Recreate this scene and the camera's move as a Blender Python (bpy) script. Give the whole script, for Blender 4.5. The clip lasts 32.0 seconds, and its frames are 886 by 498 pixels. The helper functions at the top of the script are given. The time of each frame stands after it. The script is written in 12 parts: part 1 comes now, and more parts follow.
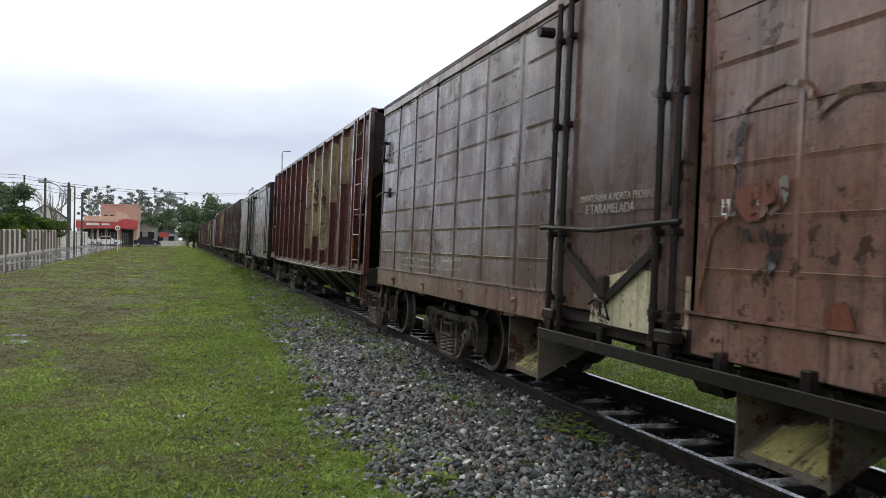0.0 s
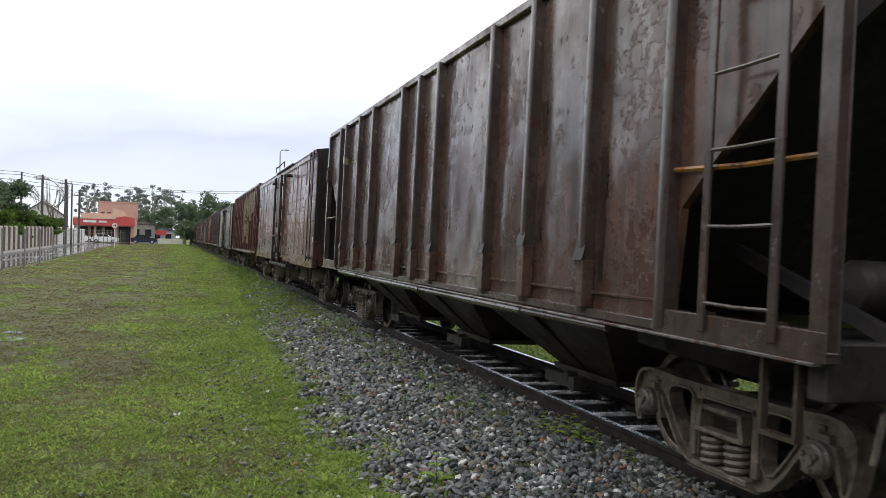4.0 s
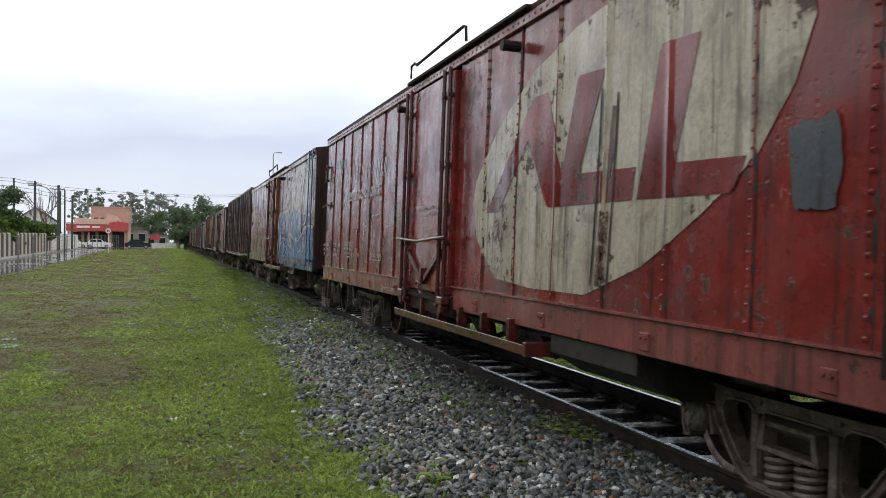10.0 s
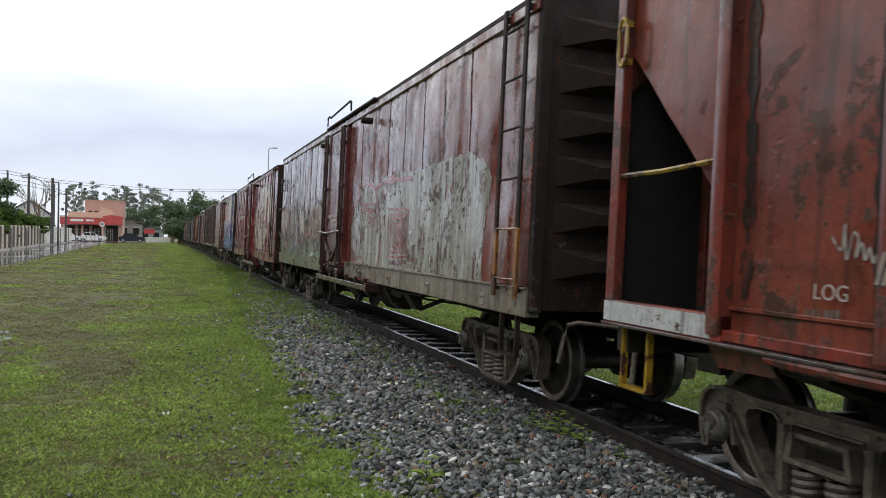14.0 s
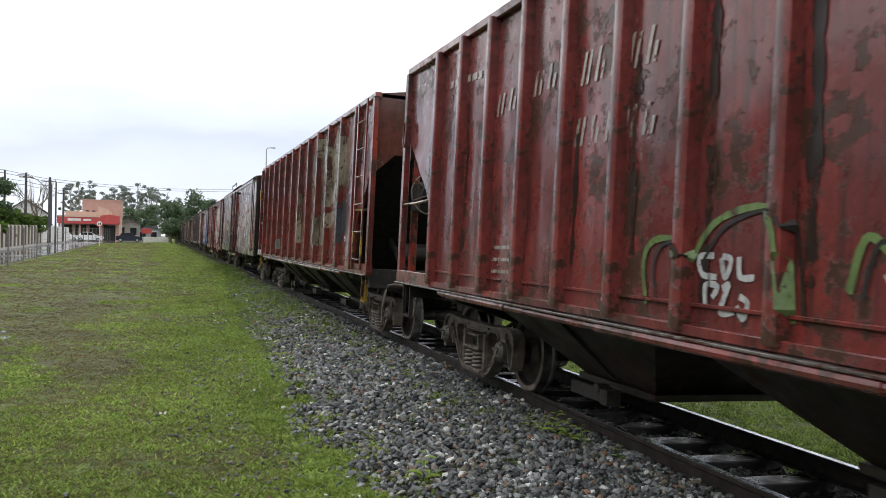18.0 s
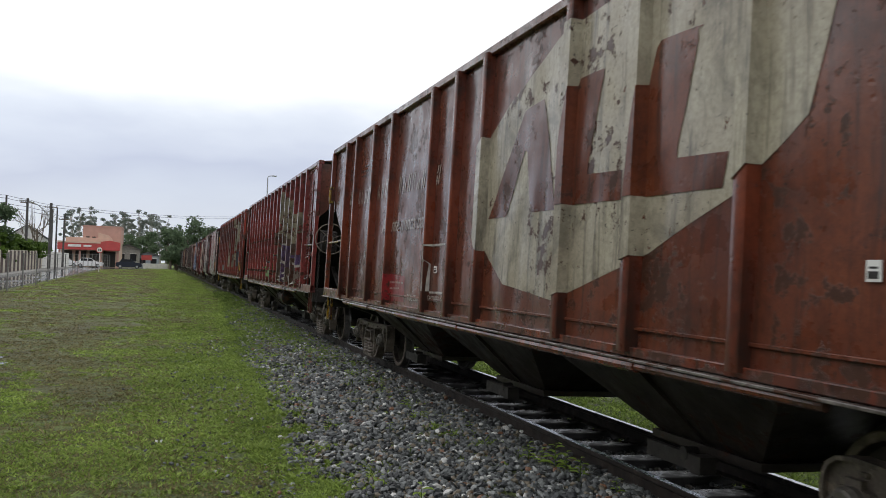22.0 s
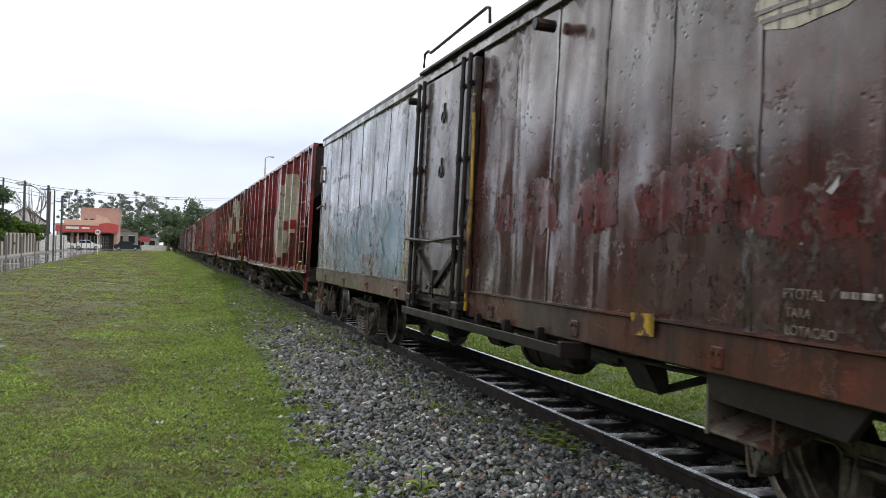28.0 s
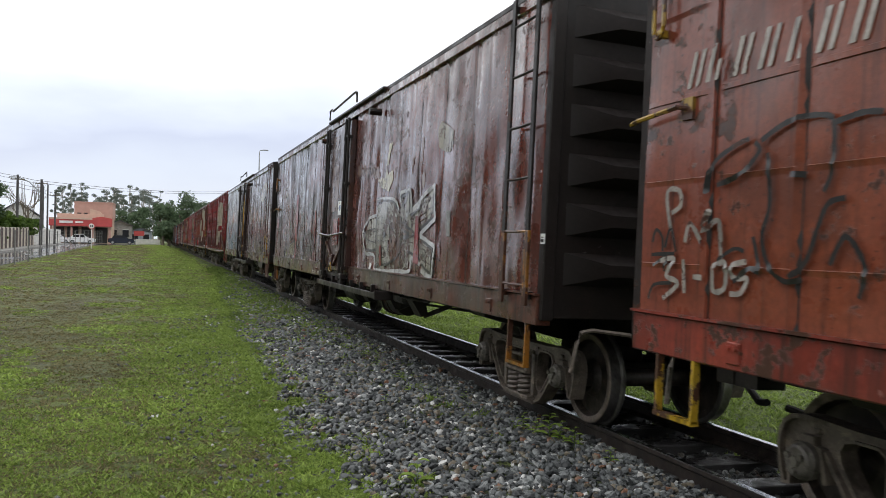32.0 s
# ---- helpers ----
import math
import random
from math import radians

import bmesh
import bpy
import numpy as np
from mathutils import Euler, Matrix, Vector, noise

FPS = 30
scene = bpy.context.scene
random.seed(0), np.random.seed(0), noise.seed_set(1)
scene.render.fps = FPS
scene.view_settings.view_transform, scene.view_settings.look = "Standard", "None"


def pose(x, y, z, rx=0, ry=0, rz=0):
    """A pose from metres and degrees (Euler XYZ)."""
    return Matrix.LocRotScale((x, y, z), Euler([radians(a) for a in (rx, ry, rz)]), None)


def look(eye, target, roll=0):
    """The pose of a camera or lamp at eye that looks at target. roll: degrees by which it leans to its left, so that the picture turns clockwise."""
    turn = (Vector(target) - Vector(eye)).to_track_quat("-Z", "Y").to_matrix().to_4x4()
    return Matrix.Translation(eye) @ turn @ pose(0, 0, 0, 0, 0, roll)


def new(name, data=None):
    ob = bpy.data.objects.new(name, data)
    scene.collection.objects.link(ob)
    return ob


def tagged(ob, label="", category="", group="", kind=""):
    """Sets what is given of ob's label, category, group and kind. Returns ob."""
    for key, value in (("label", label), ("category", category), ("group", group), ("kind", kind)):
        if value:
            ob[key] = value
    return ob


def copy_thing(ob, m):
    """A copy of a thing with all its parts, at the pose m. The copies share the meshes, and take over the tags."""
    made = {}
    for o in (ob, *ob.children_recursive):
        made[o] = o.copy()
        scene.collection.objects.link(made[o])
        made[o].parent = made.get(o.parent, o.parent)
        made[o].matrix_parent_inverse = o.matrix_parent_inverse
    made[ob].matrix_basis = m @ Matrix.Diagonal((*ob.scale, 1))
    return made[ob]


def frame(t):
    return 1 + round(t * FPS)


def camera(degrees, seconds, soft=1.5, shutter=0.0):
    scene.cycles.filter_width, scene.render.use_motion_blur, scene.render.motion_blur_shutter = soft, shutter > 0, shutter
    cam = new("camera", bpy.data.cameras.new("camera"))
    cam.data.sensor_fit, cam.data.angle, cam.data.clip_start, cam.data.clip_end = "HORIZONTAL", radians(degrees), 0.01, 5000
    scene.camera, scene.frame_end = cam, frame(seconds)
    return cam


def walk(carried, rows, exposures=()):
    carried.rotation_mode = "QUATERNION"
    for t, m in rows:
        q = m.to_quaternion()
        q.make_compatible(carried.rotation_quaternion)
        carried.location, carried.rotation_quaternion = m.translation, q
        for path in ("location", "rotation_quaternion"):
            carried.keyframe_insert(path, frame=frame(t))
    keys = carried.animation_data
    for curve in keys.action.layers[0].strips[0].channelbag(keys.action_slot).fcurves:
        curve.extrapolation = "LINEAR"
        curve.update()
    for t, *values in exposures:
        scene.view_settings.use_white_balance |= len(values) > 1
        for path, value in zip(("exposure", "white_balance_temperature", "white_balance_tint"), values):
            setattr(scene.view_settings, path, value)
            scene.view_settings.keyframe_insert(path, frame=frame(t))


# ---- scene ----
FOV = 56.47          # degrees across the picture
EYE = (0.0, 0.0, 1.47)
# seconds, turn to the right of the track, tilt up, lean
TURNS = [
    (0, 17.57, -0.4, 0.8), (0.5, 17.51, -0.33, 1.22), (1, 17.56, -0.19, 1.25), (1.5, 17.61, -0.27, 1.31),
    (2, 17.66, -0.24, 1.46), (2.5, 17.7, -0.25, 1.53), (3, 17.7, -0.32, 1.44), (3.5, 17.74, -0.38, 1.2),
    (5.5, 17.72, -0.45, 1.61), (6, 17.66, -0.49, 1.65), (6.5, 17.75, -0.6, 1.17), (7, 17.77, -0.6, 0.58),
    (7.5, 17.83, -0.54, 0.67), (8, 17.91, -0.61, 0.59), (8.5, 17.96, -0.5, 0.24), (9, 18, -0.38, 0.2),
    (9.5, 18.06, -0.34, 0.29), (10, 18.12, -0.37, 0.39), (10.5, 18.18, -0.36, 0.66), (11, 18.2, -0.44, 0.62),
    (11.5, 18.28, -0.49, 0.65), (12, 18.31, -0.53, 0.72), (12.5, 18.35, -0.56, 0.75), (13, 18.42, -0.49, 0.86),
    (13.5, 18.46, -0.55, 0.98), (14, 18.5, -0.54, 1.05), (14.5, 18.57, -0.55, 1.1), (16.5, 18.47, -0.24, 1.4),
    (17, 18.47, -0.38, 1.15), (17.5, 18.58, -0.44, 1.16), (18, 18.66, -0.52, 1.17), (18.5, 18.7, -0.54, 1.25),
    (19, 18.74, -0.57, 1.36), (19.5, 18.79, -0.43, 1.54), (20, 18.83, -0.38, 1.69), (20.5, 18.83, -0.34, 1.88),
    (21, 18.63, 0.12, 1.79), (21.5, 18.59, 0.99, 1.68), (22, 18.62, 1.53, 1.74), (22.5, 18.42, 1.59, 1.96),
    (23, 18.24, 1.49, 1.85), (23.5, 18.28, 1.59, 2.17), (24, 18.33, 1.51, 1.75), (24.5, 18.37, 1.37, 1.57),
    (25, 18.42, 1.26, 1.32), (25.5, 18.48, 1.23, 0.81), (27.5, 18.71, 0.82, 1.03), (28, 18.76, 0.15, 1.39),
    (28.5, 18.81, -0.32, 1.44), (29, 18.86, -0.29, 1.63), (29.5, 18.93, -0.37, 1.16), (30, 18.96, -0.43, 1.11),
    (30.5, 19, -0.52, 1.07), (31, 19.05, -0.56, 1.09), (31.5, 19.08, -0.42, 1.15), (32, 19.13, -0.33, 1.21),
]


def held(turn, tilt, lean):
    return pose(*EYE, 90 + tilt, 0, -turn) @ pose(0, 0, 0, 0, 0, lean)


cam = camera(FOV, 32.0, soft=0.65, shutter=0.12)
# the picture brightens and darkens as dark and pale wagons pass
EXPOSURES = [
    (0, -0.27), (1, -0.22), (2, -0.22), (3, -0.08), (5, -0.03), (6, -0.03), (7, -0.2), (8, -0.14),
    (9, -0.28), (10, -0.2), (11, -0.2), (12, -0.14), (13, -0.2), (14, -0.16), (17, -0.08), (18, 0.02),
    (19, 0.04), (20, 0.02), (21, -0.12), (22, -0.4), (23, -0.35), (24, -0.3), (25, -0.33), (26.5, -0.15),
    (28, 0), (29, 0.06), (30, -0.07), (31, -0.13), (32, -0.14),
]
walk(cam, [(t, held(a, b, c)) for t, a, b, c in TURNS], EXPOSURES)

# ---- light ----
world = bpy.data.worlds.new("overcast_sky")
scene.world = world
world.use_nodes = True
wn, wl = world.node_tree.nodes, world.node_tree.links
wn.clear()
w_out = wn.new("ShaderNodeOutputWorld")
w_sky = wn.new("ShaderNodeTexSky")
w_sky.sky_type, w_sky.sun_disc = "NISHITA", False
w_sky.sun_elevation, w_sky.sun_rotation = radians(50), radians(-60)
w_bg1, w_bg2, w_add = wn.new("ShaderNodeBackground"), wn.new("ShaderNodeBackground"), wn.new("ShaderNodeAddShader")
w_bg1.inputs[1].default_value = 0.03
wl.new(w_sky.outputs[0], w_bg1.inputs[0])
w_tc, w_sep, w_noise = wn.new("ShaderNodeTexCoord"), wn.new("ShaderNodeSeparateXYZ"), wn.new("ShaderNodeTexNoise")
w_map = wn.new("ShaderNodeMapping")
w_map.inputs["Scale"].default_value = (1.6, 1.6, 5.0)
wl.new(w_tc.outputs["Generated"], w_sep.inputs[0])
wl.new(w_tc.outputs["Generated"], w_map.inputs[0])
wl.new(w_map.outputs[0], w_noise.inputs["Vector"])
w_noise.inputs["Scale"].default_value, w_noise.inputs["Detail"].default_value = 1.5, 5.0
w_m1 = wn.new("ShaderNodeMath")
w_m1.operation = "MULTIPLY_ADD"
w_m1.inputs[1].default_value = 0.26
wl.new(w_noise.outputs[0], w_m1.inputs[0])
wl.new(w_sep.outputs[2], w_m1.inputs[2])
w_ramp = wn.new("ShaderNodeValToRGB")
w_ramp.color_ramp.elements[0].position, w_ramp.color_ramp.elements[0].color = 0.12, (0.58, 0.62, 0.70, 1)
w_ramp.color_ramp.elements[1].position, w_ramp.color_ramp.elements[1].color = 0.37, (1.0, 1.0, 1.0, 1)
e = w_ramp.color_ramp.elements.new(0.23)
e.color = (0.455, 0.48, 0.595, 1)
e = w_ramp.color_ramp.elements.new(0.30)
e.color = (0.66, 0.69, 0.76, 1)
wl.new(w_m1.outputs[0], w_ramp.inputs[0])
wl.new(w_ramp.outputs[0], w_bg2.inputs[0])
w_bg2.inputs[1].default_value = 1.45
wl.new(w_bg1.outputs[0], w_add.inputs[0])
wl.new(w_bg2.outputs[0], w_add.inputs[1])
wl.new(w_add.outputs[0], w_out.inputs[0])

sun_data = bpy.data.lights.new("sun", "SUN")
sun_data.energy, sun_data.angle, sun_data.color = 0.5, radians(25), (1.0, 0.97, 0.92)
sun = new("sun", sun_data)
sun.matrix_world = look((-30, -18, 41), (0, 0, 0))
scene.view_settings.exposure = -0.30

# ---- materials ----


class Nodes:
    """A small builder of node materials."""

    def __init__(self, name):
        self.mat = bpy.data.materials.new(name)
        self.mat.use_nodes = True
        self.t = self.mat.node_tree
        self.bsdf = self.t.nodes["Principled BSDF"]
        self.out = self.t.nodes["Material Output"]
        self.tc = self.t.nodes.new("ShaderNodeTexCoord")

    def put(self, socket, value):
        if isinstance(value, bpy.types.NodeSocket):
            self.t.links.new(value, socket)
        elif isinstance(value, (tuple, list)) and len(value) == 3 and socket.type == "RGBA":
            socket.default_value = (*value, 1)
        else:
            socket.default_value = value

    def node(self, kind, **inputs):
        n = self.t.nodes.new(kind)
        for key, value in inputs.items():
            self.put(n.inputs[key.replace("_", " ")], value)
        return n

    def coords(self, scale=(1, 1, 1), source="Object", offset=(0, 0, 0)):
        n = self.node("ShaderNodeMapping", Scale=scale, Location=offset)
        self.t.links.new(self.tc.outputs[source], n.inputs[0])
        return n.outputs[0]

    def noise(self, vector, scale, detail=5.0, rough=0.55, distortion=0.0):
        return self.node("ShaderNodeTexNoise", Vector=vector, Scale=scale, Detail=detail, Roughness=rough, Distortion=distortion).outputs[0]

    def voronoi(self, vector, scale, out=0, feature="F1"):
        n = self.node("ShaderNodeTexVoronoi", Vector=vector, Scale=scale)
        n.feature = feature
        return n.outputs[out]

    def ramp(self, value, low, high, to0=0.0, to1=1.0):
        n = self.node("ShaderNodeMapRange", Value=value)
        for i, v in zip((1, 2, 3, 4), (low, high, to0, to1)):
            n.inputs[i].default_value = v
        n.clamp = True
        return n.outputs[0]

    def math(self, op, a, b=0.0):
        n = self.t.nodes.new("ShaderNodeMath")
        n.operation = op
        self.put(n.inputs[0], a)
        self.put(n.inputs[1], b)
        return n.outputs[0]

    def mix(self, fac, a, b, blend="MIX"):
        n = self.t.nodes.new("ShaderNodeMix")
        n.data_type, n.blend_type = "RGBA", blend
        self.put(n.inputs[0], fac)
        self.put(n.inputs[6], a)
        self.put(n.inputs[7], b)
        return n.outputs[2]

    def bump(self, height, distance, strength=1.0, normal=None):
        n = self.node("ShaderNodeBump", Height=height, Distance=distance, Strength=strength)
        if normal is not None:
            self.t.links.new(normal, n.inputs["Normal"])
        return n.outputs[0]

    def done(self, color, rough=0.6, metal=0.0, normal=None, spec=0.5):
        self.put(self.bsdf.inputs["Base Color"], color)
        self.put(self.bsdf.inputs["Roughness"], rough)
        self.put(self.bsdf.inputs["Metallic"], metal)
        self.put(self.bsdf.inputs["Specular IOR Level"], spec)
        if normal is not None:
            self.t.links.new(normal, self.bsdf.inputs["Normal"])
        return self.mat


RUST, GRIME = (0.055, 0.022, 0.013), (0.020, 0.015, 0.013)


def paint(name, base, alt, grime=GRIME, grimy=0.5, rusty=0.5, rough=0.42, dent=0.010, seed=0.0, flake=None, rust=RUST, worn=0.0, coat=1.0, ior=1.38):
    """Weathered, wet, sprayed steel: faded fields, streaks down the sheet, rust spots, and optional flaking to what lies below."""
    m = Nodes(name)
    base, alt = tuple(0.86 * c for c in base), tuple(0.86 * c for c in alt)
    v = m.coords(offset=(seed, seed * 1.7, 0))
    vs = m.coords((1.0, 5.5, 0.30), offset=(seed, seed, 0))
    big = m.noise(v, 0.9, 5, 0.6)
    col = m.mix(m.ramp(big, 0.40, 0.60), base, alt)
    dull = tuple(0.5 * g + 0.18 * b for g, b in zip(grime, base))
    # soft stains, drips and blots
    col = m.mix(m.ramp(m.noise(v, 1.7, 9, 0.72, 0.8), 0.50, 0.63, 0.0, 0.35 + 0.45 * grimy), col, dull)
    faded = tuple(min(1, 0.95 * b + 0.012) for b in base)
    col = m.mix(m.ramp(m.noise(v, 4.6, 8, 0.74, 0.3), 0.57, 0.66, 0.0, 0.45), col, faded)
    streak = m.noise(vs, 2.4, 7, 0.68)
    col = m.mix(m.ramp(streak, 0.58 - 0.14 * grimy, 0.72 - 0.1 * grimy, 0.0, 0.85), col, grime)
    pale = m.noise(m.coords((1.0, 7.0, 0.22), offset=(seed + 4, seed + 8, 0)), 2.0, 6, 0.65)
    col = m.mix(m.ramp(pale, 0.60, 0.74, 0.0, 0.35), col, tuple(min(1, 1.1 * b + 0.018) for b in base))
    # mottled grain
    col = m.mix(m.ramp(m.noise(v, 26, 5, 0.7), 0.42, 0.66, 0.0, 0.45), col, tuple(0.35 * c for c in base))
    spots = m.noise(v, 7.5, 9, 0.70)
    where = m.noise(v, 1.3, 3)
    speck = m.math("ADD", spots, m.math("MULTIPLY", m.math("SUBTRACT", where, 0.5), 0.7))
    edge = 0.715 - 0.22 * rusty
    rmask = m.ramp(speck, edge, edge + 0.035)
    pits = m.ramp(m.math("ADD", m.noise(v, 38, 4, 0.6), m.math("MULTIPLY", m.math("SUBTRACT", where, 0.5), 0.25)), 0.665, 0.69)
    if flake is not None:
        chips = m.ramp(m.math("ADD", m.noise(v, 11, 9, 0.72), m.math("MULTIPLY", m.math("SUBTRACT", m.noise(v, 1.9, 3), 0.5), 0.8)), 0.575, 0.60)
        col = m.mix(chips, col, flake)
    flecks = m.ramp(m.math("ADD", m.noise(m.coords((1, 1.5, 0.8), offset=(seed + 3, seed, 1)), 13, 8, 0.7), m.math("MULTIPLY", m.math("SUBTRACT", m.noise(v, 1.1, 3), 0.5), 0.55)), 0.70, 0.72, 0.0, 0.55)
    col = m.mix(flecks, col, tuple(min(1, 0.7 * b + 0.13) for b in base))
    col = m.mix(rmask, col, rust)
    col = m.mix(m.math("MULTIPLY", pits, 0.85), col, (0.018, 0.013, 0.012))
    fine = m.noise(v, 90, 3)
    rough_v = m.math("ADD", m.ramp(m.noise(v, 3.2, 6, 0.65), 0.36, 0.64, rough - 0.16, rough + 0.14), m.math("MULTIPLY", rmask, 0.22))
    nrm = m.bump(m.noise(m.coords((0.6, 1.0, 0.45), offset=(seed, seed, 0)), 1.9, 1, 0.4), dent * 2.4, 0.85)
    # upright creases in the sheet
    nrm = m.bump(m.noise(m.coords((0.6, 1.9, 0.34), offset=(seed + 2, seed, 5)), 1.5, 1, 0.4, 0.5), dent * 1.6, 0.8, nrm)
    # scattered dimples, in groups
    spread = m.ramp(m.noise(v, 2.2, 5, 0.65), 0.50, 0.62)
    dimple = m.math("MULTIPLY", m.ramp(m.voronoi(m.mix(0.06, v, m.node("ShaderNodeTexNoise", Vector=v, Scale=4.0).outputs[1]), 19.0), 0.04, 0.30, 1.0, 0.0), spread)
    nrm = m.bump(m.math("SUBTRACT", 1.0, dimple), dent * 0.15, 0.9, nrm)
    nrm = m.bump(m.math("ADD", m.math("MULTIPLY", fine, 0.3), m.math("MULTIPLY", rmask, 0.8)), 0.0025, 0.7, nrm)
    m.put(m.bsdf.inputs["Coat Weight"], m.ramp(m.noise(v, 1.4, 5, 0.6), 0.36, 0.60, 0.30 * coat, 1.0 * coat))
    m.put(m.bsdf.inputs["Coat Roughness"], 0.13)
    m.put(m.bsdf.inputs["Coat IOR"], ior)
    m.put(m.bsdf.inputs["Coat Normal"], nrm)
    if worn > 0:
        gone = m.math("ADD", m.math("MULTIPLY", m.noise(v, 8.5, 10, 0.75, 0.4), 0.62), m.math("MULTIPLY", m.noise(m.coords((1.0, 6.0, 0.35), offset=(seed, 2 * seed, 0)), 2.6, 6, 0.65), 0.38))
        gone = m.math("ADD", gone, m.math("MULTIPLY", m.math("SUBTRACT", m.noise(v, 0.9, 3), 0.5), 0.35))
        edge = 0.66 - 0.22 * worn
        m.put(m.bsdf.inputs["Alpha"], m.ramp(gone, edge - 0.012, edge + 0.012, 1.0, 0.0))
    return m.done(col, rough_v, 0.0, nrm, 0.22)


def steel(name, color, alt, rough=0.55, metal=0.3, scale=6.0):
    m = Nodes(name)
    v = m.coords()
    col = m.mix(m.ramp(m.noise(v, scale, 6, 0.65), 0.35, 0.68), color, alt)
    col = m.mix(m.ramp(m.noise(v, 45, 3), 0.4, 0.8, 0, 0.4), col, (0.012, 0.01, 0.009))
    # grey dust and black oil
    col = m.mix(m.ramp(m.noise(v, 13, 7, 0.72), 0.54, 0.66, 0.0, 0.6), col, tuple(min(1.0, 1.75 * c + 0.006) for c in alt))
    col = m.mix(m.ramp(m.noise(v, 4.2, 6, 0.7), 0.50, 0.62, 0.0, 0.75), col, tuple(0.28 * c for c in color))
    nrm = m.bump(m.noise(v, 60, 4), 0.002, 0.6)
    nrm = m.bump(m.noise(v, 17, 3), 0.004, 0.5, nrm)
    return m.done(col, m.ramp(m.noise(v, 9, 4), 0.3, 0.7, rough - 0.12, rough + 0.15), metal, nrm)


def plain(name, color, rough=0.6, vary=0.25, scale=8.0, metal=0.0, bump=0.002):
    m = Nodes(name)
    v = m.coords()
    dark = tuple(c * (1 - vary) for c in color)
    lite = tuple(min(1.0, c * (1 + vary * 0.6)) for c in color)
    col = m.mix(m.ramp(m.noise(v, scale, 5, 0.6), 0.3, 0.7), dark, lite)
    nrm = m.bump(m.noise(v, scale * 6, 3), bump, 0.5)
    return m.done(col, m.ramp(m.noise(v, scale * 2, 3), 0.3, 0.7, rough - 0.08, rough + 0.08), metal, nrm)


def grass_mat():
    m = Nodes("grass_turf")
    v = m.coords()
    pos = m.node("ShaderNodeSeparateXYZ")
    m.t.links.new(m.tc.outputs["Object"], pos.inputs[0])
    a = m.noise(v, 0.30, 6, 0.62)
    b = m.noise(v, 1.5, 7, 0.72)
    c = m.noise(v, 24, 6, 0.8)
    d = m.noise(v, 5.0, 8, 0.8)
    fine = m.math("ADD", m.math("MULTIPLY", c, 0.5), m.math("MULTIPLY", d, 0.5))
    lush = m.mix(m.ramp(fine, 0.43, 0.58), (0.040, 0.058, 0.013), (0.235, 0.315, 0.065))
    dry = m.mix(m.ramp(fine, 0.42, 0.60), (0.048, 0.042, 0.020), (0.25, 0.22, 0.105))
    # the worn strip that runs along the line, away from the ballast
    side = m.ramp(pos.outputs[0], -1.8, 1.0, 1.0, 0.0)
    near = m.math("MULTIPLY", m.ramp(pos.outputs[1], 6.5, 11.0), m.ramp(pos.outputs[1], 34.0, 70.0, 1.0, 0.35))
    tramp = m.math("ADD", m.math("MULTIPLY", m.math("MULTIPLY", side, near), 0.16), m.math("ADD", m.math("MULTIPLY", a, 0.45), m.math("MULTIPLY", b, 0.55)))
    col = m.mix(m.ramp(tramp, 0.47, 0.72, 0.0, 0.65), lush, dry)
    soil = m.mix(m.ramp(c, 0.42, 0.6), (0.045, 0.033, 0.022), (0.14, 0.115, 0.08))
    col = m.mix(m.ramp(m.math("ADD", tramp, m.math("MULTIPLY", m.math("SUBTRACT", d, 0.5), 0.5)), 0.62, 0.78, 0.0, 0.7), col, soil)
    col = m.mix(m.ramp(m.noise(v, 48, 5, 0.8), 0.52, 0.60, 0.0, 0.75), col, (0.022, 0.030, 0.009))
    nrm = m.bump(m.math("ADD", m.noise(v, 38, 6, 0.75), m.noise(v, 8, 4)), 0.06, 0.9)
    return m.done(col, 0.7, 0, nrm, 0.3)


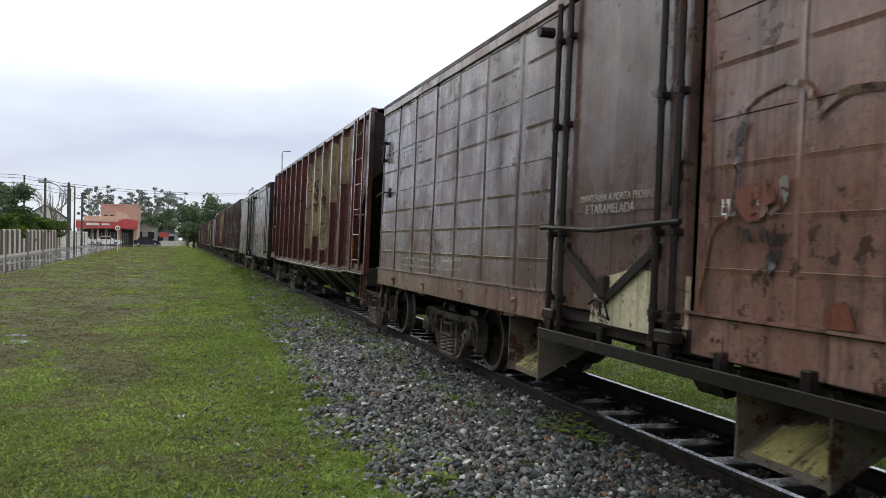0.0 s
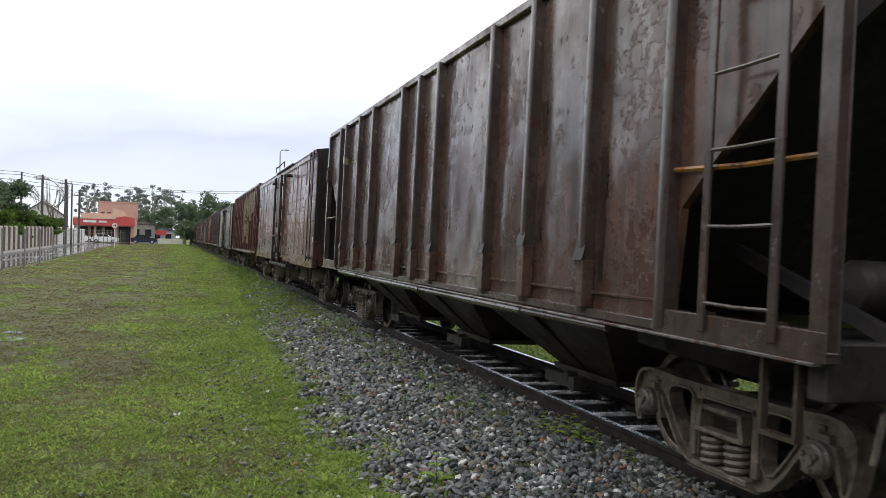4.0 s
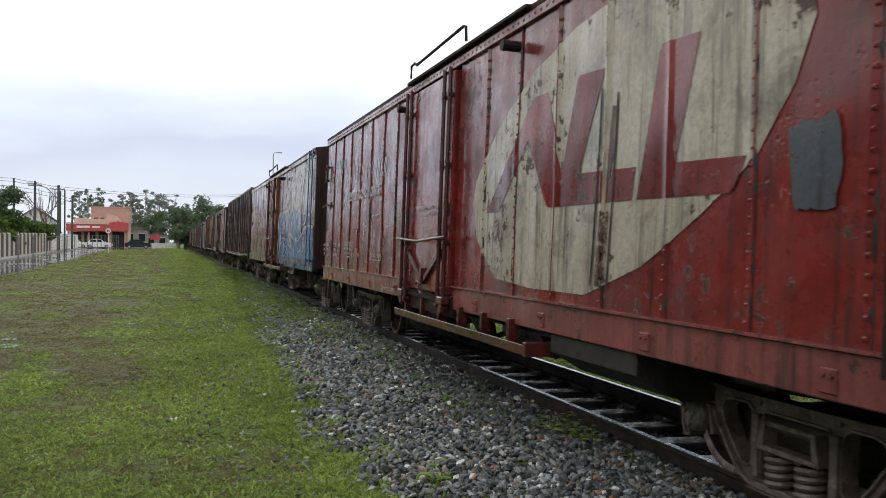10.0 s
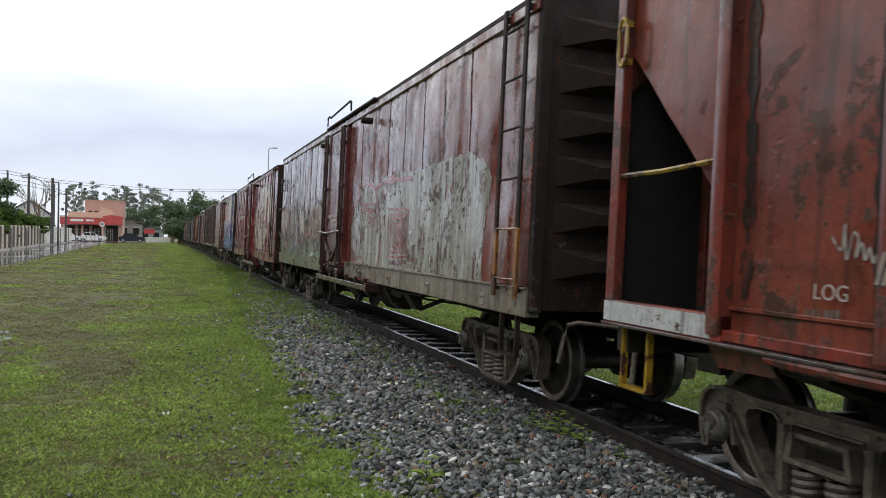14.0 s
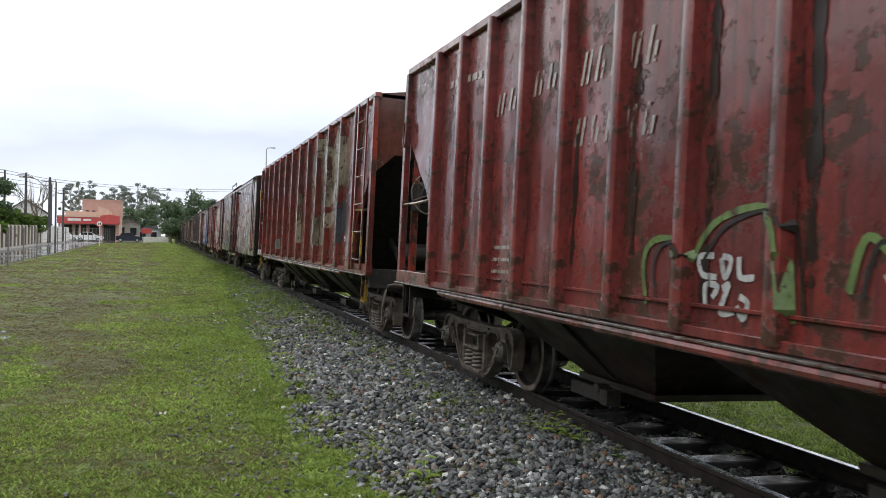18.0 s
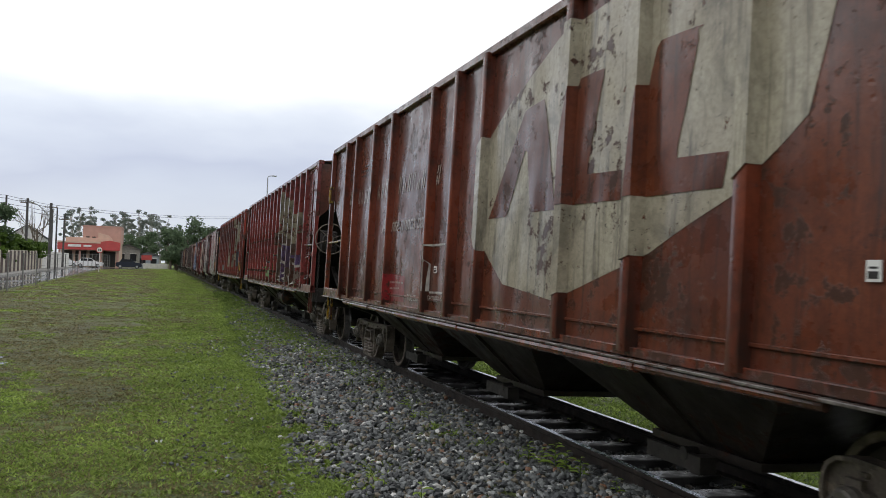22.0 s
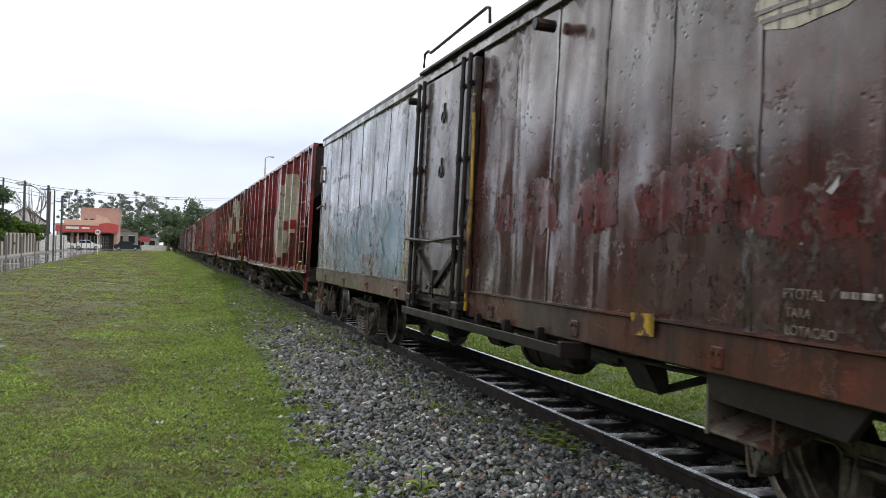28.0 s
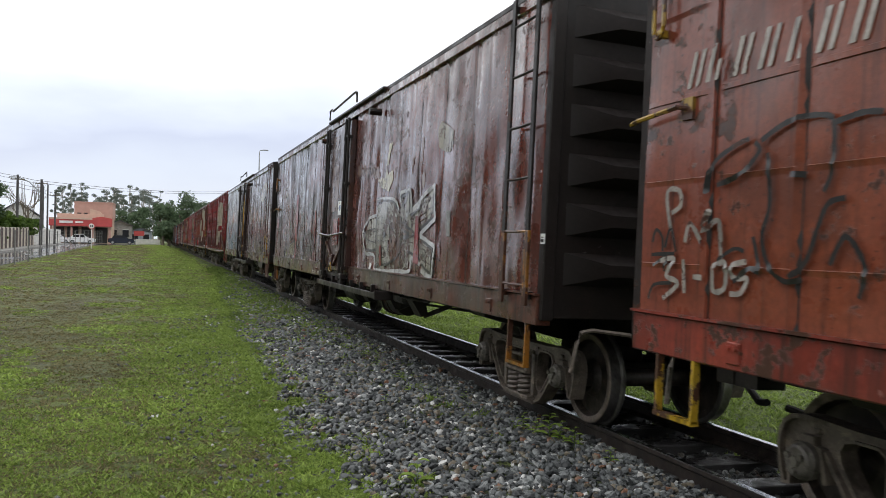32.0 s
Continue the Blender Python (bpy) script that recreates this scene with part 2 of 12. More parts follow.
def stone_mat(name, per_island, tone=1.0):
    m = Nodes(name)
    v = m.coords()
    if per_island:
        pick = m.t.nodes.new("ShaderNodeNewGeometry").outputs["Random Per Island"]
    else:
        pick = m.math("FRACT", m.math("MULTIPLY", m.voronoi(v, 17, 0), 5.3))
    n = m.t.nodes.new("ShaderNodeValToRGB")
    n.color_ramp.interpolation = "CONSTANT"
    for k, (p, c) in enumerate([(0.0, (0.030, 0.033, 0.035)), (0.26, (0.085, 0.093, 0.094)), (0.52, (0.16, 0.172, 0.172)), (0.76, (0.29, 0.305, 0.30)), (0.85, (0.17, 0.145, 0.105)), (0.955, (0.21, 0.105, 0.060)), (0.975, (0.62, 0.62, 0.60))]):
        e = n.color_ramp.elements[k] if k < 2 else n.color_ramp.elements.new(p)
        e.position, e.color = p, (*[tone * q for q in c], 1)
    m.t.links.new(pick, n.inputs[0])
    col = m.mix(m.ramp(m.noise(v, 45, 4), 0.3, 0.7, 0.0, 0.35), n.outputs[0], (0.03, 0.03, 0.032))
    if per_island:
        nrm = m.bump(m.noise(v, 120, 3), 0.002, 0.6)
        # rust-brown stones lie in a few heaps
        heap = m.math("MULTIPLY", m.ramp(m.noise(v, 1.15, 2), 0.64, 0.68), m.ramp(m.noise(v, 31, 2), 0.42, 0.5))
        col = m.mix(m.math("MULTIPLY", heap, 0.8), col, (0.10 * tone, 0.050 * tone, 0.032 * tone))
    else:
        nrm = m.bump(m.math("SUBTRACT", 1.0, m.voronoi(v, 17, 0)), 0.06, 1.0)
        # shade in the gaps between stones, put into the bed's colour
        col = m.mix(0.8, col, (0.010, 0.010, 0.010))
        if tone == 1.0:
            pos = m.node("ShaderNodeSeparateXYZ")
            m.t.links.new(m.tc.outputs["Object"], pos.inputs[0])
            moss = m.mix(m.ramp(m.noise(v, 24, 6, 0.8), 0.42, 0.60), (0.045, 0.060, 0.018), (0.19, 0.24, 0.062))
            col = m.mix(m.ramp(m.math("ADD", m.noise(v, 1.6, 6, 0.7), m.ramp(pos.outputs[1], 10.0, 22.0, 0.0, 0.22)), 0.46, 0.58, 0.0, 0.9), col, moss)
    return m.done(col, 0.5 if per_island else 0.85, 0, nrm, 0.4 if per_island else 0.15)


def asphalt_mat():
    m = Nodes("wet_asphalt")
    v = m.coords()
    wet = m.ramp(m.noise(m.coords((0.6, 0.12, 1)), 1.2, 4), 0.32, 0.52)
    col = m.mix(wet, (0.06, 0.06, 0.065), (0.035, 0.036, 0.04))
    nrm = m.bump(m.noise(v, 90, 3), 0.001, 0.1)
    return m.done(col, m.ramp(wet, 0.0, 1.0, 0.30, 0.09), 0, nrm, 1.0)


def leaf_mat(name, dark, lite):
    m = Nodes(name)
    pick = m.t.nodes.new("ShaderNodeNewGeometry").outputs["Random Per Island"]
    col = m.mix(pick, dark, lite)
    col = m.mix(m.ramp(m.noise(m.coords(), 0.6, 3), 0.3, 0.7, 0, 0.5), col, tuple(c * 0.5 for c in dark))
    m.done(col, 0.6, 0, None, 0.3)
    glow, both = m.t.nodes.new("ShaderNodeBsdfTranslucent"), m.t.nodes.new("ShaderNodeMixShader")
    m.put(glow.inputs[0], col)
    m.put(both.inputs[0], 0.42)
    m.t.links.new(m.bsdf.outputs[0], both.inputs[1])
    m.t.links.new(glow.outputs[0], both.inputs[2])
    m.t.links.new(both.outputs[0], m.out.inputs[0])
    return m.mat


def wood_mat():
    m = Nodes("wet_sleeper_wood")
    v = m.coords((1.2, 12, 12))
    col = m.mix(m.ramp(m.noise(v, 3, 6, 0.7), 0.3, 0.7), (0.010, 0.009, 0.009), (0.038, 0.036, 0.037))
    nrm = m.bump(m.noise(v, 6, 5), 0.006, 0.8)
    return m.done(col, m.ramp(m.noise(m.coords(), 4, 3), 0.46, 0.62, 0.65, 0.14), 0, nrm, 0.35)


M_GRASS, M_STONE, M_BED = grass_mat(), stone_mat("ballast_stone", True), stone_mat("ballast_bed", False)
M_ROAD, M_WOOD = asphalt_mat(), wood_mat()
M_RAIL = steel("rail_rust", (0.018, 0.013, 0.011), (0.036, 0.025, 0.020), 0.6, 0.2)
M_RAILTOP = steel("rail_polished", (0.62, 0.63, 0.65), (0.45, 0.46, 0.48), 0.22, 1.0)
M_FRAME = steel("underframe_grime", (0.013, 0.011, 0.010), (0.028, 0.022, 0.019), 0.6, 0.1)
M_TRUCK = steel("truck_casting", (0.105, 0.088, 0.074), (0.185, 0.150, 0.122), 0.55, 0.15)
M_SPRING = steel("truck_spring", (0.10, 0.083, 0.07), (0.165, 0.132, 0.112), 0.5, 0.2)
M_CAP = steel("axle_cap", (0.10, 0.09, 0.08), (0.22, 0.20, 0.175), 0.45, 0.2)
M_WHEEL = steel("wheel_disc", (0.036, 0.030, 0.027), (0.070, 0.053, 0.044), 0.55, 0.2)
M_RIM = steel("wheel_rim", (0.20, 0.165, 0.145), (0.28, 0.225, 0.195), 0.42, 0.4)
M_TREAD = steel("wheel_tread", (0.26, 0.25, 0.245), (0.17, 0.16, 0.155), 0.38, 0.9)
M_DARK = steel("dark_recess", (0.011, 0.009, 0.009), (0.018, 0.014, 0.013), 0.65, 0.0)
M_YELLOW = paint("worn_yellow", (0.48, 0.30, 0.025), (0.38, 0.22, 0.02), grimy=0.6, rusty=0.8, dent=0.002)
M_ORANGE = paint("worn_orange", (0.36, 0.15, 0.02), (0.26, 0.10, 0.02), grimy=0.7, rusty=0.9, dent=0.002)
M_CHUTEY = paint("chute_yellow", (0.56, 0.52, 0.21), (0.46, 0.42, 0.20), grimy=0.35, rusty=0.3, rough=0.5, dent=0.002, worn=0.5, seed=17)
M_CHUTEG = paint("chute_grey", (0.21, 0.18, 0.155), (0.14, 0.115, 0.095), grimy=0.6, rusty=0.5, rough=0.45, dent=0.003, seed=19)
# near-black for shade in hollows and open ends, and for black print
M_SHADE_INK = plain("shade_and_ink_black", (0.006, 0.005, 0.005), 0.9, 0.3, 9)
M_DULL = paint("stencil_dull", (0.30, 0.26, 0.22), (0.20, 0.16, 0.13), grimy=0.5, rusty=0.4, dent=0.003, worn=0.2, seed=18)
M_STENCIL = paint("stencil_white", (0.50, 0.47, 0.43), (0.38, 0.34, 0.31), grimy=0.45, rusty=0.35, dent=0.003)
M_FADED = paint("faded_lettering_white", (0.50, 0.46, 0.41), (0.40, 0.35, 0.31), grimy=0.2, rusty=0.1, dent=0.003, worn=0.40, seed=7)
M_STICKER = plain("paper_sticker", (0.72, 0.72, 0.70), 0.5, 0.08)
M_EDGE = paint("worn_steel_edge", (0.19, 0.17, 0.155), (0.08, 0.065, 0.06), grimy=0.6, rusty=0.8, dent=0.001, seed=3)
# 0.3 tone: dirt and the shade under the train, put into the colour
M_SHADEBED = stone_mat("dirty_shaded_ballast_bed", False, 0.3)
M_SHADESTONE = stone_mat("dirty_shaded_ballast_stone", True, 0.3)
M_GALV = plain("galvanised_steel", (0.36, 0.37, 0.38), 0.45, 0.2, 10, 0.5)
M_CONCRETE = plain("weathered_concrete", (0.30, 0.29, 0.27), 0.75, 0.35, 3)
# M_LEAF1 and M_LEAF2 are lightened, putting distant haze into the leaf colour
M_LEAF1 = leaf_mat("broad_leaves", (0.075, 0.120, 0.065), (0.17, 0.23, 0.125))
M_LEAF2 = leaf_mat("eucalyptus_leaves", (0.15, 0.18, 0.155), (0.28, 0.31, 0.27))
M_LEAF3 = leaf_mat("bright_shrub_leaves", (0.050, 0.095, 0.015), (0.14, 0.22, 0.04))
M_WEED = leaf_mat("weed_leaves", (0.105, 0.155, 0.034), (0.27, 0.37, 0.085))
M_SPROUT = leaf_mat("sprout_leaves", (0.20, 0.32, 0.05), (0.42, 0.52, 0.12))
M_BLADE = leaf_mat("grass_blades", (0.13, 0.20, 0.040), (0.44, 0.57, 0.13))
M_DRY = leaf_mat("dry_blades", (0.12, 0.108, 0.048), (0.36, 0.32, 0.16))
M_PALEBARK = plain("pale_bark", (0.34, 0.32, 0.29), 0.8, 0.3, 6)
M_CHUTE = paint("chute_brown", (0.052, 0.040, 0.032), (0.030, 0.023, 0.020), grimy=0.6, rusty=0.5, rough=0.5, dent=0.008, seed=97, coat=0.25)
M_BARK = plain("bark", (0.16, 0.13, 0.10), 0.8, 0.5, 6)
M_GLASS = plain("dark_glass", (0.02, 0.022, 0.026), 0.08, 0.1, 4)

# ---- mesh tools ----


class Mesh:
    """Collects vertices and faces for one mesh."""

    def __init__(self):
        self.v, self.f = [], []

    def add(self, verts, faces):
        k = len(self.v)
        self.v += [tuple(p) for p in verts]
        self.f += [tuple(i + k for i in face) for face in faces]
        return self

    def box(self, x0, x1, y0, y1, z0, z1, c=0.0):
        if c <= 0:
            return self.add([(x, y, z) for x in (x0, x1) for y in (y0, y1) for z in (z0, z1)],
                            [(0, 1, 3, 2), (4, 6, 7, 5), (0, 4, 5, 1), (2, 3, 7, 6), (0, 2, 6, 4), (1, 5, 7, 3)])
        bm = bmesh.new()
        bmesh.ops.create_cube(bm, size=1)
        for p in bm.verts:
            p.co = ((x0 + x1) / 2 + p.co.x * (x1 - x0), (y0 + y1) / 2 + p.co.y * (y1 - y0), (z0 + z1) / 2 + p.co.z * (z1 - z0))
        bmesh.ops.bevel(bm, geom=bm.edges[:], offset=c, segments=1, affect="EDGES")
        bm.verts.index_update()
        self.add([p.co[:] for p in bm.verts], [[p.index for p in f.verts] for f in bm.faces])
        bm.free()
        return self

    def prism(self, outline, axis, a, b):
        """An outline in the plane across the axis ('x': (y, z) pairs, 'y': (x, z), 'z': (x, y)), drawn out from a to b."""
        put = {"x": lambda p, d: (d, p[0], p[1]), "y": lambda p, d: (p[0], d, p[1]), "z": lambda p, d: (p[0], p[1], d)}[axis]
        n = len(outline)
        return self.add([put(p, a) for p in outline] + [put(p, b) for p in outline],
                        [tuple(range(n))[::-1], tuple(range(n, 2 * n))] + [(i, (i + 1) % n, n + (i + 1) % n, n + i) for i in range(n)])

    def bar(self, p, q, w, d, up=(1, 0, 0)):
        """A straight bar of section w (across) by d (along up)."""
        p, q, up = Vector(p), Vector(q), Vector(up)
        along = (q - p).normalized()
        side = along.cross(up).normalized() * w / 2
        up = side.cross(along).normalized() * d / 2
        return self.add([e + s + u for e in (p, q) for s in (side, -side) for u in (up, -up)],
                        [(0, 2, 3, 1), (4, 5, 7, 6), (0, 1, 5, 4), (2, 6, 7, 3), (0, 4, 6, 2), (1, 3, 7, 5)])

    def tube(self, points, r, n=8):
        pts = [Vector(p) for p in points]
        rings = []
        for i, p in enumerate(pts):
            d = (pts[min(i + 1, len(pts) - 1)] - pts[max(i - 1, 0)]).normalized()
            ref = Vector((0, 0, 1)) if abs(d.z) < 0.9 else Vector((1, 0, 0))
            s = d.cross(ref).normalized()
            u = s.cross(d)
            rr = r[i] if isinstance(r, (list, tuple)) else r
            rings.append([p + s * rr * math.cos(2 * math.pi * k / n) + u * rr * math.sin(2 * math.pi * k / n) for k in range(n)])
        faces = [(i * n + k, i * n + (k + 1) % n, (i + 1) * n + (k + 1) % n, (i + 1) * n + k) for i in range(len(pts) - 1) for k in range(n)]
        faces += [tuple(range(n))[::-1], tuple(range((len(pts) - 1) * n, len(pts) * n))]
        return self.add([p for ring in rings for p in ring], faces)

    def lathe(self, profile, centre, n=24, axis="x"):
        """Profile of (along the axis, radius) pairs, turned about the axis through centre."""
        k, m = len(profile), []
        for j in range(n):
            a = 2 * math.pi * j / n
            for d, r in profile:
                c, s = r * math.cos(a), r * math.sin(a)
                o = {"x": (d, c, s), "y": (c, d, s), "z": (c, s, d)}[axis]
                m.append((centre[0] + o[0], centre[1] + o[1], centre[2] + o[2]))
        return self.add(m, [(j * k + i, j * k + i + 1, ((j + 1) % n) * k + i + 1, ((j + 1) % n) * k + i) for j in range(n) for i in range(k - 1)])

    def ball(self, c, r, squash=(1, 1, 1)):
        bm = bmesh.new()
        bmesh.ops.create_icosphere(bm, subdivisions=1, radius=r)
        bm.verts.index_update()
        self.add([(c[0] + p.co.x * squash[0], c[1] + p.co.y * squash[1], c[2] + p.co.z * squash[2]) for p in bm.verts], [[p.index for p in f.verts] for f in bm.faces])
        bm.free()
        return self

    def data(self, name, material, smooth=35):
        me = bpy.data.meshes.new(name)
        me.from_pydata(self.v, [], self.f)
        me.materials.append(material)
        bm = bmesh.new()
        bm.from_mesh(me)
        bmesh.ops.recalc_face_normals(bm, faces=bm.faces)
        bm.to_mesh(me)
        bm.free()
        if smooth:
            me.polygons.foreach_set("use_smooth", [True] * len(me.polygons))
            me.set_sharp_from_angle(angle=radians(smooth))
        return me


def part(name, mesh, material, parent=None, label="", m=None, smooth=35):
    """One mesh object, under its thing or part."""
    data = mesh.data(name, material, smooth) if isinstance(mesh, Mesh) else mesh
    ob = new(name, data)
    if parent is not None:
        ob.parent = parent
    if m is not None:
        ob.matrix_basis = m
    return tagged(ob, label)


def thing(name, label, category, m=None, group="", kind=""):
    ob = new(name)
    ob.empty_display_size = 0.3
    if m is not None:
        ob.matrix_basis = m
    return tagged(ob, label, category, group, kind)


def lettering(text, size, material, parent, at, stretch=1.0, lean=0.0, label=""):
    """Words on the near side of a car; at = (x, y, z) of the first letter's foot; they read towards -y."""
    cu = bpy.data.curves.new("lettering", "FONT")
    cu.body, cu.size, cu.extrude, cu.shear = text, size, 0.0008, lean
    cu.materials.append(material)
    ob = new("lettering", cu)
    ob.parent = parent
    ob.matrix_basis = Matrix.Translation(at) @ Matrix(((0, 0, -1, 0), (-1, 0, 0, 0), (0, 1, 0, 0), (0, 0, 0, 1))) @ Matrix.Diagonal((stretch, 1, 1, 1))
    return tagged(ob, label or "stencilled white lettering")

# ---- ground, ballast and track ----
RAIL_X, GAUGE_C = 3.4807, 1.065          # head of the near rail, distance between the heads
TRACK_X = RAIL_X + GAUGE_C / 2
CANT = 1.8                               # the track leans away from the viewer
TRACK = pose(TRACK_X, 0, -math.sin(radians(CANT)) * GAUGE_C / 2, 0, CANT, 0)
HALF = 1.385                             # half the width of the cars


def smooth_step(a, b, v):
    t = max(0.0, min(1.0, (v - a) / (b - a)))
    return t * t * (3 - 2 * t)


def edge_line(y):
    return min(2.8, 1.14 + 0.18 * smooth_step(8, 12, y) + 0.30 * smooth_step(13, 22, y) + 1.35 * smooth_step(19, 46, y) + 0.30 * (1 - smooth_step(4, 7.2, y)))


def terrain(x, y):
    rise = 0.62 * smooth_step(40, 135, y) * (1 - smooth_step(0.5, 3.0, x))
    far = 0.35 * smooth_step(9, 25, x)
    return -0.30 + rise + far + 0.02 * noise.noise((x * 0.35, y * 0.35, 0)) - 0.18 * smooth_step(edge_line(y) + 0.30, edge_line(y) + 0.8, x) * (1 - smooth_step(4.66, 4.78, x)) + 0.05 * smooth_step(4.66, 4.9, x)


def grid_lines(start, stops):
    out = [start]
    for end, step in stops:
        while out[-1] < end - 1e-6:
            out.append(min(end, out[-1] + step))
    return out


def build_ground():
    xs = grid_lines(-900, [(-120, 120), (-30, 10), (-8, 2), (4.4, 0.3), (5.0, 0.06), (8, 0.3), (40, 4), (120, 20), (900, 130)])
    ys = grid_lines(-300, [(-20, 70), (2, 2), (24, 0.3), (150, 3), (400, 25), (1800, 280)])
    g = Mesh()
    g.add([(x, y, terrain(x, y)) for y in ys for x in xs], [(j * len(xs) + i, j * len(xs) + i + 1, (j + 1) * len(xs) + i + 1, (j + 1) * len(xs) + i) for j in range(len(ys) - 1) for i in range(len(xs) - 1)])
    tagged(part("ground", g, M_GRASS), "short wet grass with worn brown patches", "ground", kind="structure")


def ballast_edge(y):
    """Where the ballast's foot meets the grass."""
    base = edge_line(y)
    return base + 0.24 * noise.noise((y * 0.7, 3.1, 0)) + 0.16 * noise.noise((y * 2.2, 7.7, 0)) + 0.07 * noise.noise((y * 6.0, 1.7, 0))


def ballast_top(x, y):
    e = ballast_edge(y)
    bump = 0.018 * noise.noise((x * 2.1, y * 2.1, 5))
    if x < 3.05:
        k = max(0.0, min(1.0, (x - e) / (3.05 - e)))
        return -0.325 + 0.195 * k ** 0.8 + bump
    if x < 3.43:
        return -0.130 + bump * 0.3
    return -0.225 - 0.0314 * (x - RAIL_X) + bump * 0.4


def build_ballast():
    ys = grid_lines(-25, [(2, 1.5), (22, 0.25), (80, 1.0), (330, 8)])
    b = Mesh()
    n = 21
    for y in ys:
        e = ballast_edge(y)
        for i in range(n + 1):
            x = e + (3.42 - e) * i / 10 if i < 11 else 3.46 + (4.85 - 3.46) * (i - 11) / 10
            z = ballast_top(x, y) if x < 4.9 else ballast_top(4.9, y) - 0.16 * smooth_step(4.9, 6.5, x)
            b.v.append((x, y, z))
    inner = Mesh()
    inner.v = list(b.v)
    for j in range(len(ys) - 1):
        for i in range(n):
            k = j * (n + 1) + i
            (b if i < 11 else inner).f.append((k, k + 1, k + n + 2, k + n + 1))
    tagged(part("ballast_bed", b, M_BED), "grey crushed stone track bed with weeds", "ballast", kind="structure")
    tagged(part("track_bed", inner, M_SHADEBED), "black stone bed between the rails, dirt and underside shade in its colour", "ballast", kind="structure")
    # loose stones near the viewer
    rng = random.Random(4)
    bm = bmesh.new()
    bmesh.ops.create_icosphere(bm, subdivisions=1, radius=1)
    bm.verts.index_update()
    base_v = np.array([p.co[:] for p in bm.verts])
    base_f = np.array([[p.index for p in f.verts] for f in bm.faces])
    bm.free()
    heaps = {True: ([], []), False: ([], [])}

    def stone(x, y, size):
        vs, fs = heaps[x < 3.47]
        k = len(vs) * len(base_v)
        r = np.array([rng.uniform(0.8, 1.55), rng.uniform(0.65, 1.1), rng.uniform(0.5, 0.9)]) * size
        p = base_v * (1 + 0.28 * np.array([rng.uniform(-1, 1) for _ in range(len(base_v))])[:, None]) * r
        q = np.array(Euler((rng.uniform(-0.6, 0.6), rng.uniform(-0.6, 0.6), rng.uniform(0, 6.3))).to_matrix())
        p = p @ q.T + np.array((x, y, ballast_top(x, y) + size * rng.uniform(-0.1, 0.9)))
        vs.append(p)
        fs.append(base_f + k)

    y = 3.0
    for y0, y1, per, s0, s1 in ((3.6, 8.0, 900, 0.014, 0.033), (8.0, 13.0, 580, 0.018, 0.037), (13.0, 24.0, 330, 0.021, 0.040), (24.0, 40.0, 110, 0.030, 0.055)):
        for _ in range(int((y1 - y0) * 2.35 * per)):
            y = rng.uniform(y0, y1)
            e = ballast_edge(y)
            x = rng.uniform(e - 0.05, 3.46)
            if rng.random() < 0.75 * math.exp(-max(0.0, x - e) / 0.30) + 0.5 * smooth_step(13, 22, y) * max(0.0, min(1.0, 0.5 + 2.2 * noise.noise((x * 3.0, y * 1.2, 2.0)))):
                continue
            stone(x, y, rng.uniform(s0, s1))
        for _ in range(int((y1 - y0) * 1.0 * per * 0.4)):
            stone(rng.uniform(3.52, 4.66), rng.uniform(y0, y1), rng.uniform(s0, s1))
    # stray stones on the verge
    for _ in range(1500):
        y = 4.5 + 18 * rng.random() ** 1.3
        x = ballast_edge(y) - abs(rng.gauss(0, 0.60))
        stone(x, y, rng.uniform(0.010, 0.024))
        heaps[True][0][-1] += np.array((0, 0, 0.022))
    for near, mat, label in ((True, M_STONE, "loose angular grey ballast stones"), (False, M_SHADESTONE, "dark stones between the rails, dirt and underside shade in their colour")):
        verts, faces = np.concatenate(heaps[near][0]), np.concatenate(heaps[near][1])
        me = bpy.data.meshes.new("ballast_stones")
        me.from_pydata(verts.tolist(), [], faces.tolist())
        me.materials.append(mat)
        tagged(part("ballast_stones", me, None), label, "ballast", kind="stuff")


RAIL_PROFILE = [(-0.033, 0.0), (-0.030, 0.004), (0.030, 0.004), (0.033, 0.0), (0.033, -0.026), (0.009, -0.040), (0.008, -0.115), (0.058, -0.132), (0.058, -0.143),
                (-0.058, -0.143), (-0.058, -0.132), (-0.008, -0.115), (-0.009, -0.040), (-0.033, -0.026)]


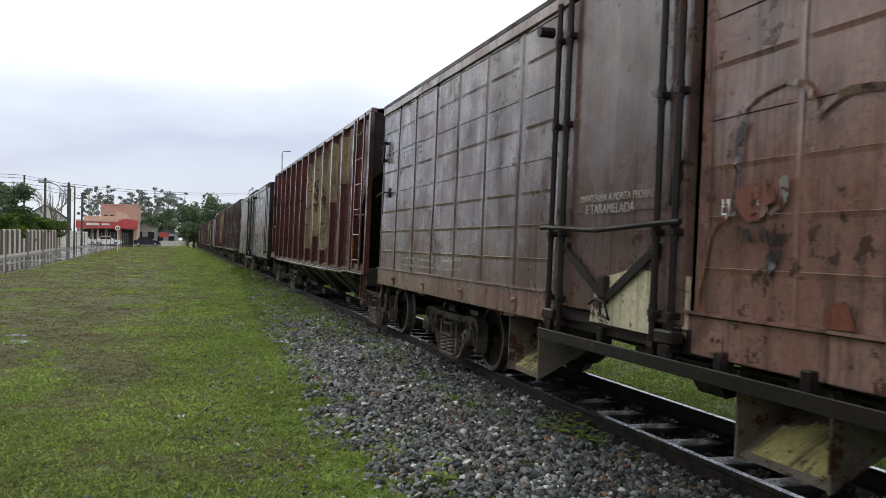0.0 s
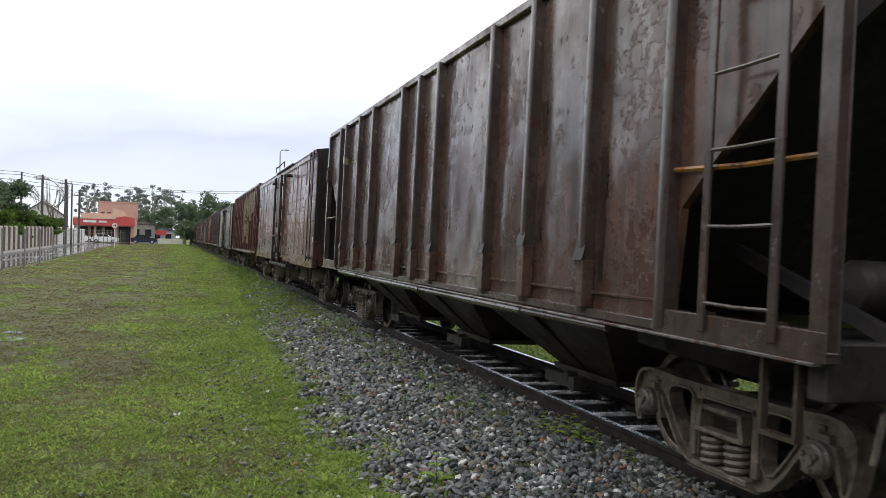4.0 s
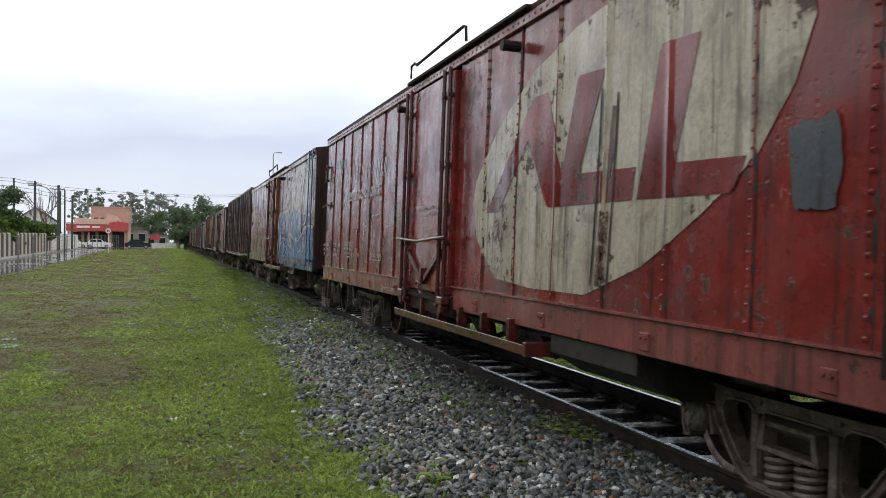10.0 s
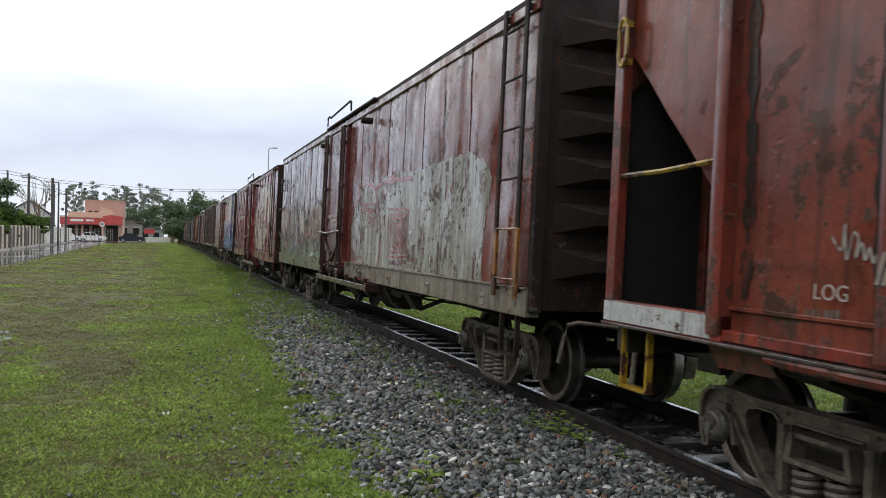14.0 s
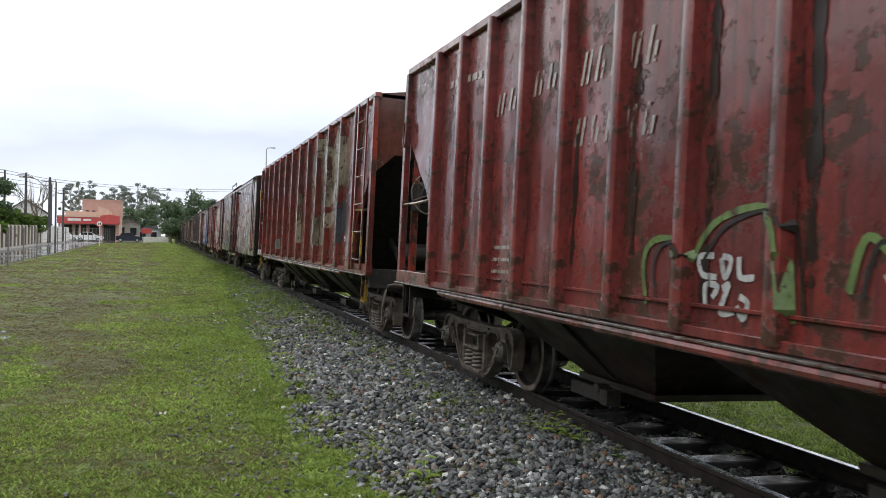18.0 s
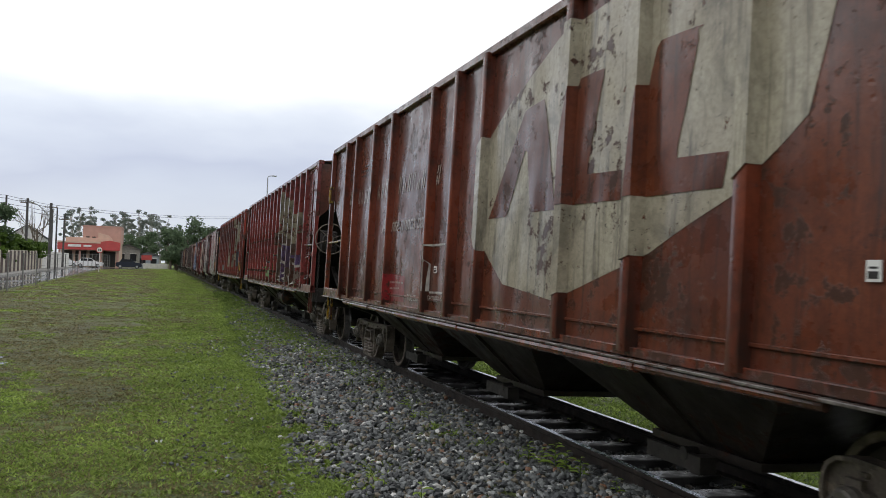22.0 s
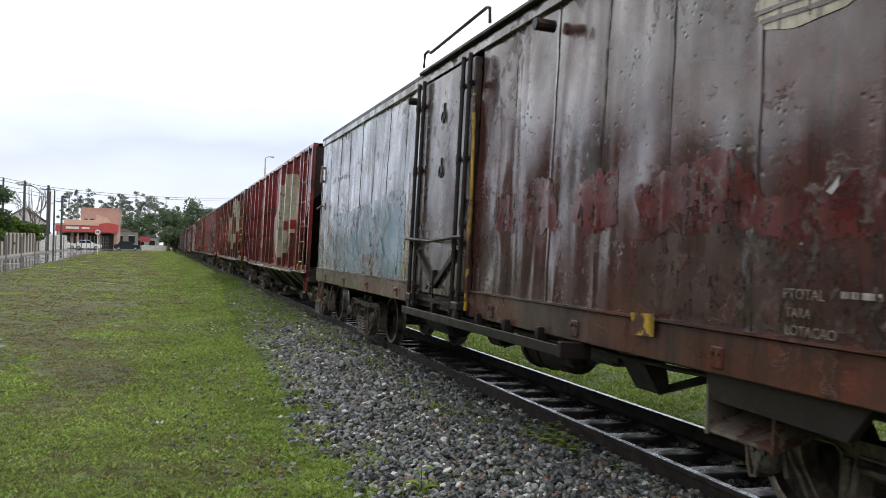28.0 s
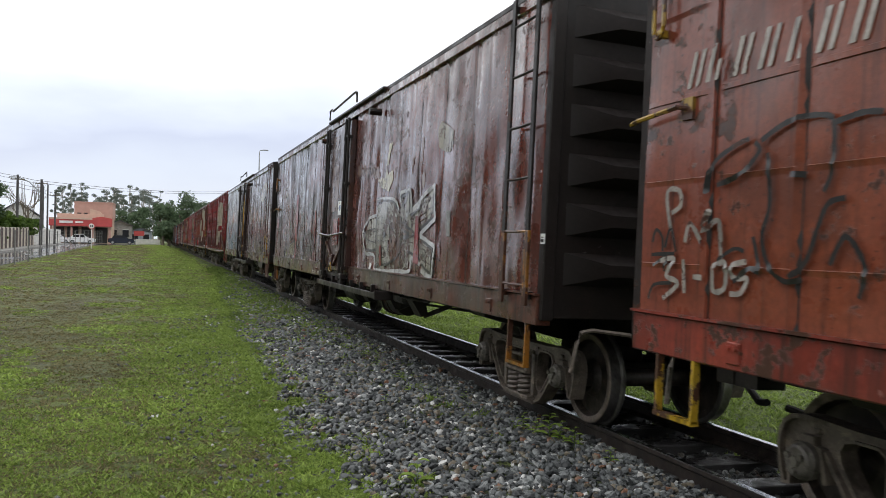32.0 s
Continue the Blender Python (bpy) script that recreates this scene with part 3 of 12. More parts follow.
def build_track():
    track = thing("railway_track", "single railway track with rusty rails on wet wooden sleepers", "railway track", TRACK, kind="structure")
    for side in (-1, 1):
        x = side * GAUGE_C / 2
        rail = part("rail", Mesh().prism([(x + a, b - 0.003) for a, b in RAIL_PROFILE], "y", -40, 330), M_RAIL, track, "rusty steel rail with a polished head")
        part("running_surface", Mesh().box(x - 0.024, x + 0.032, -40, 330, -0.002, 0.0035), M_RAILTOP, rail, "bright polished rail head")
    rng = random.Random(8)
    kinds = []
    for k in range(4):
        s = Mesh().box(-0.98, 0.98, -0.105, 0.105, -0.30, -0.146, 0.008)
        s.v = [(x + 0.006 * rng.uniform(-1, 1), y + 0.006 * rng.uniform(-1, 1), z - 0.006 * rng.random()) for x, y, z in s.v]
        kinds.append(s.data("sleeper", M_WOOD, 25))
    plate = Mesh().box(-0.10, 0.10, -0.085, 0.085, -0.146, -0.128, 0.004)
    for dx in (-0.075, 0.075):
        plate.lathe([(-0.128, 0.016), (-0.108, 0.016), (-0.104, 0.010), (-0.104, 0.0)], (dx, 0.05, 0), 8, "z")
    plate = plate.data("tie_plate", M_RAIL)
    y, i = -12.0, 0
    while y < 160:
        ob = part("sleeper", kinds[i % 4], None, track, "", pose(rng.uniform(-0.02, 0.02), y, 0, 0, 0, rng.uniform(-1.2, 1.2)))
        if 2 < y < 30:
            for x in (-GAUGE_C / 2, GAUGE_C / 2):
                part("tie_plate", plate, None, ob, "", pose(x, 0, 0))
        y += 0.60 + rng.uniform(-0.03, 0.03)
        i += 1


build_ground()
build_ballast()
build_track()

# ---- train ----
SPEEDS = [(0, 4.536), (5, 4.835), (10, 4.805), (15, 5.233), (20, 4.978), (25, 4.918), (32, 4.991)]


def run(t):
    """How far the train has gone at t seconds, zero at 16 s."""
    def since_start(t):
        total = 0.0
        for (a, va), (b, vb) in zip(SPEEDS, SPEEDS[1:]):
            if t > a:
                d = min(t, b) - a
                total += d * (va + (va + (vb - va) * d / (b - a))) / 2
        return total
    return since_start(t) - since_start(16)


WHEEL_R = 0.375
MESHES = {}
CARS, WHEELSETS = [], []


def shared(key, build, material):
    if key not in MESHES:
        MESHES[key] = build().data(key, material)
    return MESHES[key]


def axle_mesh():
    return Mesh().lathe([(-0.86, 0), (-0.86, 0.06), (-0.60, 0.075), (0.60, 0.075), (0.86, 0.06), (0.86, 0)], (0, 0, 0), 14)


def wheel_mesh():
    prof = [(0.595, 0.10), (0.595, 0.12), (0.545, 0.16), (0.535, 0.30), (0.585, 0.318), (0.592, 0.33), (0.592, 0.365), (0.585, 0.373), (0.50, 0.378), (0.49, 0.398), (0.475, 0.402), (0.462, 0.39), (0.462, 0.31), (0.50, 0.29), (0.50, 0.14), (0.44, 0.11), (0.44, 0.076)]
    return Mesh().lathe([(-a, r) for a, r in prof], (0, 0, 0), 40)


def rim_mesh():
    return Mesh().lathe([(-0.5865, 0.319), (-0.5945, 0.331), (-0.5945, 0.364), (-0.5865, 0.3745)], (0, 0, 0), 40)


def tread_mesh():
    return Mesh().lathe([(-0.586, 0.3745), (-0.501, 0.3795), (-0.491, 0.3995), (-0.476, 0.4035), (-0.4605, 0.391), (-0.4605, 0.36)], (0, 0, 0), 40)


def plate(m, outer, holes, x0, x1):
    """A flat plate across x with holes through it: outlines as (y, z) pairs."""
    bm = bmesh.new()
    loops = []
    for pts in [outer] + holes:
        vs = [bm.verts.new((0, a, b)) for a, b in pts]
        for a, b in zip(vs, vs[1:] + vs[:1]):
            bm.edges.new((a, b))
        loops.append(vs)
    bm.verts.index_update()
    bmesh.ops.triangle_fill(bm, use_beauty=True, edges=bm.edges[:])
    n = len(bm.verts)
    flat = [[v.index for v in f.verts] for f in bm.faces]
    rings = [[v.index for v in vs] for vs in loops]
    co = [v.co[:] for v in bm.verts]
    bm.free()
    faces = [f for f in flat] + [[q + n for q in f[::-1]] for f in flat]
    for ring in rings:
        faces += [(a, b, b + n, a + n) for a, b in zip(ring, ring[1:] + ring[:1])]
    return m.add([(x0, b, c) for _, b, c in co] + [(x1, b, c) for _, b, c in co], faces)


def lip(m, ring, w, x0, x1):
    """A raised edge that runs along a closed outline."""
    n = len(ring)
    inner = []
    for i in range(n):
        (a0, b0), (a1, b1), (a2, b2) = ring[i - 1], ring[i], ring[(i + 1) % n]
        dy, dz = a2 - a0, b2 - b0
        d = math.hypot(dy, dz) or 1
        inner.append((a1 - dz / d * w, b1 + dy / d * w))
    vs = [(x, p[0], p[1]) for x in (x0, x1) for ring_ in (ring, inner) for p in ring_]
    f = []
    for i in range(n):
        j = (i + 1) % n
        f += [(i, j, n + j, n + i), (2 * n + i, 2 * n + j, 3 * n + j, 3 * n + i), (i, j, 2 * n + j, 2 * n + i), (n + i, n + j, 3 * n + j, 3 * n + i)]
    return m.add(vs, f)


def mirrored(half):
    """A whole outline from its right half, given from the bottom up to the top."""
    return half + [(-a, b) for a, b in half[::-1]]


SIDE_OUTLINE = mirrored([(0.20, 0.070), (0.33, 0.075), (0.43, 0.115), (0.53, 0.21), (0.61, 0.315), (0.66, 0.37), (0.685, 0.405), (0.70, 0.435), (0.885, 0.435), (0.905, 0.40), (0.925, 0.31), (0.93, 0.235), (0.985, 0.225), (1.015, 0.30), (1.035, 0.42), (1.03, 0.50), (1.0, 0.565), (0.94, 0.605), (0.84, 0.62), (0.70, 0.613), (0.50, 0.602), (0.20, 0.600)])
SIDE_WINDOW = [(0.340, 0.225), (0.375, 0.190), (0.430, 0.205), (0.540, 0.335), (0.605, 0.425), (0.618, 0.480), (0.590, 0.522), (0.53, 0.538), (0.39, 0.538), (0.350, 0.510), (0.335, 0.44), (0.332, 0.32)]
SPRING_WINDOW = [(-0.255, 0.13), (0.255, 0.13), (0.262, 0.30), (0.255, 0.44), (0.235, 0.512), (-0.235, 0.512), (-0.255, 0.44), (-0.262, 0.30)]


def side_frame_mesh():
    """One cast side of a three-piece truck, with a raised lip round its outline and its three windows."""
    m = Mesh()
    other = [(-a, b) for a, b in SIDE_WINDOW[::-1]]
    plate(m, SIDE_OUTLINE, [SIDE_WINDOW, other, SPRING_WINDOW], -0.040, 0.050)
    lip(m, SIDE_OUTLINE, 0.024, -0.074, -0.036)
    for ring in (SIDE_WINDOW, other, SPRING_WINDOW):
        lip(m, ring, -0.014, -0.062, -0.036)
    m.box(-0.115, 0.06, -0.27, 0.27, 0.085, 0.125, 0.008)                # spring seat
    m.prism([(-0.34, 0.068), (0.34, 0.068), (0.28, 0.105), (-0.28, 0.105)], "x", -0.098, 0.05)
    for s_ in (-1, 1):
        m.box(-0.088, -0.036, *sorted((s_ * 0.27, s_ * 0.325)), 0.14, 0.50, 0.008)          # columns beside the bolster
        m.box(-0.060, -0.036, *sorted((s_ * 0.75, s_ * 0.80)), 0.53, 0.56, 0.006)
        m.lathe([(-0.055, 0), (-0.055, 0.020), (-0.036, 0.020)], (0, s_ * 0.655, 0.455), 8)
        m.lathe([(-0.055, 0), (-0.055, 0.018), (-0.036, 0.018)], (0, s_ * 0.30, 0.56), 8)
    return m


def bolster_end_mesh():
    """The hollow end of the bolster that rests on the springs."""
    m = Mesh().box(-0.125, 0.06, -0.235, 0.235, 0.315, 0.345, 0.008).box(-0.105, 0.06, -0.205, 0.205, 0.452, 0.482, 0.008)
    for s_ in (-1, 1):
        m.prism([(s_ * 0.235, 0.330), (s_ * 0.205, 0.480), (s_ * 0.170, 0.480), (s_ * 0.190, 0.330)], "x", -0.115, 0.06)
    return m.box(-0.03, 0.06, -0.20, 0.20, 0.33, 0.47)


def spring_mesh(r=0.073, turns=4.4, h=0.190, wire=0.0205):
    n = int(turns * 12)
    return Mesh().tube([(r * math.cos(6.2832 * turns * k / n), r * math.sin(6.2832 * turns * k / n), h * k / n) for k in range(n + 1)], wire, 6)


def axle_cap_mesh():
    m = Mesh().lathe([(0.0, 0.098), (-0.05, 0.098), (-0.06, 0.088), (-0.075, 0.084), (-0.085, 0.070), (-0.085, 0.03), (-0.10, 0.028), (-0.10, 0)], (0, 0, 0), 20)
    for k in range(3):
        a = 2.094 * k + 0.5
        m.lathe([(-0.085, 0.018), (-0.105, 0.018), (-0.105, 0)], (0, 0.052 * math.cos(a), 0.052 * math.sin(a)), 6)
    return m


def adapter_mesh():
    return Mesh().prism([(-0.125, 0.38), (-0.10, 0.47), (-0.05, 0.475), (-0.05, 0.52), (0.05, 0.52), (0.05, 0.475), (0.10, 0.47), (0.125, 0.38), (0.145, 0.30), (0.115, 0.29), (0.10, 0.36), (0.06, 0.42), (-0.06, 0.42), (-0.10, 0.36), (-0.115, 0.29), (-0.145, 0.30)], "x", -0.085, 0.055)


def add_bogie(car, yc, base=1.62):
    bogie = part("bogie", shared("bolster", lambda: Mesh().box(-0.80, 0.80, -0.20, 0.20, 0.27, 0.45, 0.03).box(-0.3, 0.3, -0.26, 0.26, 0.44, 0.62, 0.02).bar((-0.52, -0.55, 0.30), (0.52, -0.55, 0.30), 0.06, 0.12).bar((-0.52, 0.55, 0.30), (0.52, 0.55, 0.30), 0.06, 0.12), M_FRAME), None, car, "dark cast-steel two-axle bogie", pose(0, yc, 0))
    for s in (-1, 1):
        part("side_frame", shared("side_frame", side_frame_mesh, M_TRUCK), None, bogie, "", pose(s * 0.77, 0, 0, 0, 0, 0 if s < 0 else 180))
        part("bolster_end", shared("bolster_end", bolster_end_mesh, M_TRUCK), None, bogie, "", pose(s * 0.77, 0, 0, 0, 0, 0 if s < 0 else 180))
        for dy in (-0.10, 0.10):
            for dx in (0.81, 0.70):
                part("spring", shared("spring", spring_mesh, M_SPRING), None, bogie, "brown coil spring", pose(s * dx, dy * 1.15, 0.125))
        for dy in (-base / 2, base / 2):
            part("axle_cap", shared("axle_cap", axle_cap_mesh, M_CAP), None, bogie, "round grey bearing cap with bolts", pose(s * 0.84, dy, WHEEL_R + 0.012, 0, 0, 0 if s < 0 else 180))
            part("bearing_adapter", shared("adapter", adapter_mesh, M_TRUCK), None, bogie, "", pose(s * 0.77, dy, 0))
        for dy in (-0.42, 0.42):
            part("brake_shoe", shared("brake_shoe", lambda: Mesh().prism([(-0.05, 0.16), (0.03, 0.18), (0.05, 0.40), (-0.03, 0.46), (-0.07, 0.40)], "x", -0.05, 0.05), M_FRAME), None, bogie, "", pose(s * 0.54, dy, 0, 0, 0, 0 if dy < 0 else 180))
    for dy in (-base / 2, base / 2):
        ws = part("wheelset", shared("axle", axle_mesh, M_WHEEL), None, car, "rusty steel wheels on an axle", pose(0, yc + dy, WHEEL_R))
        for turn in (0, 180):
            part("wheel", shared("wheel", wheel_mesh, M_WHEEL), None, ws, "", pose(0, 0, 0, 0, 0, turn))
            part("wheel_rim", shared("wheel_rim", rim_mesh, M_RIM), None, ws, "bare brown rim face", pose(0, 0, 0, 0, 0, turn))
            part("wheel_tread", shared("wheel_tread", tread_mesh, M_TREAD), None, ws, "polished steel tread", pose(0, 0, 0, 0, 0, turn))
        WHEELSETS.append((ws, yc + dy))


def coupler_mesh():
    m = Mesh().box(-0.075, 0.075, -0.05, 0.50, 0.60, 0.76, 0.02)
    m.prism([(-0.14, 0.42), (-0.16, 0.62), (-0.05, 0.70), (0.0, 0.60), (0.05, 0.66), (0.15, 0.64), (0.16, 0.48), (0.08, 0.40)], "z", 0.53, 0.83)
    return m


def add_underframe(car, L, low=0.92):
    """Centre sill, bolsters and draw gear; the car's body runs from -L/2 to L/2."""
    u = Mesh().box(-0.16, 0.16, -L / 2, L / 2, 0.62, 0.92)
    for y in (-L / 2 + 1.6, L / 2 - 1.6):
        u.prism([(-1.25, low), (1.25, low), (1.22, low - 0.12), (0.4, 0.60), (-0.4, 0.60), (-1.22, low - 0.12)], "y", y - 0.16, y + 0.16)
    part("underframe", u, M_FRAME, car, "dark steel underframe")
    for s in (-1, 1):
        part("coupler", shared("coupler", coupler_mesh, M_FRAME), None, car, "rusty knuckle coupler", pose(0, s * L / 2, 0, 0, 0, 0 if s > 0 else 180))
        # uncoupling lever, bent down beside the wheel
        y = s * (L / 2 + 0.06)
        lever = Mesh().tube([(-0.15, y + s * 0.12, 0.74), (-0.55, y + s * 0.10, 0.80), (-0.98, y + s * 0.02, 0.84), (-1.06, y, 0.82), (-1.09, y, 0.74), (-1.12, y - s * 0.02, 0.52)], 0.017, 6)
        part("uncoupling_lever", lever, M_TRUCK, car, "bent steel rod lever")
        hose = Mesh().tube([(0.28, s * (L / 2 - 0.05), 0.68), (0.30, s * (L / 2 + 0.12), 0.62), (0.31, s * (L / 2 + 0.26), 0.44), (0.28, s * (L / 2 + 0.42), 0.36), (0.24, s * (L / 2 + 0.55), 0.38)], 0.028, 8)
        part("air_hose", hose, M_DARK, car, "black rubber air hose")


def add_cylinder(car, y, x=-0.62):
    c = Mesh().lathe([(-0.34, 0), (-0.34, 0.10), (-0.28, 0.19), (0.12, 0.20), (0.125, 0.215), (0.15, 0.215), (0.155, 0.20), (0.36, 0.20), (0.365, 0.225), (0.42, 0.225), (0.43, 0.19), (0.43, 0)], (x, y, 0.66), 18, "y")
    part("brake_cylinder", c, M_CHUTE, car, "dark brake cylinder")
    part("brake_rod", Mesh().tube([(x, y - 0.3, 0.66), (x + 0.15, y - 2.2, 0.70), (x + 0.3, y - 3.2, 0.66)], 0.016, 6).tube([(x, y + 0.4, 0.66), (x + 0.2, y + 2.2, 0.70)], 0.016, 6), M_FRAME, car)
    part("brake_lever", Mesh().bar((x + 0.05, y + 0.5, 0.64), (x + 0.7, y + 0.6, 0.62), 0.10, 0.025, (0, 0, 1)), M_FRAME, car)


class Surface:
    """How far a car's near side stands out at (y, z): dents, seams, ribs, posts."""

    def __init__(self, seed, dents=0.012, bulge=0.0, seams=(), seam=0.006, bands=(), posts=(), post=0.0):
        self.seed, self.dents, self.bulge, self.seams, self.seam, self.bands, self.posts, self.post = seed, dents, bulge, list(seams), seam, list(bands), list(posts), post

    def __call__(self, y, z):
        o = self.dents * noise.noise((self.seed, y * 1.1, z * 0.8)) + 0.45 * self.dents * noise.noise((self.seed + 9, y * 3.1, z * 2.7))
        o += 0.55 * self.dents * noise.noise((self.seed + 5, y * 5.0 + 0.8 * z, z * 0.9)) * max(0.0, 0.4 + 1.6 * noise.noise((self.seed + 6, y * 0.7, z * 0.8)))
        if self.bulge and self.seams:
            for a, b in zip(self.seams, self.seams[1:]):
                lo, hi = min(a, b), max(a, b)
                if lo <= y <= hi:
                    t = (y - lo) / (hi - lo)
                    o += self.bulge * (math.sin(math.pi * t) - 0.5) * (0.6 + 0.8 * noise.noise((self.seed + lo, z * 1.4, 2.0)))
        for s in self.seams:
            if abs(y - s) < 0.019:
                o += self.seam
        for s in self.bands:
            if abs(z - s) < 0.013 and all(abs(y - q) > 0.075 for q in self.seams):
                o += 0.009
        return o

    def front(self, y, z):
        """The outermost surface, posts included."""
        for p, w in self.posts:
            if abs(y - p) < w / 2 + 0.004:
                return self.post
        return self(y, z)


def spaced(a, b, step, marks, half):
    out = []
    n = max(1, int(round((b - a) / step)))
    out = [a + (b - a) * i / n for i in range(n + 1)]
    for m in marks:
        if a < m - half and m + half < b:
            out += [m - half - 0.004, m - half, m + half, m + half + 0.004]
    return sorted(set(round(v, 4) for v in out))


def side_mesh(surface, x, y0, y1, z0, z1, step=0.10, cut=None, thick=0.05):
    """A sheet from y0 to y1 on the near side at -x, with a back. cut(y): the lowest z of the sheet there."""
    ys = spaced(y0, y1, step * 0.6, surface.seams, 0.019)
    zs = spaced(z0, z1, step, surface.bands, 0.013)
    m, n = Mesh(), len(zs)
    for y in ys:
        lo = cut(y) if cut else z0
        for z in zs:
            zz = lo + (z - z0) * (z1 - lo) / (z1 - z0) if lo > z0 else z
            m.v.append((-x - surface(y, zz), y, zz))
    m.f += [(j * n + i, j * n + i + 1, (j + 1) * n + i + 1, (j + 1) * n + i) for j in range(len(ys) - 1) for i in range(n - 1)]
    # closing strip round the sheet, and its back
    k = len(m.v)
    rim = [j * n for j in range(len(ys))] + [(len(ys) - 1) * n + i for i in range(1, n)] + [j * n + n - 1 for j in range(len(ys) - 2, -1, -1)] + [i for i in range(n - 2, 0, -1)]
    m.v += [(-x + thick, m.v[i][1], m.v[i][2]) for i in rim]
    r = len(rim)
    m.f += [(rim[i], rim[(i + 1) % r], k + (i + 1) % r, k + i) for i in range(r)]
    m.f.append(tuple(range(k, k + r)))
    return m


def fill(surface, x, outline, lift=0.005, step=0.04, fray=0.0):
    """A painted field: the outline, (y, z) pairs, laid on the near side as a thin skin that follows the sheet."""
    step = 0.025 if fray else step
    ys = [p[0] for p in outline]
    a, b = min(ys), max(ys)
    n = max(2, int((b - a) / step))
    cols = [a + (b - a) * (i + 0.0) / n for i in range(n + 1)]
    cols[0], cols[-1] = a + 1e-4, b - 1e-4
    extra = [q for p, w in surface.posts for q in (p - w / 2 - 0.006, p - w / 2 - 0.003, p + w / 2 + 0.003, p + w / 2 + 0.006) if a < q < b]
    cols = sorted(cols + extra)

    def cuts(y):
        out, k = [], len(outline)
        for i in range(k):
            (y0, z0), (y1, z1) = outline[i], outline[(i + 1) % k]
            if (y0 <= y < y1) or (y1 <= y < y0):
                out.append(z0 + (z1 - z0) * (y - y0) / (y1 - y0))
        return sorted(out)
    m, seen = Mesh(), {}
    k = max(1, int((max(p[1] for p in outline) - min(p[1] for p in outline)) / (0.06 if fray else 0.10)))
    floor_z = min(p[1] for p in outline) if fray else 0.0

    def point(y, z):
        key = (round(y, 4), round(z, 3))
        if key not in seen:
            seen[key] = len(m.v)
            if fray:
                # broken edges
                side = 0.0 if surface.posts else 1.5 * fray * noise.noise((y * 3, z * 19, 1.5))
                z = max(floor_z, z + fray * (noise.noise((y * 15, z * 5, 4.5)) + 0.7 * noise.noise((y * 37, z * 12, 8.5))))
                y = y + side
            m.v.append((-x - surface.front(y, z) - lift, y, z))
        return seen[key]
    for y0, y1 in zip(cols, cols[1:]):
        c0, c1 = cuts(y0), cuts(y1)
        if len(c0) != len(c1):
            c0 = c1 = cuts((y0 + y1) / 2)
        for i in range(0, len(c0) - 1, 2):
            row = [[point(y, c[i] + (c[i + 1] - c[i]) * j / k) for j in range(k + 1)] for y, c in ((y0, c0), (y1, c1))]
            for j in range(k):
                face = []
                for q in (row[0][j], row[1][j], row[1][j + 1], row[0][j + 1]):
                    if q not in face:
                        face.append(q)
                if len(face) > 2:
                    m.f.append(tuple(face))
    return m


def curve_points(pts, per=7):
    """A smooth line through the points."""
    if len(pts) < 3:
        return pts
    out = []
    p = [pts[0]] + list(pts) + [pts[-1]]
    for i in range(1, len(p) - 2):
        for k in range(per):
            t = k / per
            out.append(tuple(0.5 * (2 * b + (c - a) * t + (2 * a - 5 * b + 4 * c - d) * t * t + (3 * b - a - 3 * c + d) * t ** 3) for a, b, c, d in zip(p[i - 1], p[i], p[i + 1], p[i + 2])))
    return out + [pts[-1]]


def strokes(surface, x, lines, width, lift=0.009, smooth=True, fray=0.12, seed=1):
    """Sprayed or brushed lines, (y, z) points each, as thin ribbons on the near side."""
    m, rng = Mesh(), random.Random(seed)
    for line in lines:
        pts = curve_points(line) if smooth else line
        fine = [pts[0]]
        for a, b in zip(pts, pts[1:]):
            d = math.hypot(b[0] - a[0], b[1] - a[1])
            for k in range(1, max(1, int(d / 0.05)) + 1):
                t = k / max(1, int(d / 0.05))
                fine.append((a[0] + (b[0] - a[0]) * t, a[1] + (b[1] - a[1]) * t))
        base = len(m.v)
        for i, (y, z) in enumerate(fine):
            a, b = fine[max(0, i - 1)], fine[min(len(fine) - 1, i + 1)]
            dy, dz = b[0] - a[0], b[1] - a[1]
            d = math.hypot(dy, dz) or 1
            w = width / 2 * (1 + fray * rng.uniform(-1, 1))
            for s in (-1, 1):
                yy, zz = y - dz / d * w * s, z + dy / d * w * s
                m.v.append((-x - surface.front(yy, zz) - lift, yy, zz))
        m.f += [(base + 2 * i, base + 2 * i + 1, base + 2 * i + 3, base + 2 * i + 2) for i in range(len(fine) - 1)]
    return m


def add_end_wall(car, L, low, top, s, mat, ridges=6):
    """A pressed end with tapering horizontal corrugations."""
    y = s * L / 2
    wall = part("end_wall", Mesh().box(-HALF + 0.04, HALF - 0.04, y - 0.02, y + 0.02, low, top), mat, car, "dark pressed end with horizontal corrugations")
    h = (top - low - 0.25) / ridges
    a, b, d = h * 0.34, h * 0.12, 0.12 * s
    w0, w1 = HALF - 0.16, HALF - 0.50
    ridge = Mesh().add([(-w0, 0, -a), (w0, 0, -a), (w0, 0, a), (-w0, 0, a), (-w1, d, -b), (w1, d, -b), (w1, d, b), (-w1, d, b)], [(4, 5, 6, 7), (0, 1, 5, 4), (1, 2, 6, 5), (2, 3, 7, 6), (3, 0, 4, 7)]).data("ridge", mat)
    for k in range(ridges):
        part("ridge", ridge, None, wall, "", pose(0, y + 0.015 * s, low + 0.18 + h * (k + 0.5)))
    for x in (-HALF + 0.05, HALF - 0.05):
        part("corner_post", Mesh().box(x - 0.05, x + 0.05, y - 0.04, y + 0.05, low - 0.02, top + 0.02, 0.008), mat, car)


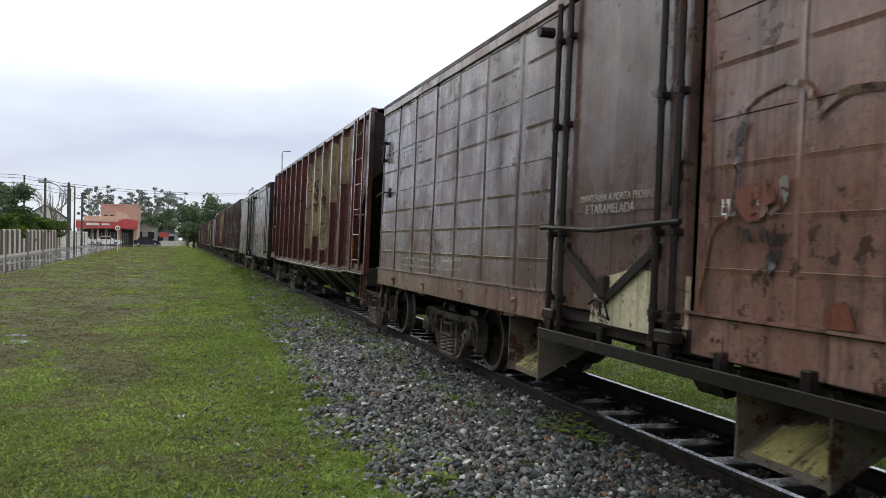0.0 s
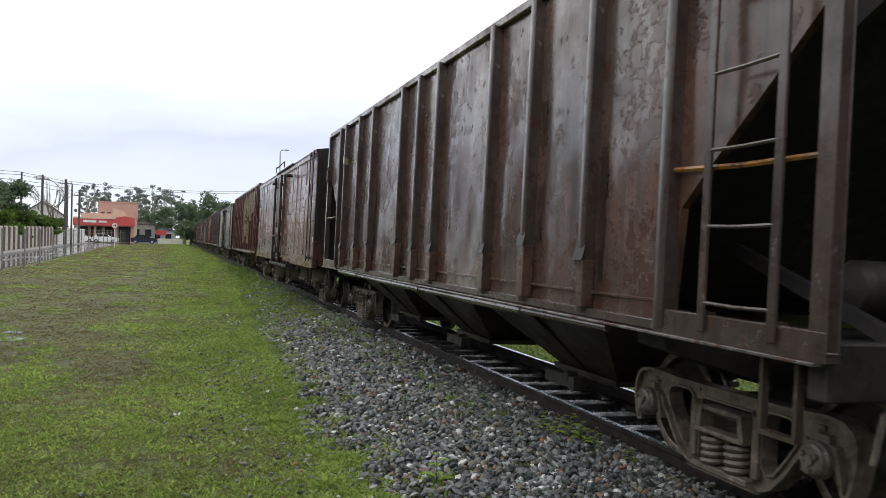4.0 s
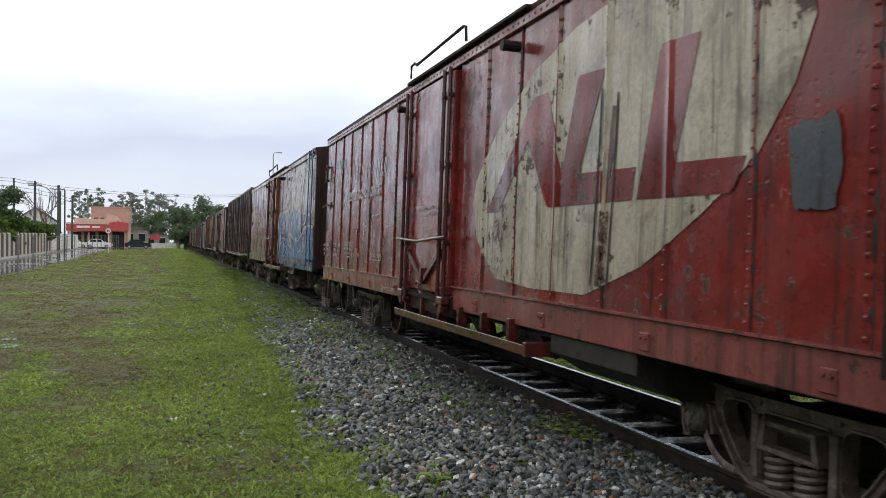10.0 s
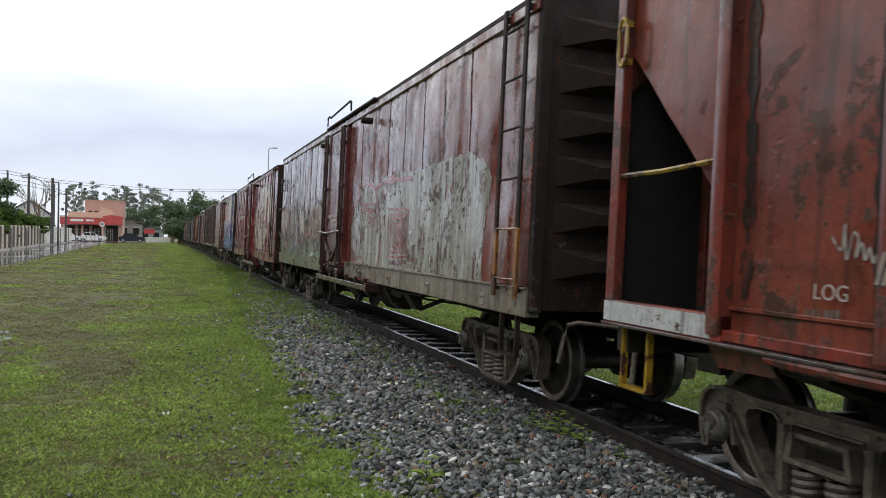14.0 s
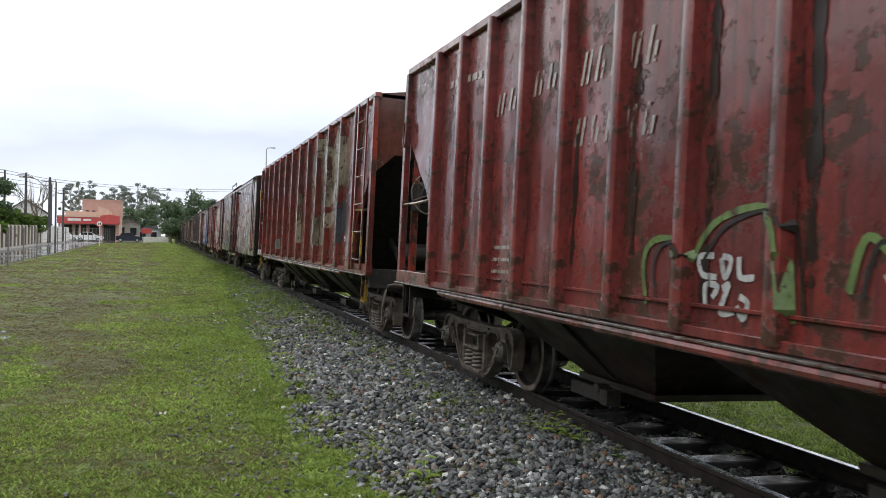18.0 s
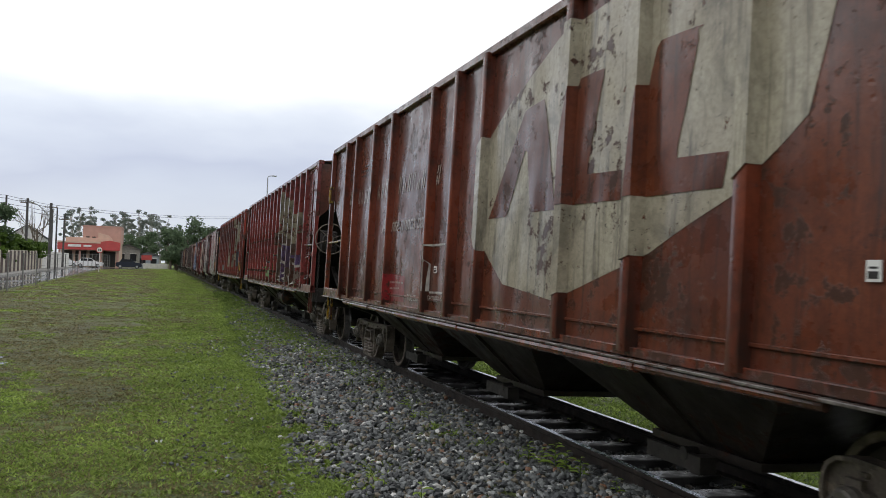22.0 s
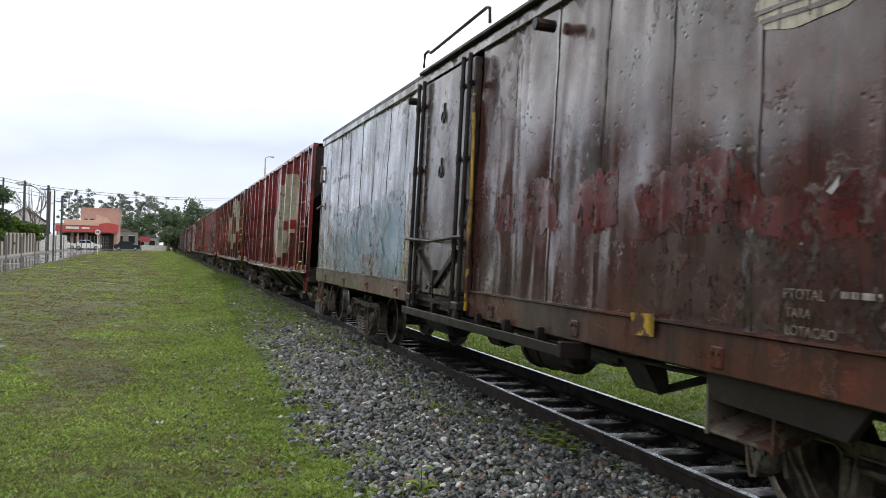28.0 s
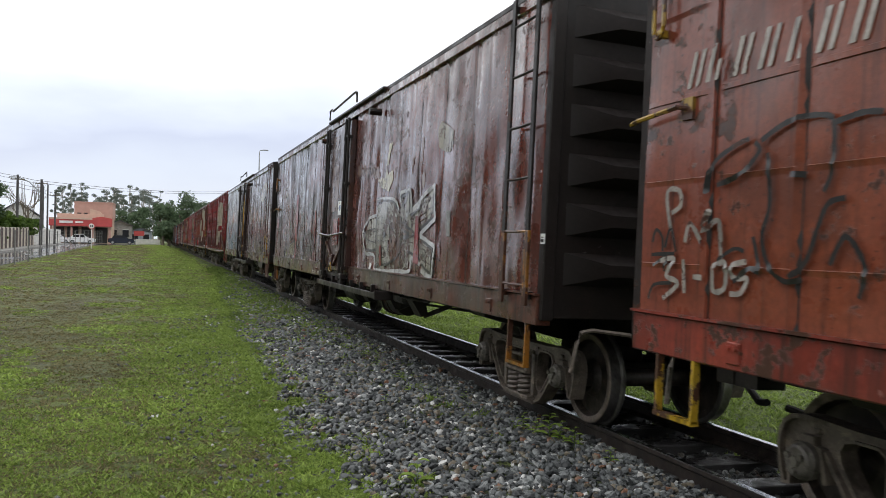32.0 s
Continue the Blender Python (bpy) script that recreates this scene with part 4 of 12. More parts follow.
def ladder_parts(car, y, z0, z1, x, mat, low_mat, rungs=6, width=0.44):
    lad = part("ladder", Mesh().box(-x - 0.075, -x - 0.055, y - width / 2 - 0.03, y - width / 2 + 0.03, z0, z1, 0.004)
               .box(-x - 0.075, -x - 0.055, y + width / 2 - 0.03, y + width / 2 + 0.03, z0, z1, 0.004)
               .box(-x - 0.06, -x + 0.01, y - width / 2 - 0.02, y - width / 2 + 0.02, z1 - 0.10, z1 - 0.05).box(-x - 0.06, -x + 0.01, y + width / 2 - 0.02, y + width / 2 + 0.02, z1 - 0.10, z1 - 0.05)
               .box(-x - 0.06, -x + 0.01, y - width / 2 - 0.02, y - width / 2 + 0.02, z0 + 0.05, z0 + 0.10).box(-x - 0.06, -x + 0.01, y + width / 2 - 0.02, y + width / 2 + 0.02, z0 + 0.05, z0 + 0.10), mat, car, "steel side ladder")
    if low_mat is not mat:
        for s in (-1, 1):
            part("stile_foot", Mesh().box(-x - 0.0775, -x - 0.0525, y + s * width / 2 - 0.033, y + s * width / 2 + 0.033, z0 - 0.003, z0 + 0.56, 0.004), low_mat, lad, "brightly painted foot of the ladder")
    for k in range(rungs):
        z = z0 + 0.15 + 0.405 * k
        part("rung", Mesh().tube([(-x - 0.065, y - width / 2, z), (-x - 0.07, y, z - 0.006), (-x - 0.065, y + width / 2, z)], 0.011, 6), low_mat if k < 2 else mat, lad)


def stirrup(car, y, x, top, mat, drop=0.36, width=0.30):
    part("step", Mesh().box(-x - 0.02, -x + 0.02, y - width / 2 - 0.022, y - width / 2 + 0.003, top - drop, top).box(-x - 0.02, -x + 0.02, y + width / 2 - 0.003, y + width / 2 + 0.022, top - drop, top).box(-x - 0.025, -x + 0.025, y - width / 2 - 0.022, y + width / 2 + 0.022, top - drop - 0.015, top - drop + 0.01), mat, car, "painted steel foot step")


def oval_handle(car, y, z, x, mat):
    pts = [(-x - 0.05, y + 0.05 * math.cos(a), z + 0.10 * math.sin(a) + (0.05 if math.sin(a) > 0 else -0.05)) for a in [6.2832 * k / 16 for k in range(17)]]
    part("handle", Mesh().tube(pts, 0.013, 6).box(-x - 0.05, -x + 0.01, y - 0.02, y + 0.02, z + 0.10, z + 0.14).box(-x - 0.05, -x + 0.01, y - 0.02, y + 0.02, z - 0.14, z - 0.10), mat, car, "oval steel grab handle")


def grab_bar(car, y, z, x, mat, length=0.40):
    part("grab_bar", Mesh().tube([(-x + 0.0, y - length / 2, z), (-x - 0.07, y - length / 2 + 0.02, z + 0.005), (-x - 0.07, y + length / 2, z - 0.02), (-x - 0.06, y + length / 2 + 0.08, z - 0.03)], 0.014, 6).box(-x - 0.02, -x + 0.01, y - length / 2 - 0.05, y - length / 2 + 0.05, z - 0.06, z + 0.06), mat, car, "horizontal steel grab iron")


def door_parts(car, y, w, z0, z1, x, mat, rod, wire, rings=False, brace=None, lift_x=0.045):
    """The plug door: leaf, locking rods with brackets, cross bar, V brace and handle."""
    xo = x + lift_x
    door = part("door", Mesh().box(-xo - 0.02, -x + 0.02, y - w / 2, y + w / 2, z0, z1, 0.012).box(-xo - 0.028, -xo, y - w / 2 + 0.03, y + w / 2 - 0.03, z0 + 0.66, z0 + 0.70), mat, car, "closed steel plug door")
    for dy in (w / 2 - 0.02, w / 2 - 0.20, -w / 2 + 0.20, -w / 2 + 0.02):
        part("locking_rod", Mesh().tube([(-xo - 0.06, y + dy, z0 - 0.16), (-xo - 0.06, y + dy, z1 + 0.02)], 0.021, 8), rod, door, "vertical locking rod")
        for z in (z0 - 0.12, z0 + 0.06, z0 + 0.52, z0 + 1.30, z1 - 0.25):
            part("bracket", Mesh().box(-xo - 0.085, -xo - 0.01, y + dy - 0.028, y + dy + 0.028, z - 0.022, z + 0.022, 0.008).lathe([(-0.05, 0.026), (0.05, 0.026)], (-xo - 0.06, y + dy, z), 8, "z"), rod, door)
    part("cross_bar", Mesh().tube([(-xo - 0.10, y + w / 2 + 0.08, z0 + 0.565), (-xo - 0.10, y + w / 2 - 0.04, z0 + 0.565), (-xo - 0.115, y, z0 + 0.535), (-xo - 0.10, y - w / 2 + 0.08, z0 + 0.57), (-xo - 0.09, y - w / 2 - 0.08, z0 + 0.575)], 0.017, 8), wire, door, "bent horizontal steel bar")
    v = Mesh()
    for s in (-1, 1):
        v.bar((-xo - 0.045, y + s * (w / 2 - 0.24), z0 + 0.41), (-xo - 0.045, y - 0.02, z0 + 0.10), 0.055, 0.02)
        v.box(-xo - 0.06, -xo - 0.01, y + s * (w / 2 - 0.24) - 0.04, y + s * (w / 2 - 0.24) + 0.04, z0 + 0.38, z0 + 0.46, 0.01)
    part("brace", v, brace or rod, door, "V-shaped diagonal brace")
    part("door_handle", Mesh().tube([(-xo - 0.07, y + 0.14, z0 + 0.06), (-xo - 0.09, y + 0.02, z0 + 0.10), (-xo - 0.09, y - 0.10, z0 + 0.08), (-xo - 0.09, y - 0.16, z0 - 0.02), (-xo - 0.09, y - 0.05, z0 + 0.0), (-xo - 0.08, y - 0.02, z0 + 0.11)], 0.012, 6).box(-xo - 0.07, -xo - 0.01, y - 0.04, y + 0.04, z0 + 0.07, z0 + 0.25, 0.01), wire, door, "looped latch handle")
    part("side_handle", Mesh().tube([(-xo - 0.02, y - w / 2 + 0.08, z0 + 0.66), (-xo - 0.06, y - w / 2 + 0.07, z0 + 0.68), (-xo - 0.06, y - w / 2 + 0.05, z0 + 0.84), (-xo - 0.02, y - w / 2 + 0.01, z0 + 0.92)], 0.014, 6), rod, door)
    # no hollow here: the shade of the handle recess is a flat black patch
    part("recess", Mesh().prism([(y - w / 2 + p, z0 + q) for p, q in ((0.10, 0.76), (0.13, 0.80), (0.12, 0.90), (0.08, 0.94), (0.03, 0.91), (0.015, 0.83), (0.05, 0.77))], "x", -xo - 0.0205, -xo - 0.024), M_SHADE_INK, door, "flat black patch painted for the shade in the handle recess")
    for s in (-1, 1):
        part("roller", Mesh().lathe([(-0.03, 0), (-0.03, 0.05), (0.03, 0.05), (0.03, 0)], (-xo - 0.05, y + s * (w / 2 - 0.06), z0 - 0.14), 12).box(-xo - 0.09, -xo, y + s * (w / 2 - 0.06) - 0.09, y + s * (w / 2 - 0.06) + 0.09, z0 - 0.10, z0 - 0.02, 0.012), rod, door, "greasy door roller")
    if rings:
        for z in (z1 - 0.45, z1 - 1.0):
            part("ring", Mesh().tube([(-xo - 0.03, y + 0.055 * math.cos(a), z + 0.055 * math.sin(a)) for a in [6.2832 * k / 14 for k in range(15)]], 0.009, 6).tube([(-xo - 0.025, y, z + 0.055), (-xo - 0.025, y, z + 0.14)], 0.009, 6), rod, door, "lifting ring")
    return door


def boxcar(label, far, near, paints, top=3.32, low=1.02, style="plain", seed=1, seams=9, bulge=0.02, dents=0.014, door_u=None, rings=False, ladder_low=None, step_mat=None, lever_mat=None, brace_mat=None, ladder_mat=None, bogie_in=(1.50, 1.35), ledge=0.23, trays=(), gear=(-0.9, -2.3, -3.4), group="goods train"):
    """A covered bogie wagon with a plug door. far, near: the ends along the train; paints: far panel, near panel, door, rods, end, sill."""
    p_far, p_near, p_door, p_rod, p_end, p_sill = paints
    sills = p_sill if isinstance(p_sill, tuple) else (p_sill, p_sill)
    L, mid = far - near, (far + near) / 2
    car = thing("boxcar", label, "railway wagon", TRACK @ pose(0, mid + run(0), 0), group)
    CARS.append((car, mid))
    dy = (door_u - mid) if door_u is not None else 0.0
    dw = 1.62
    f0, n1 = dy + dw / 2 + 0.06, dy - dw / 2 - 0.06
    bands = [low + 0.30 + 0.27 * k for k in range(8)] if style == "ribbed" else ([low + 0.33 + 0.46 * k for k in range(5)] if style == "pressed" else [])
    seam_h = {"ribbed": 0.010, "plain": 0.006, "riveted": 0.016, "pressed": 0.020}[style]
    sf = [f0 + (L / 2 - f0) * k / seams for k in range(1, seams)]
    sn = [-L / 2 + (n1 + L / 2) * k / seams for k in range(1, seams)]
    s_far = Surface(seed, dents, bulge, [f0] + sf + [L / 2], seam_h, bands)
    s_near = Surface(seed + 40, dents, bulge, [-L / 2] + sn + [n1], seam_h, bands)
    s_far.seams, s_near.seams = [f0] + sf + [L / 2], [-L / 2] + sn + [n1]
    part("side_panel", side_mesh(s_far, HALF, f0, L / 2 - 0.03, low + 0.02, top), p_far, car)
    part("side_panel", side_mesh(s_near, HALF, -L / 2 + 0.03, n1, low + 0.02, top), p_near, car)
    part("far_side_panel", Mesh().box(HALF - 0.05, HALF, -L / 2 + 0.03, L / 2 - 0.03, low + 0.02, top), p_far, car)
    # side sill with a lip, broken by the door
    for a, b, pm in ((f0 - 0.05, L / 2, sills[0]), (-L / 2, n1 + 0.05, sills[1])):
        part("side_sill", Mesh().box(-HALF - 0.022, -HALF + 0.10, a, b, low - 0.16, low + 0.06, 0.008).box(-HALF - 0.045, -HALF + 0.02, a, b, low + 0.06, low + 0.075), pm, car)
    part("side_sill", Mesh().box(HALF - 0.10, HALF + 0.02, -L / 2, L / 2, low - 0.16, low + 0.06), sills[0], car)
    part("floor", Mesh().box(-HALF + 0.06, HALF - 0.06, -L / 2 + 0.02, L / 2 - 0.02, low - 0.06, low + 0.02), M_FRAME, car)
    # roof, slightly pitched, over a top rail
    part("roof", Mesh().prism([(-HALF - 0.03, top - 0.005), (-HALF - 0.03, top + 0.035), (-HALF * 0.55, top + 0.14), (0, top + 0.18), (HALF * 0.55, top + 0.14), (HALF + 0.03, top + 0.035), (HALF + 0.03, top - 0.005)], "y", -L / 2 - 0.02, L / 2 + 0.02), p_end, car, "dull steel roof")
    part("top_rail", Mesh().box(-HALF - 0.032, -HALF + 0.02, -L / 2, L / 2, top - 0.10, top - 0.008, 0.006), p_near, car)
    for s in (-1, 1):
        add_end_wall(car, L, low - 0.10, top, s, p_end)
    for sl, sr in ((s_far, sf), (s_near, sn)):
        for y in sr if style != "ribbed" else ():
            part("seam", strokes(sl, HALF, [[(y - 0.026, low + 0.07), (y - 0.026, top - 0.11)]], 0.011, 0.0022, False, 0.5, int(abs(y) * 10)), M_DARK, car, "dark welded panel seam")
    if style == "riveted":
        riv = Mesh()
        for sl, sr in ((s_far, sf), (s_near, sn)):
            for y in sr:
                for k in range(int((top - low - 0.2) / 0.085)):
                    z = low + 0.12 + 0.085 * k
                    riv.add([(-HALF - sl(y, z) - 0.001 + d, y + a, z + b) for d, a, b in ((0, -0.011, -0.011), (0, 0.011, -0.011), (0, 0.011, 0.011), (0, -0.011, 0.011), (-0.009, 0, 0))], [(0, 1, 4), (1, 2, 4), (2, 3, 4), (3, 0, 4)])
        y = -L / 2 + 0.1
        while y < L / 2 - 0.1:
            riv.add([(-HALF - 0.032 + d, y + a, top - 0.055 + b) for d, a, b in ((0, -0.012, -0.012), (0, 0.012, -0.012), (0, 0.012, 0.012), (0, -0.012, 0.012), (-0.010, 0, 0))], [(0, 1, 4), (1, 2, 4), (2, 3, 4), (3, 0, 4)])
            y += 0.11
        tagged(part("rivet", riv, p_near, car, "rows of rivet heads"), kind="stuff")
    # door with its upper hood, rail and lower ledge
    door_parts(car, dy, dw, low - 0.02, top - 0.14, HALF, p_door, p_rod, lever_mat or p_rod, rings, brace_mat)
    hood = Mesh().box(-HALF - 0.08, -HALF - 0.0, dy - 2.55, dy + dw / 2 + 0.12, top + 0.004, top + 0.042, 0.008)
    part("door_hood", hood, p_end, car, "dark door track hood at the eaves")
    part("hood_bar", Mesh().tube([(-HALF - 0.12, dy + 0.62, top + 0.03), (-HALF - 0.12, dy + 0.62, top + 0.17), (-HALF - 0.11, dy + 0.52, top + 0.19), (-HALF - 0.11, dy + 0.44, top + 0.15), (-HALF - 0.11, dy - 1.15, top + 0.20), (-HALF - 0.11, dy - 1.22, top + 0.18), (-HALF - 0.11, dy - 1.24, top + 0.04)], 0.016, 6), p_end, car, "bent steel bar above the door")
    part("door_stop", Mesh().lathe([(-0.16, 0), (-0.16, 0.045), (0.0, 0.045)], (-HALF - 0.03, dy - 2.35, top - 0.26), 10), p_end, car, "dark cylindrical door stop")
    part("door_stop", Mesh().lathe([(-0.12, 0), (-0.12, 0.04), (0.0, 0.04)], (-HALF - 0.03, dy + dw / 2 + 0.25, top - 0.26), 10), p_end, car, "dark cylindrical door stop")
    part("door_ledge", Mesh().box(-HALF - 0.16, -HALF - 0.02, dy - 2.95, dy + dw / 2 + 0.02, low - ledge - 0.02, low - ledge, 0.004).box(-HALF - 0.166, -HALF - 0.148, dy - 2.95, dy + dw / 2 + 0.02, low - ledge - 0.03, low - ledge + 0.045, 0.004).box(-HALF - 0.17, -HALF + 0.06, dy - 2.99, dy - 2.93, low - ledge - 0.04, low - ledge + 0.07, 0.006), p_rod, car, "steel door track ledge")
    part("door_foot", Mesh().box(-HALF - 0.03, -HALF + 0.12, dy - dw / 2 - 0.06, dy + dw / 2 + 0.06, low - ledge + 0.07, low - 0.03).box(-HALF - 0.06, -HALF - 0.02, dy - dw / 2, dy + dw / 2, low - 0.10, low - 0.06), p_end, car, "grimy sill below the door")
    for k in range(6):
        y = dy + 0.7 - 0.62 * k
        part("ledge_bracket", Mesh().box(-HALF - 0.07, -HALF + 0.02, y - 0.03, y + 0.03, low - ledge - 0.002, low - 0.11, 0.006), p_rod, car)
    ladder_parts(car, -L / 2 + 0.34, low - 0.02, top + 0.02, HALF, ladder_mat or p_end, ladder_low or ladder_mat or p_end)
    stirrup(car, -L / 2 + 0.34, HALF, low - 0.12, step_mat or p_end)
    stirrup(car, L / 2 - 0.42, HALF, low - 0.12, step_mat or p_end)
    oval_handle(car, L / 2 - 0.16, top - 0.62, HALF, step_mat or p_rod)
    grab_bar(car, L / 2 - 0.22, top - 1.20, HALF, step_mat or p_rod)
    add_underframe(car, L, low - 0.10)
    for y, wdt, mat, *foot in trays:
        if foot:
            zf = foot[0]
            rise = 0.27 if zf < 0.5 else 0.17
            chute = part("chute", Mesh().prism([(-HALF + 0.10, zf), (-HALF + 0.10, zf + 0.02), (-HALF + 0.50, zf + 0.02 + rise), (-HALF + 0.55, low - 0.14), (-HALF + 0.57, low - 0.14), (-HALF + 0.54, zf + rise)], "y", y - wdt / 2, y + wdt / 2), M_CHUTEG, car, "grey sloping discharge chute")
            for s in (-1, 1):
                part("chute_side", Mesh().prism([(-HALF + 0.08, low - 0.20), (-HALF + 0.08, zf - 0.01), (-HALF + 0.56, zf + rise - 0.02), (-HALF + 0.60, low - 0.14)], "y", y + s * wdt / 2 - 0.008, y + s * wdt / 2 + 0.008), mat, chute)
            if style != "ribbed":
                part("chute_hood", Mesh().prism([(y + wdt / 2 - 0.05, low - 0.16), (y - wdt / 2 - 0.62, low - 0.16), (y - wdt / 2 - 0.50, low - 0.32), (y + wdt / 2 - 0.12, low - 0.30)], "x", -HALF + 0.02, -HALF + 0.07), p_rod, chute, "dark hood plate over the chute")
                continue
            if y < -5.3:
                continue
            rng_c = random.Random(int(y * 100))
            edge = [(u, 0.22 + 0.50 * math.sin(3.1416 * (u + 0.06) / 1.1) ** 0.7 * rng_c.uniform(0.8, 1.1)) for u in [0.10 + 0.04 * k for k in range(21)]]
            flake = Mesh()
            flake.add([q for u, t in edge for q in ((-HALF + 0.12, y + wdt * (0.5 - u), zf + 0.038), (-HALF + 0.11 + 0.40 * t, y + wdt * (0.5 - u), zf + 0.031 + rise * t))], [(2 * k, 2 * k + 1, 2 * k + 3, 2 * k + 2) for k in range(20)])
            part("flaking_paint", flake, M_CHUTEY, chute, "flaking pale yellow paint")
            continue
        part("tray", Mesh().prism([(-HALF + 0.02, low - 0.17), (-HALF + 0.02, low - 0.30), (-HALF + 0.28, low - 0.44), (-HALF + 0.60, low - 0.44), (-HALF + 0.60, low - 0.17)], "y", y - wdt / 2, y + wdt / 2), M_FRAME, car, "dark underfloor discharge tray")
        part("tray_side", Mesh().prism([(-HALF + 0.0, low - 0.16), (-HALF + 0.06, low - 0.32), (-HALF + 0.34, low - 0.46), (-HALF + 0.60, low - 0.46), (-HALF + 0.60, low - 0.16)], "y", y - wdt / 2 - 0.015, y - wdt / 2), mat, car, "rusty tray end plate")
    for k in range(9):
        y = -L / 2 + 0.9 + (L - 1.8) * k / 8
        if abs(y - dy) > dw / 2 + 0.2:
            part("sill_plate", Mesh().box(-HALF - 0.034, -HALF - 0.018, y - 0.05, y + 0.05, low - 0.13, low - 0.02, 0.006).lathe([(-0.014, 0), (-0.014, 0.014), (0.0, 0.014)], (-HALF - 0.034, y - 0.025, low - 0.05), 6).lathe([(-0.014, 0), (-0.014, 0.014), (0.0, 0.014)], (-HALF - 0.034, y + 0.025, low - 0.05), 6), sills[1] if y < dy else sills[0], car, "bolted sill plate")
    for y in gear:
        part("gear_bracket", Mesh().prism([(-HALF + 0.10, low - 0.14), (-HALF + 0.30, low - 0.14), (-HALF + 0.36, low - 0.40), (-HALF + 0.28, low - 0.42)], "y", y - 0.16, y + 0.10).box(-HALF + 0.14, -HALF + 0.5, y + 0.16, y + 0.62, low - 0.30, low - 0.12, 0.03), M_FRAME, car, "dark hanging brake bracket")
        part("gear_lever", Mesh().bar((-HALF + 0.35, y - 0.05, low - 0.42), (-HALF + 0.55, y - 0.42, low - 0.26), 0.05, 0.02).tube([(-HALF + 0.12, y - 0.9, low - 0.20), (-HALF + 0.14, y, low - 0.22), (-HALF + 0.12, y + 0.9, low - 0.19)], 0.014, 6), M_FRAME, car)
    add_bogie(car, L / 2 - bogie_in[0])
    add_bogie(car, -L / 2 + bogie_in[1])
    add_cylinder(car, -1.6, -0.75)
    part("tank", Mesh().lathe([(-0.5, 0), (-0.47, 0.16), (-0.42, 0.20), (0.42, 0.20), (0.47, 0.16), (0.5, 0)], (-0.5, 2.1, 0.60), 16, "y"), M_FRAME, car, "dark air tank")
    return car, mid, s_far, s_near


def hopper(label, far, near, paints, top=3.46, low=1.02, seed=1, posts=12, dents=0.016, rail_mat=None, ladder=None, ladder_low=None, step_mat=None, wheel=None, inset_end=1.12, bogie_in=(1.36, 1.36), cyl=None, rung_at=0.40, bulkhead=False, group="goods train"):
    """An open-ended hopper wagon with outside posts. paints: sheet, posts, ends, end sill."""
    p_sheet, p_post, p_end, p_sill = paints
    L, mid = far - near, (far + near) / 2
    car = thing("hopper_wagon", label, "railway wagon", TRACK @ pose(0, mid + run(0), 0), group)
    CARS.append((car, mid))
    inset, notch_hi, notch_lo = inset_end, 2.66, 1.62
    y1 = L / 2 - inset
    ys = [y1 - 2 * y1 * k / (posts - 1) for k in range(posts)] if isinstance(posts, int) else [y1] + list(posts) + [-y1]
    surf = Surface(seed, dents, 0.0, [], 0, [], [(y, 0.10) for y in ys], 0.094)
    HS = HALF - 0.08

    def cut(y):
        d = abs(y) - y1
        return low if d <= 0 else max(low, notch_lo + (notch_hi - notch_lo) * min(1, d / (inset - 0.08)))
    part("side_sheet", side_mesh(surf, HS, -y1, y1, low, top, 0.12), p_sheet, car)
    for s in (-1, 1):
        tri = Mesh()
        a, b = sorted((s * y1, s * (L / 2 - 0.04)))
        part("end_corner_sheet", side_mesh(Surface(seed + s, dents), HS, a, b, low, top, 0.12, cut), p_sheet, car, "side sheet cut off at a slant above the end platform")
    part("far_side_sheet", Mesh().box(HS - 0.03, HS, -y1, y1, low, top), p_sheet, car)
    w = 0.05
    post = MESHES.get("hopper_post") or Mesh().prism([(-HS + 0.01, -w), (-HS - 0.082, -w), (-HS - 0.090, -w + 0.012), (-HS - 0.090, w - 0.012), (-HS - 0.082, w), (-HS + 0.01, w)], "z", low - 0.03, top + 0.005)
    if isinstance(post, Mesh):
        post.v = [(x, y, z) for x, y, z in post.v]
    me = post.data("side_post", p_post)
    for y in ys:
        part("side_post", me, None, car, "", pose(0, y, 0))
        part("side_post", me, None, car, "", pose(0, y, 0, 0, 0, 180))
    for s in (-1, 1):
        part("top_rail", Mesh().box(s * HS - 0.05, s * HS + 0.05, -L / 2 + 0.02, L / 2 - 0.02, top - 0.02, top + 0.07, 0.012), p_sheet, car)
        part("side_sill", Mesh().box(s * HS - 0.05, s * HS + 0.06, -y1 - 0.05, y1 + 0.05, low - 0.06, low + 0.0, 0.006), p_post, car)
    part("sill_edge", Mesh().box(-HS - 0.105, -HS + 0.02, -L / 2 + 0.03, L / 2 - 0.03, low - 0.082, low - 0.064, 0.004), M_EDGE, car, "worn bright lower sill edge")
    part("lower_band", Mesh().box(-HS - 0.022, -HS, -y1, y1, low + 0.10, low + 0.122, 0.004), p_sheet, car)
    part("roof", Mesh().prism([(-HS, top + 0.05), (-HS * 0.6, top + 0.13), (0, top + 0.16), (HS * 0.6, top + 0.13), (HS, top + 0.05)], "y", -L / 2 + 0.03, L / 2 - 0.03), p_end, car)
    for k in range(7):
        part("hatch", Mesh().box(-0.5, 0.5, -L / 2 + 1.0 + (L - 2.6) * k / 6, -L / 2 + 1.5 + (L - 2.6) * k / 6, top + 0.12, top + 0.22, 0.02), p_end, car, "low roof hatch")
    # slope sheets, end walls and the open end frames
    for s in (-1, 1):
        e = s * L / 2
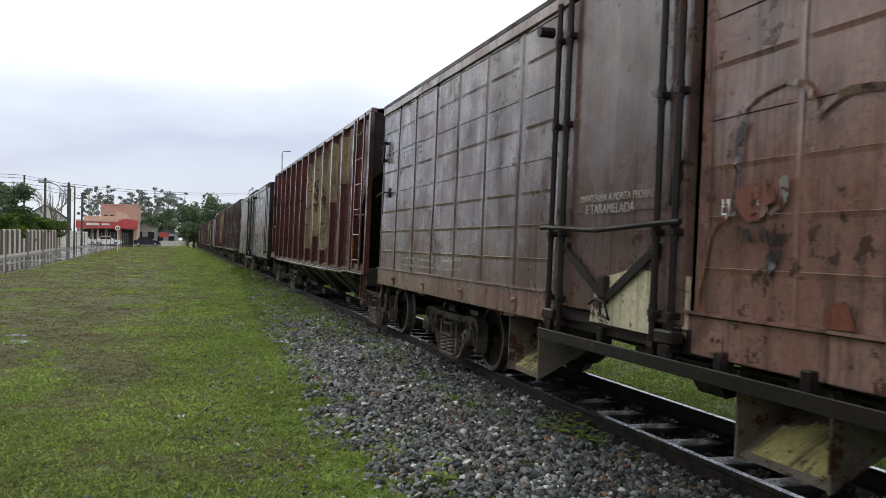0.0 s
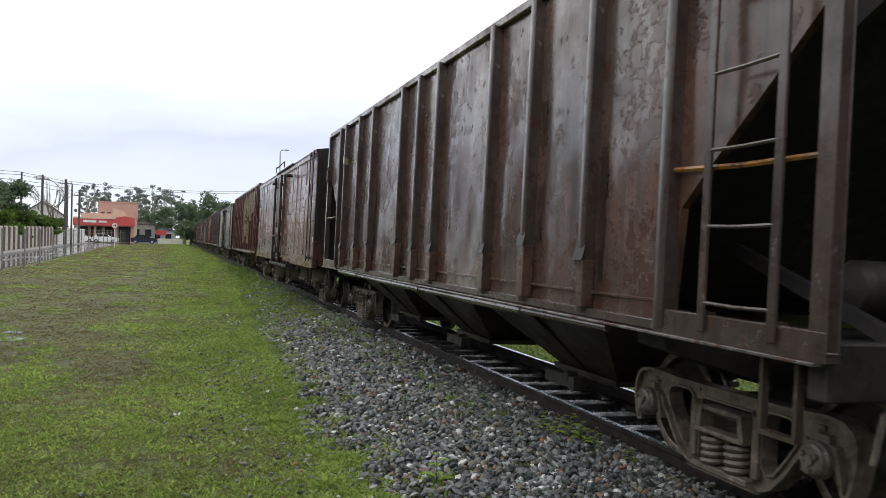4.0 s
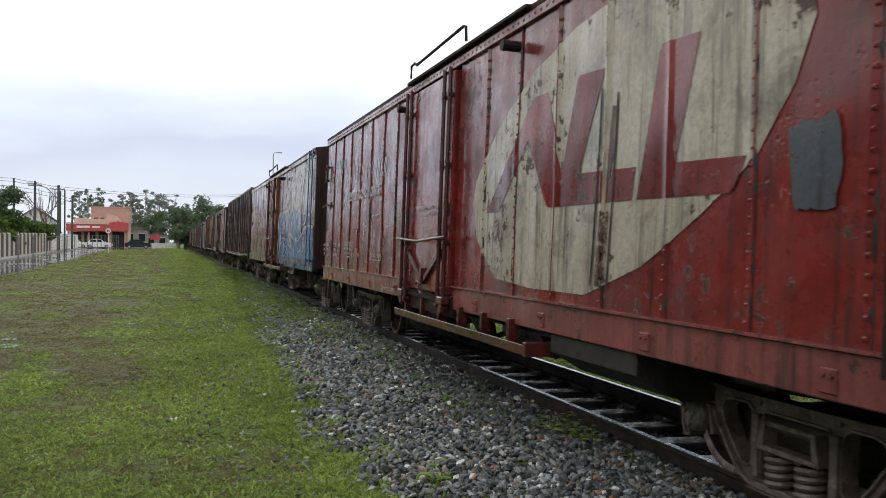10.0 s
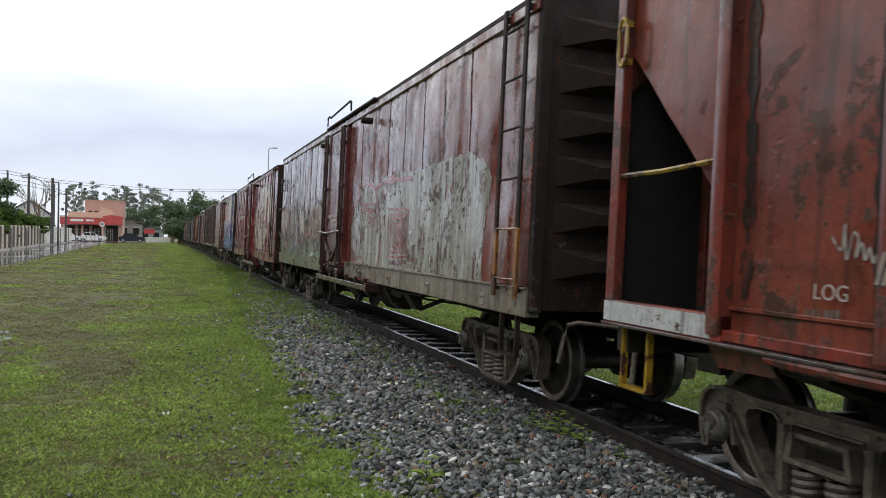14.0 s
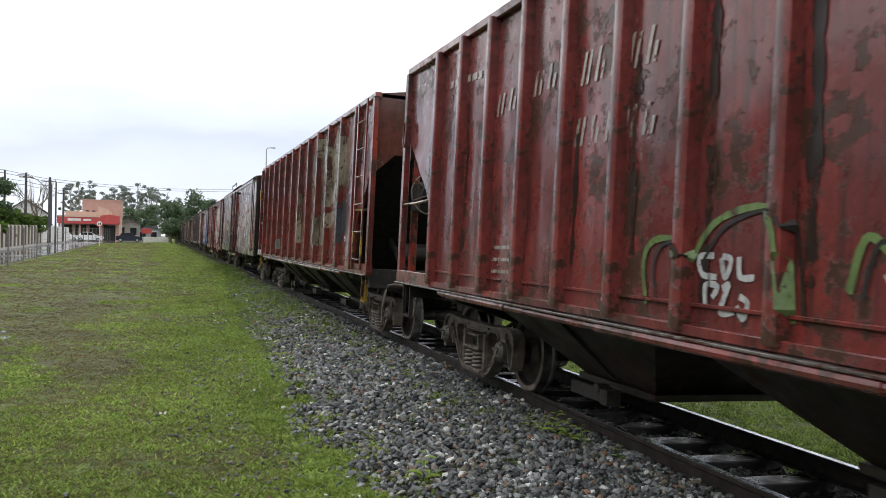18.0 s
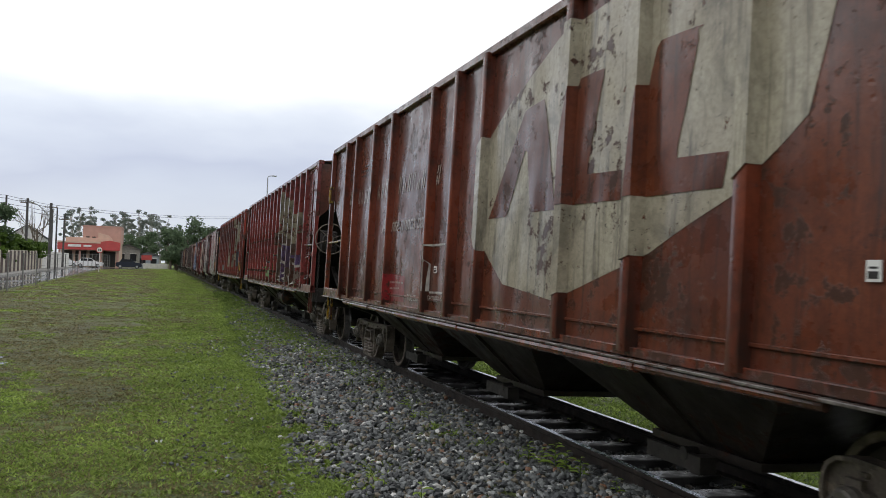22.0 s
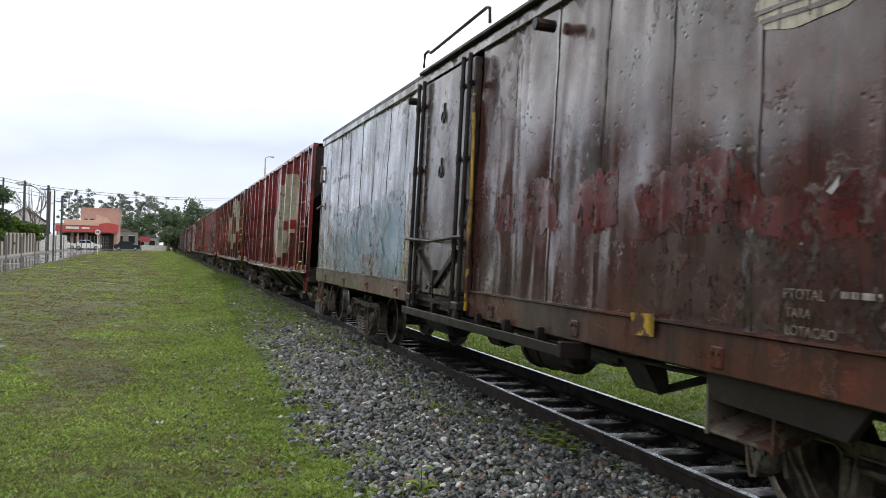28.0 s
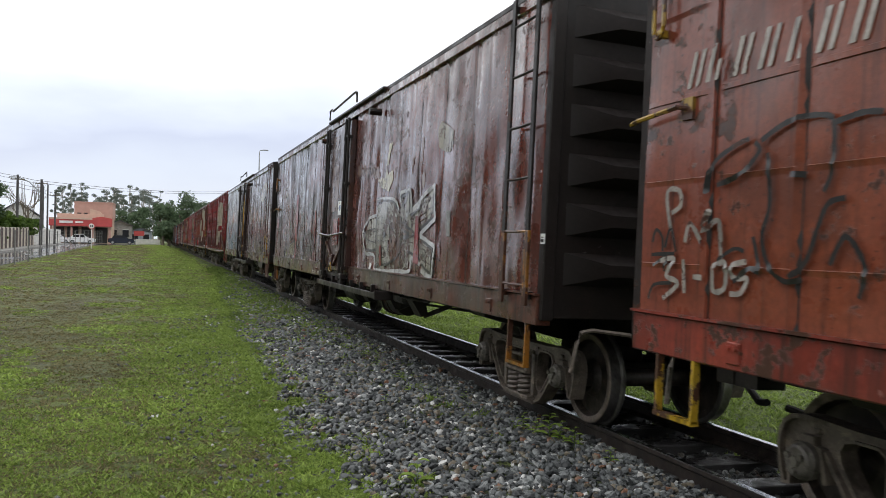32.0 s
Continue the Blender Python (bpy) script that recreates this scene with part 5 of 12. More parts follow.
        part("end_wall", Mesh().box(-HS, HS, e - s * 0.05 - 0.015, e - s * 0.05 + 0.015, notch_hi, top), p_end, car)
        slope = Mesh().add([(-HS + 0.02, e - s * 0.06, notch_hi), (HS - 0.02, e - s * 0.06, notch_hi), (HS - 0.02, s * (y1 - 1.35), low - 0.05), (-HS + 0.02, s * (y1 - 1.35), low - 0.05)], [(0, 1, 2, 3)])
        slope.add([(x, y - s * 0.03, z - 0.03) for x, y, z in slope.v[:4]], [(3, 2, 1, 0)])
        part("slope_sheet", slope, M_DARK, car, "dark sloping end sheet")
        for x in (-HS - 0.03, HS + 0.03):
            part("corner_post", Mesh().box(x - 0.035, x + 0.035, e - s * 0.10, e - s * 0.0, low - 0.02, top, 0.006), p_post, car)
        part("end_sill", Mesh().box(-HS - 0.07, -HS + 0.02, *sorted((e, s * (y1 - 0.05))), low - 0.07, low + 0.075, 0.008), p_sill, car)
        part("end_sill", Mesh().box(HS - 0.02, HS + 0.07, *sorted((e, s * (y1 - 0.05))), low - 0.07, low + 0.075, 0.008), p_sill, car)
        part("end_beam", Mesh().box(-HS, HS, e - s * 0.12 - 0.06, e - s * 0.12 + 0.06, low - 0.25, low + 0.02, 0.01), M_FRAME, car)
        part("platform", Mesh().box(-HS, HS, *sorted((e - s * 0.1, s * (y1 + 0.1))), low - 0.06, low - 0.02), M_DARK, car)
        for x in (-0.75, 0.75):
            part("brace", Mesh().bar((x, e - s * 0.15, low), (x * 0.9, s * (y1 - 0.25), notch_lo - 0.15), 0.08, 0.06), M_DARK, car)
        for x in (-0.68, -0.27, 0.68):
            part("end_strut", Mesh().box(x - 0.05, x + 0.05, e - s * 0.10 - 0.035, e - s * 0.10 + 0.035, low - 0.02, notch_hi + 0.15, 0.006), p_post if x < -0.5 else p_end, car)
        for x in (-HS + 0.02, HS - 0.02):
            part("end_gusset", Mesh().prism([(x, notch_hi), (x * 0.8, notch_hi), (x, notch_hi - 0.24)], "y", e - s * 0.05 - 0.012, e - s * 0.05 + 0.012), p_end, car)
        part("rail", Mesh().tube([(-HS - 0.04, e - s * 0.05, 1.88), (-HS - 0.05, e - s * inset * 0.5, 1.875), (-HS - 0.04, s * y1, 1.90)], 0.016, 6), rail_mat or p_post, car, "hand rail across the open end")
    # assumed end sheet; near-black to put the open end's shade into its colour
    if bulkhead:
        part("end_sheet", Mesh().box(-HS + 0.03, HS - 0.03, L / 2 - 0.035, L / 2 - 0.02, low - 0.02, notch_hi + 0.02), M_SHADE_INK, car, "closed end sheet behind the platform, its shade put into black paint")
    rung_y = -L / 2 + rung_at
    if ladder == "ladder":
        ladder_parts(car, -L / 2 + 0.60, low - 0.01, top + 0.02, HS + 0.02, p_post, ladder_low or p_post, 6, 0.55)
    else:
        for k in range(6):
            z = low + 0.19 + 0.42 * k
            part("rung", Mesh().tube([(-HS - 0.03, rung_y - 0.22, z + 0.06), (-HS - 0.09, rung_y - 0.21, z + 0.06), (-HS - 0.10, rung_y - 0.17, z + 0.02), (-HS - 0.10, rung_y + 0.20, z - 0.01), (-HS - 0.09, rung_y + 0.22, z + 0.05), (-HS - 0.04, rung_y + 0.20, z + 0.06)], 0.013, 6).box(-HS - 0.07, -HS + 0.0, rung_y - 0.30, rung_y - 0.20, z + 0.02, z + 0.10, 0.004), (ladder_low or p_post) if k < 4 else p_post, car, "bent steel rung")
        part("ladder_stile", Mesh().box(-HS - 0.05, -HS - 0.02, rung_y + 0.15, rung_y + 0.19, low, top - 0.3), p_post, car)
    oval_handle(car, L / 2 - 0.10, 2.72, HS + 0.03, step_mat or p_post)
    stirrup(car, -L / 2 + 0.34, HS, low - 0.05, step_mat or p_post, 0.40, 0.22)
    stirrup(car, L / 2 - 0.30, HS, low - 0.05, step_mat or M_FRAME, 0.40, 0.26)
    # discharge chutes
    for c in (-L * 0.22, 0.0, L * 0.22):
        h = Mesh()
        a0, a1, b0, b1 = L * 0.112, 0.52, HS - 0.03, 0.55
        h.add([(-b0, c - a0, low), (b0, c - a0, low), (b0, c + a0, low), (-b0, c + a0, low), (-b1, c - a1, 0.36), (b1, c - a1, 0.36), (b1, c + a1, 0.36), (-b1, c + a1, 0.36)],
              [(0, 1, 2, 3), (7, 6, 5, 4), (0, 4, 5, 1), (1, 5, 6, 2), (2, 6, 7, 3), (3, 7, 4, 0)])
        h.box(-b1 - 0.05, b1 + 0.05, c - a1 - 0.06, c + a1 + 0.06, 0.32, 0.37)
        h.bar((-b0 * 0.99, c, low - 0.02), (-b1 - 0.02, c, 0.40), 0.06, 0.05, (0, 1, 0))
        part("discharge_chute", h, M_CHUTE, car, "dark tapering discharge chute")
        part("gate_gear", Mesh().lathe([(-0.05, 0), (-0.05, 0.045), (0.05, 0.045), (0.05, 0)], (-0.78, c - 0.12, 0.34), 10).bar((-0.80, c - 0.3, 0.30), (-0.80, c + 0.3, 0.30), 0.10, 0.05).box(-0.86, -0.74, c - 0.34, c - 0.24, 0.25, 0.36), M_FRAME, car)
    air_pipe = part("air_pipe", Mesh().tube([(-HS - 0.06, y1 - 0.4, low - 0.10), (-HS - 0.07, y1 * 0.4, low - 0.11), (-HS - 0.07, -y1 * 0.4, low - 0.11), (-HS - 0.06, -y1 + 0.6, low - 0.10)], 0.028, 10), p_post, car, "pipe along the side sill")
    part("pipe_sleeve", Mesh().tube([(-HS - 0.06, y1 - 0.5, low - 0.10), (-HS - 0.066, y1 * 0.62, low - 0.105)], 0.036, 10), p_post, air_pipe)
    part("pipe_sleeve", Mesh().tube([(-HS - 0.07, y1 * 0.35, low - 0.11), (-HS - 0.07, -y1 * 0.05, low - 0.11)], 0.036, 10), p_post, air_pipe)
    part("pipe_sleeve", Mesh().tube([(-HS - 0.07, -y1 * 0.3, low - 0.11), (-HS - 0.066, -y1 * 0.62, low - 0.108)], 0.036, 10), p_post, air_pipe)
    add_underframe(car, L, low - 0.06)
    add_bogie(car, L / 2 - bogie_in[0])
    add_bogie(car, -L / 2 + bogie_in[1])
    add_cylinder(car, -0.9 if cyl is None else cyl, 0.62 if cyl is None else -0.95)
    part("air_tank", Mesh().lathe([(-0.35, 0), (-0.32, 0.13), (-0.28, 0.16), (0.28, 0.16), (0.32, 0.13), (0.35, 0)], (-0.35, -L / 2 + 0.62, low + 0.25), 14, "x"), M_FRAME, car, "dark air tank on the end platform")
    if wheel:
        wx, wy, wz, chained = wheel
        e = -L / 2 - wy
        hw = part("hand_wheel", Mesh().tube([(wx + 0.29 * math.cos(a), e, wz + 0.29 * math.sin(a)) for a in [6.2832 * k / 28 for k in range(29)]], 0.013, 6).lathe([(-0.03, 0), (-0.03, 0.05), (0.0, 0.07), (0.10, 0.07), (0.10, 0)], (wx, e, wz), 14, "y"), M_TRUCK, car, "spoked brake hand wheel")
        for k in range(6):
            part("spoke", Mesh().tube([(wx, e + 0.02, wz), (wx + 0.29 * math.cos(1.047 * k + 0.4), e, wz + 0.29 * math.sin(1.047 * k + 0.4))], 0.010, 6), M_TRUCK, hw)
        part("brake_gear_box", Mesh().box(wx - 0.17, wx + 0.15, e + 0.08, -L / 2 + 0.02, wz - 0.26, wz + 0.16, 0.03).lathe([(0.02, 0), (0.02, 0.13), (0.09, 0.15), (0.09, 0)], (wx, e, wz - 0.02), 16, "y"), M_FRAME, car, "dark brake gear box")
        if not chained:
            return car, mid, surf, HS
        ch = Mesh()
        for k in range(22):
            z = wz - 0.26 - 0.055 * k
            pts = [(wx - 0.19 + (0.018 * math.cos(a) if k % 2 else 0), e + 0.05 + (0 if k % 2 else 0.018 * math.cos(a)), z + 0.036 * math.sin(a)) for a in [6.2832 * q / 10 for q in range(11)]]
            ch.tube(pts, 0.007, 5)
        part("chain", ch, M_FRAME, car, "rusty brake chain")
    return car, mid, surf, HS

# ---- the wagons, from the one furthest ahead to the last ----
# P_END, P_CE and P_DE: scaled down so the gaps' shade is in the colour
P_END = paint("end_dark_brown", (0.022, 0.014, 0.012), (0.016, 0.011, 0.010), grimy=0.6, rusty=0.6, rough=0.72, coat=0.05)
P_BLACKRED = paint("rods_dark_red", (0.060, 0.022, 0.020), (0.035, 0.018, 0.016), grimy=0.6, rusty=0.4, rough=0.4, dent=0.002)
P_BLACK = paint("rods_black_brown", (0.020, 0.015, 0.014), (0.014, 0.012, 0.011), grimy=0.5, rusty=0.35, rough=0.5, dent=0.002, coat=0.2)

P_SILLBLUE = paint("sill_blue", (0.006, 0.080, 0.24), (0.006, 0.060, 0.18), grimy=0.5, rusty=0.4, rough=0.36, seed=81)
P_SILLOLIVE = paint("sill_olive", (0.18, 0.12, 0.045), (0.15, 0.055, 0.035), grimy=0.5, rusty=0.5, rough=0.38, seed=82)
P_SILLGREEN = paint("sill_green", (0.090, 0.170, 0.070), (0.145, 0.135, 0.070), grimy=0.6, rusty=0.45, rough=0.36, seed=83)
P_SILLWHITE = paint("sill_old_white", (0.34, 0.325, 0.27), (0.24, 0.19, 0.15), grimy=0.7, rusty=0.5, rough=0.42, seed=84)
# brown ribbed boxcar
P_A = paint("a_brown", (0.165, 0.104, 0.088), (0.125, 0.077, 0.065), grimy=0.6, rusty=0.35, rough=0.36, seed=1)
P_A2 = paint("a_brown_worn", (0.29, 0.175, 0.145), (0.215, 0.110, 0.085), grimy=0.6, rusty=0.45, rough=0.38, seed=5)
car_a, mid_a, af, an = boxcar("brown ribbed steel boxcar with a worn oval logo and spray", 89.2, 76.45, (P_A, P_A2, P_A, P_BLACK, P_BLACK, P_A2), style="ribbed", bogie_in=(1.62, 1.69), seed=3, trays=((1.37, 0.62, M_CHUTEG, 0.37), (-1.74, 0.64, M_CHUTEG, 0.37), (-4.50, 0.64, M_CHUTEG, 0.54), (-5.62, 0.68, M_CHUTEG, 0.55)), seams=7, bulge=0.0, dents=0.012, door_u=82.55)
# dark hopper
P_B = paint("b_dark_brown", (0.088, 0.058, 0.048), (0.140, 0.068, 0.046), grimy=0.7, rusty=0.75, rough=0.34, seed=8)
P_B2 = paint("b_posts_dark", (0.085, 0.060, 0.052), (0.058, 0.044, 0.040), grimy=0.6, rusty=0.4, rough=0.36, dent=0.003, seed=9)
car_b, mid_b, bs, HS = hopper("dark brown rusty hopper wagon with outside posts", 75.2, 62.1, (P_B, P_B2, P_BLACK, P_B2), seed=11, posts=(4.76, 3.64, 2.66, 0.97, 0.18, -0.60, -2.28, -3.21, -4.25), inset_end=1.3, rail_mat=M_ORANGE, ladder="ladder", bulkhead=True)
# red and blue graffiti boxcar
P_C1 = paint("c_dull_red", (0.19, 0.046, 0.050), (0.13, 0.042, 0.047), grimy=0.35, rusty=0.35, rough=0.28, seed=12, dent=0.018, ior=1.6)
P_C2 = paint("c_red_brown", (0.20, 0.052, 0.028), (0.13, 0.036, 0.026), grimy=0.35, rusty=0.5, rough=0.32, seed=14)
P_CD = paint("c_orange_door", (0.26, 0.085, 0.034), (0.22, 0.062, 0.034), grimy=0.4, rusty=0.6, rough=0.36, seed=15)
P_CR = paint("c_rod_red", (0.075, 0.026, 0.020), (0.045, 0.019, 0.016), grimy=0.5, rusty=0.5, rough=0.38, dent=0.002)
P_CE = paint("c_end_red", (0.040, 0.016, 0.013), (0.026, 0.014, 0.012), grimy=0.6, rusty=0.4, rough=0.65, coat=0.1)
car_c, mid_c, cf, cn = boxcar("dull red boxcar with an orange door and large blue graffiti", 60.9, 46.8, (P_C1, P_C2, P_CD, P_CR, P_CE, (P_SILLOLIVE, P_SILLBLUE)), seed=21, seams=8, bulge=0.022, dents=0.016, door_u=53.75, ladder_mat=P_SILLBLUE, bogie_in=(1.48, 1.455), rings=True, trays=((-3.26, 0.78, M_CHUTEG, 0.33),))
# red riveted boxcar
P_D = paint("d_red", (0.25, 0.026, 0.020), (0.15, 0.024, 0.022), grimy=0.45, rusty=0.35, rough=0.30, seed=17)
P_DR = paint("d_rod_red", (0.10, 0.020, 0.018), (0.055, 0.017, 0.016), grimy=0.5, rusty=0.3, rough=0.36, dent=0.002)
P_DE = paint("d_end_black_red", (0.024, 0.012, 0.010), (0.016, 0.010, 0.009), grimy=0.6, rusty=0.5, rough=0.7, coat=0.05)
P_DS = paint("d_sill_red", (0.30, 0.085, 0.078), (0.20, 0.055, 0.050), grimy=0.45, rusty=0.4, rough=0.4, seed=19)
car_d, mid_d, df, dn = boxcar("red riveted boxcar with a large cream oval logo", 45.45, 32.2, (P_D, P_D, P_D, P_DR, P_DE, P_DS), style="riveted", low=0.95, ledge=0.31, trays=((-3.55, 1.2, M_FRAME),), seed=31, seams=8, bulge=0.006, dents=0.010, door_u=38.9, bogie_in=(1.38, 1.74))
# grey-red boxcar with green and white graffiti
P_E1 = paint("e_grey_red", (0.12, 0.026, 0.026), (0.046, 0.030, 0.033), grimy=0.5, rusty=0.45, rough=0.26, seed=22, dent=0.018)
P_E2 = paint("e_rust_red", (0.215, 0.042, 0.023), (0.125, 0.035, 0.025), grimy=0.45, rusty=0.55, rough=0.30, seed=23, dent=0.020, ior=1.46)
P_ED = paint("e_door_red", (0.15, 0.030, 0.028), (0.11, 0.028, 0.026), grimy=0.5, rusty=0.4, rough=0.34, seed=24)
car_e, mid_e, ef, en = boxcar("boxcar with green field on dull red and white graffiti", 31.1, 16.25, (P_E1, P_E2, P_ED, P_BLACKRED, P_END, (P_SILLGREEN, P_SILLWHITE)), top=3.36, seed=41, seams=9, bulge=0.022, dents=0.018, door_u=24.0, bogie_in=(1.43, 1.93), ladder_low=M_ORANGE, lever_mat=P_BLACKRED)
# orange-red hopper
P_F = paint("f_rusty_red", (0.24, 0.056, 0.032), (0.17, 0.036, 0.026), grimy=0.6, rusty=0.6, rough=0.36, seed=26)
P_F2 = paint("f_posts_red", (0.31, 0.052, 0.034), (0.16, 0.032, 0.024), grimy=0.65, rusty=0.75, rough=0.38, dent=0.003, seed=27)
P_FE = paint("f_end_brown", (0.14, 0.045, 0.028), (0.09, 0.030, 0.022), grimy=0.6, rusty=0.7, rough=0.45, seed=28)
car_f, mid_f, fs_, _ = hopper("rusty red hopper wagon with faded cream patches", 15.1, 1.0, (P_F, P_F2, P_FE, P_F2), seed=51, posts=12, bogie_in=(1.345, 1.30), rail_mat=M_YELLOW, ladder="ladder", ladder_low=M_YELLOW, step_mat=M_YELLOW, wheel=(-0.60, 0.42, 2.12, False), bulkhead=True)
# red hopper with purple graffiti
P_G = paint("g_red", (0.25, 0.042, 0.036), (0.15, 0.036, 0.034), grimy=0.6, rusty=0.7, rough=0.34, seed=29)
P_G2 = paint("g_posts_red", (0.29, 0.055, 0.048), (0.16, 0.040, 0.036), grimy=0.65, rusty=0.75, rough=0.36, dent=0.003, seed=30)
car_g, mid_g, gs, _ = hopper("red hopper wagon with cream patches and purple graffiti", -0.6, -14.4, (P_G, P_G2, P_FE, P_G2), seed=61, posts=16, bogie_in=(1.365, 1.49), cyl=-0.95, inset_end=1.25, rail_mat=P_G2, wheel=(-1.08, 0.20, 2.0, True))
# orange-brown hopper
P_H = paint("h_orange_brown", (0.185, 0.052, 0.024), (0.115, 0.034, 0.022), grimy=0.5, rusty=0.5, rough=0.34, seed=33)
P_H2 = paint("h_posts", (0.21, 0.048, 0.022), (0.12, 0.032, 0.020), grimy=0.8, rusty=0.65, rough=0.36, dent=0.003, seed=34)
car_h, mid_h, hs, _ = hopper("orange-brown hopper wagon with a large cream oval logo", -15.8, -29.4, (P_H, P_H2, P_FE, P_H2), seed=71, bogie_in=(1.475, 1.485), rung_at=0.66, posts=(4.76, 3.64, 2.66, 0.97, 0.18, -0.60, -2.28, -3.21, -4.25), inset_end=1.35, rail_mat=M_YELLOW, ladder_low=M_YELLOW, step_mat=M_YELLOW)
# bright red hopper
P_I = paint("i_red", (0.30, 0.030, 0.030), (0.19, 0.026, 0.027), grimy=0.42, rusty=0.55, rough=0.32, seed=36)
P_I2 = paint("i_posts_red", (0.30, 0.034, 0.033), (0.16, 0.027, 0.026), grimy=0.7, rusty=0.7, rough=0.34, dent=0.003, seed=37)
car_i, mid_i, is_, _ = hopper("bright red hopper wagon with a large cream oval logo", -30.5, -43.65, (P_I, P_I2, P_END, P_I2), seed=81, ladder="ladder", bogie_in=(1.51, 1.20), posts=(4.76, 3.64, 2.66, 0.97, 0.18, -0.60, -2.28, -3.21, -4.25), inset_end=1.30, rail_mat=M_ORANGE, ladder_low=M_ORANGE)
# blue-grey and brown boxcar
P_KS = paint("k_sill_grime", (0.062, 0.040, 0.032), (0.13, 0.040, 0.026), grimy=0.7, rusty=0.6, rough=0.4, seed=49)
P_J1 = paint("j_pale_grey", (0.24, 0.25, 0.27), (0.17, 0.20, 0.23), grimy=0.35, rusty=0.35, rough=0.26, seed=39, dent=0.018, ior=1.6)
P_J2 = paint("j_brown", (0.058, 0.034, 0.030), (0.085, 0.030, 0.024), grimy=0.4, rusty=0.4, rough=0.24, ior=1.62, seed=42, dent=0.026)
P_JD = paint("j_door_grey_brown", (0.085, 0.060, 0.055), (0.060, 0.045, 0.042), grimy=0.5, rusty=0.4, rough=0.34, seed=43)
car_j, mid_j, jf, jn = boxcar("boxcar with a pale grey-blue and a glossy brown panel", -45.0, -58.8, (P_J1, P_J2, P_JD, P_BLACK, P_BLACK, P_KS), top=3.38, seed=91, seams=8, bulge=0.012, dents=0.018, door_u=-52.0, bogie_in=(1.50, 1.82), trays=((-4.55, 0.50, M_CHUTEG, 0.53),), rings=True, ladder_low=M_YELLOW, ladder_mat=P_CR, step_mat=P_A2)
# dark boxcar with red repair patches
P_K1 = paint("k_dark_grey_brown", (0.050, 0.046, 0.042), (0.145, 0.034, 0.028), grimy=0.5, rusty=0.5, rough=0.27, seed=46, dent=0.032)
P_K2 = paint("k_red_brown", (0.19, 0.046, 0.028), (0.105, 0.036, 0.027), grimy=0.5, rusty=0.5, rough=0.27, seed=47, dent=0.026, ior=1.45)
P_BRACE = paint("brace_rust_brown", (0.16, 0.062, 0.045), (0.10, 0.045, 0.03), grimy=0.5, rusty=0.7, rough=0.42, dent=0.002, seed=44)
P_KD = paint("k_door_brown", (0.088, 0.045, 0.036), (0.062, 0.030, 0.026), grimy=0.5, rusty=0.6, rough=0.36, seed=48)
car_k, mid_k, kf, kn = boxcar("dented dark brown boxcar with red repair patches", -59.8, -74.25, (P_K1, P_K2, P_KD, P_BLACK, P_BLACK, P_KS), top=3.38, bogie_in=(1.645, 1.45), seed=101, seams=8, bulge=0.020, dents=0.024, door_u=-67.1, brace_mat=P_BRACE, ladder_low=M_ORANGE, step_mat=M_ORANGE, lever_mat=P_BLACKRED)
# orange-red pressed boxcar
P_L = paint("l_orange_red", (0.26, 0.070, 0.036), (0.22, 0.055, 0.034), grimy=0.35, rusty=0.45, rough=0.36, seed=51)
car_l, mid_l, lf, ln = boxcar("orange-red boxcar with pressed panels and sprayed tags", -75.55, -88.6, (P_L, P_L, P_L, P_CR, P_END, P_F2), style="pressed", top=3.40, bogie_in=(1.62, 1.45), seed=111, seams=9, bulge=0.0, dents=0.010, step_mat=M_YELLOW)

# wagons further ahead
P_Z = paint("z_brown_red", (0.13, 0.036, 0.030), (0.10, 0.030, 0.026), grimy=0.6, rusty=0.5, rough=0.36, seed=53)
P_Z2 = paint("z_posts", (0.13, 0.036, 0.028), (0.085, 0.028, 0.024), grimy=0.5, rusty=0.4, rough=0.38, dent=0.003, seed=54)
car_z, mid_z, zs_, _ = hopper("brown-red hopper wagon with cream stripes", 104.0, 90.3, (P_Z, P_Z2, P_END, P_Z2), seed=121, posts=12, ladder="ladder", ladder_low=M_ORANGE)
P_ZC = paint("z_cream", (0.36, 0.30, 0.18), (0.27, 0.20, 0.12), grimy=0.5, rusty=0.5, rough=0.4, seed=102, worn=0.3)
for a, b, z0, z1 in ((1.2, 0.6, 1.7, 3.1), (-0.45, -1.05, 1.25, 3.2), (-1.35, -1.95, 1.5, 3.3), (-2.4, -3.0, 1.2, 3.3), (-3.35, -3.9, 2.1, 3.35), (-4.2, -5.0, 2.4, 3.38), (-5.2, -5.8, 2.6, 3.3)):
    part("painted_patch", fill(zs_, HS, [(a, z0), (a - 0.05, z1), (b, z1 - 0.06), (b + 0.03, z0 + 0.12)], 0.004, fray=0.045), P_ZC, car_z, "flaking cream stripe")
P_Y = paint("y_grey_green", (0.17, 0.19, 0.17), (0.12, 0.14, 0.13), grimy=0.5, rusty=0.4, rough=0.34, seed=56)
car_y, mid_y, _, _ = boxcar("grey-green weathered boxcar of plain sheet", 118.9, 105.2, (P_Y, P_Y, P_Y, P_BLACK, P_BLACK, P_Y), seed=131)


def follow(base, mid, label):
    ob = copy_thing(base, TRACK @ pose(0, mid + run(0), 0))
    tagged(ob, label)
    CARS.append((ob, mid))
    for c in ob.children:
        if c.name.split(".")[0] == "wheelset":
            WHEELSETS.append((c, c.matrix_basis.translation.y))


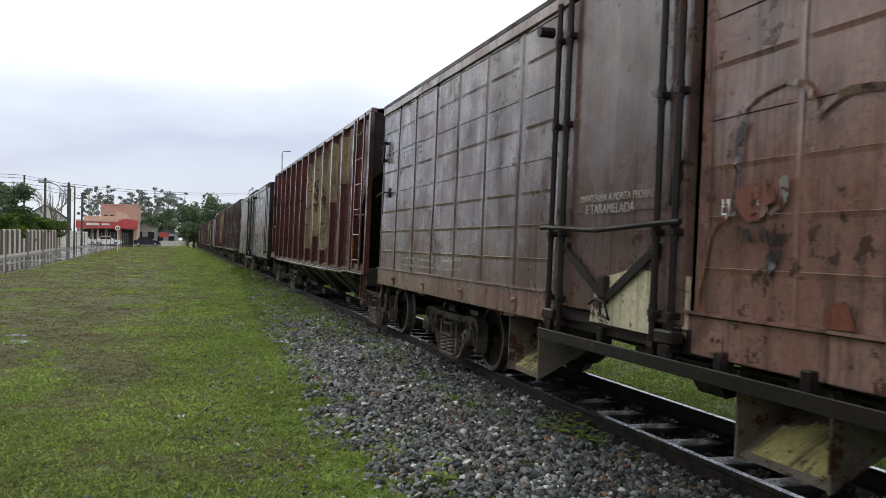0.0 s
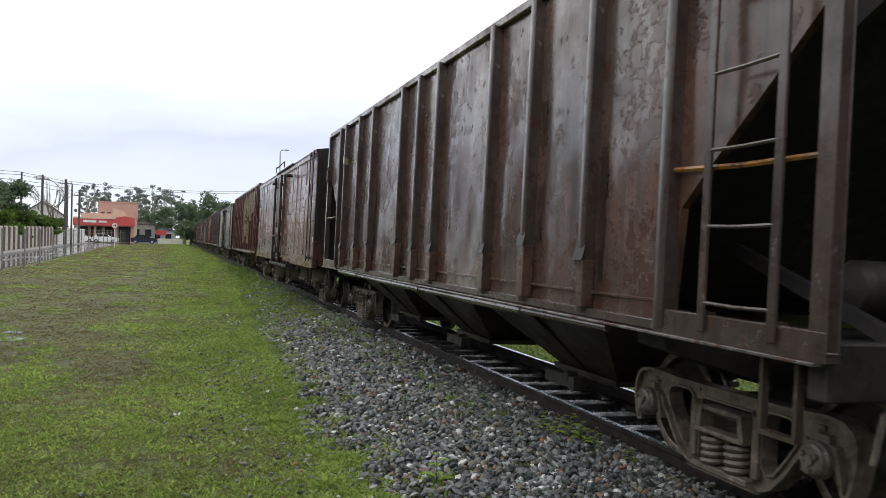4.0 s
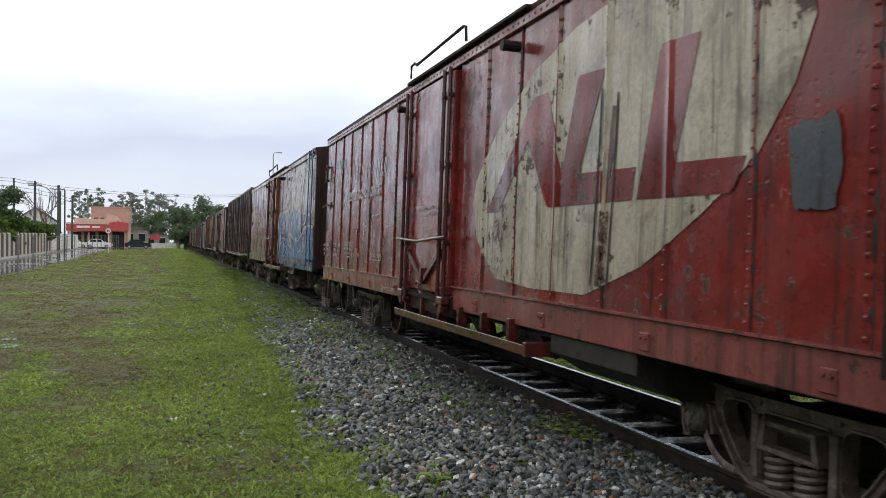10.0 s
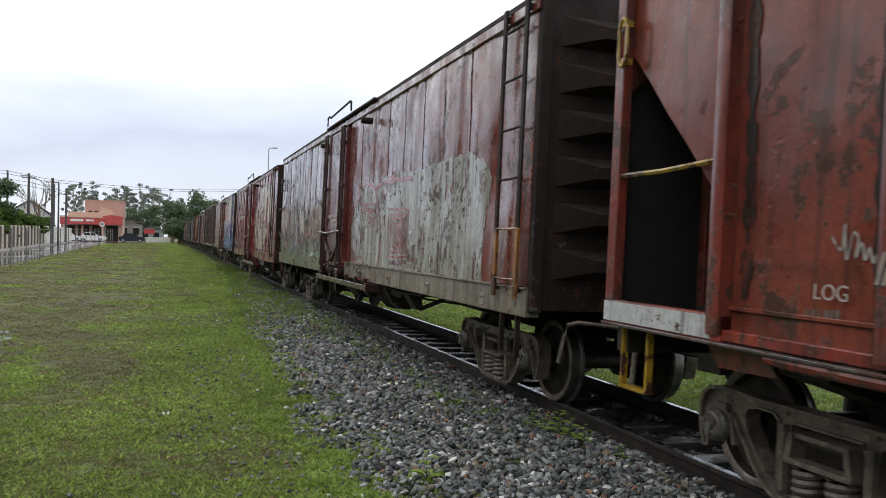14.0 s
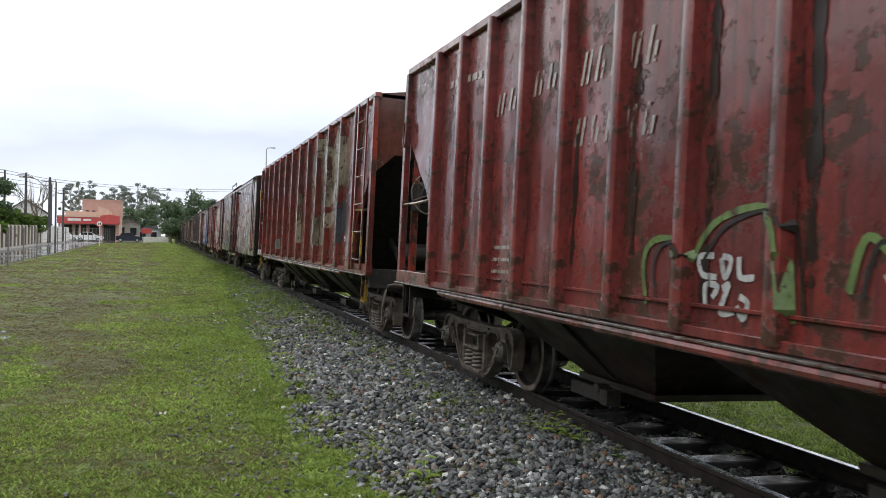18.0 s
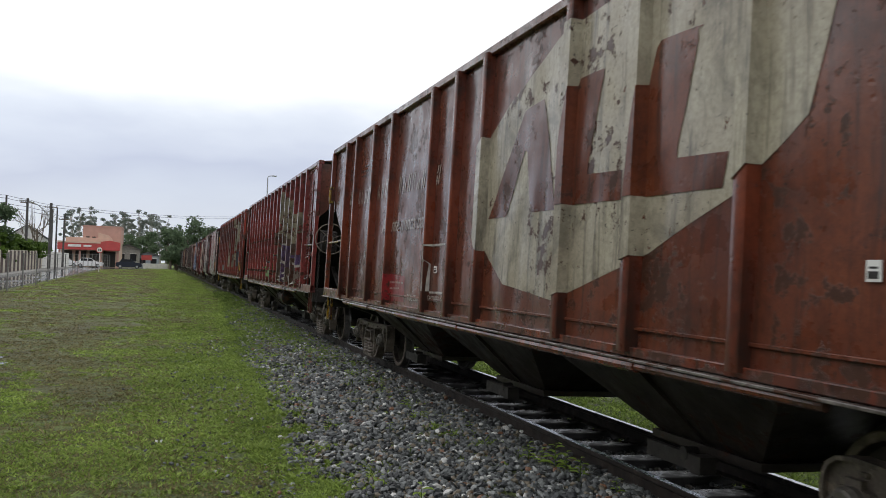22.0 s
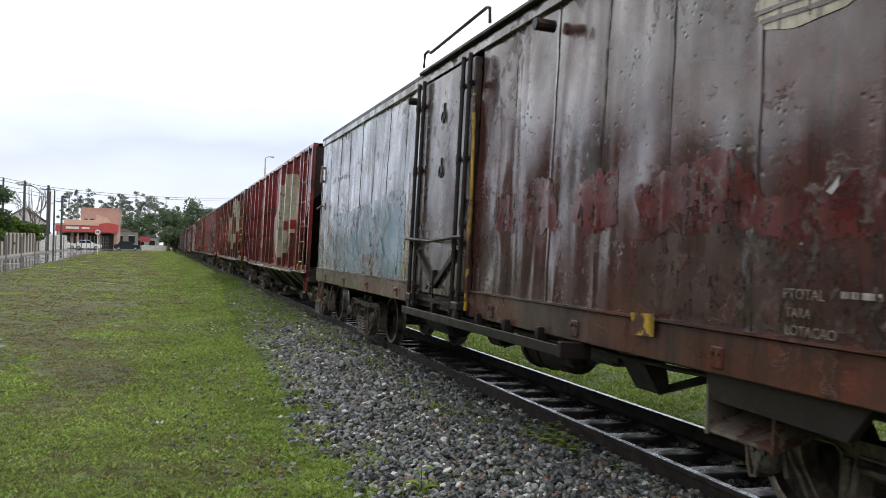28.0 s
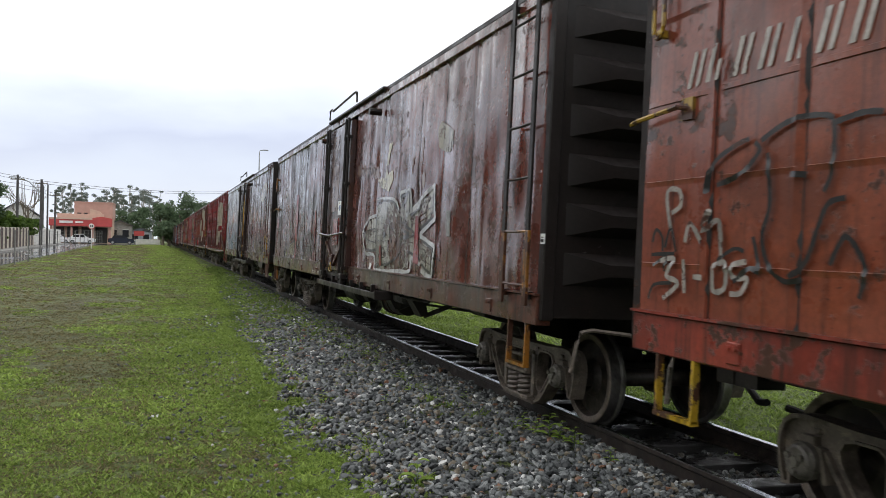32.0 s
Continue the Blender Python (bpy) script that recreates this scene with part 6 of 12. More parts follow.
for k, (base, label) in enumerate([(car_b, "dark brown hopper wagon with outside posts"), (car_z, "brown-red hopper wagon with cream stripes"), (car_y, "grey-green weathered boxcar of plain sheet"), (car_z, "brown-red hopper wagon with cream stripes"), (car_b, "dark brown hopper wagon with outside posts"),
                                   (car_a, "brown ribbed steel boxcar ahead"), (car_z, "brown-red hopper wagon with cream stripes"), (car_y, "grey-green weathered boxcar of plain sheet"), (car_b, "dark brown hopper wagon with outside posts"), (car_z, "brown-red hopper wagon with cream stripes")]):
    follow(base, 126.9 + 14.9 * k, label)

# ---- marks, graffiti and stickers on the wagons ----


def lettering_bars(car, surface, x, y0, z0, y1, z1, n, h, lean, mat, label):
    """A row of plain upright bars in place of worn lettering."""
    m = Mesh()
    step = (y1 - y0) / n
    for k in range(n):
        y, z = y0 + step * k, z0 + (z1 - z0) * k / n
        o = surface.front(y + step * 0.3, z + h / 2)
        w = step * 0.62
        bars = ((0, 0.30, 0, 1), (0.62, 0.88, 0, (1.0, 0.55, 1.0)[k % 3])) if lean else ((0, (1.25, 0.9, 0.6, 1.3, 1.1)[(3 * k + n) % 5], 0.16, 0.74),)
        for a, b, q0, q1 in bars:
            m.add([(-x - o - 0.007, y + w * c - lean * h * q * (1 if True else 0), z + h * q) for c, q in ((a, q0), (b, q0), (b, q1), (a, q1))], [(0, 1, 2, 3)])
    tagged(part("faded_lettering", m, mat, car, label), kind="stuff")


def sticker(car, surface, x, y, z, w, h, mat):
    o = surface.front(y, z)
    s = part("sticker", Mesh().box(-x - o - 0.012, -x - o - 0.004, y - w / 2, y + w / 2, z - h / 2, z + h / 2), mat, car, "small white paper sticker")
    part("print", Mesh().box(-x - o - 0.0135, -x - o - 0.012, y - w * 0.36, y + w * 0.36, z - h * 0.36, z - h * 0.02).box(-x - o - 0.0135, -x - o - 0.012, y - w * 0.30, y + w * 0.30, z + h * 0.1, z + h * 0.2), M_DARK, s)


FLAT = Surface(0, 0)
G_CREAM = paint("graffiti_cream", (0.33, 0.29, 0.205), (0.24, 0.20, 0.14), grimy=0.55, rusty=0.5, rough=0.42, seed=61, worn=0.55)
G_LOGO = paint("logo_cream", (0.50, 0.455, 0.35), (0.40, 0.35, 0.265), grimy=0.5, rusty=0.5, rough=0.40, seed=62, worn=0.2)
G_WHITE = paint("graffiti_white", (0.60, 0.61, 0.61), (0.50, 0.52, 0.53), grimy=0.4, rusty=0.35, rough=0.38, seed=63, worn=0.18)
G_OLDW = paint("graffiti_old_white", (0.28, 0.275, 0.25), (0.21, 0.20, 0.18), grimy=0.55, rusty=0.55, rough=0.45, seed=64, worn=0.32)
G_BLUE = paint("graffiti_blue", (0.007, 0.13, 0.40), (0.009, 0.16, 0.32), grimy=0.3, rusty=0.15, rough=0.30, seed=65, worn=0.15)
G_PURPLE = paint("graffiti_purple", (0.17, 0.10, 0.42), (0.12, 0.07, 0.33), grimy=0.2, rusty=0.2, rough=0.36, seed=66, worn=0.2)
G_OLIVE = paint("graffiti_olive", (0.21, 0.17, 0.062), (0.16, 0.12, 0.05), grimy=0.45, rusty=0.55, rough=0.36, seed=67, worn=0.55)
G_TAN = paint("graffiti_tan", (0.33, 0.255, 0.15), (0.24, 0.13, 0.072), grimy=0.5, rusty=0.6, rough=0.34, seed=68, worn=0.5)
G_GREEN = paint("graffiti_green", (0.055, 0.20, 0.075), (0.12, 0.18, 0.07), grimy=0.5, rusty=0.5, rough=0.36, seed=69, worn=0.45)
G_BLACK = paint("graffiti_black", (0.022, 0.022, 0.022), (0.034, 0.032, 0.030), grimy=0.3, rusty=0.3, rough=0.42, seed=70)
G_RED = paint("graffiti_red", (0.32, 0.022, 0.026), (0.24, 0.020, 0.024), grimy=0.3, rusty=0.35, rough=0.38, seed=71, worn=0.15)
G_ORANGE = paint("graffiti_orange", (0.17, 0.075, 0.04), (0.13, 0.065, 0.04), grimy=0.5, rusty=0.6, rough=0.42, seed=72, worn=0.7)
G_ORAN2 = paint("sprayed_orange", (0.25, 0.085, 0.050), (0.19, 0.070, 0.048), grimy=0.5, rusty=0.6, rough=0.42, seed=96, worn=0.45)
G_ORANL = paint("sprayed_orange_thin", (0.26, 0.115, 0.075), (0.20, 0.09, 0.06), grimy=0.4, rusty=0.5, rough=0.42, seed=97, worn=0.22)
G_TANL = paint("sprayed_tan", (0.25, 0.17, 0.12), (0.19, 0.12, 0.085), grimy=0.5, rusty=0.5, rough=0.42, seed=98, worn=0.3)
G_PATCH = paint("repair_red", (0.30, 0.034, 0.032), (0.22, 0.030, 0.028), grimy=0.3, rusty=0.3, rough=0.36, seed=99, worn=0.02)
G_TANPANEL = paint("flaking_tan", (0.20, 0.115, 0.066), (0.14, 0.066, 0.042), grimy=0.4, rusty=0.6, rough=0.38, seed=100, worn=0.35)
G_STRAW = paint("straw_yellow", (0.42, 0.38, 0.20), (0.33, 0.28, 0.15), grimy=0.5, rusty=0.5, rough=0.42, seed=101, worn=0.3)
G_MUD2 = paint("dark_brown_stain", (0.072, 0.042, 0.032), (0.050, 0.032, 0.026), grimy=0.5, rusty=0.6, rough=0.36, seed=105, worn=0.62)
G_SOOT2 = paint("sprayed_faded_black", (0.024, 0.022, 0.022), (0.034, 0.030, 0.028), grimy=0.3, rusty=0.3, rough=0.42, seed=106, worn=0.3)
G_DKRED = paint("flaking_dark_red", (0.13, 0.022, 0.020), (0.085, 0.019, 0.018), grimy=0.4, rusty=0.5, rough=0.34, seed=104, worn=0.55)
G_VIOLET = paint("graffiti_faded_violet", (0.105, 0.072, 0.19), (0.11, 0.065, 0.12), grimy=0.5, rusty=0.5, rough=0.4, seed=73, worn=0.42)
G_GREY = paint("patch_grey", (0.075, 0.085, 0.095), (0.055, 0.06, 0.07), grimy=0.4, rusty=0.3, rough=0.42, seed=74, worn=0.3)
G_SKYB = paint("patch_faded_blue", (0.12, 0.22, 0.30), (0.20, 0.26, 0.30), grimy=0.4, rusty=0.45, rough=0.34, seed=75, worn=0.45)
G_TEAL = paint("patch_teal", (0.03, 0.20, 0.16), (0.025, 0.16, 0.12), grimy=0.4, rusty=0.3, rough=0.4, seed=76)
G_LIME = paint("graffiti_pale_green", (0.20, 0.30, 0.10), (0.16, 0.24, 0.09), grimy=0.4, rusty=0.4, rough=0.4, seed=77, worn=0.2)
G_THIN = paint("graffiti_thin_white", (0.36, 0.34, 0.30), (0.26, 0.20, 0.16), grime=(0.05, 0.022, 0.012), grimy=0.9, rusty=0.6, rough=0.40, seed=91, worn=0.62)
G_RUST = paint("rust_bloom", (0.17, 0.058, 0.018), (0.060, 0.024, 0.013), grimy=0.6, rusty=0.9, rough=0.5, seed=92, worn=0.62)
G_EMB = paint("emblem_cream", (0.50, 0.46, 0.36), (0.44, 0.39, 0.30), grimy=0.3, rusty=0.25, rough=0.40, seed=93, worn=0.12)
G_LINE = paint("sprayed_dull_white", (0.42, 0.385, 0.35), (0.31, 0.275, 0.24), grimy=0.5, rusty=0.45, rough=0.42, seed=94, worn=0.24)
G_MUD = paint("mud_brown_stain", (0.105, 0.068, 0.050), (0.15, 0.10, 0.075), grimy=0.5, rusty=0.5, rough=0.42, seed=95, worn=0.45)
G_SOOT = paint("graffiti_soot", (0.030, 0.026, 0.026), (0.022, 0.020, 0.020), grimy=0.3, rusty=0.3, rough=0.45, seed=79, worn=0.75)
G_FIELD = paint("graffiti_white_field", (0.48, 0.48, 0.43), (0.37, 0.36, 0.30), grime=(0.075, 0.045, 0.026), grimy=0.8, rusty=0.65, rough=0.42, seed=78, worn=0.50)
G_OILY = paint("oily_brown_stain", (0.030, 0.026, 0.020), (0.046, 0.036, 0.026), grimy=0.5, rusty=0.5, rough=0.36, seed=107, worn=0.58, dent=0.02)
G_TANRED = paint("faded_red_tan", (0.22, 0.088, 0.052), (0.25, 0.145, 0.082), grimy=0.6, rusty=0.5, rough=0.36, seed=108, worn=0.5)
G_OLGREEN = paint("faded_olive_green", (0.070, 0.15, 0.062), (0.15, 0.145, 0.066), grimy=0.7, rusty=0.5, rough=0.36, seed=109, worn=0.60)
G_BLACKW = paint("worn_sprayed_black", (0.024, 0.024, 0.023), (0.045, 0.042, 0.038), grimy=0.4, rusty=0.35, rough=0.42, seed=110, worn=0.42)
G_GRIME = paint("grime_run", (0.022, 0.016, 0.014), (0.040, 0.022, 0.016), grimy=0.5, rusty=0.5, rough=0.5, seed=111, worn=0.55, coat=0.4)
G_CHALK = paint("graffiti_chalk_white", (0.43, 0.445, 0.41), (0.34, 0.345, 0.30), grime=(0.11, 0.068, 0.036), grimy=0.75, rusty=0.55, rough=0.40, seed=112, worn=0.36)
G_PALEY = paint("pale_yellow_paint", (0.68, 0.63, 0.45), (0.56, 0.51, 0.35), grimy=0.3, rusty=0.45, rough=0.45, seed=103, worn=0.16)

part("emblem", fill(an, HALF, [(-4.77, 2.48), (-4.84, 2.61), (-5.11, 2.69), (-5.42, 2.7), (-5.61, 2.66), (-5.62, 2.57), (-5.52, 2.45), (-5.26, 2.36), (-4.98, 2.35), (-4.81, 2.4)], 0.022), G_EMB, car_a, "faded cream oval emblem")
part("emblem_mark", fill(an, HALF, [(-4.88, 2.47), (-4.97, 2.63), (-5.03, 2.62), (-5.11, 2.48), (-5.06, 2.48), (-5, 2.57), (-4.95, 2.47)], 0.027), P_A2, car_a, "")
part("emblem_mark", fill(an, HALF, [(-5.12, 2.65), (-5.2, 2.64), (-5.17, 2.52), (-5.31, 2.51), (-5.31, 2.47), (-5.11, 2.48)], 0.027), P_A2, car_a, "")
part("emblem_mark", fill(an, HALF, [(-5.34, 2.64), (-5.41, 2.64), (-5.38, 2.52), (-5.51, 2.52), (-5.5, 2.48), (-5.31, 2.48)], 0.027), P_A2, car_a, "")
for stroke in [[(-5.22, 2.18), (-5.56, 1.93), (-5.62, 1.71), (-5.78, 1.66), (-5.88, 1.52), (-5.87, 1.28), (-5.74, 1.12), (-5.45, 1.1)], [(-4.8, 1.33), (-4.97, 1.3), (-4.84, 1.19), (-4.83, 1.1), (-5.01, 1.1), (-5.33, 1.1), (-5.44, 1.1)], [(-3.92, 1.94), (-4, 2.14), (-4.34, 2.21), (-4.64, 2.2)]]:
    part("sprayed_line", strokes(an, HALF, [stroke], 0.05, 0.02), G_ORANGE, car_a, "faded orange sprayed line")
for stroke in [[(-1.39, 1.9), (-1.41, 2.01), (-1.48, 2.11), (-1.56, 2.18), (-1.67, 2.21), (-1.81, 2.23)], [(-1.81, 2.22), (-1.91, 2.19), (-1.98, 2.12), (-2, 2.03), (-2.08, 2.08), (-2.17, 2.11), (-2.27, 2.11), (-2.37, 2.1)]]:
    part("sprayed_line", strokes(an, HALF, [stroke], 0.032, 0.02), G_TANL, car_a, "faded tan sprayed line")
for stroke in [[(-1.38, 1.87), (-1.38, 1.7), (-1.41, 1.6), (-1.31, 1.56), (-1.26, 1.48), (-1.23, 1.34), (-1.19, 1.22), (-1.2, 1.13), (-1.25, 1.1), (-1.31, 1.1)]]:
    part("sprayed_line", strokes(an, HALF, [stroke], 0.022, 0.02), G_ORANL, car_a, "thin faded orange sprayed line")
for stroke in [[(-1.45, 1.6), (-1.48, 1.78), (-1.47, 1.96), (-1.51, 2.07)]]:
    part("sprayed_line", strokes(an, HALF, [stroke], 0.05, 0.021), G_SOOT, car_a, "dark sprayed outline")
part("painted_field", fill(an, HALF, [(-1.45, 1.55), (-1.62, 1.55), (-1.86, 1.54), (-1.81, 1.4), (-1.73, 1.27), (-1.66, 1.44), (-1.53, 1.47)], 0.02, fray=0.045), G_SOOT, car_a, "dark soot-coloured spray")
part("painted_field", fill(an, HALF, [(-1.48, 1.77), (-1.62, 1.76), (-1.77, 1.77), (-1.77, 1.67), (-1.69, 1.59), (-1.58, 1.57), (-1.5, 1.64)], 0.02, fray=0.045), G_ORAN2, car_a, "worn orange sprayed patch")
part("painted_field", fill(an, HALF, [(-1.84, 1.78), (-1.89, 1.77), (-1.81, 1.63), (-1.73, 1.57), (-1.72, 1.59), (-1.78, 1.65)], 0.023, fray=0.045), G_OLDW, car_a, "")
part("painted_field", fill(an, HALF, [(-2.11, 1.19), (-2.17, 1.19), (-2.23, 1.24), (-2.26, 1.13), (-2.22, 1.1), (-2.09, 1.1)], 0.02, fray=0.045), G_ORAN2, car_a, "worn orange sprayed patch")
sticker(car_a, an, HALF, -1.38, 1.65, 0.06, 0.083, M_STICKER)
sticker(car_a, an, HALF, -1.66, 1.65, 0.068, 0.083, M_STICKER)
sticker(car_a, an, HALF, -5.94, 1.7, 0.075, 0.09, M_STICKER)
sticker(car_a, an, HALF, -6.3, 1.46, 0.09, 0.098, M_STICKER)
part("yellow_patch", Mesh().prism([(-0.06, 0.94), (-0.84, 0.93), (-0.84, 1.29), (-0.60, 1.31), (-0.42, 1.27), (-0.22, 1.24), (-0.13, 1.16)], "x", -HALF - 0.066, -HALF - 0.070), G_PALEY, car_a, "flaking pale yellow paint on the door foot")
part("yellow_patch", Mesh().prism([(-0.87, 0.94), (-1.11, 0.94), (-1.11, 1.28), (-0.87, 1.28)], "x", -HALF - 0.012, -HALF - 0.03), G_PALEY, car_a, "pale yellow paint beside the door")
lettering("MANTENHA A PORTA FECHADA", 0.067, M_STENCIL, car_a, (-(HALF + 0.085), 0.11, 1.73), 1, 0)
lettering("E TARAMELADA", 0.088, M_STENCIL, car_a, (-(HALF + 0.085), 0.03, 1.65), 1, 0)
lettering_bars(car_a, af, HALF, 5.41, 2.53, 4.47, 2.52, 18, 0.034, 0, G_SKYB, "worn white lettering, too faint to read")
lettering_bars(car_a, af, HALF, 5.41, 2.598, 4.47, 2.588, 18, 0.034, 0, G_SKYB, "worn white lettering, too faint to read")
lettering_bars(car_a, af, HALF, 5.41, 2.666, 4.47, 2.656, 18, 0.034, 0, G_SKYB, "worn white lettering, too faint to read")
lettering_bars(car_a, af, HALF, 3.42, 1.05, 2.8, 1.07, 16, 0.046, 0, M_FADED, "worn white lettering, too faint to read")
lettering_bars(car_a, af, HALF, 3.42, 1.142, 2.8, 1.162, 16, 0.046, 0, M_FADED, "worn white lettering, too faint to read")
lettering_bars(car_a, af, HALF, 3.42, 1.234, 2.8, 1.254, 16, 0.046, 0, M_FADED, "worn white lettering, too faint to read")
lettering_bars(car_a, af, HALF, 5.34, 1.06, 4.55, 1.06, 16, 0.044, 0, M_FADED, "worn white lettering, too faint to read")
lettering_bars(car_a, af, HALF, 5.34, 1.148, 4.55, 1.148, 16, 0.044, 0, M_FADED, "worn white lettering, too faint to read")
lettering_bars(car_a, af, HALF, 5.34, 1.236, 4.55, 1.236, 16, 0.044, 0, M_FADED, "worn white lettering, too faint to read")
lettering_bars(car_a, af, HALF, 4.36, 1.07, 3.72, 1.07, 14, 0.04, 0, M_FADED, "worn white lettering, too faint to read")
lettering_bars(car_a, af, HALF, 4.36, 1.15, 3.72, 1.15, 14, 0.04, 0, M_FADED, "worn white lettering, too faint to read")
lettering_bars(car_a, af, HALF, 4.36, 1.23, 3.72, 1.23, 14, 0.04, 0, M_FADED, "worn white lettering, too faint to read")
lettering_bars(car_a, af, HALF, 1.7, 0.82, 0.88, 0.86, 12, 0.06, 0, G_ORANGE, "worn white lettering, too faint to read")
part("painted_patch", fill(bs, HS, [(4.85, 2.92), (4.52, 2.93), (4.50, 2.77), (4.81, 2.78)], 0.004, fray=0.045), G_STRAW, car_b, "worn straw-yellow paint patch")
part("painted_patch", fill(bs, HS, [(4.24, 2.94), (3.95, 2.96), (3.65, 2.9), (3.65, 2.75), (4.0, 2.74), (4.19, 2.77)], 0.004, fray=0.045), G_STRAW, car_b, "worn straw-yellow paint patch")
lettering("EMPRESA", 0.075, M_STENCIL, car_b, (-(HS + 0.024), 3.1, 1.38), 1, 0)
lettering("DATA", 0.075, M_STENCIL, car_b, (-(HS + 0.024), 2.87, 1.38), 1, 0)
lettering("LOC", 0.075, M_STENCIL, car_b, (-(HS + 0.024), 2.74, 1.38), 1, 0)
lettering("COMP.", 0.07, G_STRAW, car_b, (-(HS + 0.024), 4.16, 1.3), 1, 0)
lettering("13,00 m", 0.07, G_STRAW, car_b, (-(HS + 0.024), 3.97, 1.3), 1, 0)
lettering("LARG.", 0.07, G_STRAW, car_b, (-(HS + 0.024), 4.15, 1.21), 1, 0)
lettering("2", 0.07, G_STRAW, car_b, (-(HS + 0.024), 3.96, 1.21), 1, 0)
lettering("ALT.", 0.07, G_STRAW, car_b, (-(HS + 0.024), 4.14, 1.12), 1, 0)
lettering("2", 0.07, G_STRAW, car_b, (-(HS + 0.024), 3.95, 1.12), 1, 0)
lettering("m", 0.07, G_STRAW, car_b, (-(HS + 0.024), 3.8, 1.12), 1, 0)
for stroke in [[(3.08, 1.44), (3.03, 1.44)], [(2.99, 1.44), (2.93, 1.44)], [(2.85, 1.44), (2.8, 1.44)], [(2.74, 1.44), (2.7, 1.44)], [(2.68, 1.44), (2.65, 1.44)], [(3.08, 1.37), (3.02, 1.37)], [(2.98, 1.37), (2.93, 1.37)], [(2.85, 1.37), (2.79, 1.37)], [(2.74, 1.37), (2.69, 1.37)], [(2.67, 1.37), (2.64, 1.38)], [(3.08, 1.32), (3.02, 1.32)], [(2.98, 1.32), (2.93, 1.32)], [(2.84, 1.32), (2.79, 1.32)], [(2.73, 1.32), (2.69, 1.32)], [(2.67, 1.32), (2.64, 1.33)], [(3.07, 1.27), (3.01, 1.27)], [(2.98, 1.27), (2.92, 1.27)], [(2.84, 1.28), (2.79, 1.28)], [(2.73, 1.28), (2.68, 1.28)], [(2.67, 1.28), (2.64, 1.28)], [(3.07, 1.24), (3.01, 1.24)], [(2.97, 1.24), (2.92, 1.25)], [(2.84, 1.25), (2.79, 1.25)], [(2.73, 1.26), (2.68, 1.26)], [(2.67, 1.26), (2.63, 1.26)], [(3.07, 1.2), (3.01, 1.2)], [(2.97, 1.2), (2.92, 1.21)], [(2.84, 1.21), (2.78, 1.21)], [(2.73, 1.22), (2.68, 1.22)], [(2.66, 1.22), (2.63, 1.22)], [(3.13, 1.44), (3.12, 1.41)], [(3.12, 1.37), (3.12, 1.32)], [(3.11, 1.27), (3.11, 1.22)], [(2.88, 1.44), (2.88, 1.41)], [(2.88, 1.38), (2.88, 1.33)], [(2.87, 1.29), (2.87, 1.24)], [(2.76, 1.45), (2.76, 1.42)], [(2.75, 1.39), (2.75, 1.34)], [(2.75, 1.29), (2.75, 1.25)], [(2.66, 1.45), (2.65, 1.42)], [(2.65, 1.39), (2.65, 1.34)], [(2.65, 1.3), (2.64, 1.25)]]:
    part("stencil_dash", strokes(bs, HS, [stroke], 0.022, 0.008, False), M_STENCIL, car_b, "white stencilled dash of a table")
lettering_bars(car_b, bs, HS, 3.2, 1.4, 3.15, 1.4, 2, 0.05, 0, M_DULL, "worn white lettering, too faint to read")
lettering_bars(car_b, bs, HS, 3.2, 1.32, 3.14, 1.32, 2, 0.05, 0, M_DULL, "worn white lettering, too faint to read")
lettering_bars(car_b, bs, HS, 3.19, 1.23, 3.14, 1.23, 2, 0.05, 0, M_DULL, "worn white lettering, too faint to read")
lettering_bars(car_b, bs, HS, 3.08, 1.17, 2.93, 1.17, 5, 0.05, 0, M_DULL, "worn white lettering, too faint to read")
lettering_bars(car_b, bs, HS, 2.86, 1.17, 2.67, 1.18, 7, 0.05, 0, M_DULL, "worn white lettering, too faint to read")
lettering_bars(car_b, bs, HS, 3.09, 1.23, 3, 1.23, 3, 0.05, 0, M_DULL, "worn white lettering, too faint to read")
lettering_bars(car_b, bs, HS, 2.86, 1.23, 2.67, 1.23, 6, 0.05, 0, M_DULL, "worn white lettering, too faint to read")
rng_lap = random.Random(31)
for p, w in bs.posts[1:-1]:
    z = 1.40 + rng_lap.uniform(-0.07, 0.08)
    part("post_foot", Mesh().prism([(-HS - 0.085, z), (-HS - 0.112, z - 0.004), (-HS - 0.106, z + 0.012), (-HS - 0.085, z + 0.10)], "y", p - 0.07, p + 0.07), P_BLACK, car_b, "dark bent lip where the post is lapped")
    part("post_lap", Mesh().box(-HS - 0.094, -HS - 0.006, p - 0.066, p + 0.066, 1.03, z, 0.004), P_B, car_b, "wider lower lap of the post")
lettering_bars(car_b, bs, HS, 4.43, 2.78, 3.8, 2.76, 8, 0.032, 0, M_FADED, "worn white lettering, too faint to read")
lettering_bars(car_b, bs, HS, 4.43, 2.844, 3.8, 2.824, 8, 0.032, 0, M_FADED, "worn white lettering, too faint to read")
lettering_bars(car_b, bs, HS, 4.43, 2.908, 3.8, 2.888, 8, 0.032, 0, M_FADED, "worn white lettering, too faint to read")
part("rust_patch", fill(bs, HS, [(2.32, 1.55), (1.35, 1.66), (1.06, 1.46), (1.11, 1.05), (1.97, 1.05), (2.41, 1.24)], 0.003, fray=0.045), G_RUST, car_b, "")
part("rust_patch", fill(bs, HS, [(-0.96, 2.69), (-1.47, 2.65), (-1.62, 2.63), (-1.55, 2.57), (-1.32, 2.6), (-1.02, 2.62)], 0.003, fray=0.045), G_ORANGE, car_b, "")
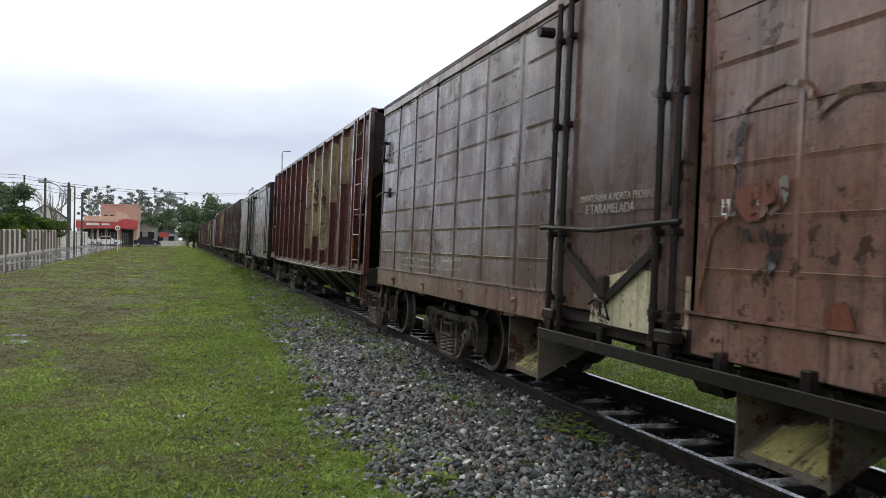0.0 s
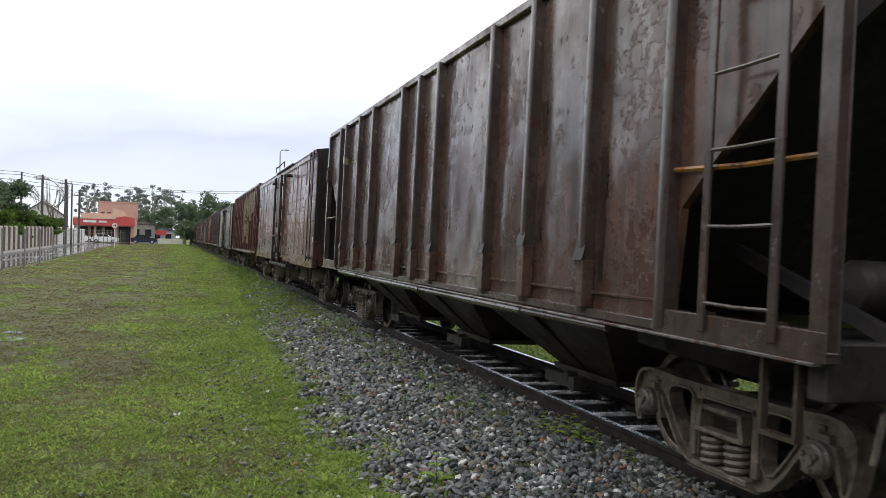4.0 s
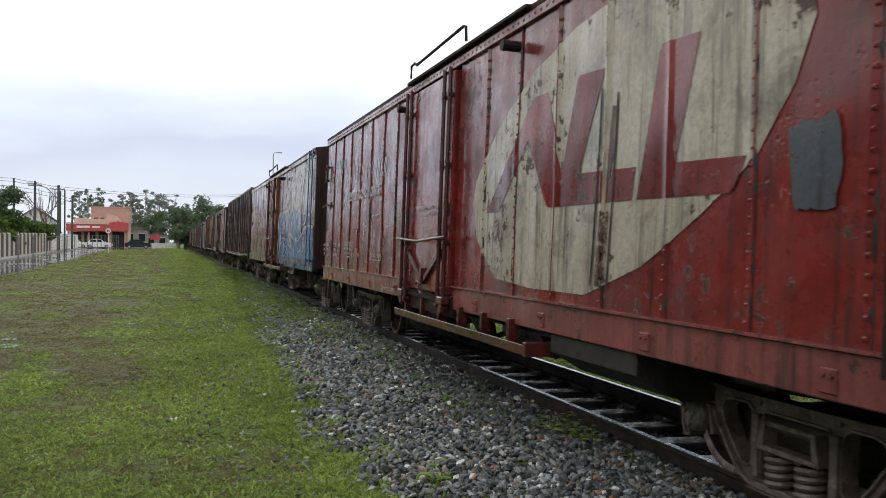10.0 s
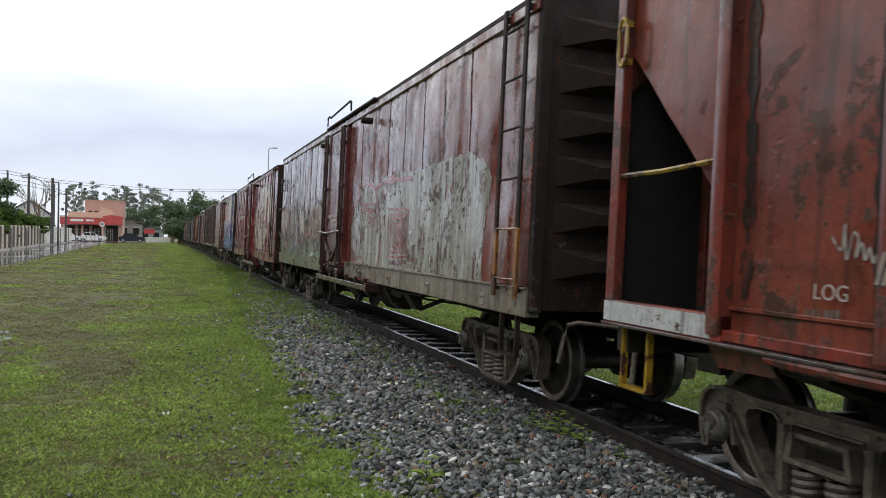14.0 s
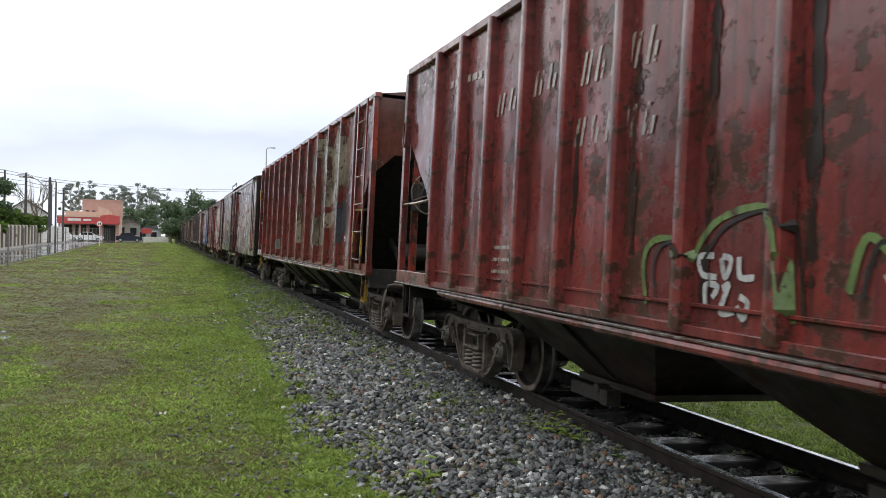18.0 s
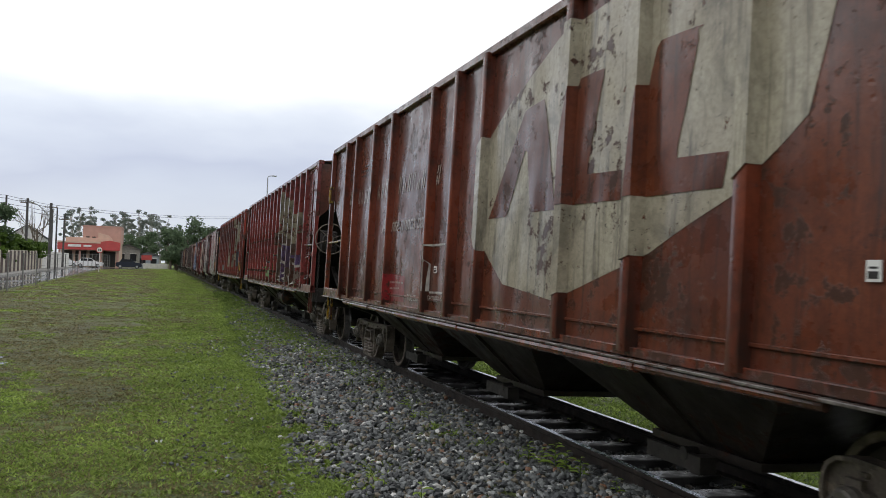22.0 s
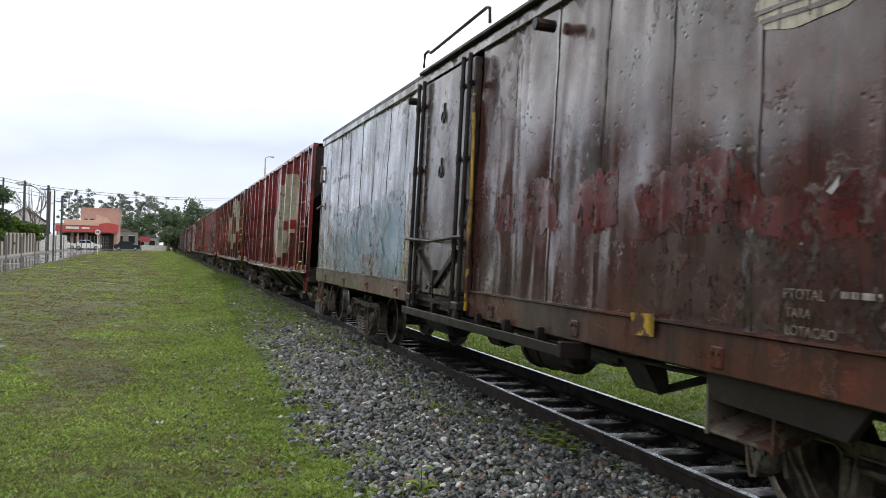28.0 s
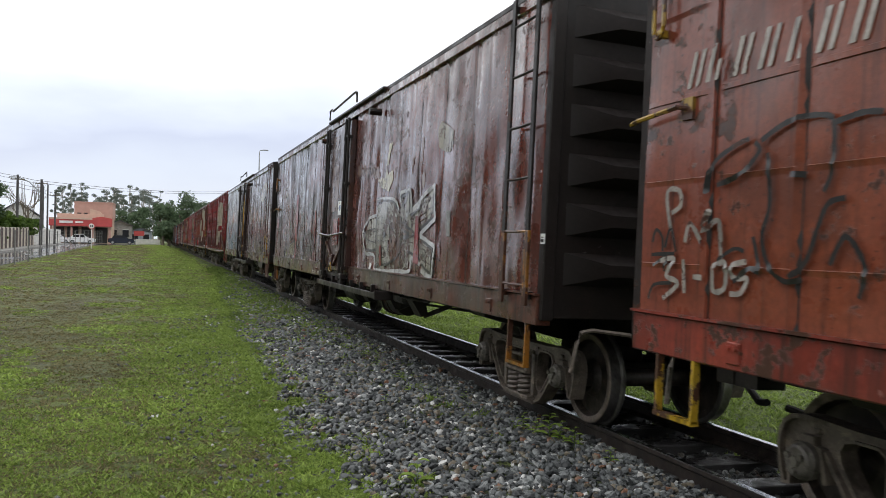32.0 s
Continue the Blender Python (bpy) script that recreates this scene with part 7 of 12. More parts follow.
part("painted_field", fill(cf, HALF, [(6.68, 1.1), (6.5, 1.59), (5.16, 1.82), (3.89, 1.88), (2.91, 2), (1.97, 1.9), (1.15, 1.9), (1.03, 1.53), (1.11, 1.25), (1.17, 1.1), (2.9, 1.1), (5.5, 1.1)], 0.004, fray=0.045), G_OLIVE, car_c, "flaking olive sprayed field")
part("painted_field", fill(cf, HALF, [(1.95, 1.39), (1.85, 1.48), (1.53, 1.51), (1.14, 1.48), (1.07, 1.45), (1.57, 1.41), (1.83, 1.32)], 0.007, fray=0.045), G_RED, car_c, "dark red splash")
for stroke in [[(5.16, 1.79), (4.63, 1.52), (4.92, 1.26)], [(3.88, 1.85), (3.55, 1.52), (3.25, 1.25), (2.63, 1.22)], [(2.6, 1.88), (2.23, 1.62), (2.26, 1.38)], [(1.74, 1.89), (1.82, 1.67), (1.39, 1.57)], [(6.21, 1.66), (5.59, 1.45), (5.8, 1.16)]]:
    part("sprayed_line", strokes(cf, HALF, [stroke], 0.035, 0.008), G_RED, car_c, "thin red sprayed line")
lettering_bars(car_c, cf, HALF, 4.95, 2.19, 3.95, 2.22, 5, 0.2, 0.25, M_FADED, "worn white lettering, too faint to read")
lettering_bars(car_c, cf, HALF, 3.33, 2.19, 2.23, 2.18, 7, 0.22, 0.25, M_FADED, "worn white lettering, too faint to read")
part("name_plate", fill(cf, HALF, [(6.36, 2.7), (5.48, 2.7), (5.45, 2.57), (6.33, 2.58)], 0.004), G_TEAL, car_c, "")
lettering_bars(car_c, cf, HALF, 6.28, 2.6, 5.5, 2.59, 6, 0.09, 0, M_FADED, "worn white lettering, too faint to read")
lettering("MANTENHA A PORTA FECHADA", 0.077, M_STENCIL, car_c, (-(HALF + 0.085), 0.39, 1.97), 1, 0)
lettering("E TARAMELADA", 0.078, M_STENCIL, car_c, (-(HALF + 0.085), 0.1, 1.86), 1, 0)
for stroke in [[(0.39, 2.05), (0.4, 1.8)], [(0.29, 1.81), (0.28, 1.99), (0.1, 1.77), (0.05, 2.04)], [(0.04, 1.97), (-0.13, 2)], [(-0.06, 1.99), (-0.09, 1.81)], [(-0.21, 1.81), (-0.22, 1.98), (-0.33, 1.99)], [(-0.26, 1.88), (-0.37, 1.89)], [(-0.36, 2), (-0.43, 1.81), (-0.43, 2.1)]]:
    part("sprayed_line", strokes(Surface(0, 0), HALF + 0.079, [stroke], 0.035), G_BLACK, car_c, "black sprayed tag")
part("emblem", fill(cn, HALF, [(-2.32, 2.3), (-2.77, 2.58), (-3.33, 2.84), (-3.99, 3.07), (-4.57, 3.22), (-5.2, 3.24), (-5.74, 3.2), (-6.08, 3.07), (-6.32, 2.87), (-6.43, 2.6), (-6.45, 2.36), (-6.43, 2.07), (-6.05, 2.01), (-4.95, 2.09)], 0.004), G_LOGO, car_c, "worn cream oval emblem")
part("emblem_mark", fill(cn, HALF, [(-2.76, 2.33), (-3.34, 2.72), (-3.49, 2.74), (-3.73, 2.25), (-3.49, 2.27), (-3.37, 2.54), (-3.05, 2.3)], 0.007), P_C2, car_c, "")
part("emblem_mark", fill(cn, HALF, [(-4.06, 2.73), (-4.36, 2.76), (-4.32, 2.19), (-4.06, 2.22)], 0.007), P_C2, car_c, "")
part("emblem_mark", fill(cn, HALF, [(-5.07, 2.73), (-5.42, 2.75), (-5.31, 2.13), (-5.01, 2.16)], 0.007), P_C2, car_c, "")
part("emblem_mark", fill(cn, HALF, [(-5.99, 2.59), (-6.36, 2.59), (-6.39, 2.1), (-5.94, 2.1)], 0.007), P_C2, car_c, "")
part("graffiti", fill(cn, HALF, [(-1.35, 1.1), (-1.33, 1.16), (-1.35, 1.57), (-1.38, 1.89), (-1.44, 2.14), (-1.58, 2.19), (-1.72, 2.15), (-1.85, 2.19), (-2.03, 2.21), (-2.15, 2.16), (-2.27, 2.2), (-2.42, 2.23), (-2.57, 2.21), (-2.66, 2.15), (-2.78, 2.22), (-3.02, 2.24), (-3.22, 2.17), (-3.29, 2.13), (-3.4, 2.19), (-3.57, 2.18), (-3.63, 2.13), (-3.71, 2.18), (-3.87, 2.22), (-4.92, 2.15), (-5.12, 2.14), (-5.24, 2.05), (-5.31, 1.88), (-5.3, 1.71), (-5.23, 1.57), (-5.49, 1.65), (-5.78, 1.73), (-6.11, 1.78), (-6.47, 1.79), (-6.74, 1.78), (-6.92, 1.76), (-6.98, 1.71), (-6.98, 1.1), (-4.4, 1.1)], 0.01), G_BLUE, car_c, "large blue sprayed lettering shape")
part("sprayed_line", strokes(cn, HALF, [[(-1.35, 1.1), (-1.32, 1.16), (-1.33, 1.57), (-1.36, 1.93), (-1.44, 2.14)]], 0.085, 0.014), G_WHITE, car_c, "white sprayed outline")
for stroke in [[(-1.44, 2.14), (-1.58, 2.19), (-1.71, 2.15), (-1.73, 2.06), (-1.71, 1.94)], [(-1.72, 2.13), (-1.85, 2.19), (-2.03, 2.2), (-2.16, 2.14), (-2.22, 2.04), (-2.23, 1.8), (-2.18, 1.63), (-2.1, 1.52)], [(-2.21, 2.18), (-2.39, 2.22), (-2.57, 2.2), (-2.66, 2.15), (-2.68, 2.08), (-2.66, 1.97)], [(-2.66, 2.14), (-2.81, 2.22), (-3.03, 2.23), (-3.2, 2.17), (-3.29, 2.09), (-3.34, 1.93), (-3.37, 1.68), (-3.38, 1.41), (-3.37, 1.22), (-3.32, 1.1), (-3.32, 1.1)], [(-3.28, 2.13), (-3.38, 2.18), (-3.54, 2.18), (-3.6, 2.15), (-3.6, 2.07), (-3.53, 1.95)], [(-3.62, 2.06), (-3.68, 2.13), (-3.81, 2.19), (-3.96, 2.22), (-4.07, 2.22)]]:
    part("sprayed_line", strokes(cn, HALF, [stroke], 0.05, 0.014), G_WHITE, car_c, "white sprayed outline")
for stroke in [[(-2.1, 1.54), (-2.3, 1.56), (-2.38, 1.56), (-2.41, 1.39), (-2.41, 1.2), (-2.23, 1.21), (-2.03, 1.19)], [(-2.03, 1.19), (-2.27, 1.17), (-2.41, 1.1), (-2.48, 1.1), (-2.55, 1.1)], [(-1.79, 1.86), (-1.75, 1.75), (-1.68, 1.64), (-1.68, 1.52), (-1.78, 1.43), (-1.93, 1.41), (-2.07, 1.47), (-2.12, 1.54)], [(-1.62, 1.41), (-1.66, 1.26), (-1.71, 1.16)], [(-2.43, 1.65), (-2.52, 1.52), (-2.64, 1.39), (-2.76, 1.27), (-2.92, 1.2), (-3.04, 1.22), (-3.13, 1.32), (-3.14, 1.43), (-3.08, 1.64), (-3.01, 1.79)], [(-2.5, 1.84), (-2.61, 1.71), (-2.71, 1.55), (-2.83, 1.43)], [(-2.76, 1.89), (-2.85, 1.76), (-2.94, 1.64), (-3.01, 1.47)]]:
    part("sprayed_line", strokes(cn, HALF, [stroke], 0.034, 0.014), G_WHITE, car_c, "white sprayed line")
for stroke in [[(-3.36, 1.65), (-3.48, 1.66), (-3.61, 1.63), (-3.75, 1.6), (-3.88, 1.6)], [(-3.38, 1.4), (-3.52, 1.38), (-3.63, 1.36), (-3.72, 1.33), (-3.73, 1.42), (-3.79, 1.52), (-3.91, 1.57), (-4.06, 1.59)]]:
    part("sprayed_line", strokes(cn, HALF, [stroke], 0.034, 0.014), G_WHITE, car_c, "white sprayed line")
part("graffiti", fill(cn, HALF, [(-1.79, 1.87), (-1.9, 1.76), (-1.76, 1.74)], 0.015, fray=0.025), G_WHITE, car_c, "white sprayed wedge")
part("graffiti", fill(cn, HALF, [(-1.65, 1.29), (-1.83, 1.29), (-1.71, 1.16)], 0.015, fray=0.025), G_WHITE, car_c, "white sprayed wedge")
part("graffiti", fill(cn, HALF, [(-3.75, 1.6), (-3.91, 1.59), (-3.75, 1.44)], 0.015, fray=0.025), G_WHITE, car_c, "white sprayed wedge")
for stroke in [[(-4.54, 1.9), (-4.63, 2.05), (-4.81, 2.14), (-5.09, 2.15), (-5.22, 2.07), (-5.31, 1.91), (-5.31, 1.74), (-5.23, 1.56)], [(-5.23, 1.54), (-5.47, 1.65), (-5.78, 1.73), (-6.11, 1.78), (-6.47, 1.79), (-6.74, 1.78), (-6.94, 1.75)]]:
    part("sprayed_line", strokes(cn, HALF, [stroke], 0.055, 0.0145), G_WHITE, car_c, "white sprayed outline")
for stroke in [[(-5.23, 1.56), (-5.07, 1.49), (-4.9, 1.48)], [(-4.81, 1.33), (-4.92, 1.26), (-5.09, 1.23), (-5.32, 1.27), (-5.54, 1.38), (-5.67, 1.44), (-5.83, 1.45)], [(-5.59, 1.51), (-5.72, 1.55), (-5.87, 1.52), (-5.95, 1.45), (-5.97, 1.33)], [(-3.44, 1.66), (-3.77, 1.64), (-4.02, 1.58), (-4.22, 1.44), (-4.37, 1.24), (-4.46, 1.1)]]:
    part("sprayed_line", strokes(cn, HALF, [stroke], 0.034, 0.014), G_WHITE, car_c, "white sprayed line")
part("graffiti", fill(cn, HALF, [(-4.47, 1.54), (-4.55, 1.57), (-4.69, 1.55), (-4.9, 1.48), (-4.79, 1.46), (-4.56, 1.44), (-4.48, 1.48)], 0.015), G_WHITE, car_c, "white sprayed eye")
part("graffiti", fill(cn, HALF, [(-5.37, 1.29), (-5.6, 1.41), (-5.78, 1.46), (-5.9, 1.42), (-5.93, 1.33), (-5.87, 1.25), (-5.79, 1.26), (-5.6, 1.32)], 0.015), G_WHITE, car_c, "white sprayed eye")
part("graffiti", fill(cn, HALF, [(-5.55, 1.82), (-5.64, 1.95), (-5.76, 2.04), (-5.93, 2.08), (-6.05, 2.05), (-6.06, 1.96), (-5.97, 1.88), (-5.78, 1.84)], 0.01, fray=0.025), G_BLUE, car_c, "blue sprayed drop")
part("sprayed_line", strokes(cn, HALF, [[(-5.55, 1.82), (-5.64, 1.95), (-5.76, 2.04), (-5.93, 2.08), (-6.05, 2.05), (-6.06, 1.96), (-5.97, 1.88), (-5.78, 1.84), (-5.55, 1.82)]], 0.036, 0.014), G_WHITE, car_c, "white sprayed outline")
part("graffiti", fill(cn, HALF, [(-6.11, 1.82), (-6.16, 1.92), (-6.28, 2.01), (-6.44, 2.03), (-6.5, 1.99), (-6.49, 1.89), (-6.41, 1.83), (-6.25, 1.8)], 0.01, fray=0.025), G_BLUE, car_c, "blue sprayed drop")
part("sprayed_line", strokes(cn, HALF, [[(-6.11, 1.82), (-6.16, 1.92), (-6.28, 2.01), (-6.44, 2.03), (-6.5, 1.99), (-6.49, 1.89), (-6.41, 1.83), (-6.25, 1.8), (-6.11, 1.82)]], 0.036, 0.014), G_WHITE, car_c, "white sprayed outline")
part("graffiti", fill(cn, HALF, [(-5.4, 1.5), (-5.4, 1.47), (-5.39, 1.45), (-5.35, 1.43), (-5.32, 1.43), (-5.29, 1.45), (-5.25, 1.48), (-5.24, 1.5), (-5.26, 1.53), (-5.28, 1.56), (-5.31, 1.58), (-5.34, 1.57), (-5.38, 1.55), (-5.39, 1.53)], 0.017), G_PURPLE, car_c, "purple sprayed spot")
part("graffiti", fill(cn, HALF, [(-6.06, 1.61), (-6.07, 1.59), (-6.06, 1.57), (-6.03, 1.56), (-6.01, 1.56), (-5.99, 1.57), (-5.96, 1.59), (-5.96, 1.62), (-5.97, 1.64), (-5.98, 1.66), (-6, 1.67), (-6.03, 1.67), (-6.05, 1.66), (-6.06, 1.64)], 0.017), G_PURPLE, car_c, "purple sprayed spot")
part("graffiti", fill(cn, HALF, [(-6.9, 1.39), (-6.89, 1.37), (-6.88, 1.35), (-6.86, 1.33), (-6.83, 1.33), (-6.8, 1.34), (-6.79, 1.37), (-6.77, 1.39), (-6.77, 1.42), (-6.79, 1.44), (-6.82, 1.46), (-6.85, 1.46), (-6.88, 1.44), (-6.9, 1.42)], 0.017), G_PURPLE, car_c, "purple sprayed spot")
part("graffiti", fill(cn, HALF, [(-6.98, 1.36), (-6.98, 1.35), (-6.97, 1.34), (-6.96, 1.33), (-6.96, 1.33), (-6.95, 1.33), (-6.94, 1.34), (-6.93, 1.36), (-6.94, 1.37), (-6.94, 1.38), (-6.95, 1.38), (-6.96, 1.38), (-6.97, 1.38), (-6.98, 1.37)], 0.017), G_PURPLE, car_c, "purple sprayed spot")
part("graffiti", fill(cn, HALF, [(-4.69, 1.89), (-4.69, 1.87), (-4.68, 1.86), (-4.66, 1.85), (-4.64, 1.85), (-4.62, 1.86), (-4.6, 1.88), (-4.58, 1.9), (-4.59, 1.92), (-4.61, 1.93), (-4.63, 1.94), (-4.65, 1.94), (-4.68, 1.93), (-4.69, 1.91)], 0.017), G_PURPLE, car_c, "purple sprayed spot")
part("graffiti", fill(cn, HALF, [(-6, 1.95), (-6, 1.94), (-5.99, 1.93), (-5.97, 1.92), (-5.96, 1.93), (-5.94, 1.94), (-5.92, 1.95), (-5.91, 1.96), (-5.92, 1.98), (-5.94, 1.99), (-5.95, 1.99), (-5.97, 1.99), (-5.99, 1.98), (-6, 1.97)], 0.017), G_PURPLE, car_c, "purple sprayed spot")
part("graffiti", fill(cn, HALF, [(-6.37, 1.93), (-6.36, 1.91), (-6.35, 1.9), (-6.34, 1.9), (-6.32, 1.91), (-6.3, 1.91), (-6.3, 1.92), (-6.29, 1.94), (-6.29, 1.95), (-6.3, 1.96), (-6.32, 1.96), (-6.33, 1.96), (-6.34, 1.95), (-6.36, 1.94)], 0.017), G_PURPLE, car_c, "purple sprayed spot")
part("graffiti", fill(cn, HALF, [(-6.53, 1.18), (-6.53, 1.16), (-6.52, 1.14), (-6.51, 1.13), (-6.5, 1.13), (-6.49, 1.13), (-6.48, 1.15), (-6.47, 1.18), (-6.48, 1.2), (-6.48, 1.22), (-6.49, 1.23), (-6.51, 1.23), (-6.52, 1.23), (-6.53, 1.21)], 0.017), G_PURPLE, car_c, "purple sprayed spot")
part("graffiti", fill(cn, HALF, [(-6.55, 1.43), (-6.54, 1.42), (-6.54, 1.42), (-6.53, 1.41), (-6.52, 1.41), (-6.51, 1.42), (-6.51, 1.42), (-6.5, 1.43), (-6.5, 1.44), (-6.51, 1.45), (-6.52, 1.45), (-6.53, 1.45), (-6.54, 1.45), (-6.55, 1.44)], 0.017), G_PURPLE, car_c, "purple sprayed spot")
part("graffiti", fill(cn, HALF, [(-3.4, 1.94), (-3.39, 1.91), (-3.36, 1.88), (-3.34, 1.86), (-3.31, 1.87), (-3.27, 1.89), (-3.26, 1.92), (-3.26, 1.95), (-3.25, 1.99), (-3.26, 2.02), (-3.3, 2.03), (-3.33, 2.02), (-3.35, 2), (-3.38, 1.97)], 0.017), G_PURPLE, car_c, "purple sprayed spot")
part("graffiti", fill(cn, HALF, [(-2.69, 1.7), (-2.67, 1.68), (-2.66, 1.66), (-2.63, 1.65), (-2.6, 1.65), (-2.57, 1.66), (-2.56, 1.68), (-2.55, 1.71), (-2.54, 1.74), (-2.56, 1.76), (-2.59, 1.77), (-2.62, 1.76), (-2.65, 1.76), (-2.68, 1.73)], 0.017), G_PURPLE, car_c, "purple sprayed spot")
part("graffiti", fill(cn, HALF, [(-3.15, 1.66), (-3.14, 1.64), (-3.14, 1.62), (-3.12, 1.6), (-3.09, 1.61), (-3.08, 1.62), (-3.06, 1.64), (-3.05, 1.66), (-3.05, 1.68), (-3.07, 1.7), (-3.09, 1.71), (-3.11, 1.71), (-3.13, 1.69), (-3.15, 1.68)], 0.017), G_PURPLE, car_c, "purple sprayed spot")
part("graffiti", fill(cn, HALF, [(-3.89, 1.72), (-3.88, 1.7), (-3.87, 1.68), (-3.86, 1.67), (-3.83, 1.68), (-3.82, 1.69), (-3.8, 1.71), (-3.79, 1.72), (-3.79, 1.75), (-3.81, 1.76), (-3.83, 1.77), (-3.85, 1.76), (-3.87, 1.75), (-3.89, 1.74)], 0.017), G_PURPLE, car_c, "purple sprayed spot")
part("graffiti", fill(cn, HALF, [(-3.71, 1.29), (-3.7, 1.26), (-3.68, 1.25), (-3.67, 1.24), (-3.65, 1.24), (-3.62, 1.25), (-3.61, 1.26), (-3.61, 1.28), (-3.61, 1.3), (-3.62, 1.32), (-3.64, 1.33), (-3.66, 1.33), (-3.68, 1.32), (-3.69, 1.31)], 0.017), G_PURPLE, car_c, "purple sprayed spot")
part("graffiti", fill(FLAT, HALF + 0.024, [(-2.17, 0.91), (-2.12, 0.87), (-2.07, 0.87), (-1.97, 0.87), (-1.82, 0.87), (-1.7, 0.87), (-1.62, 0.87), (-1.54, 0.87), (-1.53, 0.92), (-1.65, 0.99), (-1.79, 1.03), (-1.92, 1.05), (-2.06, 1.04), (-2.17, 0.99)], 0.002), G_PURPLE, car_c, "purple sprayed spot")
part("graffiti", fill(FLAT, HALF + 0.024, [(-3.11, 0.93), (-3.12, 0.9), (-3.09, 0.87), (-3.03, 0.87), (-2.98, 0.87), (-2.92, 0.87), (-2.87, 0.87), (-2.86, 0.9), (-2.89, 0.94), (-2.92, 0.98), (-2.96, 1.01), (-3.02, 1.02), (-3.07, 1.01), (-3.09, 0.97)], 0.002), G_PURPLE, car_c, "purple sprayed spot")
part("graffiti", fill(cn, HALF, [(-2.36, 1.25), (-2.37, 1.23), (-2.35, 1.21), (-2.32, 1.2), (-2.28, 1.2), (-2.25, 1.21), (-2.22, 1.22), (-2.21, 1.24), (-2.22, 1.27), (-2.25, 1.29), (-2.27, 1.29), (-2.31, 1.29), (-2.34, 1.29), (-2.35, 1.27)], 0.017), G_PURPLE, car_c, "purple sprayed spot")
part("graffiti", fill(FLAT, HALF + 0.024, [(-2.49, 1.03), (-2.49, 0.99), (-2.48, 0.97), (-2.46, 0.95), (-2.44, 0.95), (-2.41, 0.95), (-2.4, 0.98), (-2.39, 1.02), (-2.4, 1.05), (-2.41, 1.07), (-2.42, 1.07), (-2.45, 1.07), (-2.46, 1.07), (-2.48, 1.06)], 0.002), G_PURPLE, car_c, "purple sprayed spot")
part("graffiti", fill(cn, HALF, [(-1.59, 1.76), (-1.59, 1.73), (-1.58, 1.71), (-1.56, 1.7), (-1.54, 1.71), (-1.52, 1.72), (-1.5, 1.74), (-1.49, 1.76), (-1.49, 1.79), (-1.51, 1.81), (-1.53, 1.82), (-1.55, 1.81), (-1.57, 1.8), (-1.59, 1.78)], 0.017), G_PURPLE, car_c, "purple sprayed spot")
part("graffiti", fill(FLAT, HALF + 0.024, [(-4.07, 1.06), (-4.07, 1.04), (-4.06, 1.02), (-4.04, 1.01), (-4.02, 1), (-4, 1.01), (-3.98, 1.02), (-3.96, 1.04), (-3.97, 1.06), (-3.99, 1.07), (-4.01, 1.07), (-4.03, 1.07), (-4.06, 1.07), (-4.07, 1.07)], 0.002), G_PURPLE, car_c, "purple sprayed spot")
part("sprayed_line", strokes(cn, HALF, [[(-1.87, 1.17), (-1.86, 1.14), (-1.83, 1.12), (-1.79, 1.12), (-1.76, 1.14), (-1.75, 1.16), (-1.75, 1.19), (-1.78, 1.21), (-1.82, 1.21), (-1.85, 1.2), (-1.87, 1.17)]], 0.02, 0.016), G_PURPLE, car_c, "purple sprayed ring")
part("sprayed_line", strokes(cn, HALF, [[(-2.79, 1.22), (-2.78, 1.19), (-2.76, 1.17), (-2.73, 1.16), (-2.7, 1.18), (-2.69, 1.21), (-2.7, 1.24), (-2.72, 1.26), (-2.75, 1.26), (-2.78, 1.24), (-2.79, 1.22)]], 0.02, 0.016), G_PURPLE, car_c, "purple sprayed ring")
part("graffiti", fill(cn, HALF, [(-2.71, 1.93), (-2.7, 1.92), (-2.69, 1.9), (-2.68, 1.89), (-2.66, 1.9), (-2.65, 1.91), (-2.64, 1.92), (-2.63, 1.94), (-2.63, 1.95), (-2.64, 1.97), (-2.65, 1.98), (-2.67, 1.97), (-2.69, 1.96), (-2.7, 1.95)], 0.017, fray=0.025), G_RED, car_c, "dark red splash")
part("graffiti", fill(cn, HALF, [(-1.73, 1.9), (-1.73, 1.88), (-1.72, 1.86), (-1.7, 1.86), (-1.69, 1.86), (-1.67, 1.87), (-1.65, 1.89), (-1.65, 1.9), (-1.66, 1.92), (-1.67, 1.93), (-1.68, 1.94), (-1.7, 1.94), (-1.71, 1.93), (-1.72, 1.91)], 0.017, fray=0.025), G_RED, car_c, "dark red splash")
part("graffiti", fill(cn, HALF, [(-3.3, 1.52), (-3.3, 1.5), (-3.29, 1.49), (-3.28, 1.48), (-3.26, 1.48), (-3.25, 1.48), (-3.24, 1.5), (-3.24, 1.52), (-3.24, 1.53), (-3.24, 1.55), (-3.26, 1.55), (-3.27, 1.56), (-3.28, 1.55), (-3.29, 1.54)], 0.017, fray=0.025), G_RED, car_c, "dark red splash")
part("graffiti", fill(cn, HALF, [(-3.89, 1.48), (-3.89, 1.47), (-3.87, 1.46), (-3.86, 1.45), (-3.85, 1.45), (-3.83, 1.46), (-3.82, 1.47), (-3.82, 1.48), (-3.82, 1.49), (-3.83, 1.5), (-3.84, 1.51), (-3.86, 1.51), (-3.87, 1.5), (-3.88, 1.49)], 0.017, fray=0.025), G_RED, car_c, "dark red splash")
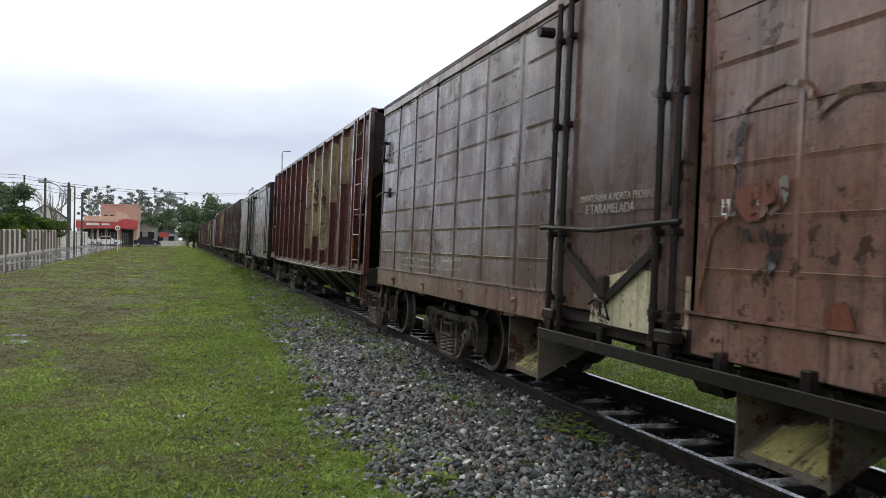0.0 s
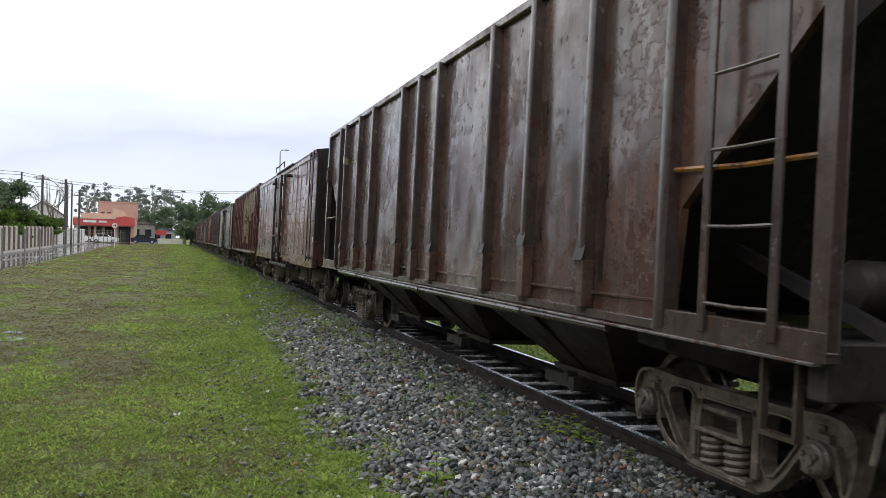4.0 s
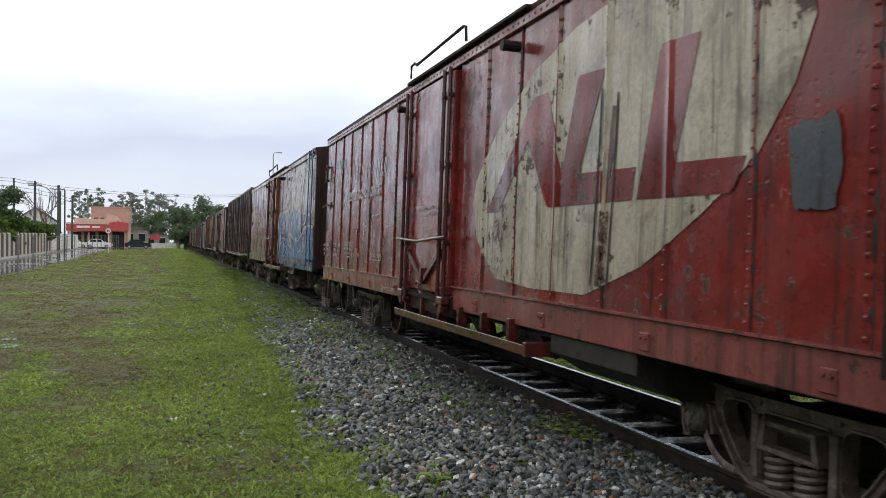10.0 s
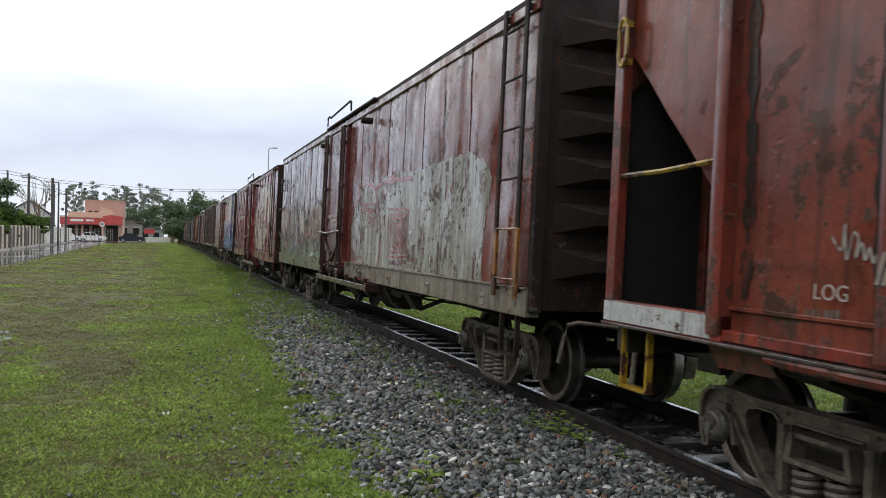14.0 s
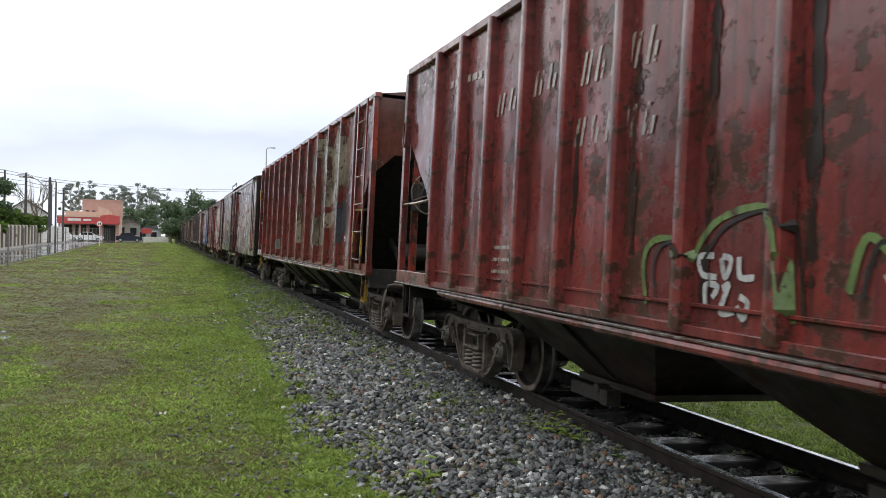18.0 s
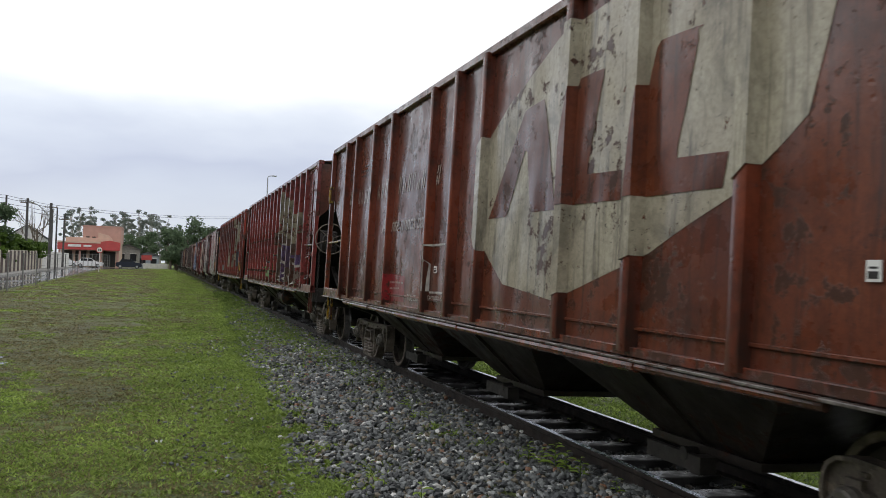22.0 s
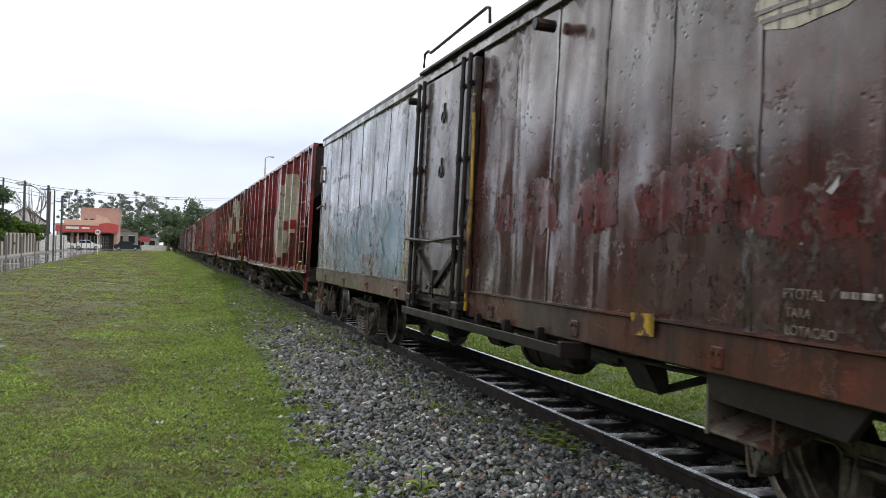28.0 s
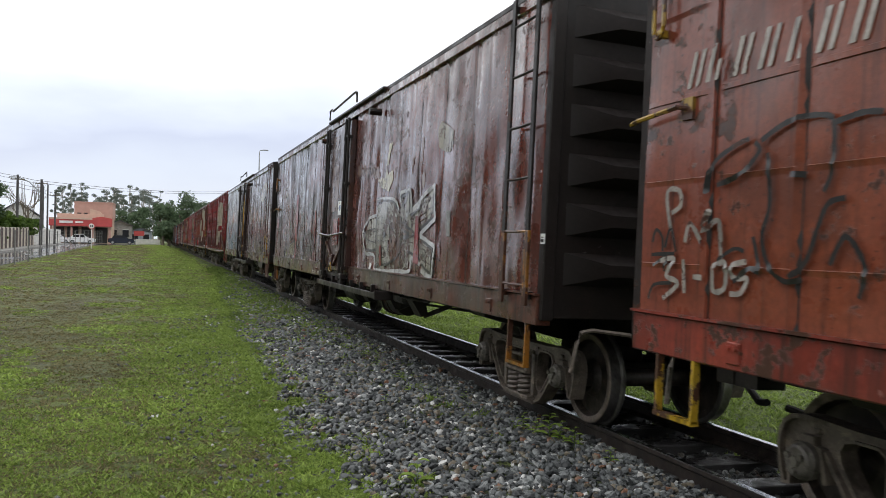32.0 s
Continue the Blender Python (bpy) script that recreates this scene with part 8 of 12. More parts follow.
for stroke in [[(-5.26, 1.21), (-5.32, 1.26), (-5.37, 1.18), (-5.33, 1.13), (-5.26, 1.16), (-5.26, 1.21)], [(-5.17, 1.1), (-5.2, 1.1), (-5.27, 1.1), (-5.27, 1.1), (-5.32, 1.1), (-5.39, 1.1), (-5.41, 1.1)], [(-5.45, 1.1), (-5.47, 1.1), (-5.54, 1.1), (-5.5, 1.1), (-5.59, 1.1), (-5.61, 1.1)]]:
    part("sprayed_line", strokes(cn, HALF, [stroke], 0.018, 0.016), G_RED, car_c, "dark red scribble")
part("emblem", fill(dn, HALF, [(-1.23, 1.82), (-1.32, 2.06), (-1.86, 2.48), (-2.55, 2.81), (-3.25, 2.99), (-4, 3.06), (-4.75, 3.03), (-5.34, 2.88), (-5.54, 2.71), (-5.56, 2.47), (-5.44, 2.19), (-5.19, 1.88), (-4.78, 1.62), (-4.19, 1.31), (-3.48, 1.1), (-2.59, 1.1), (-1.82, 1.15), (-1.36, 1.48)], 0.006), G_LOGO, car_d, "large cream oval emblem")
part("emblem_mark", fill(dn, HALF, [(-1.6, 1.72), (-2.57, 2.6), (-2.82, 2.6), (-3.16, 1.72), (-2.85, 1.72), (-2.48, 2.27), (-1.91, 1.72)], 0.01), P_D, car_d, "")
part("emblem_mark", fill(dn, HALF, [(-3.3, 2.63), (-3.68, 2.61), (-3.35, 1.94), (-4.1, 1.92), (-4.06, 1.72), (-3.14, 1.72), (-3.05, 1.9)], 0.01), P_D, car_d, "")
part("emblem_mark", fill(dn, HALF, [(-4.33, 2.62), (-4.72, 2.6), (-4.51, 1.91), (-5.12, 1.89), (-5.02, 1.71), (-4.12, 1.72), (-4.19, 1.99)], 0.01), P_D, car_d, "")
part("rust_patch", fill(dn, HALF, [(-3.66, 1.67), (-3.79, 1.66), (-3.79, 1.16), (-3.63, 1.17)], 0.012), G_RUST, car_d, "rust-stained strip beside a post")
part("rust_patch", fill(dn, HALF, [(-3.76, 2.35), (-3.87, 2.33), (-3.86, 1.88), (-3.75, 1.87)], 0.012), G_RUST, car_d, "rust-stained strip beside a post")
for stroke in [[(-3.65, 2.48), (-3.63, 1.91), (-3.61, 1.58), (-3.57, 1.17)], [(-3.86, 2.42), (-3.85, 2), (-3.83, 1.58), (-3.8, 1.16)]]:
    part("sprayed_line", strokes(dn, HALF, [stroke], 0.022, 0.013, False), M_DARK, car_d, "dark post edge")
part("repair_patch", fill(dn, HALF, [(-5.43, 2), (-5.72, 2.01), (-5.72, 1.61), (-5.44, 1.6)], 0.012, fray=0.03), G_GREY, car_d, "grey-blue repair patch")
lettering_bars(car_d, df, HALF, 6.41, 2.37, 5.14, 2.38, 7, 0.28, 0.25, M_FADED, "worn white lettering, too faint to read")
lettering_bars(car_d, df, HALF, 4.99, 2.38, 3.95, 2.38, 6, 0.26, 0.25, M_FADED, "worn white lettering, too faint to read")
lettering_bars(car_d, df, HALF, 3.82, 2.38, 2.14, 2.35, 9, 0.25, 0.25, M_FADED, "worn white lettering, too faint to read")
lettering("COMP.", 0.062, M_STENCIL, car_d, (-(HALF + 0.024), 6.66, 1.39), 1, 0)
lettering("13,00 m", 0.062, M_STENCIL, car_d, (-(HALF + 0.024), 6.35, 1.39), 1, 0)
lettering("LARG.", 0.062, M_STENCIL, car_d, (-(HALF + 0.024), 6.65, 1.31), 1, 0)
lettering("2,40 m", 0.062, M_STENCIL, car_d, (-(HALF + 0.024), 6.32, 1.31), 1, 0)
lettering("ALT.", 0.062, M_STENCIL, car_d, (-(HALF + 0.024), 6.64, 1.23), 1, 0)
lettering("2,30 m", 0.062, M_STENCIL, car_d, (-(HALF + 0.024), 6.31, 1.21), 1, 0)
lettering("P.TOTAL", 0.062, M_STENCIL, car_d, (-(HALF + 0.024), 5.68, 1.4), 1, 0)
lettering("80.000kg", 0.062, M_STENCIL, car_d, (-(HALF + 0.024), 5.32, 1.39), 1, 0)
lettering("TARA", 0.062, M_STENCIL, car_d, (-(HALF + 0.024), 5.67, 1.31), 1, 0)
lettering("LOTACAO", 0.062, M_STENCIL, car_d, (-(HALF + 0.024), 5.67, 1.22), 1, 0)
for stroke in [[(4.72, 1.43), (4.12, 1.42), (4.16, 1.21), (4.74, 1.24), (4.72, 1.43)], [(4.73, 1.37), (4.13, 1.35)], [(4.73, 1.3), (4.15, 1.28)], [(4.63, 1.43), (4.64, 1.23)], [(4.4, 1.43), (4.41, 1.22)], [(4.24, 1.42), (4.27, 1.22)]]:
    part("sprayed_line", strokes(df, HALF, [stroke], 0.014, 0.0085, False), M_DULL, car_d, "thin white table line")
lettering_bars(car_d, df, HALF, 4.71, 1.39, 4.18, 1.37, 9, 0.05, 0, M_FADED, "worn white lettering, too faint to read")
lettering_bars(car_d, df, HALF, 4.71, 1.33, 4.18, 1.3, 9, 0.05, 0, M_FADED, "worn white lettering, too faint to read")
lettering_bars(car_d, df, HALF, 4.7, 1.26, 4.18, 1.24, 9, 0.05, 0, M_FADED, "worn white lettering, too faint to read")
lettering("VOL", 0.085, M_STENCIL, car_d, (-(HALF + 0.024), 3.75, 1.23), 1, 0)
for stroke in [[(5.04, 1.69), (4.84, 1.69), (4.82, 1.46)], [(5.04, 1.69), (5.03, 1.16)], [(5.72, 1.85), (5.75, 1.22)]]:
    part("sprayed_line", strokes(df, HALF, [stroke], 0.014, 0.007, False), M_DARK, car_d, "dark patch seam")
part("repair_patch", fill(df, HALF, [(4.04, 1.66), (3.85, 1.65), (3.86, 1.37), (4.04, 1.38)], 0.012), P_D, car_d, "riveted red repair plate")
for stroke in [[(4.04, 1.66), (3.85, 1.65), (3.86, 1.37), (4.04, 1.38), (4.04, 1.66)]]:
    part("sprayed_line", strokes(df, HALF, [stroke], 0.01, 0.014, False), M_DARK, car_d, "dark plate edge")
lettering("A gente nunca para", 0.308, M_STENCIL, car_d, (-(HALF + 0.024), 4.89, 2.11), 1, 0.3)
part("name_plate", fill(df, HALF, [(5.92, 2.88), (4.93, 2.83), (4.91, 2.67), (5.9, 2.74)], 0.004), G_GREY, car_d, "")
lettering_bars(car_d, df, HALF, 6.5, 2.83, 5.96, 2.81, 4, 0.13, 0, M_FADED, "worn white lettering, too faint to read")
lettering("MANTENHA A PORTA FECHADA", 0.068, M_STENCIL, car_d, (-(HALF + 0.085), 0.43, 1.81), 0.99, 0)
lettering("E TARAMELADA", 0.068, M_STENCIL, car_d, (-(HALF + 0.085), 0.21, 1.74), 1, 0)
for stroke in [[(2.9, 1.83), (2.33, 1.84), (2.32, 1.21), (2.88, 1.21), (2.9, 1.83)]]:
    part("sprayed_line", strokes(df, HALF, [stroke], 0.015, 0.008, False), M_STENCIL, car_d, "thin white frame line")
lettering("CARTAZES AQUI", 0.074, M_STENCIL, car_d, (-(HALF + 0.024), 2.8, 1.25), 1, 0)
lettering_bars(car_d, df, HALF, 4.79, 1.33, 4.18, 1.33, 14, 0.05, 0, M_FADED, "worn white lettering, too faint to read")
lettering_bars(car_d, df, HALF, 4.79, 1.43, 4.18, 1.43, 14, 0.05, 0, M_FADED, "worn white lettering, too faint to read")
sticker(car_d, df, HALF, 3.39, 1.59, 0.045, 0.06, M_STICKER)
lettering("CURSO DO CILINDRO", 0.074, M_STENCIL, car_d, (-(HALF + 0.024), 2.15, 0.83), 1, 0)
part("painted_field", fill(ef, HALF, [(7.2, 2.17), (5.93, 2.22), (4.38, 2.12), (3.93, 2.11), (3.48, 1.86), (3.02, 2.02), (2.61, 2.18), (2.22, 2.17), (1.78, 2), (1.62, 1.94), (1.36, 2.16), (1.27, 1.1), (7.02, 1.1)], 0.004, fray=0.045), G_TANRED, car_e, "faded tan and ochre sprayed field")
part("painted_field", fill(ef, HALF, [(7.3, 1.1), (5.78, 1.2), (4.59, 1.18), (3.54, 1.27), (2.81, 1.16), (2.13, 1.23), (1.5, 1.19), (1.28, 1.23), (1.25, 1.1), (7, 1.1)], 0.007, fray=0.045), G_GREEN, car_e, "green sprayed band")
for stroke in [[(4.73, 1.83), (4.69, 2.01), (4.54, 2.08), (4.28, 2.08)], [(3.88, 1.95), (3.77, 1.81), (3.69, 1.66), (3.64, 1.51), (3.68, 1.41), (3.77, 1.31)], [(4.03, 1.27), (3.84, 1.28), (3.71, 1.35), (3.55, 1.44), (3.49, 1.34), (3.42, 1.2)], [(3.67, 1.63), (3.6, 1.77), (3.49, 1.9), (3.38, 2.02)]]:
    part("sprayed_line", strokes(ef, HALF, [stroke], 0.115, 0.008), G_SOOT2, car_e, "soft black sprayed outline")
for stroke in [[(5.96, 1.71), (5.93, 1.92), (5.78, 2.06), (5.53, 2.15), (5.31, 2.09), (5.17, 1.95), (5.1, 1.79), (5.15, 1.62), (5.24, 1.52)], [(5.11, 1.89), (5.06, 2.11), (4.98, 2.25), (4.91, 2.28)], [(4.91, 2.27), (4.85, 2.07), (4.81, 1.81)], [(6.8, 1.44), (6.38, 1.42), (6.02, 1.44), (5.69, 1.43)], [(5.47, 1.31), (5.47, 1.49), (5.37, 1.52), (5.2, 1.42), (5.01, 1.39), (4.92, 1.45)], [(4.7, 1.1), (4.49, 1.1), (4.3, 1.1), (4.09, 1.1)]]:
    part("sprayed_line", strokes(ef, HALF, [stroke], 0.07, 0.009), G_BLACKW, car_e, "black sprayed line")
for stroke in [[(6.74, 1.4), (6.66, 1.67), (6.53, 1.75), (6.36, 1.68), (6.3, 1.53), (6.19, 1.41)], [(6.18, 1.78), (6.04, 1.65), (5.98, 1.49), (5.84, 1.34), (5.71, 1.23), (5.65, 1.1)], [(6.76, 1.1), (6.56, 1.19), (6.31, 1.2), (6.07, 1.1), (5.74, 1.1)], [(5.24, 1.53), (5.02, 1.54), (4.78, 1.53), (4.77, 1.64), (4.81, 1.42), (4.98, 1.45), (5.17, 1.46)], [(4.92, 1.88), (4.94, 1.68), (5.05, 1.55)], [(7.39, 1.15), (7.33, 1.45), (7.16, 1.59), (7.04, 1.82), (6.9, 1.9)], [(7.17, 1.1), (7.07, 1.35), (6.87, 1.58), (6.83, 1.81)], [(5.62, 1.1), (5.5, 1.1), (5.28, 1.1)], [(6.8, 1.1), (6.53, 1.1), (6.2, 1.1)]]:
    part("sprayed_line", strokes(ef, HALF, [stroke], 0.042, 0.009), G_BLACKW, car_e, "black sprayed line")
part("sprayed_line", strokes(ef, HALF, [[(5.45, 1.2), (5.3, 1.1), (5.22, 1.1)]], 0.042, 0.009), G_BLACKW, car_e, "black sprayed line")
part("graffiti", fill(ef, HALF, [(5.37, 1.12), (5.28, 1.21), (5, 1.31), (4.77, 1.3), (4.69, 1.24), (4.94, 1.23), (5.24, 1.12)], 0.009, fray=0.025), G_BLACK, car_e, "black sprayed shape")
part("graffiti", fill(ef, HALF, [(5.22, 1.1), (5.14, 1.14), (4.88, 1.21), (4.71, 1.16), (4.67, 1.1), (4.92, 1.1)], 0.009, fray=0.025), G_GREEN, car_e, "green sprayed oval")
part("graffiti", fill(ef, HALF, [(4.32, 1.1), (4.36, 1.54), (4.3, 1.64), (4.17, 1.66), (3.99, 1.57), (3.94, 1.51), (3.97, 1.48), (4.17, 1.55), (4.24, 1.53), (4.26, 1.34), (4.23, 1.1)], 0.01, fray=0.025), G_BLACK, car_e, "black sprayed hook")
for stroke in [[(4.69, 1.89), (4.64, 2.02), (4.46, 2.11), (4.24, 2.1), (4.03, 2.03), (3.88, 1.92), (3.77, 1.78), (3.71, 1.63)], [(5.92, 1.72), (5.82, 1.99), (5.6, 2.12), (5.38, 2.05)], [(4.99, 1.95), (4.96, 2.18), (4.93, 2.24)], [(7.13, 1.31), (6.87, 1.58), (6.75, 2.03)], [(3.63, 1.73), (3.54, 1.84), (3.43, 1.95)]]:
    part("sprayed_line", strokes(ef, HALF, [stroke], 0.022, 0.0095), G_OLDW, car_e, "pale sprayed highlight")
part("graffiti", fill(ef, HALF, [(6.86, 1.9), (6.81, 2.14), (6.64, 2.06), (6.47, 1.88), (6.29, 1.99), (6.17, 2.14), (6.11, 1.97), (6.27, 1.7), (6.55, 1.58)], 0.0065, fray=0.025), G_CREAM, car_e, "pale sprayed field")
part("graffiti", fill(ef, HALF, [(5.09, 1.72), (5.01, 2.05), (4.92, 2.24), (4.88, 2), (4.83, 1.74), (4.96, 1.59)], 0.0065, fray=0.025), G_CREAM, car_e, "pale sprayed field")
part("painted_field", fill(ef, HALF, [(7.58, 1.62), (6.81, 1.51), (6.11, 1.42), (5.62, 1.45), (5.27, 1.5), (4.83, 1.33), (4.48, 1.43), (4.31, 1.34), (4.08, 1.35), (3.81, 1.28), (3.62, 1.44), (3.49, 1.41), (3.33, 1.48), (2.6, 1.40), (1.9, 1.44), (1.35, 1.36), (1.28, 1.1), (7.2, 1.1)], 0.0052, fray=0.05), G_OLGREEN, car_e, "faded green sprayed field")
part("painted_field", fill(ef, HALF, [(4.68, 1.86), (4.57, 2.06), (4.29, 2.09), (4, 2), (3.8, 1.81), (3.72, 1.61), (3.86, 1.54), (4.26, 1.6), (4.53, 1.55)], 0.006, fray=0.04), G_TAN, car_e, "pale tan sprayed field")
for stroke in [[(4.29, 2.11), (4.08, 2.07), (3.88, 1.96), (3.73, 1.78), (3.65, 1.61), (3.62, 1.46), (3.71, 1.36), (4.03, 1.27)], [(3.62, 1.46), (3.52, 1.44), (3.43, 1.26), (3.33, 1.09)], [(5.9, 2), (5.68, 2.15), (5.42, 2.15), (5.21, 2), (5.13, 1.79), (5.18, 1.56)], [(4.76, 1.49), (4.72, 1.3), (4.62, 1.09)], [(5.68, 1.26), (5.66, 1.09), (5.46, 1.09)]]:
    part("sprayed_line", strokes(ef, HALF, [stroke], 0.085, 0.0085), G_BLACKW, car_e, "worn black sprayed outline")
for stroke in [[(5.24, 1.14), (5.12, 1.22), (4.83, 1.25), (4.66, 1.15)], [(5.43, 1.31), (5.48, 1.49), (5.26, 1.42), (5.01, 1.42), (4.85, 1.55)], [(7.1, 1.09), (6.78, 1.18), (6.36, 1.16), (6.08, 1.09), (5.74, 1.09)]]:
    part("sprayed_line", strokes(ef, HALF, [stroke], 0.05, 0.009), G_BLACKW, car_e, "worn black sprayed line")
lettering("CARTAZES", 0.085, M_DULL, car_e, (-(HALF + 0.024), 4.24, 1.13), 1, 0)
lettering_bars(car_e, ef, HALF, 6.36, 2.64, 5.01, 2.54, 10, 0.13, 0, M_FADED, "worn white lettering, too faint to read")
part("graffiti", fill(ef, HALF, [(2.89, 1.93), (2.71, 2.09), (2.44, 2.16), (2.1, 2.13), (1.83, 1.98), (1.7, 1.78), (1.77, 1.58), (1.98, 1.51), (2.31, 1.54), (2.69, 1.48)], 0.0062, fray=0.03), G_TAN, car_e, "pale tan sprayed field")
part("graffiti", fill(ef, HALF, [(1.66, 2.04), (1.55, 2.13), (1.42, 2.15), (1.38, 1.75), (1.5, 1.69), (1.63, 1.84)], 0.0062, fray=0.03), G_TAN, car_e, "pale tan sprayed field")
for stroke in [[(2.83, 1.93), (2.68, 2.09), (2.4, 2.15), (2.08, 2.13), (1.83, 1.99), (1.7, 1.79), (1.75, 1.58)], [(2.83, 1.93), (2.9, 1.71), (2.66, 1.39)], [(2.66, 1.33), (2.44, 1.43), (2.13, 1.39), (2.03, 1.3), (2.21, 1.22), (2.57, 1.21)], [(2.45, 1.51), (2.23, 1.6), (1.91, 1.47), (1.64, 1.51), (1.39, 1.53)], [(1.8, 1.43), (1.66, 1.31), (1.55, 1.18)], [(3.41, 1.45), (3.2, 1.31), (3.12, 1.14)], [(1.66, 1.87), (1.58, 1.77), (1.4, 1.68)]]:
    part("sprayed_line", strokes(ef, HALF, [stroke], 0.065, 0.009), G_BLACKW, car_e, "worn black sprayed outline")
part("graffiti", fill(ef, HALF, [(1.56, 2), (1.48, 2.04), (1.4, 2.01), (1.38, 1.8), (1.48, 1.85)], 0.0095), G_BLACKW, car_e, "worn black sprayed drop")
part("graffiti", fill(ef, HALF, [(2.66, 1.3), (2.44, 1.39), (2.15, 1.36), (2.08, 1.29), (2.25, 1.24), (2.52, 1.23)], 0.0085), G_OLGREEN, car_e, "green sprayed oval")
lettering("MANTENHA A PORTA FECHADA", 0.072, M_STENCIL, car_e, (-(HALF + 0.085), 0.73, 1.8), 1.01, 0)
lettering("E TARAMELADA", 0.072, M_STENCIL, car_e, (-(HALF + 0.085), 0.48, 1.72), 1, 0)
part("painted_field", fill(en, HALF, [(-0.98, 1.09), (-0.93, 1.27), (-0.87, 1.62), (-1.1, 1.97), (-1.4, 2.21), (-1.79, 2.28), (-2.22, 2.23), (-2.38, 2.18), (-2.69, 2.25), (-2.99, 2.31), (-3.3, 2.3), (-3.64, 2.28), (-3.9, 2.26), (-4.08, 2.24), (-5.94, 2.3), (-6.37, 2.18), (-6.56, 1.96), (-6.44, 1.76), (-6.41, 1.46), (-6.44, 1.09)], 0.004, fray=0.03), G_CHALK, car_e, "flaking white sprayed field with drips")
for stroke in [[(-0.83, 1.65), (-0.96, 1.87), (-1.19, 2.04), (-1.48, 2.19), (-1.8, 2.23), (-2.16, 2.18), (-2.36, 2.07), (-2.49, 1.88), (-2.59, 1.71), (-2.65, 1.48), (-2.63, 1.23), (-2.58, 1.09)], [(-2.35, 2.13), (-2.69, 2.19), (-2.99, 2.22), (-3.26, 2.21), (-3.58, 2.18), (-3.84, 2.18), (-4.08, 2.16)]]:
    part("sprayed_line", strokes(en, HALF, [stroke], 0.05, 0.008), G_RED, car_e, "red sprayed line")
for stroke in [[(-0.9, 1.79), (-1.14, 2.05), (-1.52, 2.22)], [(-1.44, 1.94), (-1.82, 1.94), (-2.25, 1.94)], [(-1.38, 1.88), (-1.83, 1.89), (-2.34, 1.84)], [(-1.41, 1.84), (-1.83, 1.85), (-2.18, 1.83)], [(-2.06, 1.75), (-2.06, 1.71), (-2.03, 1.69), (-1.99, 1.68), (-1.95, 1.69), (-1.92, 1.72), (-1.91, 1.76), (-1.91, 1.79), (-1.94, 1.82), (-1.98, 1.83), (-2.02, 1.82), (-2.05, 1.79), (-2.06, 1.75)], [(-2.36, 1.74), (-2.35, 1.7), (-2.33, 1.67), (-2.3, 1.66), (-2.26, 1.67), (-2.23, 1.7), (-2.22, 1.75), (-2.22, 1.79), (-2.25, 1.82), (-2.28, 1.83), (-2.32, 1.82), (-2.35, 1.78), (-2.36, 1.74)], [(-1.93, 1.76), (-2.06, 1.75)], [(-2.24, 1.75), (-2.35, 1.74)], [(-2.07, 1.74), (-2.18, 1.69), (-2.18, 1.45), (-2.18, 1.09)], [(-2.18, 1.09), (-1.75, 1.09), (-1.03, 1.09)], [(-1.18, 1.13), (-1.49, 1.2), (-1.7, 1.16), (-1.82, 1.09)], [(-2.77, 2.02), (-2.76, 2), (-2.74, 1.99), (-2.71, 1.99), (-2.68, 2.01), (-2.67, 2.03), (-2.68, 2.05), (-2.7, 2.06), (-2.73, 2.06), (-2.76, 2.04), (-2.77, 2.02)]]:
    part("sprayed_line", strokes(en, HALF, [stroke], 0.024, 0.0085), G_RED, car_e, "thin red sprayed line")
part("graffiti", fill(en, HALF, [(-1.99, 2.06), (-2.07, 2.05), (-2.09, 1.99), (-2.01, 1.99)], 0.009), G_RED, car_e, "red sprayed spot")
part("graffiti", fill(en, HALF, [(-2.98, 2.27), (-3.29, 2.26), (-3.32, 2.16), (-3.01, 2.15)], 0.009), G_RED, car_e, "red sprayed block")
part("graffiti", fill(en, HALF, [(-3.05, 2.23), (-3.25, 2.22), (-3.26, 2.19), (-3.06, 2.19)], 0.0105), G_CHALK, car_e, "white bar in the red block")
for stroke in [[(-3.1, 1.84), (-3.96, 1.8), (-3.97, 1.25), (-3.17, 1.23), (-3.1, 1.84)], [(-3.21, 1.77), (-3.89, 1.75), (-3.9, 1.3), (-3.25, 1.3), (-3.21, 1.77)], [(-3.29, 1.72), (-3.82, 1.71), (-3.83, 1.35), (-3.33, 1.36), (-3.29, 1.72)], [(-3.37, 1.66), (-3.76, 1.66), (-3.76, 1.4), (-3.4, 1.41), (-3.37, 1.66)], [(-3.45, 1.62), (-3.69, 1.62), (-3.7, 1.45), (-3.46, 1.45), (-3.45, 1.62)], [(-3.51, 1.57), (-3.63, 1.58), (-3.63, 1.49), (-3.52, 1.5), (-3.51, 1.57)]]:
    part("sprayed_line", strokes(en, HALF, [stroke], 0.028, 0.009, False), G_RED, car_e, "nested red square")
part("painted_patch", fill(en, HALF, [(-3.98, 1.34), (-4.12, 1.37), (-4.15, 1.22), (-4, 1.2)], 0.0075, fray=0.03), G_DKRED, car_e, "flaking dark red patch")
part("painted_patch", fill(en, HALF, [(-0.9, 1.55), (-1.24, 1.49), (-1.28, 1.16), (-1.04, 1.09)], 0.0075, fray=0.03), G_DKRED, car_e, "flaking dark red patch")
for stroke in [[(-3.25, 1.16), (-3.64, 1.18), (-3.98, 1.19)]]:
    part("sprayed_line", strokes(en, HALF, [stroke], 0.05, 0.0075), G_DKRED, car_e, "worn red sprayed line")
